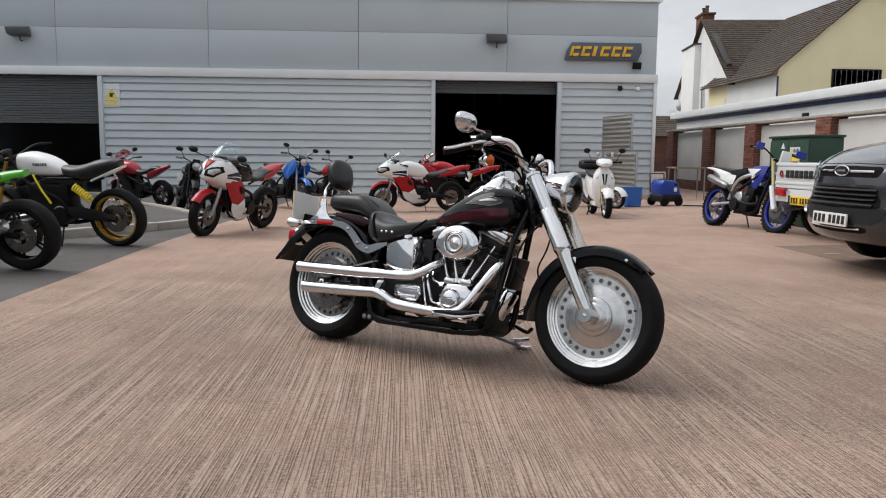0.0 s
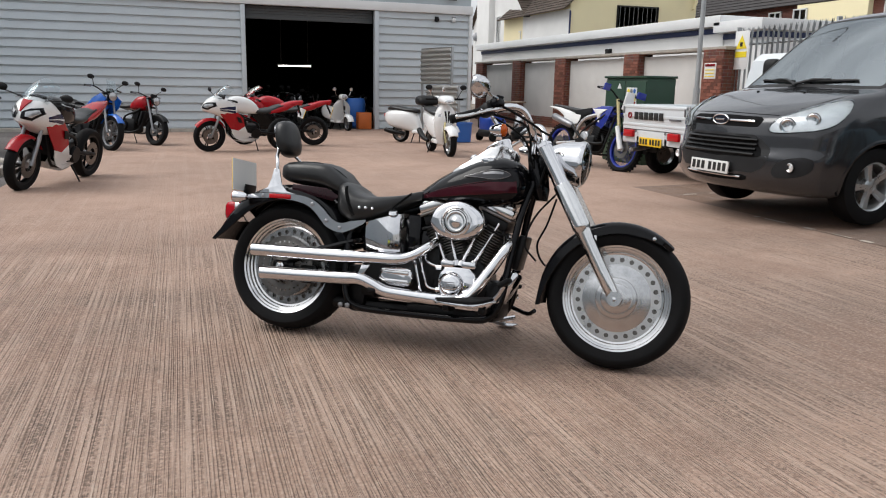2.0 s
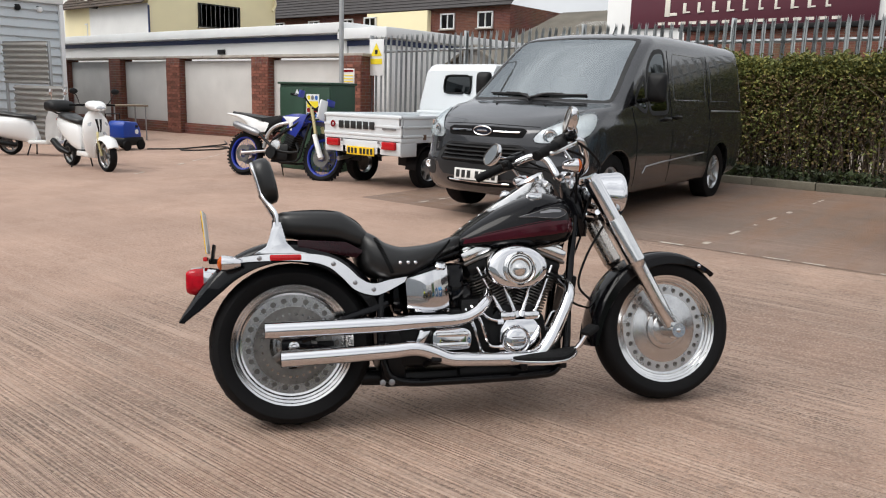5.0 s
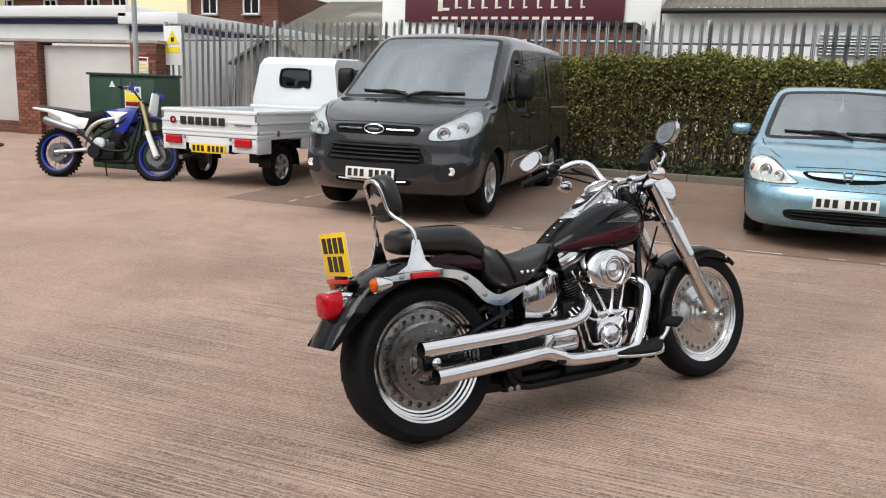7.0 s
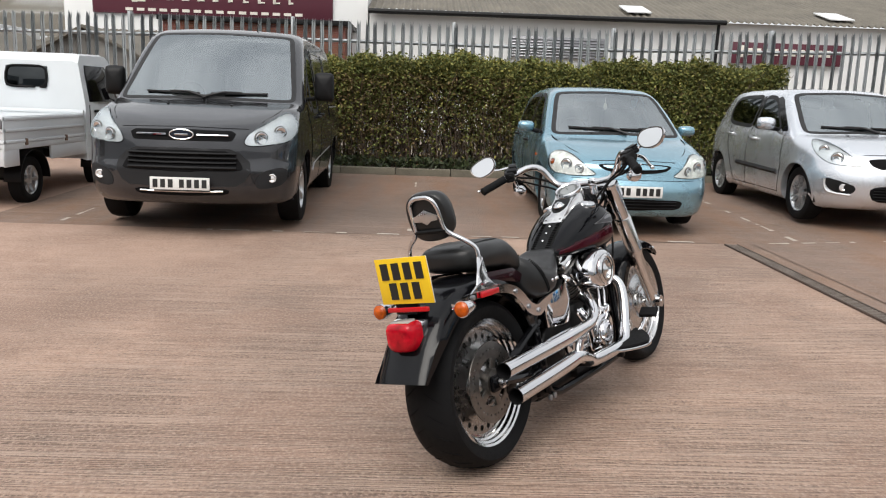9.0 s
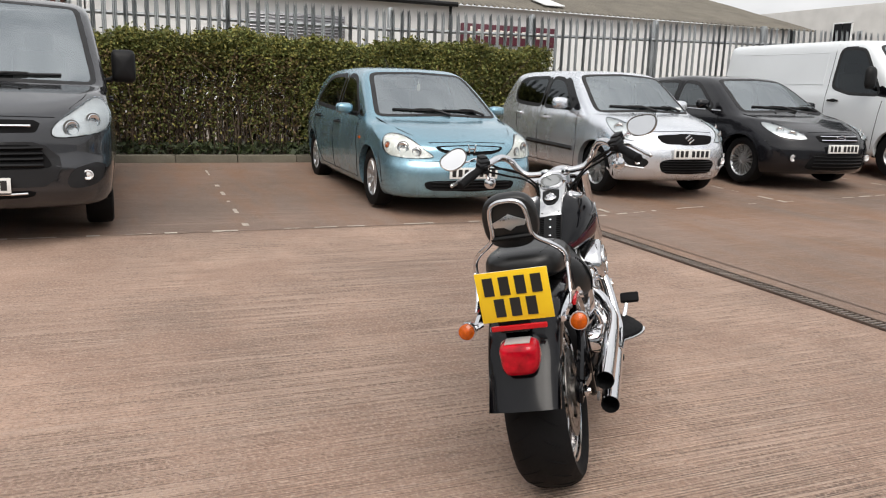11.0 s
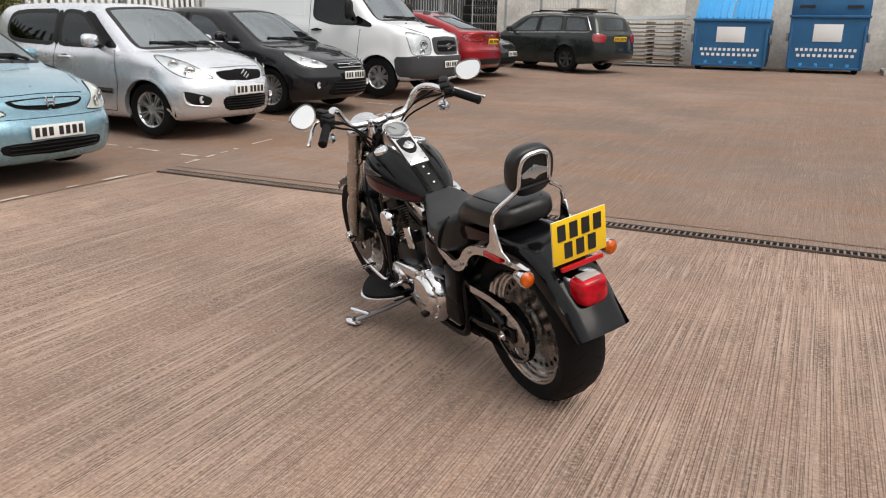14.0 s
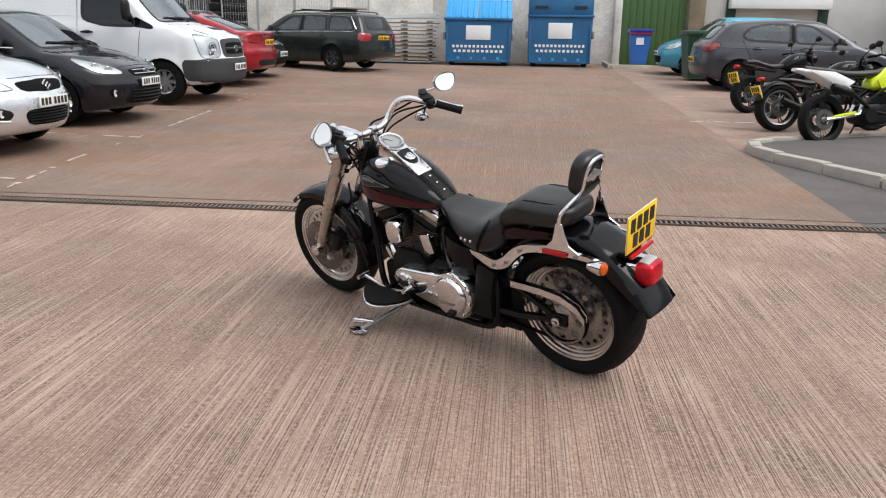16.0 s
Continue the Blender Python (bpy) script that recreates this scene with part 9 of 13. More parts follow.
# blue and white enduro
enduro = moto("enduro_motorcycle", place(5.2, 10.82, 4.93, 12.1, 11), dict(kind="dirt", wb=1.46, R=0.325, Rf=0.345, hwr=0.06, hwf=0.045, rim=M_mnavy, wires=True, knob=True, tank_m=M_mnavy, tail=[(-0.42, 0.05, 0.93, 0.9), (-0.2, 0.09, 0.92, 0.86), (0.1, 0.11, 0.88, 0.72), (0.3, 0.1, 0.82, 0.62)], tail_m=M_mwhite, seat=[(-0.3, 0.06, 0.96, 0.91), (0.0, 0.075, 0.94, 0.87), (0.4, 0.08, 0.91, 0.82), (0.8, 0.07, 0.94, 0.84), (0.92, 0.04, 0.97, 0.88)], tank=[(0.62, 0.06, 0.9, 0.82), (0.75, 0.085, 0.94, 0.8), (0.95, 0.09, 0.97, 0.78), (1.1, 0.07, 0.96, 0.8), (1.15, 0.04, 0.94, 0.84)], bar=(0.4, 1.18, 1.12), head=1.0, mirrors=False, fork=M_paleg, arm=M_alu, plate=False, guard=(60, 62, 0.37), can=(-0.15, -0.15, 0.75), exhaust=[(0.95, -0.05, 0.55), (1.05, -0.08, 0.4), (0.7, -0.13, 0.4), (0.35, -0.14, 0.62)], can_m=M_steel), "blue and white enduro motorcycle with wire wheels and knobbly tyres")
b = B()
prism(b, [(1.08, -0.06, 0.83), (1.4, -0.065, 0.86), (1.75, -0.04, 0.76), (1.75, 0.04, 0.76), (1.4, 0.065, 0.86), (1.08, 0.06, 0.83)], (0, 0, 0.02), 0.006)
part("high_mudguard", b, M_mnavy, enduro)
b = B()
prism(b, [(1.32, -0.1, 0.92), (1.34, -0.08, 1.18), (1.34, 0.08, 1.18), (1.32, 0.1, 0.92), (1.36, 0, 0.86)], (0.03, 0, 0), 0.01)
part("number_board", b, M_mwhite, enduro)
panel_pair(enduro, "radiator_shroud", [(0.7, 0.9), (0.8, 0.8), (0.84, 0.62), (0.98, 0.6), (1.08, 0.76), (1.16, 0.95), (0.9, 0.95)], 0.1, M_mnavy)
for s in (1, -1):
    b = B()
    tube(b, [(1.1, s * 0.07, 0.86), (0.8, s * 0.115, 0.8), (0.62, s * 0.125, 0.74), (0.5, s * 0.125, 0.62), (0.44, s * 0.12, 0.42)], [0.026, 0.03, 0.032, 0.032, 0.028], 10, 4)
    part("frame_spar", b, M_alu, enduro, "bare alloy frame spar")
    b = B()
    lathe(b, [(0.09, 0.0), (0.09, 0.03), (0.075, 0.045), (0, 0.05)], (0.66, s * 0.1, 0.47), (0, s, 0), 20)
    part("clutch_cover", b, M_alu, enduro)
panel_pair(enduro, "airbox_cover", [(0.3, 0.86), (0.42, 0.62), (0.5, 0.72), (0.7, 0.84), (0.68, 0.92)], 0.1, M_blackm, bow=0.015)
panel_pair(enduro, "shroud_graphic", [(0.74, 0.9), (0.86, 0.8), (0.9, 0.7), (0.93, 0.7), (0.94, 0.82), (1.05, 0.9)], 0.13, M_mwhite, bow=0.015)
panel_pair(enduro, "side_plate", [(0.05, 0.82), (0.1, 0.62), (0.42, 0.66), (0.5, 0.8)], 0.11, M_mwhite, bow=0.02)
for s in (1, -1):
    b = B()
    tube(b, [(1.5, s * 0.12, 0.33), (1.34, s * 0.12, 0.66)], [0.042, 0.034], 10)
    part("fork_guard", b, M_mwhite, enduro)
    b = B()
    prism(b, [(1.18, s * 0.28, 1.15), (1.21, s * 0.42, 1.14), (1.22, s * 0.42, 1.24), (1.19, s * 0.28, 1.25)], (0.03, 0, 0), 0.006)
    part("hand_guard", b, M_mnavy, enduro)

# bikes along the far kerb island
moto("black_motorcycle", place(-5.2, -6.5, -3.9, -5.95, 9), dict(kind="naked", wb=1.42, R=0.31, hwr=0.085, rim=M_blackm, tank_m=M_black, tailz=0.74, plx=-0.28, fork=M_blackm), "black roadster with a yellow rear plate")
bob = moto("black_motorcycle", place(-5.1, -4.15, -3.72, -3.8, 9), dict(kind="naked", wb=1.48, R=0.325, hwr=0.095, rim=M_steel, tank_m=M_black, tailz=0.7, plx=-0.32, fork=M_blackm, seat=[(-0.02, 0.08, 0.74, 0.68), (0.2, 0.13, 0.73, 0.66), (0.45, 0.13, 0.7, 0.62), (0.62, 0.08, 0.74, 0.66)], head=0.85), "black bobber motorcycle with a wide fender and yellow plate")
b = B()
rings = []
for a in np.linspace(radians(40), radians(165), 14):
    e = Vector((math.cos(a), 0, math.sin(a)))
    c = Vector((0, 0, 0.325))
    rings.append([c + e * 0.33 + Vector((0, -0.11, 0)), c + e * 0.365 + Vector((0, -0.09, 0)), c + e * 0.375, c + e * 0.365 + Vector((0, 0.09, 0)), c + e * 0.33 + Vector((0, 0.11, 0)), c + e * 0.358])
loft(b, rings)
part("rear_fender", b, M_black, bob, sharp=60)
sm = moto("supermoto_motorcycle", place(-5.25, -3.1, -3.9, -2.6, 9), dict(kind="dirt", wb=1.45, R=0.32, Rf=0.31, hwr=0.075, rim=M_blackm, wires=True, tank_m=M_myellow, tail=[(-0.42, 0.05, 0.96, 0.92), (-0.2, 0.09, 0.94, 0.86), (0.1, 0.11, 0.88, 0.72), (0.35, 0.1, 0.82, 0.64)], tail_m=M_mwhite, seat=[(-0.3, 0.06, 0.985, 0.93), (0.0, 0.08, 0.96, 0.88), (0.4, 0.085, 0.92, 0.83), (0.8, 0.08, 0.94, 0.84), (0.9, 0.05, 0.97, 0.88)], bar=(0.4, 1.15, 1.1), head=1.0, plate=False, arm=M_alu, guard=(60, 62, 0.36), can=(0.05, -0.12, 0.72), can_m=M_blackm, exhaust=[(0.95, -0.05, 0.55), (1.05, -0.08, 0.4), (0.7, -0.13, 0.4), (0.35, -0.14, 0.62)]), "white and fluorescent yellow supermoto on its side stand")
panel_pair(sm, "radiator_shroud", [(0.72, 0.8), (0.8, 0.66), (1.05, 0.62), (1.22, 0.84), (1.1, 0.94), (0.85, 0.92)], 0.13, M_myellow)
panel_pair(sm, "tail_flash", [(-0.3, 0.93), (-0.1, 0.84), (0.3, 0.72), (0.4, 0.78), (0.1, 0.9)], 0.11, M_mwhite, bow=0.015)
panel_pair(sm, "arm_graphic", [(0.06, 0.34), (0.1, 0.37), (0.42, 0.42), (0.42, 0.38)], 0.118, M_myellow, bow=0.004)


def scooter(name, m, label):
    sc = thing(name, m, label, "scooter", "white scooters")
    wb, R = 1.3, 0.225
    moto_wheel(sc, "rear_wheel", Vector((0, 0, R)), R, 0.055, M_steel)
    moto_wheel(sc, "front_wheel", Vector((wb, 0, R)), R, 0.052, M_steel)
    body_loft(sc, "rear_body", [(-0.44, 0.03, 0.62, 0.54), (-0.38, 0.09, 0.67, 0.46), (-0.24, 0.17, 0.72, 0.36), (-0.05, 0.21, 0.745, 0.31), (0.15, 0.205, 0.74, 0.28), (0.34, 0.16, 0.71, 0.25), (0.46, 0.11, 0.62, 0.23), (0.54, 0.09, 0.4, 0.22)], M_mwhite, "glossy white rear bodywork")
    body_loft(sc, "seat", [(-0.32, 0.06, 0.79, 0.72), (-0.2, 0.12, 0.82, 0.72), (0.05, 0.145, 0.8, 0.71), (0.18, 0.14, 0.775, 0.7), (0.38, 0.12, 0.775, 0.68), (0.5, 0.06, 0.75, 0.66)], M_leather)
    b = B()
    box(b, (0.68, 0, 0.26), (0.52, 0.36, 0.07), 0.025)
    part("floor_board", b, M_mwhite, sc)
    b = B()
    rings = []
    for t in np.linspace(0, 1, 10):
        x, z = 0.93 + 0.12 * math.sin(t * 1.2) - 0.06 * t, 0.24 + 0.66 * t
        w = curve_at([(0, 0.21), (0.3, 0.29), (0.65, 0.285), (0.88, 0.19), (1, 0.1)], t)
        rings.append([(x - 0.13 * (abs(k) ** 2.2), w * k, z) for k in np.linspace(-1, 1, 15)])
    rws = [[b.verts.new(p) for p in r] for r in rings]
    grid_faces(b, rws)
    bmesh.ops.solidify(b, geom=b.faces[:], thickness=0.03)
    part("leg_shield", b, M_mwhite, sc, "white front leg shield", sharp=60)
    b = B()
    prism(b, [(1.04, -0.035, 0.72), (1.03, 0.035, 0.72), (1.06, 0.02, 0.5), (1.06, -0.02, 0.5)], (0.03, 0, 0), 0.006)
    part("horn_cover", b, M_plastic, sc)
    b = B()
    rings = []
    for a in np.linspace(radians(15), radians(165), 14):
        e = Vector((math.cos(a), 0, math.sin(a)))
        c = Vector((wb, 0, R))
        rings.append([c + e * 0.2 + Vector((0, -0.09, 0)), c + e * 0.255 + Vector((0, -0.075, 0)), c + e * 0.275, c + e * 0.255 + Vector((0, 0.075, 0)), c + e * 0.2 + Vector((0, 0.09, 0)), c + e * 0.25])
    loft(b, rings)
    part("front_mudguard", b, M_mwhite, sc, sharp=60)
    b = B()
    tube(b, [(wb, 0.06, R), (1.2, 0.05, 0.42), (1.04, 0, 0.62), (0.98, 0, 0.95)], 0.025, 8)
    part("steering_column", b, M_steel, sc)
    b = B()
    ball(b, (0.98, 0, 0.98), (0.12, 0.14, 0.085), 18, 10)
    hs = part("headset", b, M_mwhite, sc)
    b = B()
    lathe(b, [(0.075, 0.0), (0.072, 0.03), (0.05, 0.045), (0, 0.05)], (1.06, 0, 0.98), (1, 0, 0.1), 22)
    part("headlamp", b, M_clear, hs)
    for s in (1, -1):
        b = B()
        tube(b, [(0.96, s * 0.1, 1.0), (0.9, s * 0.34, 0.99)], 0.018, 10)
        part("grip", b, M_rubber, hs)
        b = B()
        tube(b, [(0.95, s * 0.2, 1.01), (0.97, s * 0.26, 1.16)], 0.006, 6)
        lathe(b, [(0.0, -0.016), (0.05, -0.01), (0.055, 0.006), (0.0, 0.008)], (0.97, s * 0.27, 1.2), (-1, 0, 0.1), 18)
        part("mirror", b, M_chrome, hs)
    b = B()
    box(b, (-0.41, 0, 0.6), (0.05, 0.12, 0.08), 0.02)
    part("tail_lamp", b, M_red, sc)
    b = B()
    tube(b, [(0.2, -0.12, 0.2), (-0.1, -0.16, 0.24), (-0.32, -0.16, 0.28)], [0.03, 0.055, 0.05], 12, 3)
    part("exhaust", b, M_blackm, sc)
    b = B()
    tube(b, [(0.45, 0.1, 0.24), (0.4, 0.17, 0.01)], 0.012, 6)
    tube(b, [(0.45, -0.1, 0.24), (0.4, -0.17, 0.01)], 0.012, 6)
    part("centre_stand", b, M_blackm, sc)
    return sc


def tall_scooter(name, m, label):
    """A step-through scooter with big wheels, a narrow moulded front, a beaked headset and a top box."""
    sc = thing(name, m, label, "scooter", "white scooters")
    wb, R = 1.3, 0.255
    moto_wheel(sc, "rear_wheel", Vector((0, 0, 0.235)), 0.235, 0.06, M_silverrim)
    moto_wheel(sc, "front_wheel", Vector((wb, 0, R)), R, 0.055, M_silverrim)
    body_loft(sc, "rear_body", [(-0.42, 0.03, 0.8, 0.72), (-0.34, 0.08, 0.8, 0.64), (-0.18, 0.13, 0.78, 0.53), (0.05, 0.16, 0.765, 0.42), (0.25, 0.165, 0.75, 0.33), (0.42, 0.14, 0.72, 0.27), (0.52, 0.11, 0.6, 0.25), (0.58, 0.09, 0.42, 0.24)], M_mwhite, "white rear bodywork")
    body_loft(sc, "seat", [(-0.3, 0.07, 0.845, 0.77), (-0.15, 0.12, 0.87, 0.76), (0.05, 0.145, 0.85, 0.75), (0.2, 0.14, 0.81, 0.73), (0.38, 0.12, 0.8, 0.7), (0.5, 0.06, 0.77, 0.68)], M_leather, "black stepped seat")
    b = B()
    box(b, (0.04, 0.04, 0.3), (0.4, 0.2, 0.16), 0.04, pose(0, 0, 0, 0, -6, 0))
    part("engine_case", b, M_blackm, sc)
    b = B()
    box(b, (0.72, 0, 0.25), (0.42, 0.3, 0.09), 0.03)
    fl = part("floor_board", b, M_mwhite, sc)
    b = B()
    box(b, (0.7, 0, 0.299), (0.34, 0.26, 0.012), 0.004)
    part("foot_mat", b, M_plastic, fl)
    b = B()
    rings = []
    for z, xf, xb, w in ((0.2, 0.98, 0.86, 0.1), (0.27, 1.02, 0.86, 0.14), (0.4, 1.06, 0.9, 0.185), (0.55, 1.085, 0.93, 0.21), (0.68, 1.085, 0.94, 0.21), (0.79, 1.06, 0.935, 0.18), (0.87, 1.025, 0.925, 0.13), (0.92, 0.99, 0.93, 0.07)):
        xm, h = (xf + xb) / 2, (xf - xb) / 2
        rings.append([(xm + h * math.copysign(abs(math.cos(a)) ** 0.8, math.cos(a)) - 0.06 * math.sin(a) ** 2, w * math.copysign(abs(math.sin(a)) ** 0.85, math.sin(a)), z) for a in (2 * math.pi * k / 28 for k in range(28))])
    loft(b, rings)
    bmesh.ops.recalc_face_normals(b, faces=b.faces)
    tree = BVHTree.FromBMesh(b)
    sh = part("leg_shield", b, M_mwhite, sc, "white moulded front shield", sharp=50)
    for y0, y1 in ((-0.052, -0.014), (0.014, 0.052)):
        e = -1 if y0 < 0 else 1
        patch("grille_slot", tree, "x", [(y0, 0.8), (y1, 0.8)], [(e * 0.014 - 0.008, 0.6), (e * 0.014 + 0.008, 0.6)], M_black, sh, off=0.003, thick=0.005, nu=4, nv=8)
    for sg in (1, -1):
        patch("indicator", tree, "x", [(sg * 0.1, 0.76), (sg * 0.15, 0.74)], [(sg * 0.12, 0.7), (sg * 0.155, 0.7)], M_clear, sh, off=0.003, thick=0.005, nu=4, nv=3)
    # mudguard: a beak over the wheel
    b = B()
    rings = []
    c = Vector((wb, 0, R))
    for a in np.linspace(radians(28), radians(172), 16):
        e = Vector((math.cos(a), 0, math.sin(a)))
        k = 0.7 + 0.3 * math.sin(a)
        rings.append([c + e * 0.235 + Vector((0, -0.1 * k, 0)), c + e * 0.285 + Vector((0, -0.085 * k, 0)), c + e * 0.315, c + e * 0.285 + Vector((0, 0.085 * k, 0)), c + e * 0.235 + Vector((0, 0.1 * k, 0)), c + e * 0.28])
    loft(b, rings)
    part("front_mudguard", b, M_mwhite, sc, sharp=60)
    for s in (1, -1):
        b = B()
        tube(b, [(wb, s * 0.085, R), (1.2, s * 0.085, 0.48), (1.12, s * 0.05, 0.6)], 0.02, 8, 3)
        part("fork_leg", b, M_paleg if s < 0 else M_steel, sc)
    body_loft(sc, "headset", [(0.82, 0.05, 1.03, 0.97), (0.88, 0.12, 1.07, 0.95), (0.97, 0.15, 1.08, 0.94), (1.06, 0.135, 1.055, 0.93), (1.14, 0.09, 1.01, 0.93), (1.18, 0.04, 0.97, 0.935)], M_mwhite, "white beaked headset")
    b = B()
    ball(b, (1.135, 0, 0.965), (0.05, 0.085, 0.035), 16, 8)
    part("headlamp", b, M_clear, sc)
    for s in (1, -1):
        b = B()
        tube(b, [(0.93, s * 0.12, 1.01), (0.87, s * 0.35, 1.01)], 0.018, 10)
        part("grip", b, M_rubber, sc)
        b = B()
        tube(b, [(0.93, s * 0.22, 1.02), (0.98, s * 0.27, 1.13), (0.98, s * 0.31, 1.19)], 0.006, 6, 3)
        stem = part("mirror_stem", b, M_blackm, sc)
        b = B()
        ball(b, (0.98, s * 0.32, 1.22), (0.022, 0.065, 0.045), 14, 8)
        part("mirror", b, M_plastic, stem)
    b = B()
    box(b, (-0.4, 0, 0.74), (0.05, 0.12, 0.06), 0.02)
    part("tail_lamp", b, M_red, sc)
    b = B()
    tube(b, [(0.2, -0.12, 0.22), (-0.05, -0.16, 0.28), (-0.3, -0.17, 0.4)], [0.03, 0.055, 0.05], 12, 3)
    part("exhaust", b, M_blackm, sc)
    for s in (1, -1):
        b = B()
        tube(b, [(0.42, s * 0.1, 0.28), (0.36, s * 0.17, 0.01)], 0.012, 6)
        part("stand_leg", b, M_blackm, sc)
    body_loft(sc, "top_box", [(-0.62, 0.1, 0.98, 0.89), (-0.58, 0.18, 1.02, 0.87), (-0.45, 0.215, 1.06, 0.86), (-0.3, 0.21, 1.05, 0.86), (-0.2, 0.17, 1.0, 0.87), (-0.17, 0.1, 0.96, 0.89)], M_plastic, "black clam-shaped top box", p=0.6)
    for s in (1, -1):
        b = B()
        tube(b, [(-0.15, s * 0.08, 0.82), (-0.5, s * 0.08, 0.87)], 0.012, 6)
        part("rack_bar", b, M_blackm, sc)
    return sc


tall_scooter("scooter", place(3.66, 13.8, 3.72, 15.1, 0), "white big-wheeled scooter with a black top box")
scooter("scooter", place(4.75, 16.95, 3.9, 18.0, 0), "white scooter with a black seat standing behind another")
scooter("scooter", place(3.75, 23.3, 3.45, 24.55, 0), "white scooter standing in the workshop doorway")
# dim stock inside the workshop
for x, y, hd in ((1.7, 26.0, 1), (2.4, 27.5, -1), (1.4, 29.0, 1), (2.9, 30.0, 1), (4.2, 28.0, 1)):
    moto("stock_motorcycle", pose(x, y, -0.14, -8, 0, -70 + 20 * hd), dict(kind="naked", wb=1.4, rim=M_blackm, tank_m=M_mred if hd < 0 else M_black), "dark motorcycle standing inside the unlit workshop", "stock motorcycles")


# ---- the black cruiser motorcycle ----
def holed_ring(bm, c, r0, r1, rc, rh, n, y0, y1):
    """A disc ring pierced by n round holes, between the planes y0 and y1 beside c."""
    c = Vector(c)
    P = lambda r, a, y: c + Vector((r * math.cos(a), y, r * math.sin(a)))
    for k in range(n):
        th, dth = 2 * math.pi * k / n, 2 * math.pi / n
        loops = {}
        for y in (y0, y1):
            inner, outer = [], []
            for j in range(16):
                f = 2 * math.pi * j / 16
                u, v = math.cos(f), math.sin(f)
                s = 1 / max(abs(u), abs(v))
                uu, vv = u * s, v * s
                outer.append(bm.verts.new(P(rc + (uu * (r1 - rc) if uu > 0 else uu * (rc - r0)), th + vv * dth / 2, y)))
                inner.append(bm.verts.new(P(rc + rh * u, th + rh * v / rc, y)))
            grid_faces(bm, [inner, outer], True)
            loops[y] = inner
        grid_faces(bm, [loops[y0], loops[y1]], True)


HARL = thing("cruiser_motorcycle", pose(-0.485, 4.435, -0.009, -12.3, 0, -36.5), "black and burgundy cruiser motorcycle with chrome engine on its side stand", "motorcycle")
RA, FA = Vector((0.10, 0, 0.303)), Vector((1.675, 0, 0.300))


def bike_tyre(parent, c, R, hw, rimR):
    t = B()
    lathe(t, [(rimR - 0.006, -hw * 0.72), (rimR + 0.006, -hw * 0.86), (rimR + 0.035, -hw * 0.99), (R - 0.035, -hw), (R - 0.017, -hw * 0.85), (R - 0.006, -hw * 0.55), (R, -hw * 0.2), (R, hw * 0.2), (R - 0.006, hw * 0.55), (R - 0.017, hw * 0.85), (R - 0.035, hw), (rimR + 0.035, hw * 0.99), (rimR + 0.006, hw * 0.86), (rimR - 0.006, hw * 0.72)], c, (0, 1, 0), 72, caps=False)
    ty = part("tyre", t, M_rubber, parent, "black road tyre")
    for k in range(26 if hw > 0.08 else 0):
        a = 2 * math.pi * k / 26
        for s in (1, -1):
            pts = []
            for q in range(4):
                h = s * hw * (0.12 + 0.22 * q)
                r = R + 0.0004 - (0, 0.0022, 0.006, 0.0135)[q]
                b = a + s * 0.02 + 0.05 * q * 0.9 + (0 if s > 0 else math.pi / 26)
                pts.append(Vector(c) + Vector((r * math.cos(b), h, r * math.sin(b))))
            g = B()
            tube(g, pts, [0.001, 0.0022, 0.0022, 0.001], 4, caps=False)
            part("tread_groove", g, M_dark, parent)
    return ty


def bullet_wheel(name, c, R, hw, ymid):
    """Solid disc wheel with a ring of round holes and a polished lip."""
    hub = B()
    for s in (1, -1):
        lathe(hub, [(0.147, s * ymid), (0.135, s * (ymid + 0.002)), (0.118, s * (ymid + 0.008)), (0.098, s * (ymid + 0.013)), (0.09, s * (ymid + 0.014)), (0.087, s * (ymid + 0.024)), (0.078, s * (ymid + 0.029)), (0.066, s * (ymid + 0.03)), (0.06, s * (ymid + 0.036)), (0.034, s * (ymid + 0.04)), (0.0, s * (ymid + 0.04))], c, (0, 1, 0), 48, caps=False)
    wh = part(name, hub, M_hub if hw < 0.08 else M_greyalloy, HARL, "polished solid disc wheel centre" if hw < 0.08 else "grey steel wheel centre")
    d = B()
    holed_ring(d, c, 0.146, 0.189, 0.167, 0.0105, 25, -ymid, ymid)
    bmesh.ops.remove_doubles(d, verts=d.verts, dist=0.0002)
    part("pierced_disc", d, M_alu if hw < 0.08 else M_greyalloy, wh, "satin alloy disc with round holes")
    # added dark ring, so the holes read dark instead of see-through
    d = B()
    lathe(d, [(0.14, -0.02), (0.195, -0.02), (0.195, 0.02), (0.14, 0.02)], c, (0, 1, 0), 40, caps=False)
    part("hole_backing", d, M_dkmetal, wh)
    r = B()
    for s in (1, -1):
        lathe(r, [(0.188, s * ymid * 0.6), (0.189, s * ymid), (0.197, s * (ymid + 0.002)), (0.2, s * (ymid + 0.008)), (0.2015, s * (ymid + 0.4 * (hw * 0.66 - ymid))), (0.209, s * (ymid + 0.5 * (hw * 0.66 - ymid))), (0.2105, s * hw * 0.66), (0.219, s * hw * 0.7), (0.221, s * hw * 0.78), (0.229, s * hw * 0.82), (0.232, s * hw * 0.74), (0.226, s * hw * 0.6), (0.215, 0)], c, (0, 1, 0), 64, caps=False)
    part("rim", r, M_polish, wh, "bright polished rim lip")
    bike_tyre(wh, c, R, hw, 0.229)
    return wh


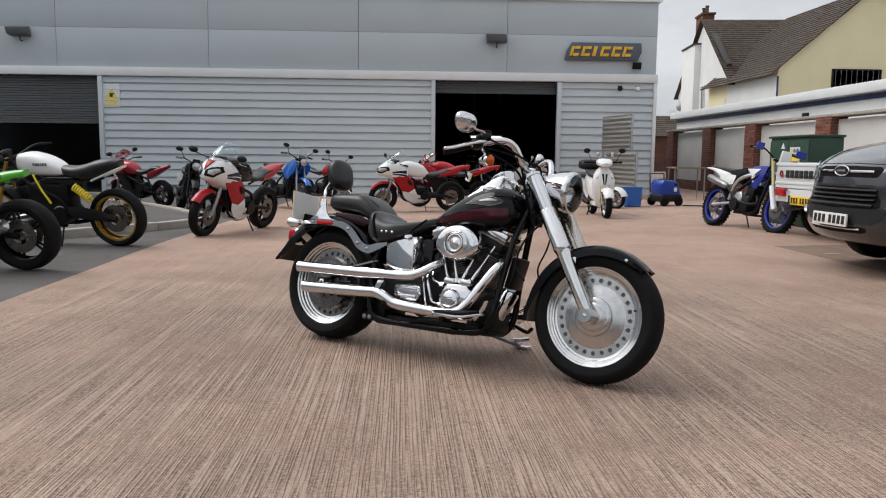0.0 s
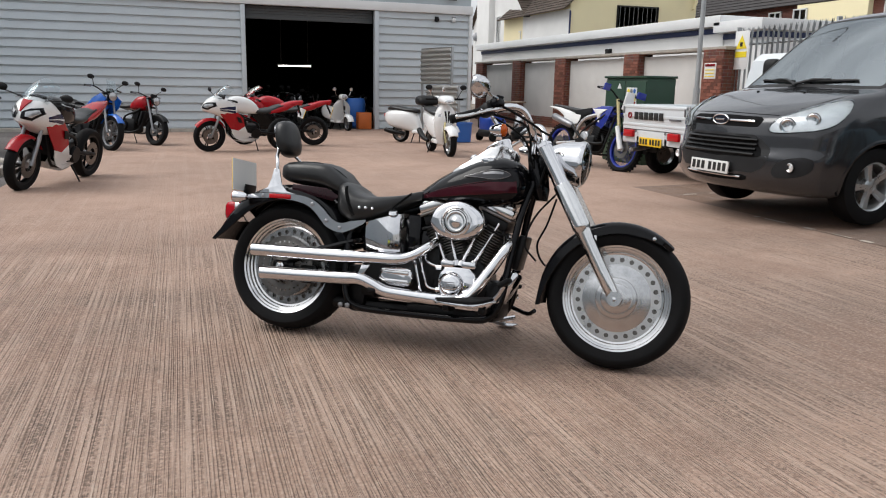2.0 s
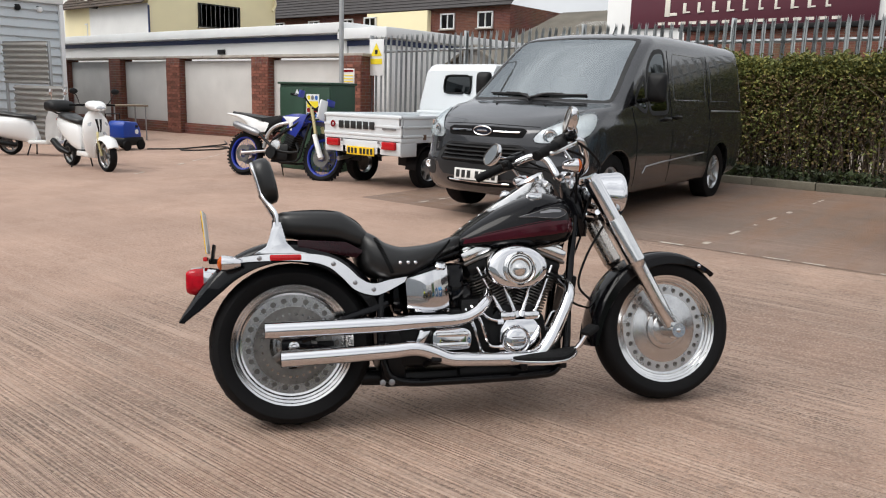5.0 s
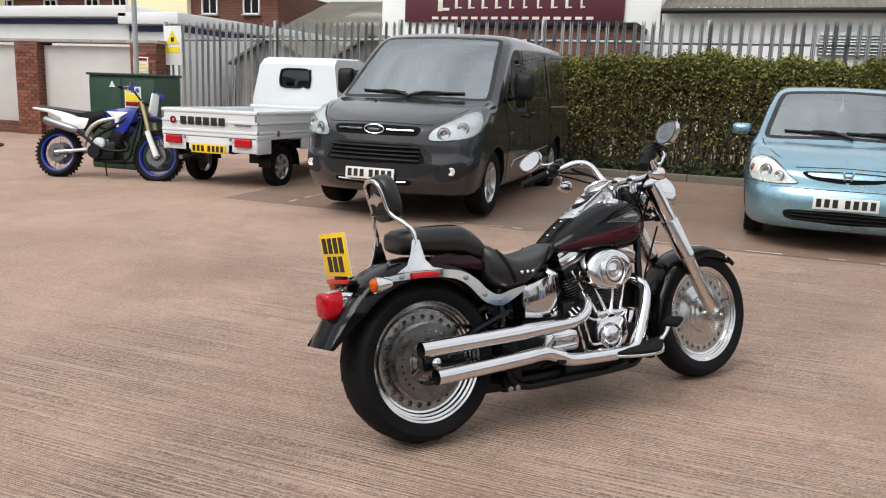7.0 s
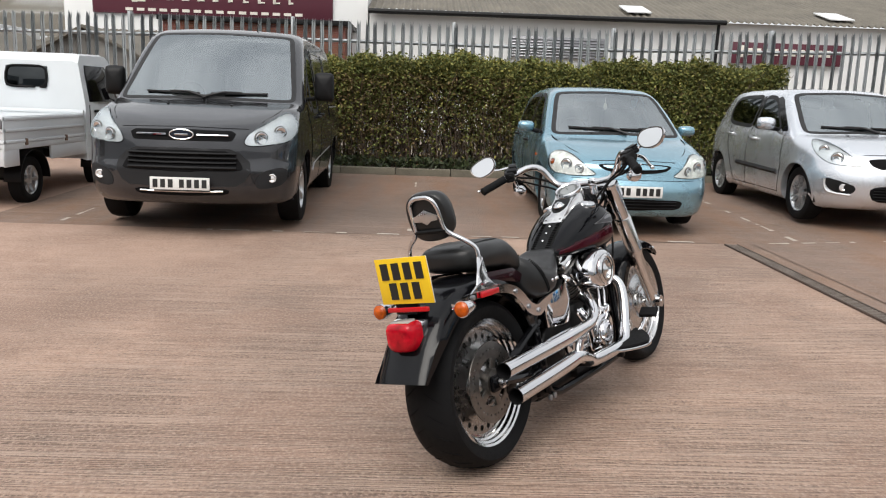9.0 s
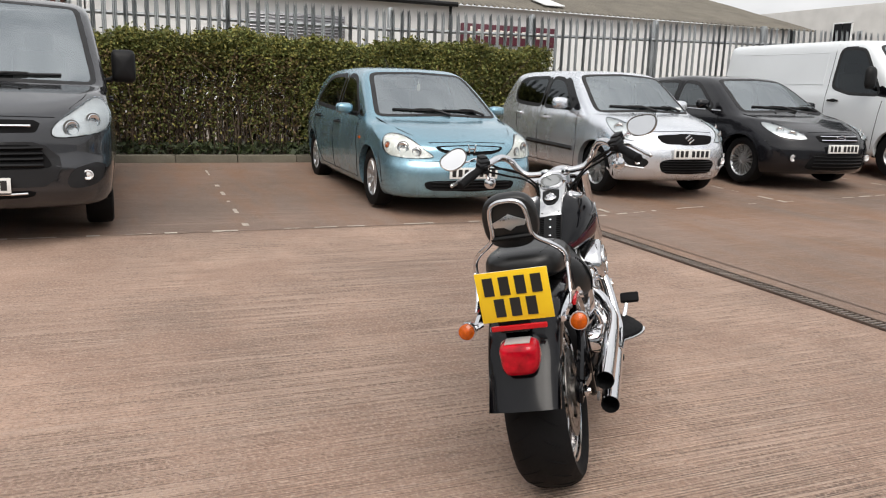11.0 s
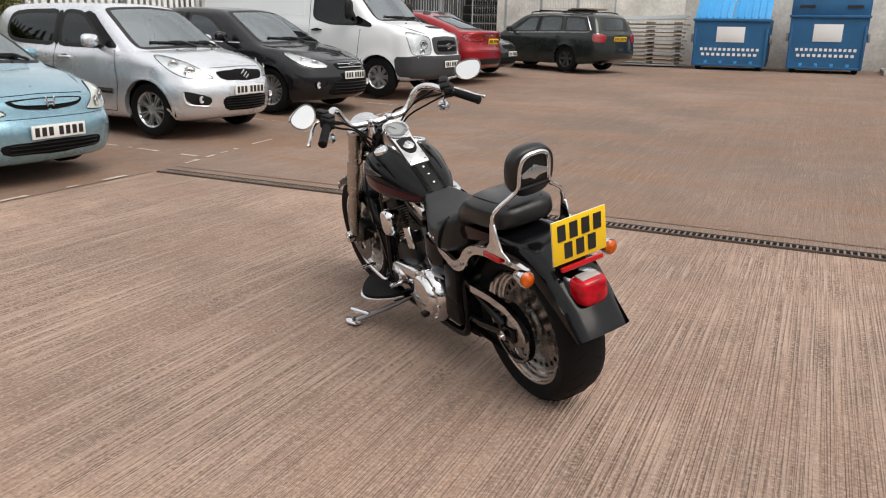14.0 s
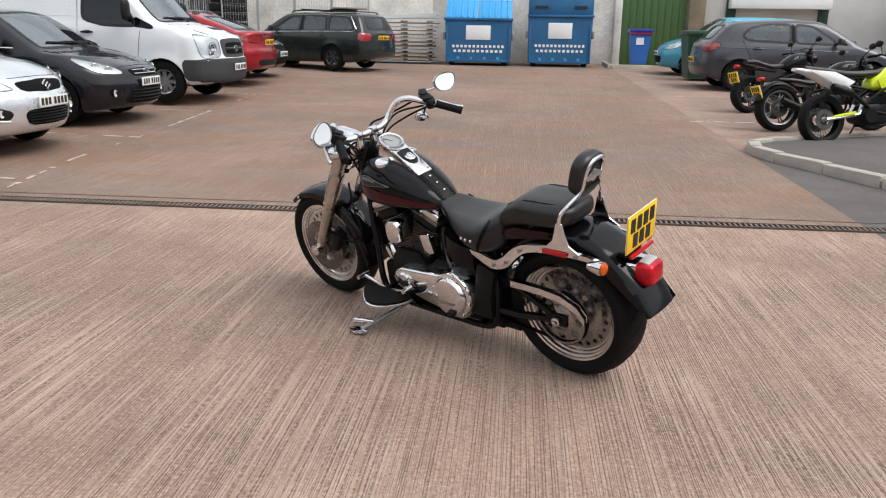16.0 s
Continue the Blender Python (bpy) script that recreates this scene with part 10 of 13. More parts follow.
fw = bullet_wheel("front_wheel", FA, 0.307, 0.068, 0.03)
rw = bullet_wheel("rear_wheel", RA, 0.309, 0.096, 0.036)
for w, c in ((fw, FA), (rw, RA)):
    b = B()
    tube(b, [c + Vector((0.196, -0.03, 0.05)), c + Vector((0.185, -0.045, 0.048))], 0.004, 6)
    part("tyre_valve", b, M_plastic, w)
# brake rotors and calipers: right at the back, left at the front
for w, c, s, r in ((rw, RA, -1, 0.146), (fw, FA, 1, 0.146)):
    b = B()
    holed_ring(b, c, 0.088, r, 0.118, 0.005, 30, s * 0.083, s * 0.088)
    bmesh.ops.remove_doubles(b, verts=b.verts, dist=0.0002)
    lathe(b, [(r, s * 0.083), (r + 0.001, s * 0.0855), (r, s * 0.088)], c, (0, 1, 0), 60, caps=False)
    part("brake_disc", b, M_dkmetal, w, "drilled steel brake disc")
    b = B()
    for k in range(5):
        a = 2 * math.pi * k / 5
        prism(b, [c + Vector((rr * math.cos(a + q), s * 0.08, rr * math.sin(a + q))) for rr, q in ((0.04, -0.35), (0.095, -0.16), (0.095, 0.16), (0.04, 0.35))], (0, s * 0.008, 0), 0.002)
    lathe(b, [(0.05, s * 0.07), (0.05, s * 0.1), (0.03, s * 0.105), (0.0, s * 0.105)], c, (0, 1, 0), 24)
    part("disc_carrier", b, M_dkmetal, w)
b = B()
box(b, FA + Vector((-0.13, 0.085, 0.06)), (0.07, 0.07, 0.11), 0.014, pose(0, 0, 0, 0, -30, 0))
part("front_caliper", b, M_blackm, HARL)
b = B()
box(b, RA + Vector((0.12, -0.085, -0.03)), (0.07, 0.045, 0.09), 0.012)
part("rear_caliper", b, M_blackm, HARL)
# rear sprocket, belt and guard on the left
b = B()
holed_ring(b, RA, 0.06, 0.112, 0.086, 0.017, 8, 0.1, 0.108)
lathe(b, [(0.112, 0.092), (0.122, 0.092), (0.122, 0.118), (0.112, 0.118)], RA, (0, 1, 0), 48, caps=False)
lathe(b, [(0.062, 0.09), (0.062, 0.11), (0.03, 0.125), (0, 0.125)], RA, (0, 1, 0), 30)
part("drive_pulley", b, M_greyalloy, HARL, "polished rear belt pulley")
b = B()
belt = [RA + Vector((0.126 * math.cos(a), 0.105, 0.126 * math.sin(a))) for a in np.linspace(1.75, 4.55, 18)] + [Vector((0.66, 0.105, 0.236)), Vector((0.7, 0.105, 0.27)), Vector((0.7, 0.105, 0.33)), Vector((0.66, 0.105, 0.362))]
rws = [[b.verts.new(p + Vector((0, o, 0))) for o in (-0.012, 0.012)] for p in belt + belt[:1]]
grid_faces(b, rws)
bmesh.ops.solidify(b, geom=b.faces[:], thickness=0.006)
part("drive_belt", b, M_rubber, HARL)
b = B()
gp = [(0.33, 0.44), (0.3, 0.44), (0.26, 0.441), (0.18, 0.44), (0.08, 0.43), (0.0, 0.395), (-0.035, 0.35)]
loft(b, [[(x, 0.118, z), (x, 0.14, z - 0.004), (x + 0.004, 0.14, z - 0.034), (x, 0.118, z - 0.03)] for x, z in gp])
part("belt_guard", b, M_chrome, HARL, "chrome upper belt guard")
# axle nuts
for c, ys in ((RA, (-0.135, 0.14)), (FA, (-0.135, 0.135))):
    for y in ys:
        b = B()
        lathe(b, [(0.014, 0), (0.02, 0.004), (0.02, 0.014), (0.011, 0.016), (0.009, 0.026), (0, 0.027)], c + Vector((0, y, 0)), (0, 1 if y > 0 else -1, 0), 12)
        part("axle_nut", b, M_chrome, HARL)


# fenders: a rounded channel swept round the wheel
def fender(name, c, arc, halfw, material, label=""):
    rings = []
    for a, r, hw, drop in arc:
        a = radians(a)
        er, et = Vector((math.cos(a), 0, math.sin(a))), Vector((-math.sin(a), 0, math.cos(a)))
        prof = [(-1.0, -drop), (-1.0, -drop * 0.4), (-0.97, -0.024), (-0.86, -0.01), (-0.55, -0.003), (0, 0), (0.55, -0.003), (0.86, -0.01), (0.97, -0.024), (1.0, -drop * 0.4), (1.0, -drop)]
        out = [c + er * (r + dz) + Vector((0, y * hw, 0)) for y, dz in prof]
        inn = [c + er * (r + dz - 0.004) + Vector((0, y * (hw - 0.004), 0)) for y, dz in reversed(prof)]
        rings.append(out + inn)
    b = B()
    loft(b, rings)
    return part(name, b, material, HARL, label, sharp=45)


def arc_keys(keys, n):
    a0, a1 = keys[0][0], keys[-1][0]
    out = []
    for i in range(n + 1):
        a = a0 + (a1 - a0) * i / n
        s = [(k[0] if a1 > a0 else -k[0], *k[1:]) for k in keys]
        q = a if a1 > a0 else -a
        out.append((a, *[curve_at([(k[0], k[j]) for k in s], q) for j in (1, 2, 3)]))
    return out


fender("rear_fender", RA, arc_keys([(22, 0.372, 0.112, 0.05), (45, 0.385, 0.117, 0.075), (80, 0.397, 0.119, 0.08), (115, 0.402, 0.116, 0.078), (140, 0.404, 0.111, 0.07), (155, 0.41, 0.107, 0.05), (166, 0.428, 0.107, 0.022)], 34), 0.12, M_fender, "gloss black rear fender with a flared tip")
fender("front_fender", FA, arc_keys([(46, 0.325, 0.076, 0.014), (55, 0.327, 0.082, 0.03), (80, 0.331, 0.086, 0.05), (110, 0.333, 0.087, 0.056), (150, 0.336, 0.087, 0.052), (175, 0.342, 0.086, 0.034), (190, 0.355, 0.086, 0.02)], 34), 0.085, M_black, "gloss black full front fender")
b = B()
for y in (-0.088, 0.088):
    for a in (62, 118):
        p = FA + Vector((0.3 * math.cos(radians(a)), y, 0.3 * math.sin(radians(a))))
        lathe(b, [(0.008, 0), (0.008, 0.006), (0, 0.008)], p, (0, 1 if y > 0 else -1, 0), 10)
part("fender_bolts", b, M_chrome, HARL)

# forks
UP = (Vector((1.675, 0, 0.300)) - Vector((1.335, 0, 0.905))).normalized()
T0 = Vector((1.318, 0, 0.935))
for s in (-1, 1):
    y = Vector((0, s * 0.112, 0))
    b = B()
    lathe(b, [(0.0, -0.012), (0.02, -0.01), (0.032, 0.0), (0.034, 0.02), (0.034, 0.205), (0.0, 0.205)], T0 + y, UP, 28)
    # left leg's tan metal paints in the ground's reflection
    cov = part("fork_cover", b, M_chrome if s < 0 else M_reflmetal, HARL, "bright metal upper fork cover")
    b = B()
    lathe(b, [(0.0, 0.19), (0.038, 0.19), (0.0395, 0.193), (0.0395, 0.38), (0.0405, 0.384), (0.0405, 0.396), (0.036, 0.402), (0.0335, 0.42), (0.032, 0.5), (0.031, 0.6), (0.029, 0.70), (0.025, 0.715), (0.0, 0.715)], T0 + y, UP, 28)
    sl = part("fork_slider", b, M_polish if s < 0 else M_reflmetal, HARL, "polished lower fork leg")
    b = B()
    lathe(b, [(0.03, -0.045), (0.034, 0.0), (0.03, 0.045), (0.0, 0.045)], FA + y, (0, 1, 0), 20)
    box(b, FA + y + Vector((0, 0, -0.018)), (0.04, 0.03, 0.04), 0.008)
    part("axle_clamp", b, M_polish, sl)
    b = B()
    box(b, T0 + y * 0.72 + UP * 0.46 + Vector((0.02, 0, 0.0)), (0.03, 0.03, 0.06), 0.006)
    part("fender_bracket", b, M_polish, sl)
for d, k, mm_ in ((0.0, 1.0, M_chrome), (0.17, 0.62, M_blackm)):
    b = B()
    p = T0 + UP * d
    o = UP.cross(Vector((0, 1, 0)))
    rings = []
    for y, h in ((-0.148, 0.022), (-0.112, 0.039), (-0.07, 0.018), (0.07, 0.018), (0.112, 0.039), (0.148, 0.022)):
        rings.append([p + Vector((0, y * k, 0)) + UP * a * 0.013 + o * c * h for a, c in ((-1, -1), (1, -1), (1, 1), (-1, 1))])
    loft(b, rings)
    bmesh.ops.bevel(b, geom=b.edges[:], offset=0.006, segments=2, affect="EDGES")
    part("fork_yoke", b, mm_, HARL)
b = B()
rings = []
for x, z, w, l in ((1.262, 0.93, 0.03, 0.03), (1.268, 0.9, 0.05, 0.04), (1.285, 0.82, 0.06, 0.045), (1.3, 0.75, 0.055, 0.04), (1.31, 0.7, 0.035, 0.025)):
    rings.append([(x + l * math.cos(a), w * math.sin(a), z) for a in (2 * math.pi * q / 20 for q in range(20))])
loft(b, rings)
part("steering_head", b, M_black, HARL, sharp=60)

# headlamp
HL = Vector((1.43, 0, 0.878))
HX = (1, 0, -0.1)
b = B()
lathe(b, [(0.0, -0.13), (0.02, -0.128), (0.045, -0.115), (0.067, -0.09), (0.083, -0.055), (0.093, -0.015), (0.098, 0.025), (0.102, 0.034), (0.103, 0.046), (0.099, 0.056), (0.09, 0.06)], HL, HX, 44, caps=False)
hl = part("headlamp", b, M_chrome, HARL, "large round chrome headlamp")
b = B()
lathe(b, [(0.091, 0.05), (0.087, 0.064), (0.062, 0.076), (0.03, 0.082), (0.0, 0.084)], HL, HX, 36, caps=False)
part("lens", b, M_screen, hl)
b = B()
lathe(b, [(0.089, 0.05), (0.07, 0.02), (0.04, -0.01), (0.014, -0.02), (0.012, 0.03), (0, 0.034)], HL, HX, 32, caps=False)
part("reflector", b, M_chrome, hl)
b = B()
tube(b, [Vector((1.36, -0.075, 0.8)), Vector((1.4, 0, 0.785)), Vector((1.36, 0.075, 0.8))], 0.012, 8)
tube(b, [Vector((1.4, 0, 0.785)), HL + Vector((-0.03, 0, -0.08))], 0.012, 8)
part("headlamp_bracket", b, M_chrome, HARL)

# handlebar
for s in (-1, 1):
    b = B()
    lathe(b, [(0.02, 0), (0.023, 0.015), (0.019, 0.03), (0.021, 0.05), (0.0, 0.052)], (1.268, s * 0.048, 0.9), (0.0, 0, 1), 16)
    box(b, (1.268, s * 0.048, 0.961), (0.046, 0.036, 0.042), 0.01)
    riser = part("riser", b, M_chrome, HARL, "chrome handlebar clamp")
    for dx in (-0.018, 0.018):
        b = B()
        lathe(b, [(0.007, 0.0), (0.007, 0.004), (0.0, 0.004)], (1.245, s * 0.048 + dx * 0.5, 0.961), (-1, 0, 0.2), 8)
        part("bolt", b, M_blackm, riser)
b = B()
hb = [(0.985, -0.385, 0.992), (1.06, -0.335, 1.027), (1.13, -0.29, 1.052), (1.185, -0.254, 1.072), (1.225, -0.225, 1.07), (1.25, -0.2, 1.048), (1.266, -0.178, 1.01), (1.274, -0.15, 0.977), (1.272, -0.11, 0.963), (1.268, 0, 0.96)]
hb = hb + [(x, -y, z) for x, y, z in reversed(hb[:-1])]
tube(b, hb, 0.0155, 14, 5)
bar = part("handlebar", b, M_chrome, HARL, "wide chrome handlebar rising to swept-back ends")
M_mirrorface = mat("mirror_face", (0.7, 0.71, 0.72), 0.02, 1.0, var=0.01)
for s in (-1, 1):
    g0, g1 = Vector((0.972, s * 0.396, 0.986)), Vector((1.078, s * 0.325, 1.034))
    d = (g1 - g0).normalized()
    ln = (g1 - g0).length
    b = B()
    prof = [(0.0, 0.0), (0.016, 0.001), (0.02, 0.006)]
    for k in range(9):
        prof += [(0.0195, 0.012 + k * 0.0125), (0.0178, 0.018 + k * 0.0125)]
    prof += [(0.019, ln), (0, ln)]
    lathe(b, prof, g0, d, 18)
    part("grip", b, M_rubber, bar, "black rubber grip")
    turn = pose(0, 0, 0, 0, -20, s * 33)
    c0 = g1 + d * 0.03
    b = B()
    box(b, c0, (0.062, 0.05, 0.052), 0.015, turn)
    box(b, c0 + Vector((0.01, -s * 0.01, 0.024)), (0.05, 0.05, 0.026), 0.008, turn)
    sw = part("switch_housing", b, M_blackm, bar)
    for dz, m_ in ((0.012, M_plastic), (-0.012, M_plastic)):
        b = B()
        box(b, c0 + turn @ Vector((-0.032, -s * 0.006, dz)), (0.008, 0.02, 0.012), 0.003, turn)
        part("button", b, m_, sw)
    q = c0 + Vector((0.04, 0.0, 0.014))
    b = B()
    box(b, q + Vector((0.0, 0, 0.016)), (0.06, 0.046, 0.034), 0.009, turn)
    perch = part("master_cylinder" if s < 0 else "clutch_perch", b, M_black, bar)
    b = B()
    box(b, q + Vector((0.0, 0, 0.036)), (0.05, 0.038, 0.008), 0.003, turn)
    part("lid", b, M_blackm, perch)
    b = B()
    lv = [q + Vector((0.008, 0, 0)), q + Vector((0.012, s * 0.035, -0.012)), q + Vector((-0.03, s * 0.072, -0.03)), q + Vector((-0.085, s * 0.108, -0.055)), q + Vector((-0.125, s * 0.134, -0.068))]
    tube(b, lv, [0.0065, 0.0075, 0.008, 0.007, 0.008], 8, 3)
    ball(b, lv[-1], (0.0095, 0.0095, 0.0095), 10, 6)
    part("lever", b, M_polish, bar, "polished alloy lever")
    # mirrors: rounded six-cornered shells
    mc = Vector((1.1 if s < 0 else 1.066, s * 0.425, 1.115 if s < 0 else 1.1))
    mm = pose(0, 0, 0, 0 if s < 0 else -26, 14, s * 12)
    corners_ = [(0.066, 0.012), (0.05, 0.042), (-0.03, 0.044), (-0.062, 0.02), (-0.058, -0.018), (-0.022, -0.042), (0.04, -0.036)]
    n_ = len(corners_)
    prof = []
    for k in range(n_):
        pa, pb, pc = (Vector((*corners_[(k + j) % n_], 0)) for j in (-1, 0, 1))
        u, v = (pa + pb) / 2, (pb + pc) / 2
        for t in (0.0, 0.2, 0.4, 0.6, 0.8):
            w_ = u * (1 - t) ** 2 + pb * 2 * t * (1 - t) + v * t * t
            prof.append((s * 1.1 * w_.x, 1.1 * w_.y))
    rings = [[mc + mm @ Vector((x, y * k, z * k)) for y, z in prof] for x, k in ((-0.011, 0.93), (-0.0125, 0.97), (-0.008, 1.0), (0.004, 0.98), (0.016, 0.8), (0.024, 0.45), (0.026, 0.1))]
    loft(b := B(), rings)
    mo = part("mirror", b, M_chrome, bar, "chrome six-cornered mirror")
    b = B()
    b.faces.new([b.verts.new(mc + mm @ Vector((-0.0131, y * 0.9, z * 0.9))) for y, z in prof])
    part("mirror_glass", b, M_mirrorface, mo, smooth=False)
    b = B()
    ring_ = [mc + mm @ Vector((-0.0128, y * 0.95, z * 0.95)) for y, z in prof]
    tube(b, ring_ + ring_[:1], 0.0032, 6, 1)
    part("mirror_rim", b, M_dkmetal, mo)
    b = B()
    tube(b, [q + Vector((0.0, s * 0.01, 0.015)), q + Vector((0.012, s * 0.035, 0.03)), q.lerp(mc, 0.6) + Vector((0.02, 0, 0.0)), mc + Vector((0.02, -s * 0.015, -0.008))], [0.007, 0.006, 0.005, 0.006], 8, 4)
    part("mirror_stem", b, M_chrome, mo)
    # front indicators
    ic = Vector((1.16, s * 0.298, 0.966))
    b = B()
    lathe(b, [(0.0, -0.042), (0.014, -0.039), (0.024, -0.018), (0.028, 0.008), (0.028, 0.016)], ic, (1, s * 0.12, 0), 24, caps=False)
    tube(b, [ic + Vector((-0.01, 0, 0.02)), c0 + Vector((0.02, -s * 0.01, -0.02))], 0.008, 8)
    ind = part("front_indicator", b, M_chrome, bar)
    b = B()
    lathe(b, [(0.027, 0.014), (0.026, 0.024), (0.016, 0.032), (0, 0.034)], ic, (1, s * 0.12, 0), 24)
    part("lens", b, M_amber, ind)
    # cables
    for pts, r_ in (([q + Vector((0.02, -s * 0.02, 0.01)), Vector((1.24, s * 0.27, 1.03)), Vector((1.32, s * 0.19, 0.985)), Vector((1.35, s * 0.1, 0.95)), Vector((1.3, s * 0.05, 0.76))], 0.0055),
                    ([c0 + Vector((0.02, -s * 0.03, -0.01)), Vector((1.24, s * 0.215, 1.01)), Vector((1.262, s * 0.14, 0.962)), Vector((1.25, s * 0.05, 0.87))], 0.005),
                    ([c0 + Vector((0.02, -s * 0.02, -0.022)), Vector((1.2, s * 0.22, 0.985)), Vector((1.245, s * 0.13, 0.94)), Vector((1.27, s * 0.06, 0.84))], 0.005)):
        b = B()
        tube(b, pts, r_, 6, 6)
        part("control_cable", b, M_rubber, bar)
for pts in ([(1.36, 0.09, 0.72), (1.32, 0.12, 0.6), (1.28, 0.13, 0.5), (1.33, 0.12, 0.41), (1.46, 0.1, 0.38), (1.56, 0.09, 0.37)], [(1.39, -0.06, 0.74), (1.3, -0.09, 0.62), (1.265, -0.08, 0.5), (1.32, -0.08, 0.43)]):
    b = B()
    tube(b, [Vector(p) for p in pts], 0.005, 6, 6)
    part("brake_hose", b, M_rubber, HARL)


# fuel tank: two lobes blended over the backbone
def tank_ring(x):
    w = 1.09 * curve_at([(0.735, 0.04), (0.78, 0.075), (0.85, 0.112), (0.95, 0.143), (1.05, 0.16), (1.13, 0.158), (1.19, 0.14), (1.235, 0.105), (1.258, 0.06)], x)
    zt = curve_at([(0.735, 0.69), (0.78, 0.725), (0.85, 0.775), (0.95, 0.832), (1.05, 0.872), (1.12, 0.885), (1.19, 0.872), (1.235, 0.835), (1.258, 0.79)], x)
    zb = curve_at([(0.735, 0.668), (0.8, 0.652), (0.95, 0.645), (1.1, 0.648), (1.2, 0.665), (1.235, 0.695), (1.258, 0.74)], x)
    pts = []
    for k in range(40):
        a = 2 * math.pi * k / 40
        c, s = math.cos(a), math.sin(a)
        y = w * math.copysign(abs(c) ** 0.72, c)
        zc = zb + (zt - zb) * 0.42
        z = zc + (zt - zc) * math.copysign(abs(s) ** 0.85, s) if s > 0 else zc + (zc - zb) * math.copysign(abs(s) ** 0.6, s)
        pts.append((x, y, z))
    return pts


xs_t = sorted([0.735, 0.745, 0.76] + list(np.linspace(0.78, 1.235, 24)) + [1.245, 1.252, 1.258])
b = B()
loft(b, [tank_ring(x) for x in xs_t])
bmesh.ops.recalc_face_normals(b, faces=b.faces)
tank_tree = BVHTree.FromBMesh(b)
tank = part("fuel_tank", b, M_black, HARL, "gloss black teardrop fuel tank with burgundy panels", sharp=60)
for s in (1, -1):
    w = "y" if s > 0 else "-y"
    patch("burgundy_panel", tank_tree, w, [(0.78, 0.692), (0.88, 0.716), (1.0, 0.74), (1.1, 0.757), (1.215, 0.767)], [(0.775, 0.676), (0.88, 0.684), (1.0, 0.695), (1.1, 0.704), (1.22, 0.72)], M_burgundy, tank, off=0.0016, thick=0.004, nu=26, nv=8)
    patch("wing_emblem", tank_tree, w, [(0.985, 0.777), (1.05, 0.794), (1.11, 0.812), (1.15, 0.812), (1.19, 0.797)], [(0.985, 0.774), (1.05, 0.775), (1.11, 0.771), (1.15, 0.774), (1.19, 0.793)], M_emblem, tank, off=0.003, thick=0.004, nu=20, nv=4, label="dark metal winged emblem")
    rim_ = [(0.985, 0.7755), (1.05, 0.794), (1.11, 0.812), (1.15, 0.812), (1.19, 0.795), (1.15, 0.774), (1.11, 0.771), (1.05, 0.775), (0.985, 0.7755)]
    b = B()
    tube(b, [project(tank_tree, w, x, z, 0.0045) for x, z in rim_], 0.0011, 5, 3)
    part("emblem_rim", b, M_steel, tank)
    patch("emblem_centre", tank_tree, w, [(1.07, 0.796), (1.115, 0.806), (1.16, 0.804)], [(1.07, 0.789), (1.115, 0.793), (1.16, 0.795)], M_steel, tank, off=0.005, thick=0.003, nu=12, nv=3)
    b = B()
    P = [project(tank_tree, w, x, z, 0.002) for x, z in ((0.77, 0.694), (0.88, 0.719), (1.0, 0.7435), (1.1, 0.761), (1.215, 0.771))]
    tube(b, P, 0.0016, 5, 4)
    part("pinstripe", b, M_burgundy, tank)
    # filler cap
    c = project(tank_tree, "z", 1.075, s * 0.098, 0.0)
    n = Vector((-0.15, s * 0.3, 1)).normalized()
    b = B()
    lathe(b, [(0.034, -0.012), (0.034, 0.003), (0.031, 0.008), (0.02, 0.011), (0, 0.012)], c, n, 28)
    part("filler_cap", b, M_chrome, tank, "chrome screw filler cap")
# dash console: a flat-topped chrome saddle with the dial, a black shield and the switch
def top_of(x, y=0.0, off=0.0):
    return project(tank_tree, "z", x, y, off)


b = B()
rings = []
for x, w, h in ((0.893, 0.044, 0.004), (0.896, 0.047, 0.012), (0.94, 0.048, 0.018), (0.99, 0.049, 0.026), (1.03, 0.051, 0.036), (1.06, 0.056, 0.048), (1.09, 0.061, 0.056), (1.12, 0.06, 0.056), (1.15, 0.052, 0.05), (1.175, 0.036, 0.04), (1.19, 0.02, 0.026)):
    zt = top_of(x).z
    rings.append([(x, w * 1.05, zt - 0.035), (x, w, zt + h * 0.8), (x, w * 0.93, zt + h), (x, 0, zt + h * 1.03), (x, -w * 0.93, zt + h), (x, -w, zt + h * 0.8), (x, -w * 1.05, zt - 0.035)])
loft(b, rings)
bmesh.ops.recalc_face_normals(b, faces=b.faces)
con_tree = BVHTree.FromBMesh(b)
con = part("dash_console", b, M_polish, HARL, "polished chrome tank console", sharp=45)
sc, sn = Vector((1.093, 0, 0.932)), Vector((-0.5, 0, 1)).normalized()
b = B()
lathe(b, [(0.054, -0.045), (0.06, 0.0), (0.0625, 0.012), (0.058, 0.018), (0.051, 0.012)], sc, sn, 40, caps=False)
part("speedometer_bezel", b, M_chrome, con)
b = B()
lathe(b, [(0.052, 0.009), (0.0, 0.009)], sc, sn, 36, caps=False)
face = part("speedometer_face", b, mat("dial_grey", (0.3, 0.31, 0.31), 0.4, 0.3), con, "pale grey speedometer dial")
a_, s_, o_ = frame_of(sn)
for k in range(21):
    a = radians(-140 + 14 * k + 90)
    b = B()
    tube(b, [sc + a_ * 0.0105 + (s_ * math.cos(a) + o_ * math.sin(a)) * r for r in (0.037, 0.048)], 0.0009, 4)
    part("dial_mark", b, M_ink, face)
b = B()
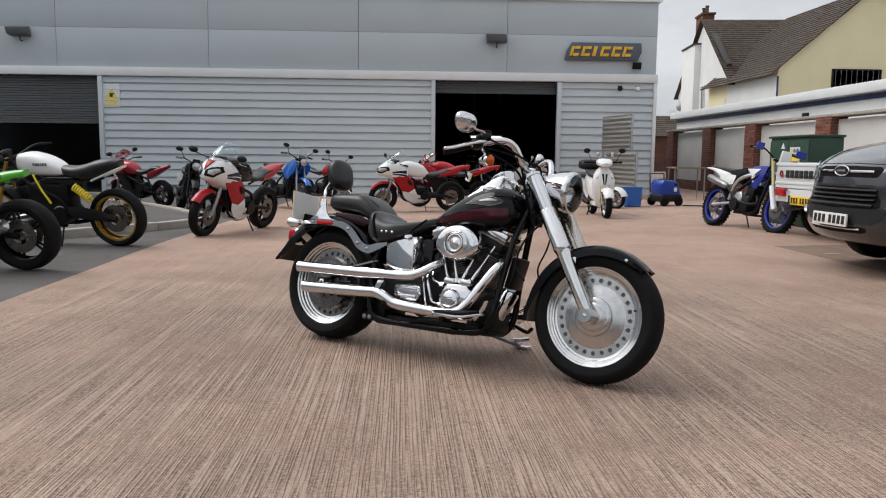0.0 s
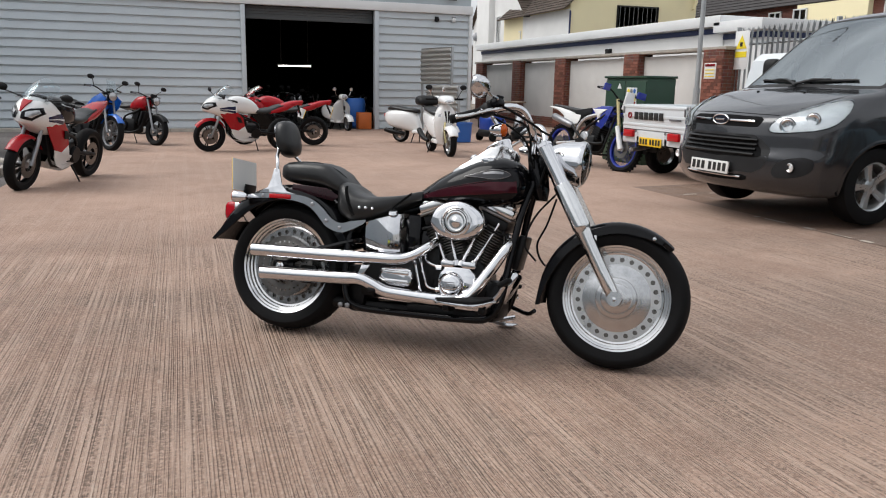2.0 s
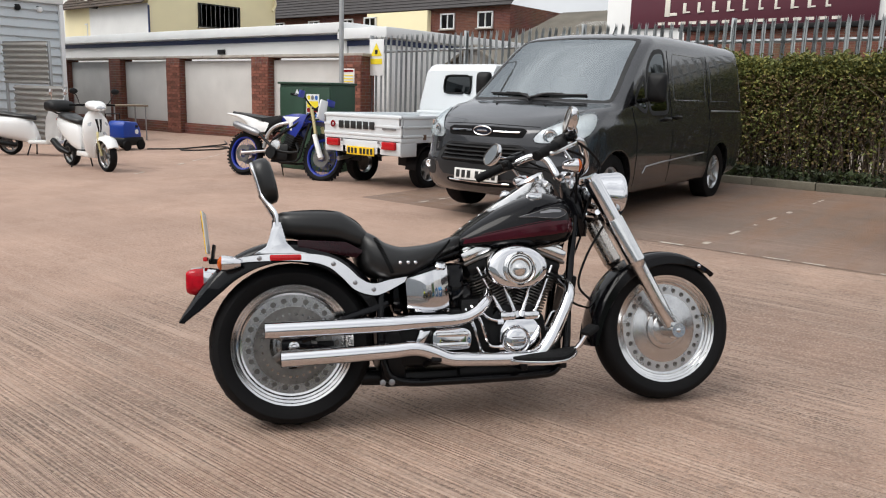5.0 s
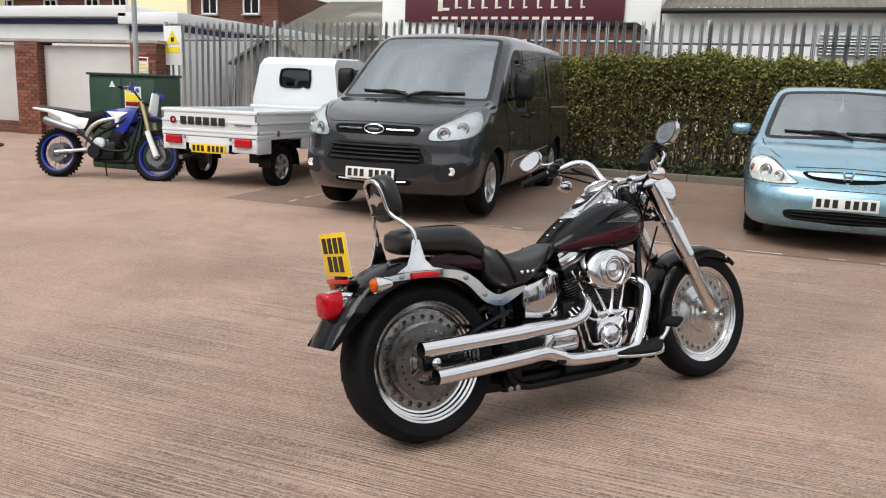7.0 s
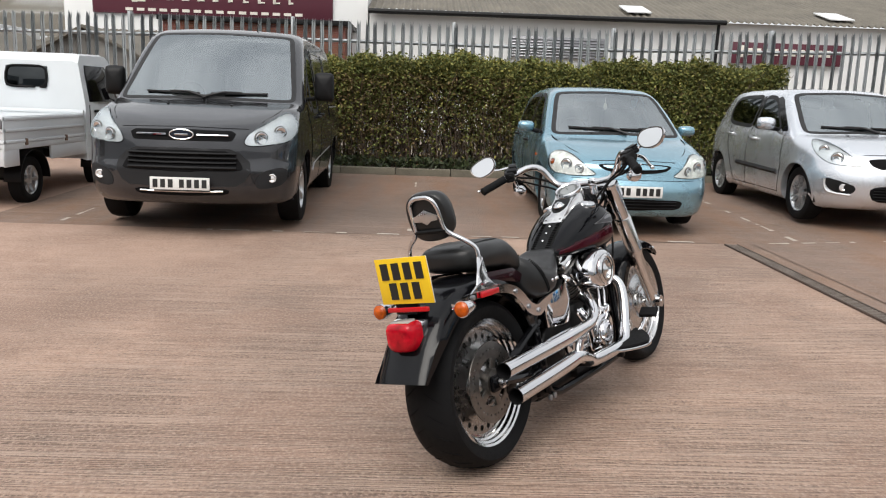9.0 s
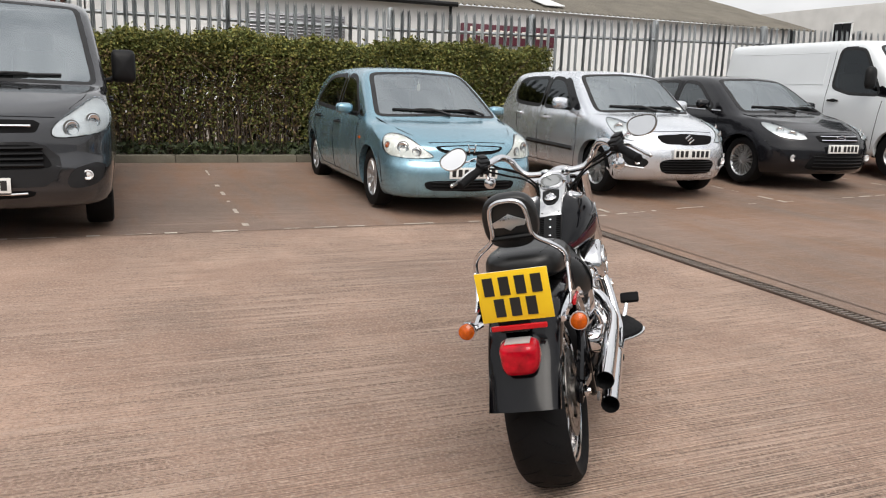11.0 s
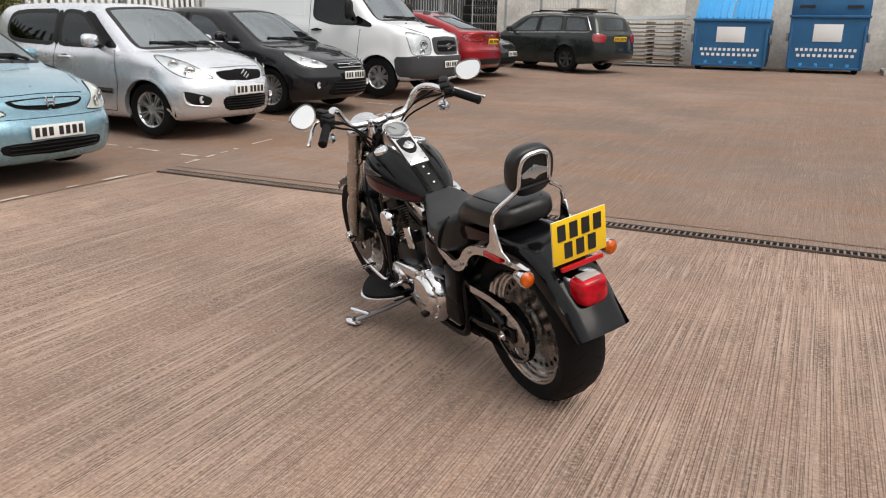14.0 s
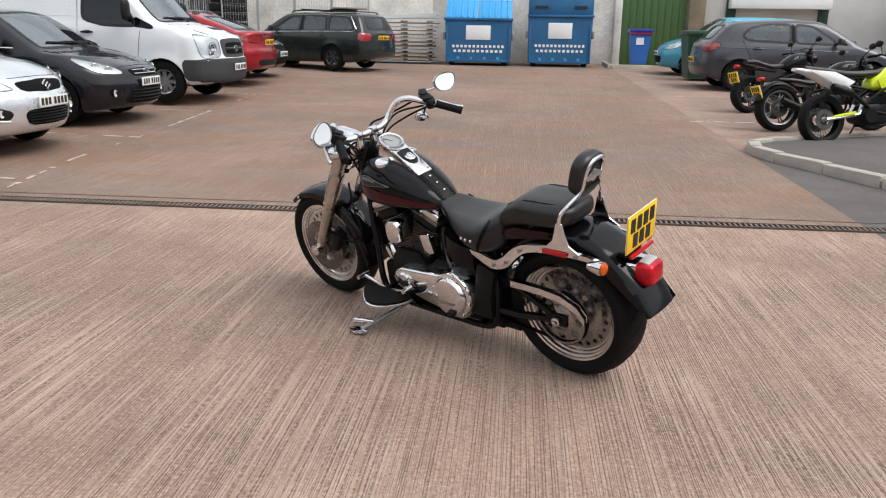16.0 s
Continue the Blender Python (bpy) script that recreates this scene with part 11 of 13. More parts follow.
tube(b, [sc + a_ * 0.012, sc + a_ * 0.012 + (s_ * 0.6 - o_ * 0.8) * 0.04], 0.0013, 4)
part("needle", b, M_ink, face)
shield = [(1.026, -0.037), (1.03, 0.0), (1.026, 0.037), (0.985, 0.037), (0.962, 0.03), (0.947, 0.016), (0.943, 0.0), (0.947, -0.016), (0.962, -0.03), (0.985, -0.037)]
b = B()
lo = [b.verts.new(project(con_tree, "z", x, y, 0.0005)) for x, y in shield]
hi = [b.verts.new(v.co + Vector((0, 0, 0.003))) for v in lo]
for k in range(len(lo)):
    b.faces.new([lo[k - 1], lo[k], hi[k], hi[k - 1]])
mid_ = b.verts.new(project(con_tree, "z", 0.985, 0.0, 0.004))
for k in range(len(hi)):
    b.faces.new([hi[k - 1], hi[k], mid_])
bmesh.ops.recalc_face_normals(b, faces=b.faces)
part("shield_plate", b, M_blackm, con, "black shield-shaped plate", smooth=False)
ig = project(con_tree, "z", 0.982, 0.0, 0.003)
b = B()
lathe(b, [(0.027, 0.0), (0.027, 0.004), (0.022, 0.007), (0.018, 0.014), (0.008, 0.017), (0.0, 0.0175)], ig, (-0.35, 0, 1), 28)
ign = part("ignition_switch", b, M_chrome, con, "round chrome ignition knob")
b = B()
box(b, ig + Vector((-0.006, 0, 0.018)), (0.022, 0.006, 0.005), 0.002, pose(0, 0, 0, 0, -18, 0))
part("key_flap", b, M_chrome, ign)
for s in (-1, 1):
    b = B()
    ball(b, project(con_tree, "z", 0.905, s * 0.036, 0.001), (0.005, 0.005, 0.002), 10, 5)
    part("screw", b, M_dkmetal, con)
# leather tank strap with studs
b = B()
rws = []
for x in np.linspace(0.745, 0.915, 10):
    row = []
    for y in (-0.05, -0.045, 0, 0.045, 0.05):
        p = project(tank_tree, "z", x, y, 0.006 if abs(y) < 0.048 else 0.0)
        row.append(b.verts.new(p))
    rws.append(row)
grid_faces(b, rws)
bmesh.ops.solidify(b, geom=b.faces[:], thickness=0.006)
strap = part("tank_strap", b, M_leather, HARL, "studded black leather tank strap")
for x in (0.79, 0.83, 0.87):
    b = B()
    ball(b, project(tank_tree, "z", x, 0, 0.008), (0.007, 0.007, 0.005), 10, 6)
    part("stud", b, M_chrome, strap)
for s in (-1, 1):
    for x in np.linspace(0.75, 0.91, 18):
        b = B()
        p = project(tank_tree, "z", x, s * 0.035, 0.0075)
        box(b, p, (0.004, 0.018, 0.003))
        part("lace", b, M_dark, strap)


# seats
def seat_part(name, keys, label, crown, seg=30):
    b = B()
    rings = []
    for x in np.linspace(keys[0][0], keys[-1][0], 26):
        w, zt, zb = (curve_at([(k[0], k[j]) for k in keys], x) for j in (1, 2, 3))
        ring = []
        for k in range(seg):
            a = 2 * math.pi * k / seg
            c, s = math.cos(a), math.sin(a)
            y = w * math.copysign(abs(c) ** 0.6, c)
            zm = zb + (zt - zb) * 0.45
            z = zm + (zt - zm) * abs(s) ** 0.7 if s > 0 else zm - (zm - zb) * abs(s) ** 0.6
            if s > 0:
                z -= crown * (1 - abs(c) ** 2) * 0.5
            ring.append((x, y, z))
        rings.append(ring)
    loft(b, rings)
    bmesh.ops.recalc_face_normals(b, faces=b.faces)
    tree = BVHTree.FromBMesh(b)
    return part(name, b, M_leather, HARL, label, sharp=70), tree


seat, seat_tree = seat_part("rider_seat", [(0.345, 0.06, 0.72, 0.62), (0.36, 0.12, 0.745, 0.58), (0.4, 0.16, 0.735, 0.55), (0.46, 0.178, 0.695, 0.535), (0.53, 0.175, 0.678, 0.545), (0.6, 0.15, 0.683, 0.575), (0.68, 0.11, 0.695, 0.62), (0.75, 0.075, 0.718, 0.652), (0.79, 0.045, 0.722, 0.675), (0.8, 0.02, 0.715, 0.69)], "black leather rider seat with studded skirt", 0.02)
pil, pil_tree = seat_part("passenger_seat", [(0.03, 0.06, 0.785, 0.735), (0.045, 0.1, 0.806, 0.722), (0.09, 0.128, 0.818, 0.708), (0.18, 0.138, 0.822, 0.7), (0.27, 0.136, 0.82, 0.69), (0.33, 0.13, 0.79, 0.67), (0.38, 0.115, 0.745, 0.66), (0.4, 0.08, 0.72, 0.67)], "black leather passenger pad", 0.012)
for s in (1, -1):
    w = "y" if s > 0 else "-y"
    for x in (0.5, 0.53, 0.56):
        b = B()
        ball(b, project(seat_tree, w, x, 0.606, 0.003), (0.0075, 0.005, 0.0075), 10, 6)
        part("stud", b, M_chrome, seat)
    for t in np.linspace(0, 1, 26):
        b = B()
        x, z = 0.41 + 0.06 * t, 0.7 - 0.13 * t
        box(b, project(seat_tree, w, x, z, 0.002), (0.016, 0.004, 0.0035), 0, pose(0, 0, 0, 0, -20, 0))
        part("lace", b, M_dark, seat)
    for t in np.linspace(0, 1, 30):
        b = B()
        x, z = 0.64 + 0.075 * t, 0.612 + 0.075 * t
        box(b, project(seat_tree, w, x, z, 0.002), (0.0035, 0.004, 0.016), 0, pose(0, 0, 0, 0, 20, 0))
        part("lace", b, M_dark, seat)
    b = B()
    tube(b, [project(pil_tree, "z", x, s * y, 0.001) for x, y in ((0.06, 0.07), (0.14, 0.092), (0.25, 0.095), (0.33, 0.085), (0.37, 0.06))], 0.0022, 5, 4)
    part("seam_piping", b, M_leather, pil)
    # burgundy side flash on the fender rail
    b = B()
    prism(b, [(0.12, s * 0.118, 0.70), (0.3, s * 0.12, 0.69), (0.37, s * 0.118, 0.655), (0.34, s * 0.122, 0.628), (0.12, s * 0.124, 0.672)], (0, s * 0.006, 0), 0.002)
    part("side_flash", b, M_sideflash, HARL, "deep burgundy painted side flash")

# fender struts and sissy bar
for s in (1, -1):
    b = B()
    top = [(-0.125, 0.632), (-0.05, 0.645), (0.05, 0.652), (0.16, 0.65), (0.24, 0.635), (0.3, 0.6), (0.35, 0.553), (0.4, 0.532), (0.46, 0.545), (0.53, 0.556)]
    bot = [(-0.125, 0.612), (-0.05, 0.618), (0.05, 0.62), (0.16, 0.614), (0.23, 0.594), (0.28, 0.555), (0.33, 0.505), (0.4, 0.482), (0.45, 0.495), (0.52, 0.53)]
    top, bot = spline([(x, 0, z) for x, z in top], 4), spline([(x, 0, z) for x, z in bot], 4)
    yo = lambda x: s * (0.131 + 0.012 * min(1, max(0, (x + 0.1) * 4)))
    rings = [[(p.x, yo(p.x), p.z), (p.x, yo(p.x) + s * 0.014, p.z - 0.003), (q.x, yo(q.x) + s * 0.014, q.z + 0.003), (q.x, yo(q.x), q.z)] for p, q in zip(top, bot)]
    loft(b, rings)
    st = part("fender_strut", b, M_chrome, HARL, "chrome fender strut")
    for x, z in ((-0.02, 0.633), (0.25, 0.607), (0.33, 0.535), (0.4, 0.507)):
        b = B()
        lathe(b, [(0.009, 0), (0.009, 0.005), (0.004, 0.008), (0, 0.008)], (x, yo(x) + s * 0.014, z), (0, s, 0), 12)
        part("bolt", b, M_steel, st)
    b = B()
    box(b, (0.075, s * 0.158, 0.634), (0.115, 0.012, 0.022), 0.005)
    part("side_reflector", b, M_red, st, "red side reflector")
    # sissy bar leg: flared plate, then a rod
    b = B()
    prof = [(0.165, 0.648), (0.11, 0.66), (0.08, 0.69), (0.066, 0.74), (0.06, 0.765), (0.032, 0.765), (0.022, 0.72), (0.005, 0.675), (-0.04, 0.648)]
    prism(b, [(x, s * 0.15, z) for x, z in prof], (0, s * 0.008, 0), 0.002)
    part("sissy_bar_plate", b, M_chrome, HARL)
b = B()
half = [(0.046, 0.152, 0.75), (0.042, 0.148, 0.795), (0.022, 0.122, 0.828), (0.0, 0.075, 0.862), (-0.012, 0.062, 0.89), (-0.026, 0.06, 0.94), (-0.038, 0.052, 0.975), (-0.043, 0.03, 0.992), (-0.044, 0, 0.995)]
tube(b, half + [(x, -y, z) for x, y, z in reversed(half[:-1])], 0.0085, 10, 4)
sb = part("sissy_bar", b, M_chrome, HARL, "chrome sissy bar loop")
b = B()
tube(b, [(-0.006, 0.068, 0.874), (-0.01, 0.0, 0.874), (-0.006, -0.068, 0.874)], 0.009, 8)
part("cross_tube", b, M_blackm, sb)
b = B()
prism(b, [(-0.026, -0.055, 0.928), (-0.027, -0.03, 0.938), (-0.029, 0.0, 0.952), (-0.027, 0.03, 0.938), (-0.026, 0.055, 0.928), (-0.025, 0.05, 0.912), (-0.022, 0.02, 0.91), (-0.02, 0.0, 0.898), (-0.022, -0.02, 0.91), (-0.025, -0.05, 0.912)], (-0.004, 0, 0), 0.001)
part("emblem_plate", b, M_alu, sb, "pale metal badge plate")
b = B()
mm = pose(0, 0, 0, 0, -14, 0)
rings = []
for x, k in ((-0.03, 0.93), (-0.026, 1.0), (0.0, 1.03), (0.022, 0.98), (0.032, 0.8), (0.036, 0.4)):
    ring = []
    for q in range(32):
        a = 2 * math.pi * q / 32
        c, s = math.cos(a), math.sin(a)
        ring.append(Vector((0.01, 0, 0.93)) + mm @ Vector((x, k * 0.087 * math.copysign(abs(c) ** 0.7, c), k * 0.088 * math.copysign(abs(s) ** 0.75, s))))
    rings.append(ring)
loft(b, rings)
part("backrest_pad", b, M_leather, HARL, "black padded passenger backrest", sharp=60)

# tail: lamp, plate, indicators
b = B()
box(b, (-0.19, 0, 0.655), (0.01, 0.1, 0.07), 0.004, pose(0, 0, 0, 0, 8, 0))
box(b, (-0.175, 0, 0.625), (0.06, 0.09, 0.02), 0.005)
part("plate_bracket", b, M_blackm, HARL)
plate(HARL, (-0.212, -0.018, 0.732), -1, 0.219, 0.158, M_plateY, 6, thick=0.0035)
b = B()
box(b, (-0.214, -0.018, 0.634), (0.014, 0.17, 0.016), 0.003)
part("plate_strip", b, M_red, HARL, "red reflector strip under the plate")
b = B()
rings = []
for x, k in ((-0.17, 0.9), (-0.2, 1.0), (-0.222, 1.0)):
    rings.append([(x, k * (0.06 + 0.006 * math.sin(a)) * math.copysign(abs(math.cos(a)) ** 0.45, math.cos(a)), 0.55 + k * 0.053 * math.copysign(abs(math.sin(a)) ** 0.55, math.sin(a))) for a in (2 * math.pi * q / 32 for q in range(32))])
loft(b, rings)
tl = part("tail_lamp", b, M_chrome, HARL, "chrome tail lamp housing")
b = B()
rings = []
for x, k in ((-0.222, 0.97), (-0.25, 0.96), (-0.272, 0.9), (-0.284, 0.76), (-0.288, 0.5), (-0.289, 0.1)):
    rings.append([(x, k * (0.06 + 0.006 * math.sin(a)) * math.copysign(abs(math.cos(a)) ** 0.45, math.cos(a)), 0.55 + k * 0.053 * math.copysign(abs(math.sin(a)) ** 0.55, math.sin(a))) for a in (2 * math.pi * q / 32 for q in range(32))])
loft(b, rings)
part("lens", b, M_taillens, tl, "deep red tail lamp lens", sharp=75)
b = B()
box(b, (-0.246, 0, 0.6), (0.044, 0.076, 0.008), 0.003, pose(0, 0, 0, 0, -8, 0))
part("plate_lamp_window", b, M_lampcover, tl, "clear window on top of the red lens")
for s in (1, -1):
    ic = Vector((-0.135, s * 0.176 - 0.012, 0.617))
    b = B()
    lathe(b, [(0.0, -0.056), (0.014, -0.05), (0.024, -0.025), (0.029, 0.006), (0.029, 0.016), (0.025, 0.016)], ic, (-1, 0, 0), 24, caps=False)
    tube(b, [ic + Vector((0.01, -s * 0.02, 0.0)), Vector((-0.1, s * 0.125, 0.622))], 0.01, 8)
    ind = part("rear_indicator", b, M_chrome, HARL, "chrome bullet indicator")
    b = B()
    lathe(b, [(0.0255, 0.012), (0.025, 0.022), (0.016, 0.03), (0, 0.033)], ic, (-1, 0, 0), 24)
    part("lens", b, M_amber, ind)

# ---- engine ----
CR = Vector((0.985, 0, 0.29))
b = B()
prof = [(0.86, 0.2), (0.85, 0.3), (0.87, 0.38), (0.92, 0.43), (1.05, 0.43), (1.1, 0.38), (1.115, 0.28), (1.09, 0.2), (1.03, 0.17), (0.92, 0.17)]
prism(b, [(x, -0.11, z) for x, z in prof], (0, 0.22, 0), 0.012)
part("crankcase", b, M_blackm, HARL, "black crankcase")
b = B()
box(b, (0.63, 0, 0.5), (0.3, 0.17, 0.2), 0.03)
box(b, (0.74, 0, 0.45), (0.16, 0.12, 0.16), 0.02)
part("oil_tank", b, M_black, HARL, "black horseshoe oil tank")
b = B()
prism(b, [(x, -0.1, z) for x, z in ((0.5, 0.2), (0.5, 0.36), (0.56, 0.42), (0.8, 0.42), (0.87, 0.36), (0.87, 0.2))], (0, 0.2, 0), 0.014)
part("gearbox", b, M_blackm, HARL)
for lean, yo in ((22.5, 0.0), (-22.5, 0.0)):
    a = radians(lean)
    ax = Vector((math.sin(a), 0, math.cos(a)))
    fx = Vector((math.cos(a), 0, -math.sin(a)))
    base = CR + ax * 0.12
    b = B()
    lathe(b, [(0.058, 0.0), (0.058, 0.18), (0.0, 0.18)], base, ax, 24)
    cyl = part("cylinder", b, M_blackm, HARL, "black finned cylinder")
    for k in range(15):
        h = 0.01 + k * 0.0122
        sz = 0.084 if k < 9 else 0.09
        f = B()
        ring = []
        for q in range(28):
            t = 2 * math.pi * q / 28
            c, s_ = math.cos(t), math.sin(t)
            ring.append(base + ax * h + fx * sz * math.copysign(abs(c) ** 0.6, c) + Vector((0, sz * 1.06 * math.copysign(abs(s_) ** 0.6, s_), 0)))
        loft(f, [[p - ax * 0.002 for p in ring], [p + ax * 0.002 for p in ring]])
        f.faces.ensure_lookup_table()
        for fc in f.faces:
            fc.material_index = 1 if len(fc.verts) == 4 else 0
        part("fin", f, [M_blackm, M_dkmetal], cyl, sharp=30)
    # head and rocker cover
    b = B()
    hp = base + ax * 0.19
    M3 = Matrix((fx, Vector((0, 1, 0)), ax)).transposed().to_4x4()
    box(b, hp + ax * 0.02, (0.15, 0.18, 0.05), 0.014, M3)
    part("cylinder_head", b, M_blackm, cyl)
    for z, sx, sy, hz in ((0.05, 0.165, 0.2, 0.014), (0.078, 0.158, 0.194, 0.042), (0.104, 0.12, 0.156, 0.016)):
        b = B()
        box(b, hp + ax * z, (sx, sy, hz), min(0.012, hz * 0.4), M3)
        part("rocker_cover", b, M_dkmetal if z < 0.06 else M_polish, cyl, "polished alloy rocker cover")
    # pushrod tubes on the right
    for q in (-0.022, 0.022):
        b = B()
        p0 = CR + Vector((math.sin(a) * 0.1 + q * 1.2, -0.128, 0.1))
        p1 = hp + fx * q * 1.6 + Vector((0, -0.09, 0)) + ax * 0.02
        tube(b, [p0, p0.lerp(p1, 0.38)], 0.0085, 12)
        tube(b, [p0.lerp(p1, 0.36), p1], 0.006, 12)
        lathe(b, [(0.017, -0.012), (0.017, 0.012), (0.013, 0.016)], p0, (p1 - p0), 14)
        part("pushrod_tube", b, M_chrome, cyl)
    # spark plug lead
    b = B()
    sp_ = hp + fx * (0.06 if lean < 0 else -0.06) * -1 + Vector((0, -0.06, 0.0))
    tube(b, [sp_, sp_ + Vector((0.0, -0.07, -0.02)), Vector((0.99, -0.09, 0.6))], 0.006, 6, 5)
    part("plug_lead", b, M_rubber, cyl)
# air cleaner
ac = Vector((0.972, -0.165, 0.574))
b = B()
rings = []
for y, k in ((0.075, 0.8), (0.07, 0.96), (0.045, 1.0), (0.0, 1.0), (-0.012, 0.97), (-0.022, 0.88), (-0.026, 0.7), (-0.024, 0.52)):
    rings.append([ac + Vector((k * 0.126 * math.cos(a), y, k * 0.088 * math.sin(a) * (1 + 0.06 * math.sin(a)))) for a in (2 * math.pi * q / 48 for q in range(48))])
loft(b, rings)
acl = part("air_cleaner", b, M_chrome, HARL, "oval chrome air cleaner cover", sharp=60)
b = B()
lathe(b, [(0.066, 0.02), (0.067, 0.03), (0.06, 0.035), (0.056, 0.031), (0.052, 0.034), (0.041, 0.034), (0.038, 0.026), (0.03, 0.024), (0.016, 0.03), (0.008, 0.036), (0.0, 0.037)], ac, (0, -1, 0), 40, caps=False)
part("cover_insert", b, M_polish, acl)
b = B()
lathe(b, [(0.052, 0.0345), (0.0505, 0.0352), (0.049, 0.0352), (0.048, 0.0345)], ac, (0, -1, 0), 36, caps=False)
part("insert_ring", b, M_black, acl)
# carburettor and intake between the cylinders
b = B()
tube(b, [(0.985, -0.14, 0.575), (0.985, 0.02, 0.575)], 0.032, 16)
box(b, (0.985, -0.02, 0.55), (0.1, 0.1, 0.07), 0.015)
part("throttle_body", b, M_blackm, HARL)
# cam cover on the right
b = B()
prism(b, [(x, -0.11, z) for x, z in ((0.895, 0.29), (0.9, 0.335), (0.925, 0.375), (1.04, 0.375), (1.075, 0.34), (1.075, 0.285), (1.045, 0.24), (0.985, 0.22), (0.925, 0.235))], (0, -0.04, 0), 0.012)
part("cam_cover", b, M_chrome, HARL, "chrome cam cover")
b = B()
lathe(b, [(0.06, 0.0), (0.059, 0.014), (0.053, 0.022), (0.048, 0.019), (0.045, 0.024), (0.033, 0.029), (0, 0.031)], (0.962, -0.148, 0.292), (0, -1, 0), 40)
tc_ = part("timer_cover", b, M_chrome, HARL, "round polished timer cover")
b = B()
for k in range(4):
    box(b, (0.962, -0.181, 0.304 - k * 0.009), (0.058 - 0.01 * abs(k - 1), 0.002, 0.004))
part("text_bars", b, M_steel, tc_)
for q in range(5):
    a = 2 * math.pi * q / 5 + 0.3
    b = B()
    lathe(b, [(0.005, 0), (0.005, 0.003), (0, 0.004)], (0.962 + 0.054 * math.cos(a), -0.168, 0.292 + 0.054 * math.sin(a)), (0, -1, 0), 10)
    part("cover_screw", b, M_steel, tc_)
for x, z in ((0.935, 0.385), (1.035, 0.385)):
    b = B()
    box(b, (x, -0.128, z), (0.065, 0.045, 0.035), 0.01)
    part("lifter_block", b, M_chrome, HARL)
# gearbox side cover on the right and oil lines
b = B()
rings = []
for y, k in ((-0.1, 1.0), (-0.15, 1.0), (-0.165, 0.9), (-0.17, 0.6)):
    rings.append([(0.7 + k * 0.085 * math.copysign(abs(math.cos(a)) ** 0.6, math.cos(a)), y, 0.305 + k * 0.05 * math.copysign(abs(math.sin(a)) ** 0.6, math.sin(a))) for a in (2 * math.pi * q / 32 for q in range(32))])
loft(b, rings)
gc = part("gearbox_cover", b, M_chrome, HARL, "chrome gearbox side cover")
for z in (0.285, 0.325):
    b = B()
    box(b, (0.7, -0.168, z), (0.13, 0.012, 0.02), 0.006)
    part("cover_rib", b, M_polish, gc)
for pts in ([(0.79, -0.12, 0.43), (0.815, -0.155, 0.38), (0.835, -0.155, 0.32), (0.855, -0.15, 0.275), (0.905, -0.15, 0.265)], [(0.765, -0.13, 0.42), (0.79, -0.15, 0.36), (0.81, -0.15, 0.29), (0.83, -0.15, 0.245), (0.905, -0.15, 0.238)], [(0.82, -0.12, 0.43), (0.845, -0.15, 0.385), (0.9, -0.15, 0.365)]):
    b = B()
    tube(b, pts, 0.0065, 8, 5)
    part("oil_line", b, M_chrome, HARL)
    b = B()
    lathe(b, [(0.0, -0.012), (0.011, -0.012), (0.011, 0.012), (0.0, 0.012)], pts[-1], (1, 0, 0), 6)
    part("line_nut", b, M_chrome, HARL)
# oil tank, horseshoe shape, chrome side cover
for s in (-1, 1):
    b = B()
    rings = []
    for x, y in ((0.505, 0.1), (0.525, 0.142), (0.58, 0.16), (0.64, 0.158), (0.69, 0.14), (0.715, 0.1)):
        zt = curve_at([(0.5, 0.535), (0.6, 0.565), (0.72, 0.6)], x)
        rings.append([(x, s * y, zt), (x + 0.004, s * (y + 0.004), (zt + 0.41) / 2), (x + 0.01, s * (y - 0.01), 0.41), (x + 0.01, s * 0.05, 0.41), (x, s * 0.05, zt)])
    loft(b, rings)
    part("oil_tank", b, M_chrome if s < 0 else M_black, HARL, "chrome oil tank cover" if s < 0 else "black battery side cover")
b = B()
box(b, (0.47, 0.135, 0.4), (0.1, 0.05, 0.16), 0.015, pose(0, 0, 0, 0, -12, 0))
box(b, (0.5, 0.13, 0.28), (0.12, 0.06, 0.14), 0.02)
part("belt_cover", b, M_blackm, HARL, "black plastic belt cover")
b = B()
lathe(b, [(0.022, 0.0), (0.024, 0.01), (0.018, 0.018), (0, 0.02)], (0.66, -0.15, 0.585), (0.1, -0.6, 1), 18)
part("oil_filler", b, M_chrome, HARL)

# primary drive on the left
b = B()
path = [(0.95 + 0.08 * math.cos(a), 0.31 + 0.062 * math.sin(a)) for a in np.linspace(-1.4, 1.3, 12)] + [(0.635 + 0.1 * math.cos(a), 0.29 + 0.112 * math.sin(a)) for a in np.linspace(1.75, 4.5, 14)]
rings = []
for y, k in ((0.1, 1.0), (0.165, 1.0), (0.18, 0.95), (0.186, 0.86)):
    rings.append([(0.8 + (x - 0.8) * (1 - (1 - k) * 0.35), y, 0.3 + (z - 0.3) * k) for x, z in path])
loft(b, rings)
pc = part("primary_cover", b, M_chrome, HARL, "long chrome primary drive cover", sharp=50)
b = B()
lathe(b, [(0.118, -0.05), (0.116, 0.0), (0.11, 0.014), (0.096, 0.018), (0.094, 0.032), (0.086, 0.042), (0.06, 0.048), (0.03, 0.051), (0, 0.052)], (0.64, 0.183, 0.31), (0, 1, 0), 44)
dc = part("clutch_cover", b, M_chrome, pc, "round chrome clutch inspection cover")
b = B()
box(b, (0.64, 0.2335, 0.29), (0.09, 0.004, 0.012))
part("text_bar", b, M_steel, dc)
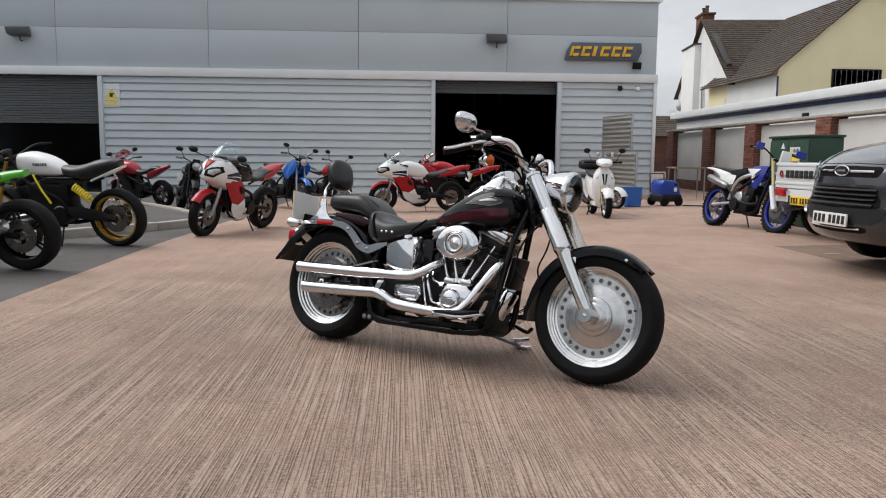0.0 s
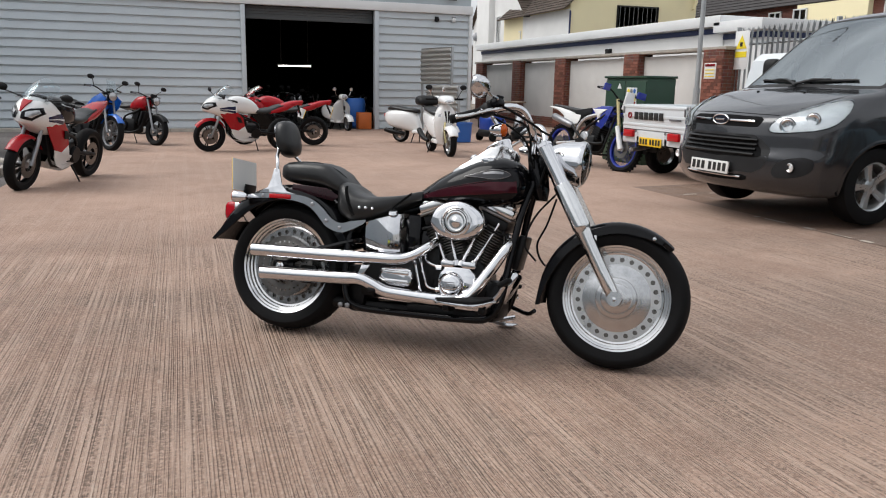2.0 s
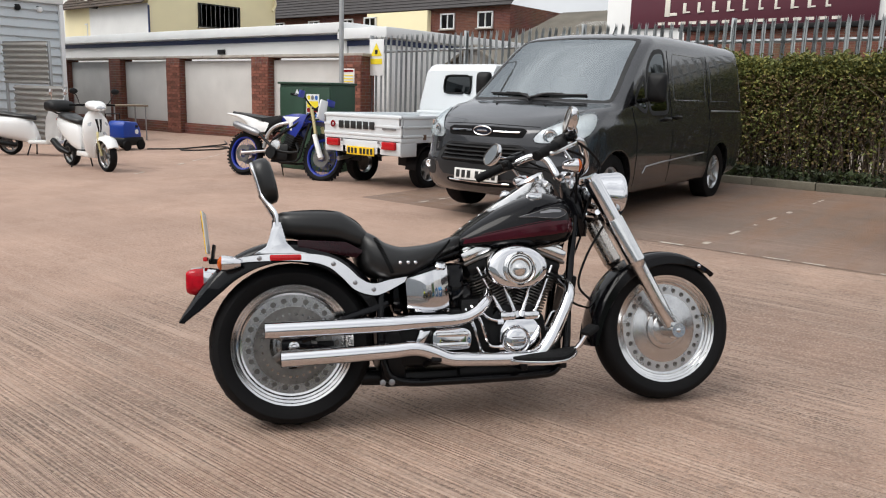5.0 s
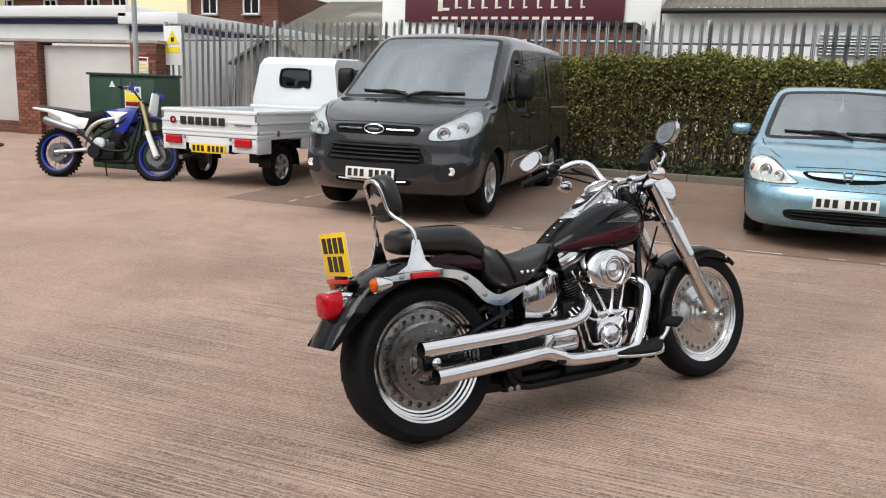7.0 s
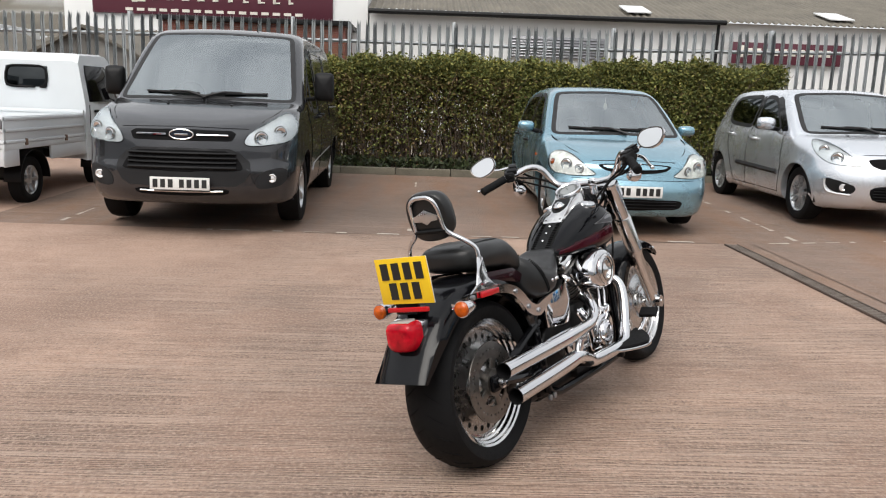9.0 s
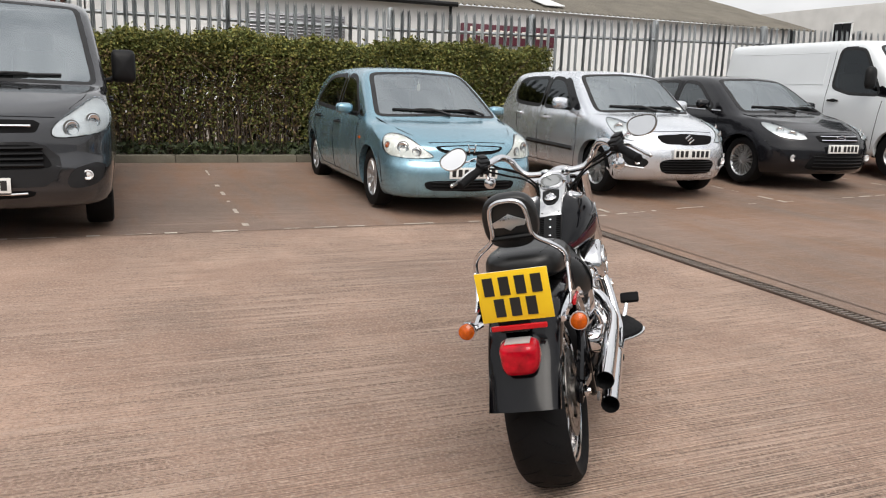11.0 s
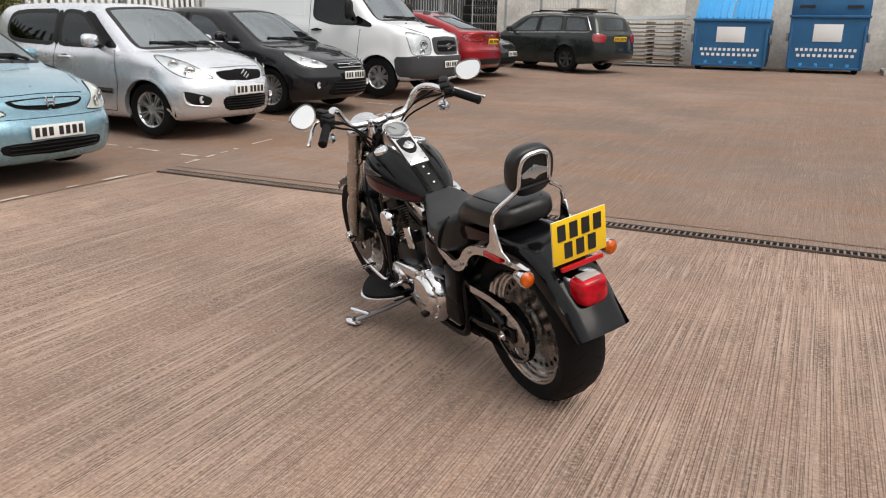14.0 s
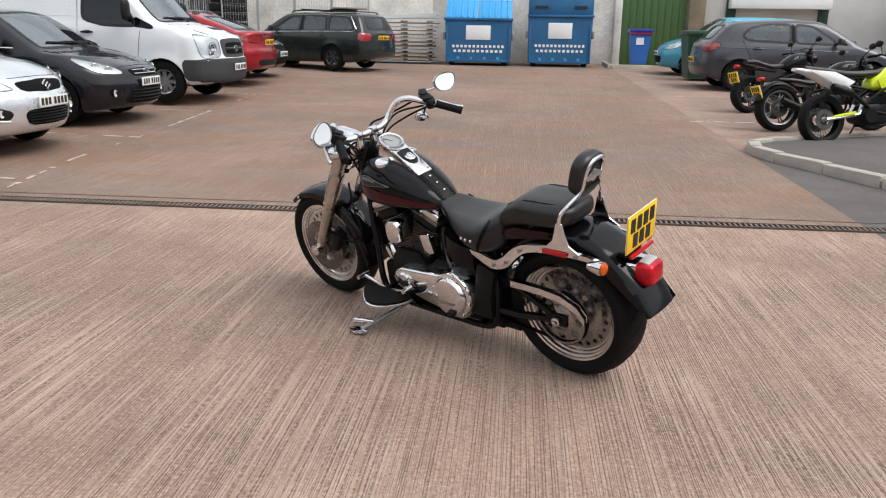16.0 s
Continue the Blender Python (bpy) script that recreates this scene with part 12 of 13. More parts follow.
for q in range(8):
    a = 2 * math.pi * q / 8 + 0.2
    b = B()
    lathe(b, [(0.0085, 0), (0.0085, 0.008), (0.006, 0.011), (0, 0.011)], (0.64 + 0.106 * math.cos(a), 0.194, 0.31 + 0.106 * math.sin(a)), (0, 1, 0), 10)
    part("cover_bolt", b, M_chrome, dc)
b = B()
lathe(b, [(0.042, 0.0), (0.042, 0.012), (0.034, 0.02), (0, 0.022)], (0.95, 0.18, 0.31), (0, 1, 0), 30)
part("alternator_cover", b, M_chrome, pc)
for q in range(9):
    x, z = path[(q * 3) % len(path)]
    b = B()
    lathe(b, [(0.0065, 0), (0.0065, 0.004), (0, 0.006)], (0.8 + (x - 0.8) * 0.95, 0.181, 0.3 + (z - 0.3) * 0.92), (0, 1, 0), 10)
    part("cover_screw", b, M_steel, pc)
# chrome horn between the cylinders on the left
b = B()
rings = []
for y, k in ((0.12, 0.8), (0.15, 1.0), (0.175, 1.0), (0.19, 0.85), (0.196, 0.5)):
    rings.append([(0.985 + k * 0.046 * math.copysign(abs(math.cos(a)) ** 0.7, math.cos(a)), y, 0.555 + k * 0.062 * math.copysign(abs(math.sin(a)) ** 0.7, math.sin(a))) for a in (2 * math.pi * q / 28 for q in range(28))])
loft(b, rings)
part("horn_cover", b, M_chrome, HARL, "chrome horn cover")
b = B()
box(b, (0.78, 0.165, 0.53), (0.06, 0.02, 0.1), 0.008, pose(0, 0, 0, 0, 15, 0))
box(b, (0.78, 0.14, 0.53), (0.03, 0.06, 0.06), 0.008)
part("ignition_cover", b, M_chrome, HARL)


# ---- exhausts ----
def exhaust(pts, rs, tip):
    b = B()
    tube(b, pts, rs, 22, 5, caps=False)
    e = part("exhaust", b, M_chrome, HARL, "chrome exhaust pipe with slash-cut silencer", sharp=60)
    t = B()
    p, d = Vector(pts[0]), (Vector(pts[1]) - Vector(pts[0])).normalized()
    lathe(t, [(tip, 0.0), (tip * 0.93, -0.001), (tip * 0.9, 0.004), (tip * 0.88, 0.07), (0.0, 0.075)], p, d, 22, caps=False)
    part("tail_pipe_bore", t, M_dark, e)
    return e


e1 = exhaust([(-0.005, -0.222, 0.372), (0.2, -0.221, 0.374), (0.43, -0.22, 0.377), (0.5, -0.22, 0.379), (0.6, -0.219, 0.382), (0.69, -0.215, 0.384), (0.75, -0.205, 0.392), (0.8, -0.19, 0.415), (0.84, -0.16, 0.45), (0.865, -0.11, 0.48)], [0.0305, 0.0305, 0.0305, 0.029, 0.0255, 0.0245, 0.0235, 0.023, 0.022, 0.02], 0.0305)
e2 = exhaust([(0.05, -0.222, 0.268), (0.25, -0.221, 0.273), (0.45, -0.22, 0.28), (0.545, -0.219, 0.284), (0.61, -0.218, 0.265), (0.67, -0.216, 0.24), (0.75, -0.214, 0.232), (0.93, -0.21, 0.226), (1.03, -0.205, 0.232), (1.085, -0.195, 0.28), (1.135, -0.18, 0.36), (1.18, -0.16, 0.44), (1.2, -0.13, 0.49), (1.18, -0.08, 0.52)], [0.0305, 0.0305, 0.0305, 0.0295, 0.0275, 0.027, 0.027, 0.027, 0.027, 0.026, 0.026, 0.025, 0.022, 0.021], 0.0305)
b = B()
tube(b, [(0.57, -0.222, 0.35), (0.55, -0.222, 0.3)], 0.012, 8)
prism(b, [(0.56, -0.225, 0.345), (0.6, -0.225, 0.35), (0.565, -0.225, 0.29), (0.54, -0.225, 0.295)], (0, -0.01, 0), 0.002)
part("silencer_bracket", b, M_chrome, HARL)

# ---- frame ----
b = B()
for s in (-1, 1):
    tube(b, [(1.28, s * 0.03, 0.8), (1.235, s * 0.075, 0.62), (1.205, s * 0.1, 0.4), (1.185, s * 0.12, 0.24), (1.14, s * 0.125, 0.165), (1.05, s * 0.125, 0.145), (0.7, s * 0.12, 0.14), (0.5, s * 0.12, 0.15), (0.44, s * 0.12, 0.22), (0.43, s * 0.115, 0.4), (0.44, s * 0.1, 0.55)], 0.0165, 10, 4)
tube(b, [(1.29, 0, 0.84), (1.1, 0, 0.72), (0.8, 0, 0.65), (0.5, 0, 0.56), (0.43, 0, 0.5)], 0.026, 10, 4)
for x, z in ((1.0, 0.143), (0.55, 0.142)):
    tube(b, [(x, -0.125, z), (x, 0.125, z)], 0.016, 8)
part("frame", b, M_black, HARL, "gloss black tubular frame")
b = B()
for s in (-1, 1):
    tube(b, [(0.46, s * 0.11, 0.25), (0.3, s * 0.125, 0.27), (RA.x, s * 0.125, RA.z)], 0.018, 8)
    tube(b, [(0.46, s * 0.11, 0.45), (0.3, s * 0.125, 0.4), (RA.x + 0.03, s * 0.125, RA.z + 0.02)], 0.016, 8)
    box(b, (RA.x + 0.01, s * 0.125, RA.z), (0.11, 0.022, 0.06), 0.01)
part("swing_arm", b, M_black, HARL)
b = B()
box(b, (0.7, 0.0, 0.15), (0.52, 0.16, 0.06), 0.02)
box(b, (0.48, 0.0, 0.24), (0.1, 0.2, 0.2), 0.02)
box(b, (1.13, 0.0, 0.24), (0.1, 0.2, 0.17), 0.02)
box(b, (0.82, -0.04, 0.33), (0.14, 0.14, 0.26), 0.02)
box(b, (0.95, 0.0, 0.165), (0.42, 0.22, 0.05), 0.015)
tube(b, [(0.36, -0.05, 0.16), (0.66, -0.05, 0.15)], 0.03, 12)
tube(b, [(0.36, 0.05, 0.16), (0.66, 0.05, 0.15)], 0.03, 12)
part("underbody", b, M_blackm, HARL, "black shock absorbers and sump under the engine")
for x in (0.43, 0.465):
    b = B()
    lathe(b, [(0.012, 0), (0.012, 0.008), (0.006, 0.01), (0, 0.01)], (x, -0.137, 0.15), (0, -1, 0), 12)
    part("frame_bolt", b, M_steel, HARL)
b = B()
lathe(b, [(0.04, 0.0), (0.045, 0.05), (0.045, 0.14), (0.038, 0.15), (0, 0.15)], (1.15, 0.0, 0.24), (0.5, 0, 1), 20)
part("oil_filter", b, M_chrome, HARL)
b = B()
box(b, (1.235, 0.0, 0.46), (0.04, 0.13, 0.16), 0.012, pose(0, 0, 0, 0, 12, 0))
part("regulator", b, M_blackm, HARL)

# footboards and pedals
for s in (-1, 1):
    out = []
    for k in range(24):
        t = k / 23
        out.append((0.9 + 0.3 * t, s * (0.2 + (0.15 if s > 0 else 0.12) * math.sin(math.pi * t) ** 0.6)))
    ring = [(x, y) for x, y in out]
    b = B()
    prism(b, [(x, y, 0.212 + 0.09 * max(0, (x - 1.12)) / 0.08 * 0.3) for x, y in ring], (0, 0, 0.012), 0.002)
    fb = part("footboard", b, M_chrome, HARL, "half-moon chrome footboard with black rubber")
    b = B()
    prism(b, [(0.905 + (x - 0.9) * 0.97 + 0.002, s * 0.2 + (y - s * 0.2) * 0.93, 0.2265 + 0.09 * max(0, (x - 1.12)) / 0.08 * 0.3) for x, y in ring], (0, 0, 0.01), 0.002)
    part("rubber_pad", b, M_rubber, fb)
    b = B()
    for x in (0.97, 1.13):
        box(b, (x, s * 0.17, 0.195), (0.03, 0.12, 0.03), 0.006)
    part("board_bracket", b, M_blackm, fb)
b = B()
tube(b, [(1.0, -0.17, 0.2), (1.12, -0.2, 0.205), (1.19, -0.23, 0.26), (1.225, -0.245, 0.315)], [0.012, 0.011, 0.01, 0.009], 8, 4)
bp_ = part("brake_pedal", b, M_chrome, HARL, "chrome brake pedal with rubber pad")
b = B()
box(b, (1.23, -0.26, 0.328), (0.055, 0.085, 0.022), 0.008, pose(0, 0, 0, 0, -35, 0))
part("pedal_pad", b, M_rubber, bp_)
b = B()
tube(b, [(1.06, 0.2, 0.235), (1.15, 0.22, 0.275), (1.2, 0.23, 0.3)], [0.009, 0.009, 0.008], 8, 4)
tube(b, [(1.06, 0.2, 0.235), (0.96, 0.21, 0.26), (0.9, 0.215, 0.29)], 0.009, 8, 4)
tube(b, [(1.2, 0.2, 0.3), (1.2, 0.27, 0.3)], 0.011, 10)
tube(b, [(0.9, 0.2, 0.29), (0.9, 0.26, 0.29)], 0.011, 10)
part("gear_lever", b, M_chrome, HARL, "heel-and-toe chrome gear lever")
b = B()
tube(b, [(1.0, 0.12, 0.16), (1.02, 0.2, 0.14), (1.07, 0.32, 0.11), (1.1, 0.39, 0.096)], [0.013, 0.012, 0.011, 0.01], 8, 3)
ss = part("side_stand", b, M_steel, HARL, "dull steel side stand, down")
b = B()
prism(b, [(1.06, 0.38, 0.086), (1.14, 0.375, 0.086), (1.165, 0.42, 0.094), (1.1, 0.44, 0.097), (1.05, 0.415, 0.094)], (0, 0, 0.008), 0.002)
tube(b, [(1.07, 0.33, 0.115), (1.15, 0.385, 0.135)], 0.012, 10)
part("stand_foot", b, M_chrome, ss)
for s in (-1, 1):
    b = B()
    box(b, (0.62, s * 0.2, 0.24), (0.04, 0.09, 0.02), 0.006)
    tube(b, [(0.6, s * 0.13, 0.21), (0.62, s * 0.19, 0.24)], 0.012, 8)
    part("passenger_peg", b, M_blackm, HARL)
b = B()
tube(b, [(1.18, 0.16, 0.2), (1.26, 0.13, 0.18), (1.3, 0.1, 0.2)], 0.01, 8, 3)
part("engine_guard", b, M_black, HARL)

# the tail end sits a little to the right of the frame's middle
for ob in HARL.children:
    if ob.name.split(".")[0] in ("rear_fender", "tail_lamp", "rear_wheel"):
        ob.location.y -= 0.012


# ---- bins, cabinets and loose things ----
def waste_bin(x0, x1, y, h, lid, label):
    w = x1 - x0
    d = 1.3
    wbn = thing("waste_container", pose((x0 + x1) / 2, y, gz(0, y)), label, "waste bin", "waste containers")
    b = B()
    loft(b, [[(-w / 2 * k, 0.02 + 0.0, z), (w / 2 * k, 0.02, z), (w / 2 * k, -d, z), (-w / 2 * k, -d, z)] for z, k in ((0.1, 0.94), (0.25, 0.97), (h * 0.6, 0.98), (h, 1.0))])
    bmesh.ops.bevel(b, geom=[e for e in b.edges if e.is_boundary is False], offset=0.012, segments=2, affect="EDGES")
    body = part("body", b, M_binblue, wbn)
    b = B()
    box(b, (0, 0.03, h - 0.03), (w + 0.06, 0.08, 0.07), 0.012)
    box(b, (0, 0.025, 0.14), (w * 0.96, 0.05, 0.06), 0.01)
    part("rim", b, M_binblue, wbn)
    for s in (-1, 1):
        b = B()
        box(b, (s * (w / 2 + 0.035), -0.25, h * 0.62), (0.07, 0.3, 0.22), 0.015)
        part("fork_pocket", b, M_steel, wbn)
        b = B()
        lathe(b, [(0.08, -0.03), (0.08, 0.03), (0.0, 0.03)], (s * w * 0.4, -0.1, 0.075), (0, 1, 0), 16)
        part("castor", b, M_rubber, wbn)
        b = B()
        box(b, (s * w * 0.47, 0.035, h * 0.45), (0.06, 0.05, h * 0.75), 0.01)
        part("corner_rib", b, M_binblue, wbn)
    b = B()
    box(b, (0, 0.028, h * 0.7), (w * 0.37, 0.012, h * 0.3), 0.003)
    part("notice", b, M_whitepaint, wbn, "blank white notice")
    for z, n, wd in ((h * 0.41, 13, 0.8), (h * 0.31, 11, 0.76)):
        for i in range(n):
            b = B()
            box(b, (w * wd * ((i + 0.5) / n - 0.5), 0.028, z), (w * wd / n * 0.6, 0.01, 0.075))
            part("lettering_bar", b, M_whitepaint, wbn, smooth=False)
    for i in range(4):
        b = B()
        box(b, (w * (-0.3 + 0.2 * i), 0.03, 0.22), (0.08, 0.012, 0.08), 0.004)
        part("sticker", b, M_lidblue, wbn)
    if lid:
        for s in (-1, 1):
            b = B()
            mrot = pose(0, 0, 0, -42, 0, 0)
            box(b, (s * w / 4, -0.28, h + 0.26), (w / 2 - 0.03, 0.78, 0.04), 0.012, mrot)
            ld = part("lid", b, M_lidblue, wbn, "bright blue ribbed lid")
            for k in range(5):
                b = B()
                box(b, (s * w / 4 + (k - 2) * w * 0.09, -0.265, h + 0.285), (0.05, 0.74, 0.03), 0.008, mrot)
                part("lid_rib", b, M_lidblue, ld)
    else:
        b = B()
        box(b, (0, -d / 2, h + 0.25), (w, d, 0.5), 0.02)
        part("upper_body", b, M_binblue, wbn)
        for s in (-1, 1):
            b = B()
            box(b, (s * w * 0.3, 0.03, h + 0.22), (w * 0.2, 0.01, 0.07))
            part("label_bar", b, M_ink, wbn, smooth=False)
    return wbn


waste_bin(0.2, 2.2, -16.55, 1.38, True, "big blue waste container with a bright blue sloping lid")
waste_bin(-2.18, -0.28, -16.6, 1.5, False, "big blue waste container with a white notice")
wb2 = thing("wheeled_bin", pose(-3.62, -17.0, gz(0, -17) + 0.1), "dark blue wheeled bin with a red trimmed lid", "waste bin")
b = B()
loft(b, [[(-k, -k, z), (k, -k, z), (k, k, z), (-k, k, z)] for z, k in ((0.02, 0.22), (0.9, 0.3))])
part("body", b, M_signblue, wb2)
b = B()
box(b, (0, 0.0, 0.98), (0.66, 0.66, 0.12), 0.03)
part("lid", b, M_mnavy, wb2)
b = B()
box(b, (0, 0.33, 0.9), (0.64, 0.02, 0.05), 0.005)
part("rim_band", b, M_carred, wb2)
b = B()
box(b, (0.02, 0.285, 0.68), (0.22, 0.012, 0.2))
part("label", b, M_whitepaint, wb2, smooth=False)
gb = thing("green_wheelie_bin", pose(-4.55, -12.75, gz(0, -12.75)), "dark green wheeled bin behind the graphite car", "waste bin")
b = B()
loft(b, [[(-k, -k, z), (k, -k, z), (k, k, z), (-k, k, z)] for z, k in ((0.05, 0.36), (1.05, 0.45))])
part("body", b, M_cabgreen, gb)
b = B()
box(b, (0, 0, 1.12), (0.98, 0.95, 0.14), 0.04)
part("lid", b, M_cabgreen, gb)
# timber and fence-panel stack
rs = random.Random(21)
st = thing("panel_stack", pose(3.55, -17.3, gz(0, -17)), "stack of weathered wooden pallets and metal panels by the wall", "stack")
for i in range(11):
    z = 0.06 + i * 0.115
    for k in range(4):
        b = B()
        box(b, (rs.uniform(-0.08, 0.08), -0.42 + 0.28 * k, z), (1.9 + rs.uniform(-0.2, 0.2), 0.12, 0.035), 0.004)
        part("board", b, M_timber if i % 3 else M_galv, st)
    for k in range(3):
        b = B()
        box(b, (-0.8 + 0.8 * k, 0, z + 0.045), (0.08, 1.0, 0.05), 0.004)
        part("bearer", b, M_timber if i % 3 else M_galv, st)
for i in range(5):
    b = B()
    tube(b, [(-1.1 + rs.uniform(-0.1, 0.1), 0.3 - 0.15 * i, 1.36 + 0.03 * i), (1.0, 0.3 - 0.15 * i, 1.32 + 0.02 * i)], 0.022, 6)
    part("pole", b, M_galv, st)
# green equipment cabinet
gc_ = thing("steel_cabinet", pose(6.3, 11.98, gz(6.3, 11.98) - 0.08), "dark green steel equipment cabinet with safety labels", "cabinet")
b = B()
box(b, (0, 0, 0.73), (0.52, 1.24, 1.42), 0.015)
part("body", b, M_cabgreen, gc_)
b = B()
box(b, (-0.01, 0, 1.455), (0.57, 1.29, 0.035), 0.008)
part("lid", b, M_cabgreen, gc_)
for s in (-1, 1):
    b = B()
    box(b, (-0.267, s * 0.305, 0.74), (0.02, 0.6, 1.3), 0.006)
    dr = part("door", b, M_cabgreen, gc_)
    b = B()
    box(b, (-0.287, s * 0.05, 0.8), (0.03, 0.03, 0.2), 0.006)
    part("handle", b, M_blackm, dr)
b = B()
box(b, (-0.281, -0.22, 1.1), (0.008, 0.3, 0.38))
lb = part("safety_label", b, M_whitepaint, gc_, "white safety label with yellow, red and blue blocks", smooth=False)
for z, mm_, h_ in ((1.13, M_signyel, 0.1), (1.04, M_carred, 0.06), (0.96, M_signblue, 0.06)):
    b = B()
    box(b, (-0.287, -0.22, z), (0.008, 0.26, h_))
    part("label_block", b, mm_, lb, smooth=False)
for k in range(3):
    b = B()
    lathe(b, [(0.035, 0), (0.035, 0.004), (0, 0.004)], (-0.285, -0.13 - 0.09 * k, 1.235), (-1, 0, 0), 16)
    part("label_symbol", b, (M_signyel, M_steel, M_signblue)[k], lb)
b = B()
prism(b, [(-0.278, 0.22, 1.27), (-0.278, 0.1, 1.27), (-0.278, 0.16, 1.36)], (-0.006, 0, 0))
part("badge", b, M_whitepaint, gc_)
for y, z, mm_ in ((15.5, 1.62, M_plateW),):
    ws = thing("wall_notice", pose(10.274, y, z), "small red and yellow notice on the wall", "sign", "wall notices")
    b = B()
    box(b, (0, 0, 0), (0.015, 0.4, 0.34), 0.003)
    part("plate", b, mm_, ws)
    b = B()
    for k in range(3):
        box(b, (-0.011, 0, 0.02 - 0.07 * k), (0.008, 0.32, 0.02))
    part("text_bars", b, M_signyel, ws, smooth=False)
    b = B()
    box(b, (-0.011, 0, 0.12), (0.008, 0.34, 0.05))
    part("red_band", b, M_carred, ws, smooth=False)
ws = thing("warning_sign", pose(10.575, 14.9, 2.05), "white and yellow warning notice on the steel fence", "sign")
b = B()
box(b, (0, 0, 0), (0.012, 0.45, 0.8), 0.004)
part("plate", b, M_whitepaint, ws)
b = B()
prism(b, [(-0.008, -0.17, 0.03), (-0.008, 0.17, 0.03), (-0.008, 0, 0.31)], (-0.006, 0, 0))
part("triangle", b, M_signyel, ws)
b = B()
box(b, (-0.016, 0.0, 0.12), (0.008, 0.08, 0.09), 0.003)
part("symbol", b, M_ink, ws)
b = B()
box(b, (-0.01, 0, -0.09), (0.008, 0.36, 0.12))
part("text_band", b, M_signyel, ws, smooth=False)
# lamp column
lp = thing("lamp_column", pose(9.6, 15.0, gz(9.6, 15)), "tall pale grey steel lamp column", "pole")
b = B()
tube(b, [(0, 0, 0), (0, 0, 1.2)], 0.07, 14)
tube(b, [(0, 0, 1.2), (0, 0, 8.0)], 0.05, 14)
part("shaft", b, M_galv, lp)
b = B()
tube(b, [(0, 0, 8.0), (-0.3, 0, 8.3), (-0.9, 0, 8.35)], 0.035, 8, 3)
box(b, (-1.1, 0, 8.35), (0.5, 0.2, 0.1), 0.03)
part("lantern", b, M_galv, lp)
# pressure washer, tub and hose
M_washer = mat("washer_blue", (0.012, 0.05, 0.3), 0.35, var=0.15, scale=5, fine=80, spec=0.4)
pw = thing("pressure_washer", pose(6.1, 17.85, gz(6.1, 17.85), 0, 0, -160), "blue pressure washer on wheels", "machine")
b = B()
prism(b, [(0.25, -0.21, 0.24), (-0.28, -0.21, 0.24), (-0.24, -0.21, 0.46), (-0.15, -0.21, 0.58), (0.2, -0.21, 0.61), (0.26, -0.21, 0.52)], (0, 0.42, 0), 0.035)
cs = part("casing", b, M_washer, pw, "deep blue moulded hood")
b = B()
lathe(b, [(0.05, 0), (0.05, 0.005), (0.0, 0.006)], (-0.12, 0.212, 0.38), (0, 1, 0), 20)
part("dial", b, M_whitepaint, cs)
b = B()
box(b, (-0.13, 0.212, 0.49), (0.08, 0.008, 0.05), 0.003)
part("control_panel", b, M_plastic, cs)
b = B()
box(b, (0.05, 0, 0.614), (0.2, 0.2, 0.014), 0.005)
part("filler_flap", b, M_plastic, cs)
b = B()
prism(b, [(0.27, -0.23, 0.1), (-0.3, -0.23, 0.1), (-0.31, -0.23, 0.22), (-0.28, -0.23, 0.27), (0.26, -0.23, 0.27), (0.28, -0.23, 0.2)], (0, 0.46, 0), 0.02)
part("base", b, M_plastic, pw)
for s in (-1, 1):
    for x in (-0.21, 0.2):
        b = B()
        lathe(b, [(0.0, -0.03), (0.1, -0.03), (0.11, -0.02), (0.11, 0.02), (0.1, 0.03), (0.05, 0.034), (0.0, 0.034)], (x, s * 0.23, 0.11), (0, s, 0), 20)
        part("wheel", b, M_rubber, pw)
b = B()
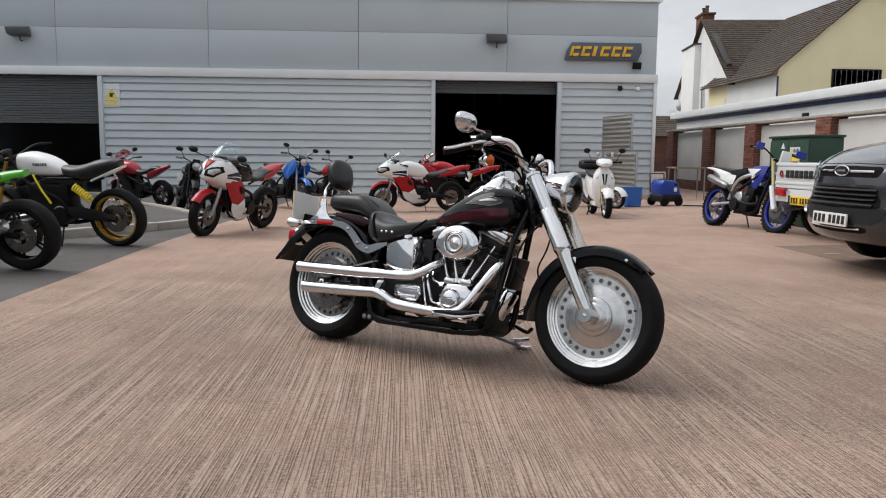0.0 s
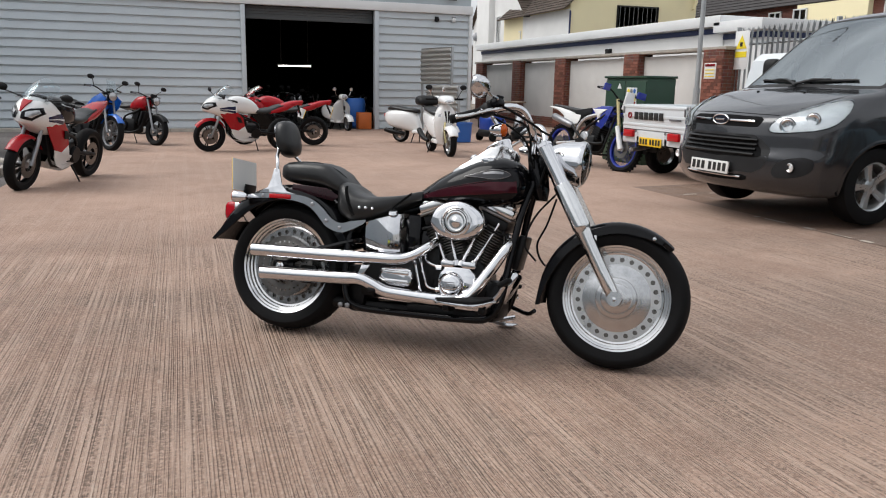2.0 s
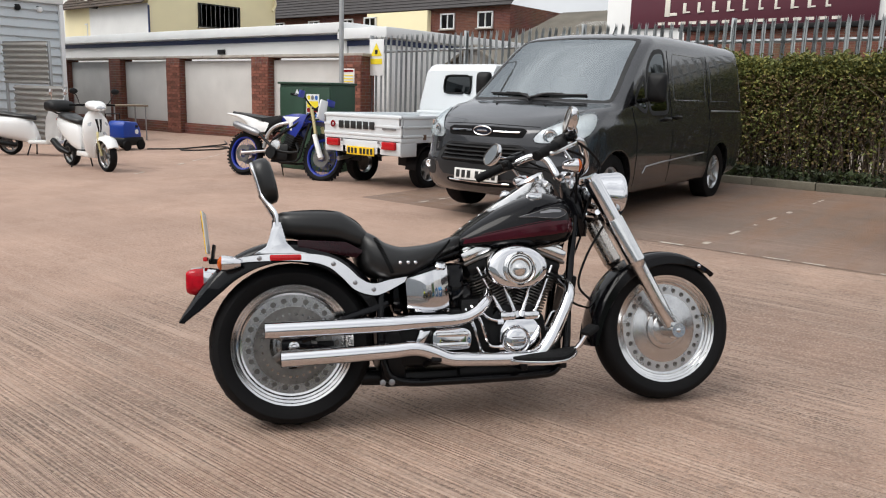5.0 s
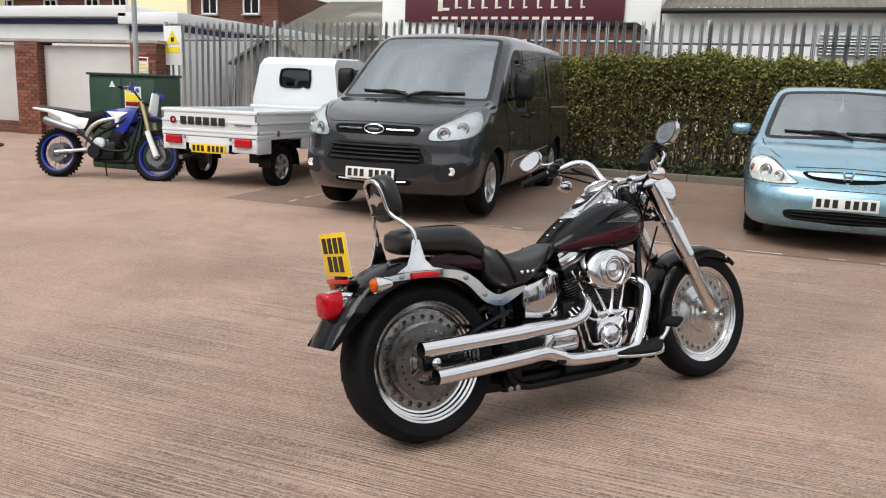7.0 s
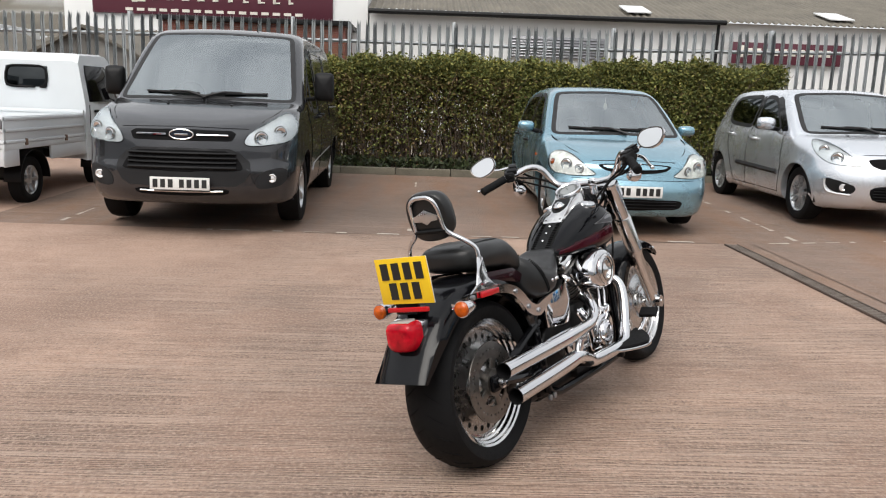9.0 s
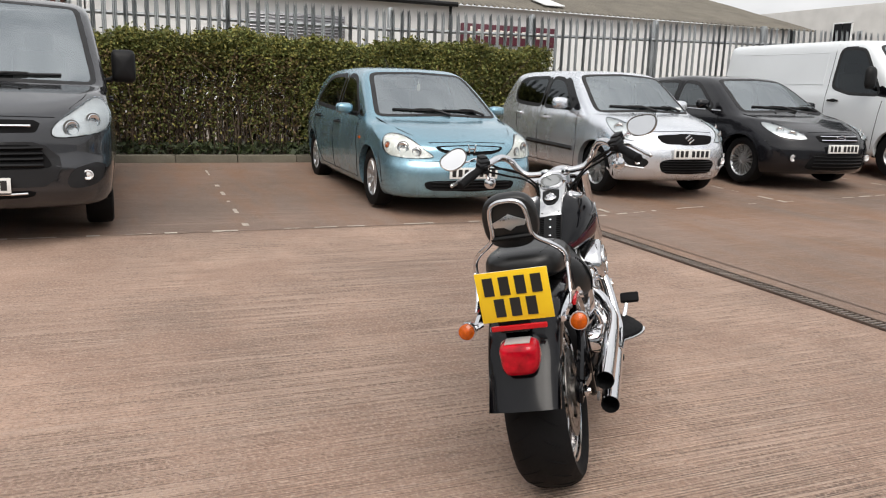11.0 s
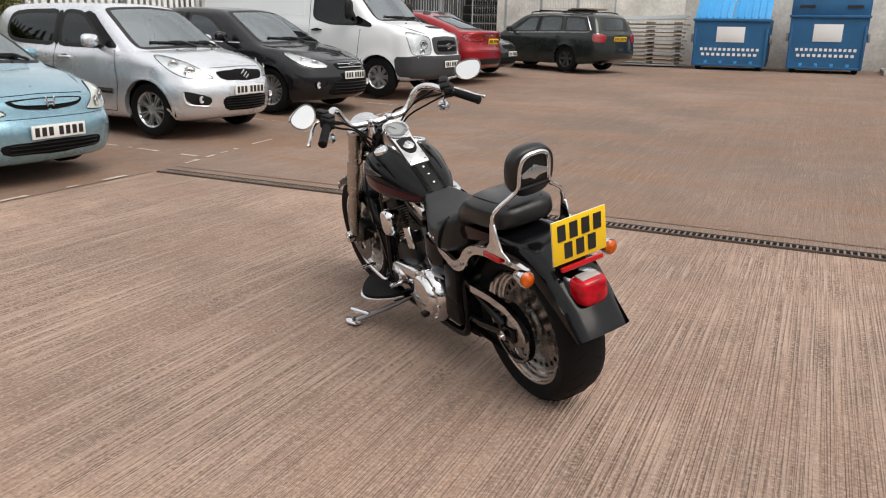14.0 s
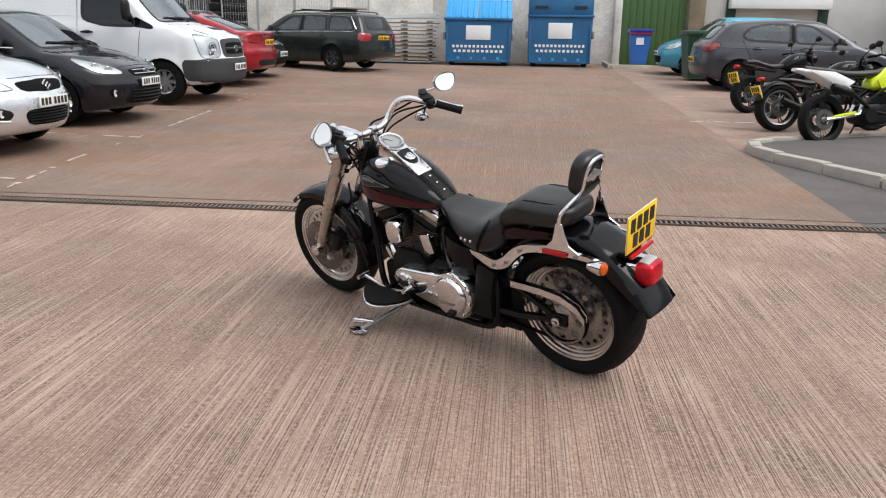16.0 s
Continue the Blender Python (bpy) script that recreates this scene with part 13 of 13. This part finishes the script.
tube(b, [(0.25, -0.22, 0.3), (0.28, -0.22, 0.74), (-0.12, -0.22, 0.74), (-0.14, -0.22, 0.5)], 0.015, 8)
part("handle", b, M_plastic, pw)
tb = thing("blue_tub", pose(5.25, 17.6, gz(5.25, 17.6)), "plain blue plastic tub", "bucket")
b = B()
lathe(b, [(0.0, 0.01), (0.19, 0.01), (0.2, 0.02), (0.22, 0.42), (0.235, 0.42), (0.235, 0.45), (0.205, 0.45), (0.19, 0.03), (0, 0.03)], (0, 0, 0), (0, 0, 1), 24)
part("tub", b, M_signblue, tb)
hs_ = thing("hose", None, "dark hose lying in loops on the ground", "hose")
b = B()
pts = [(6.4, 17.5), (6.9, 17.1), (7.5, 17.2), (7.9, 16.8), (7.4, 16.4), (6.8, 16.6), (6.9, 17.0), (7.7, 17.3), (8.4, 17.6), (9.0, 18.5)]
tube(b, [(x, y, gz(x, y) + 0.02) for x, y in pts], 0.016, 6, 6)
part("hose_run", b, M_plastic, hs_)
tr2 = thing("metal_trestle", pose(7.6, 20.6, gz(7.6, 20.6)), "rusty metal trestle table by the wall", "table")
b = B()
box(b, (0, 0, 0.85), (0.9, 0.6, 0.04), 0.006)
part("top", b, M_timber, tr2)
for x in (-0.4, 0.4):
    for y in (-0.25, 0.25):
        b = B()
        tube(b, [(x, y, 0), (x, y, 0.84)], 0.02, 6)
        part("leg", b, M_steel, tr2)
# barrels and cones in the doorway
br = thing("blue_barrel", pose(4.35, 25.0, -0.14), "blue plastic barrel in the workshop doorway", "barrel")
b = B()
lathe(b, [(0.0, 0), (0.26, 0.0), (0.29, 0.05), (0.3, 0.3), (0.285, 0.33), (0.3, 0.36), (0.3, 0.62), (0.29, 0.85), (0.25, 0.9), (0, 0.9)], (0, 0, 0), (0, 0, 1), 24)
part("drum", b, M_signblue, br)
ct = thing("orange_crate", pose(4.45, 24.3, -0.15), "orange plastic crate at the door jamb", "crate")
b = B()
box(b, (0, 0, 0.25), (0.4, 0.4, 0.5), 0.02)
part("crate", b, mat("orange_plastic", (0.5, 0.12, 0.02), 0.5), ct)
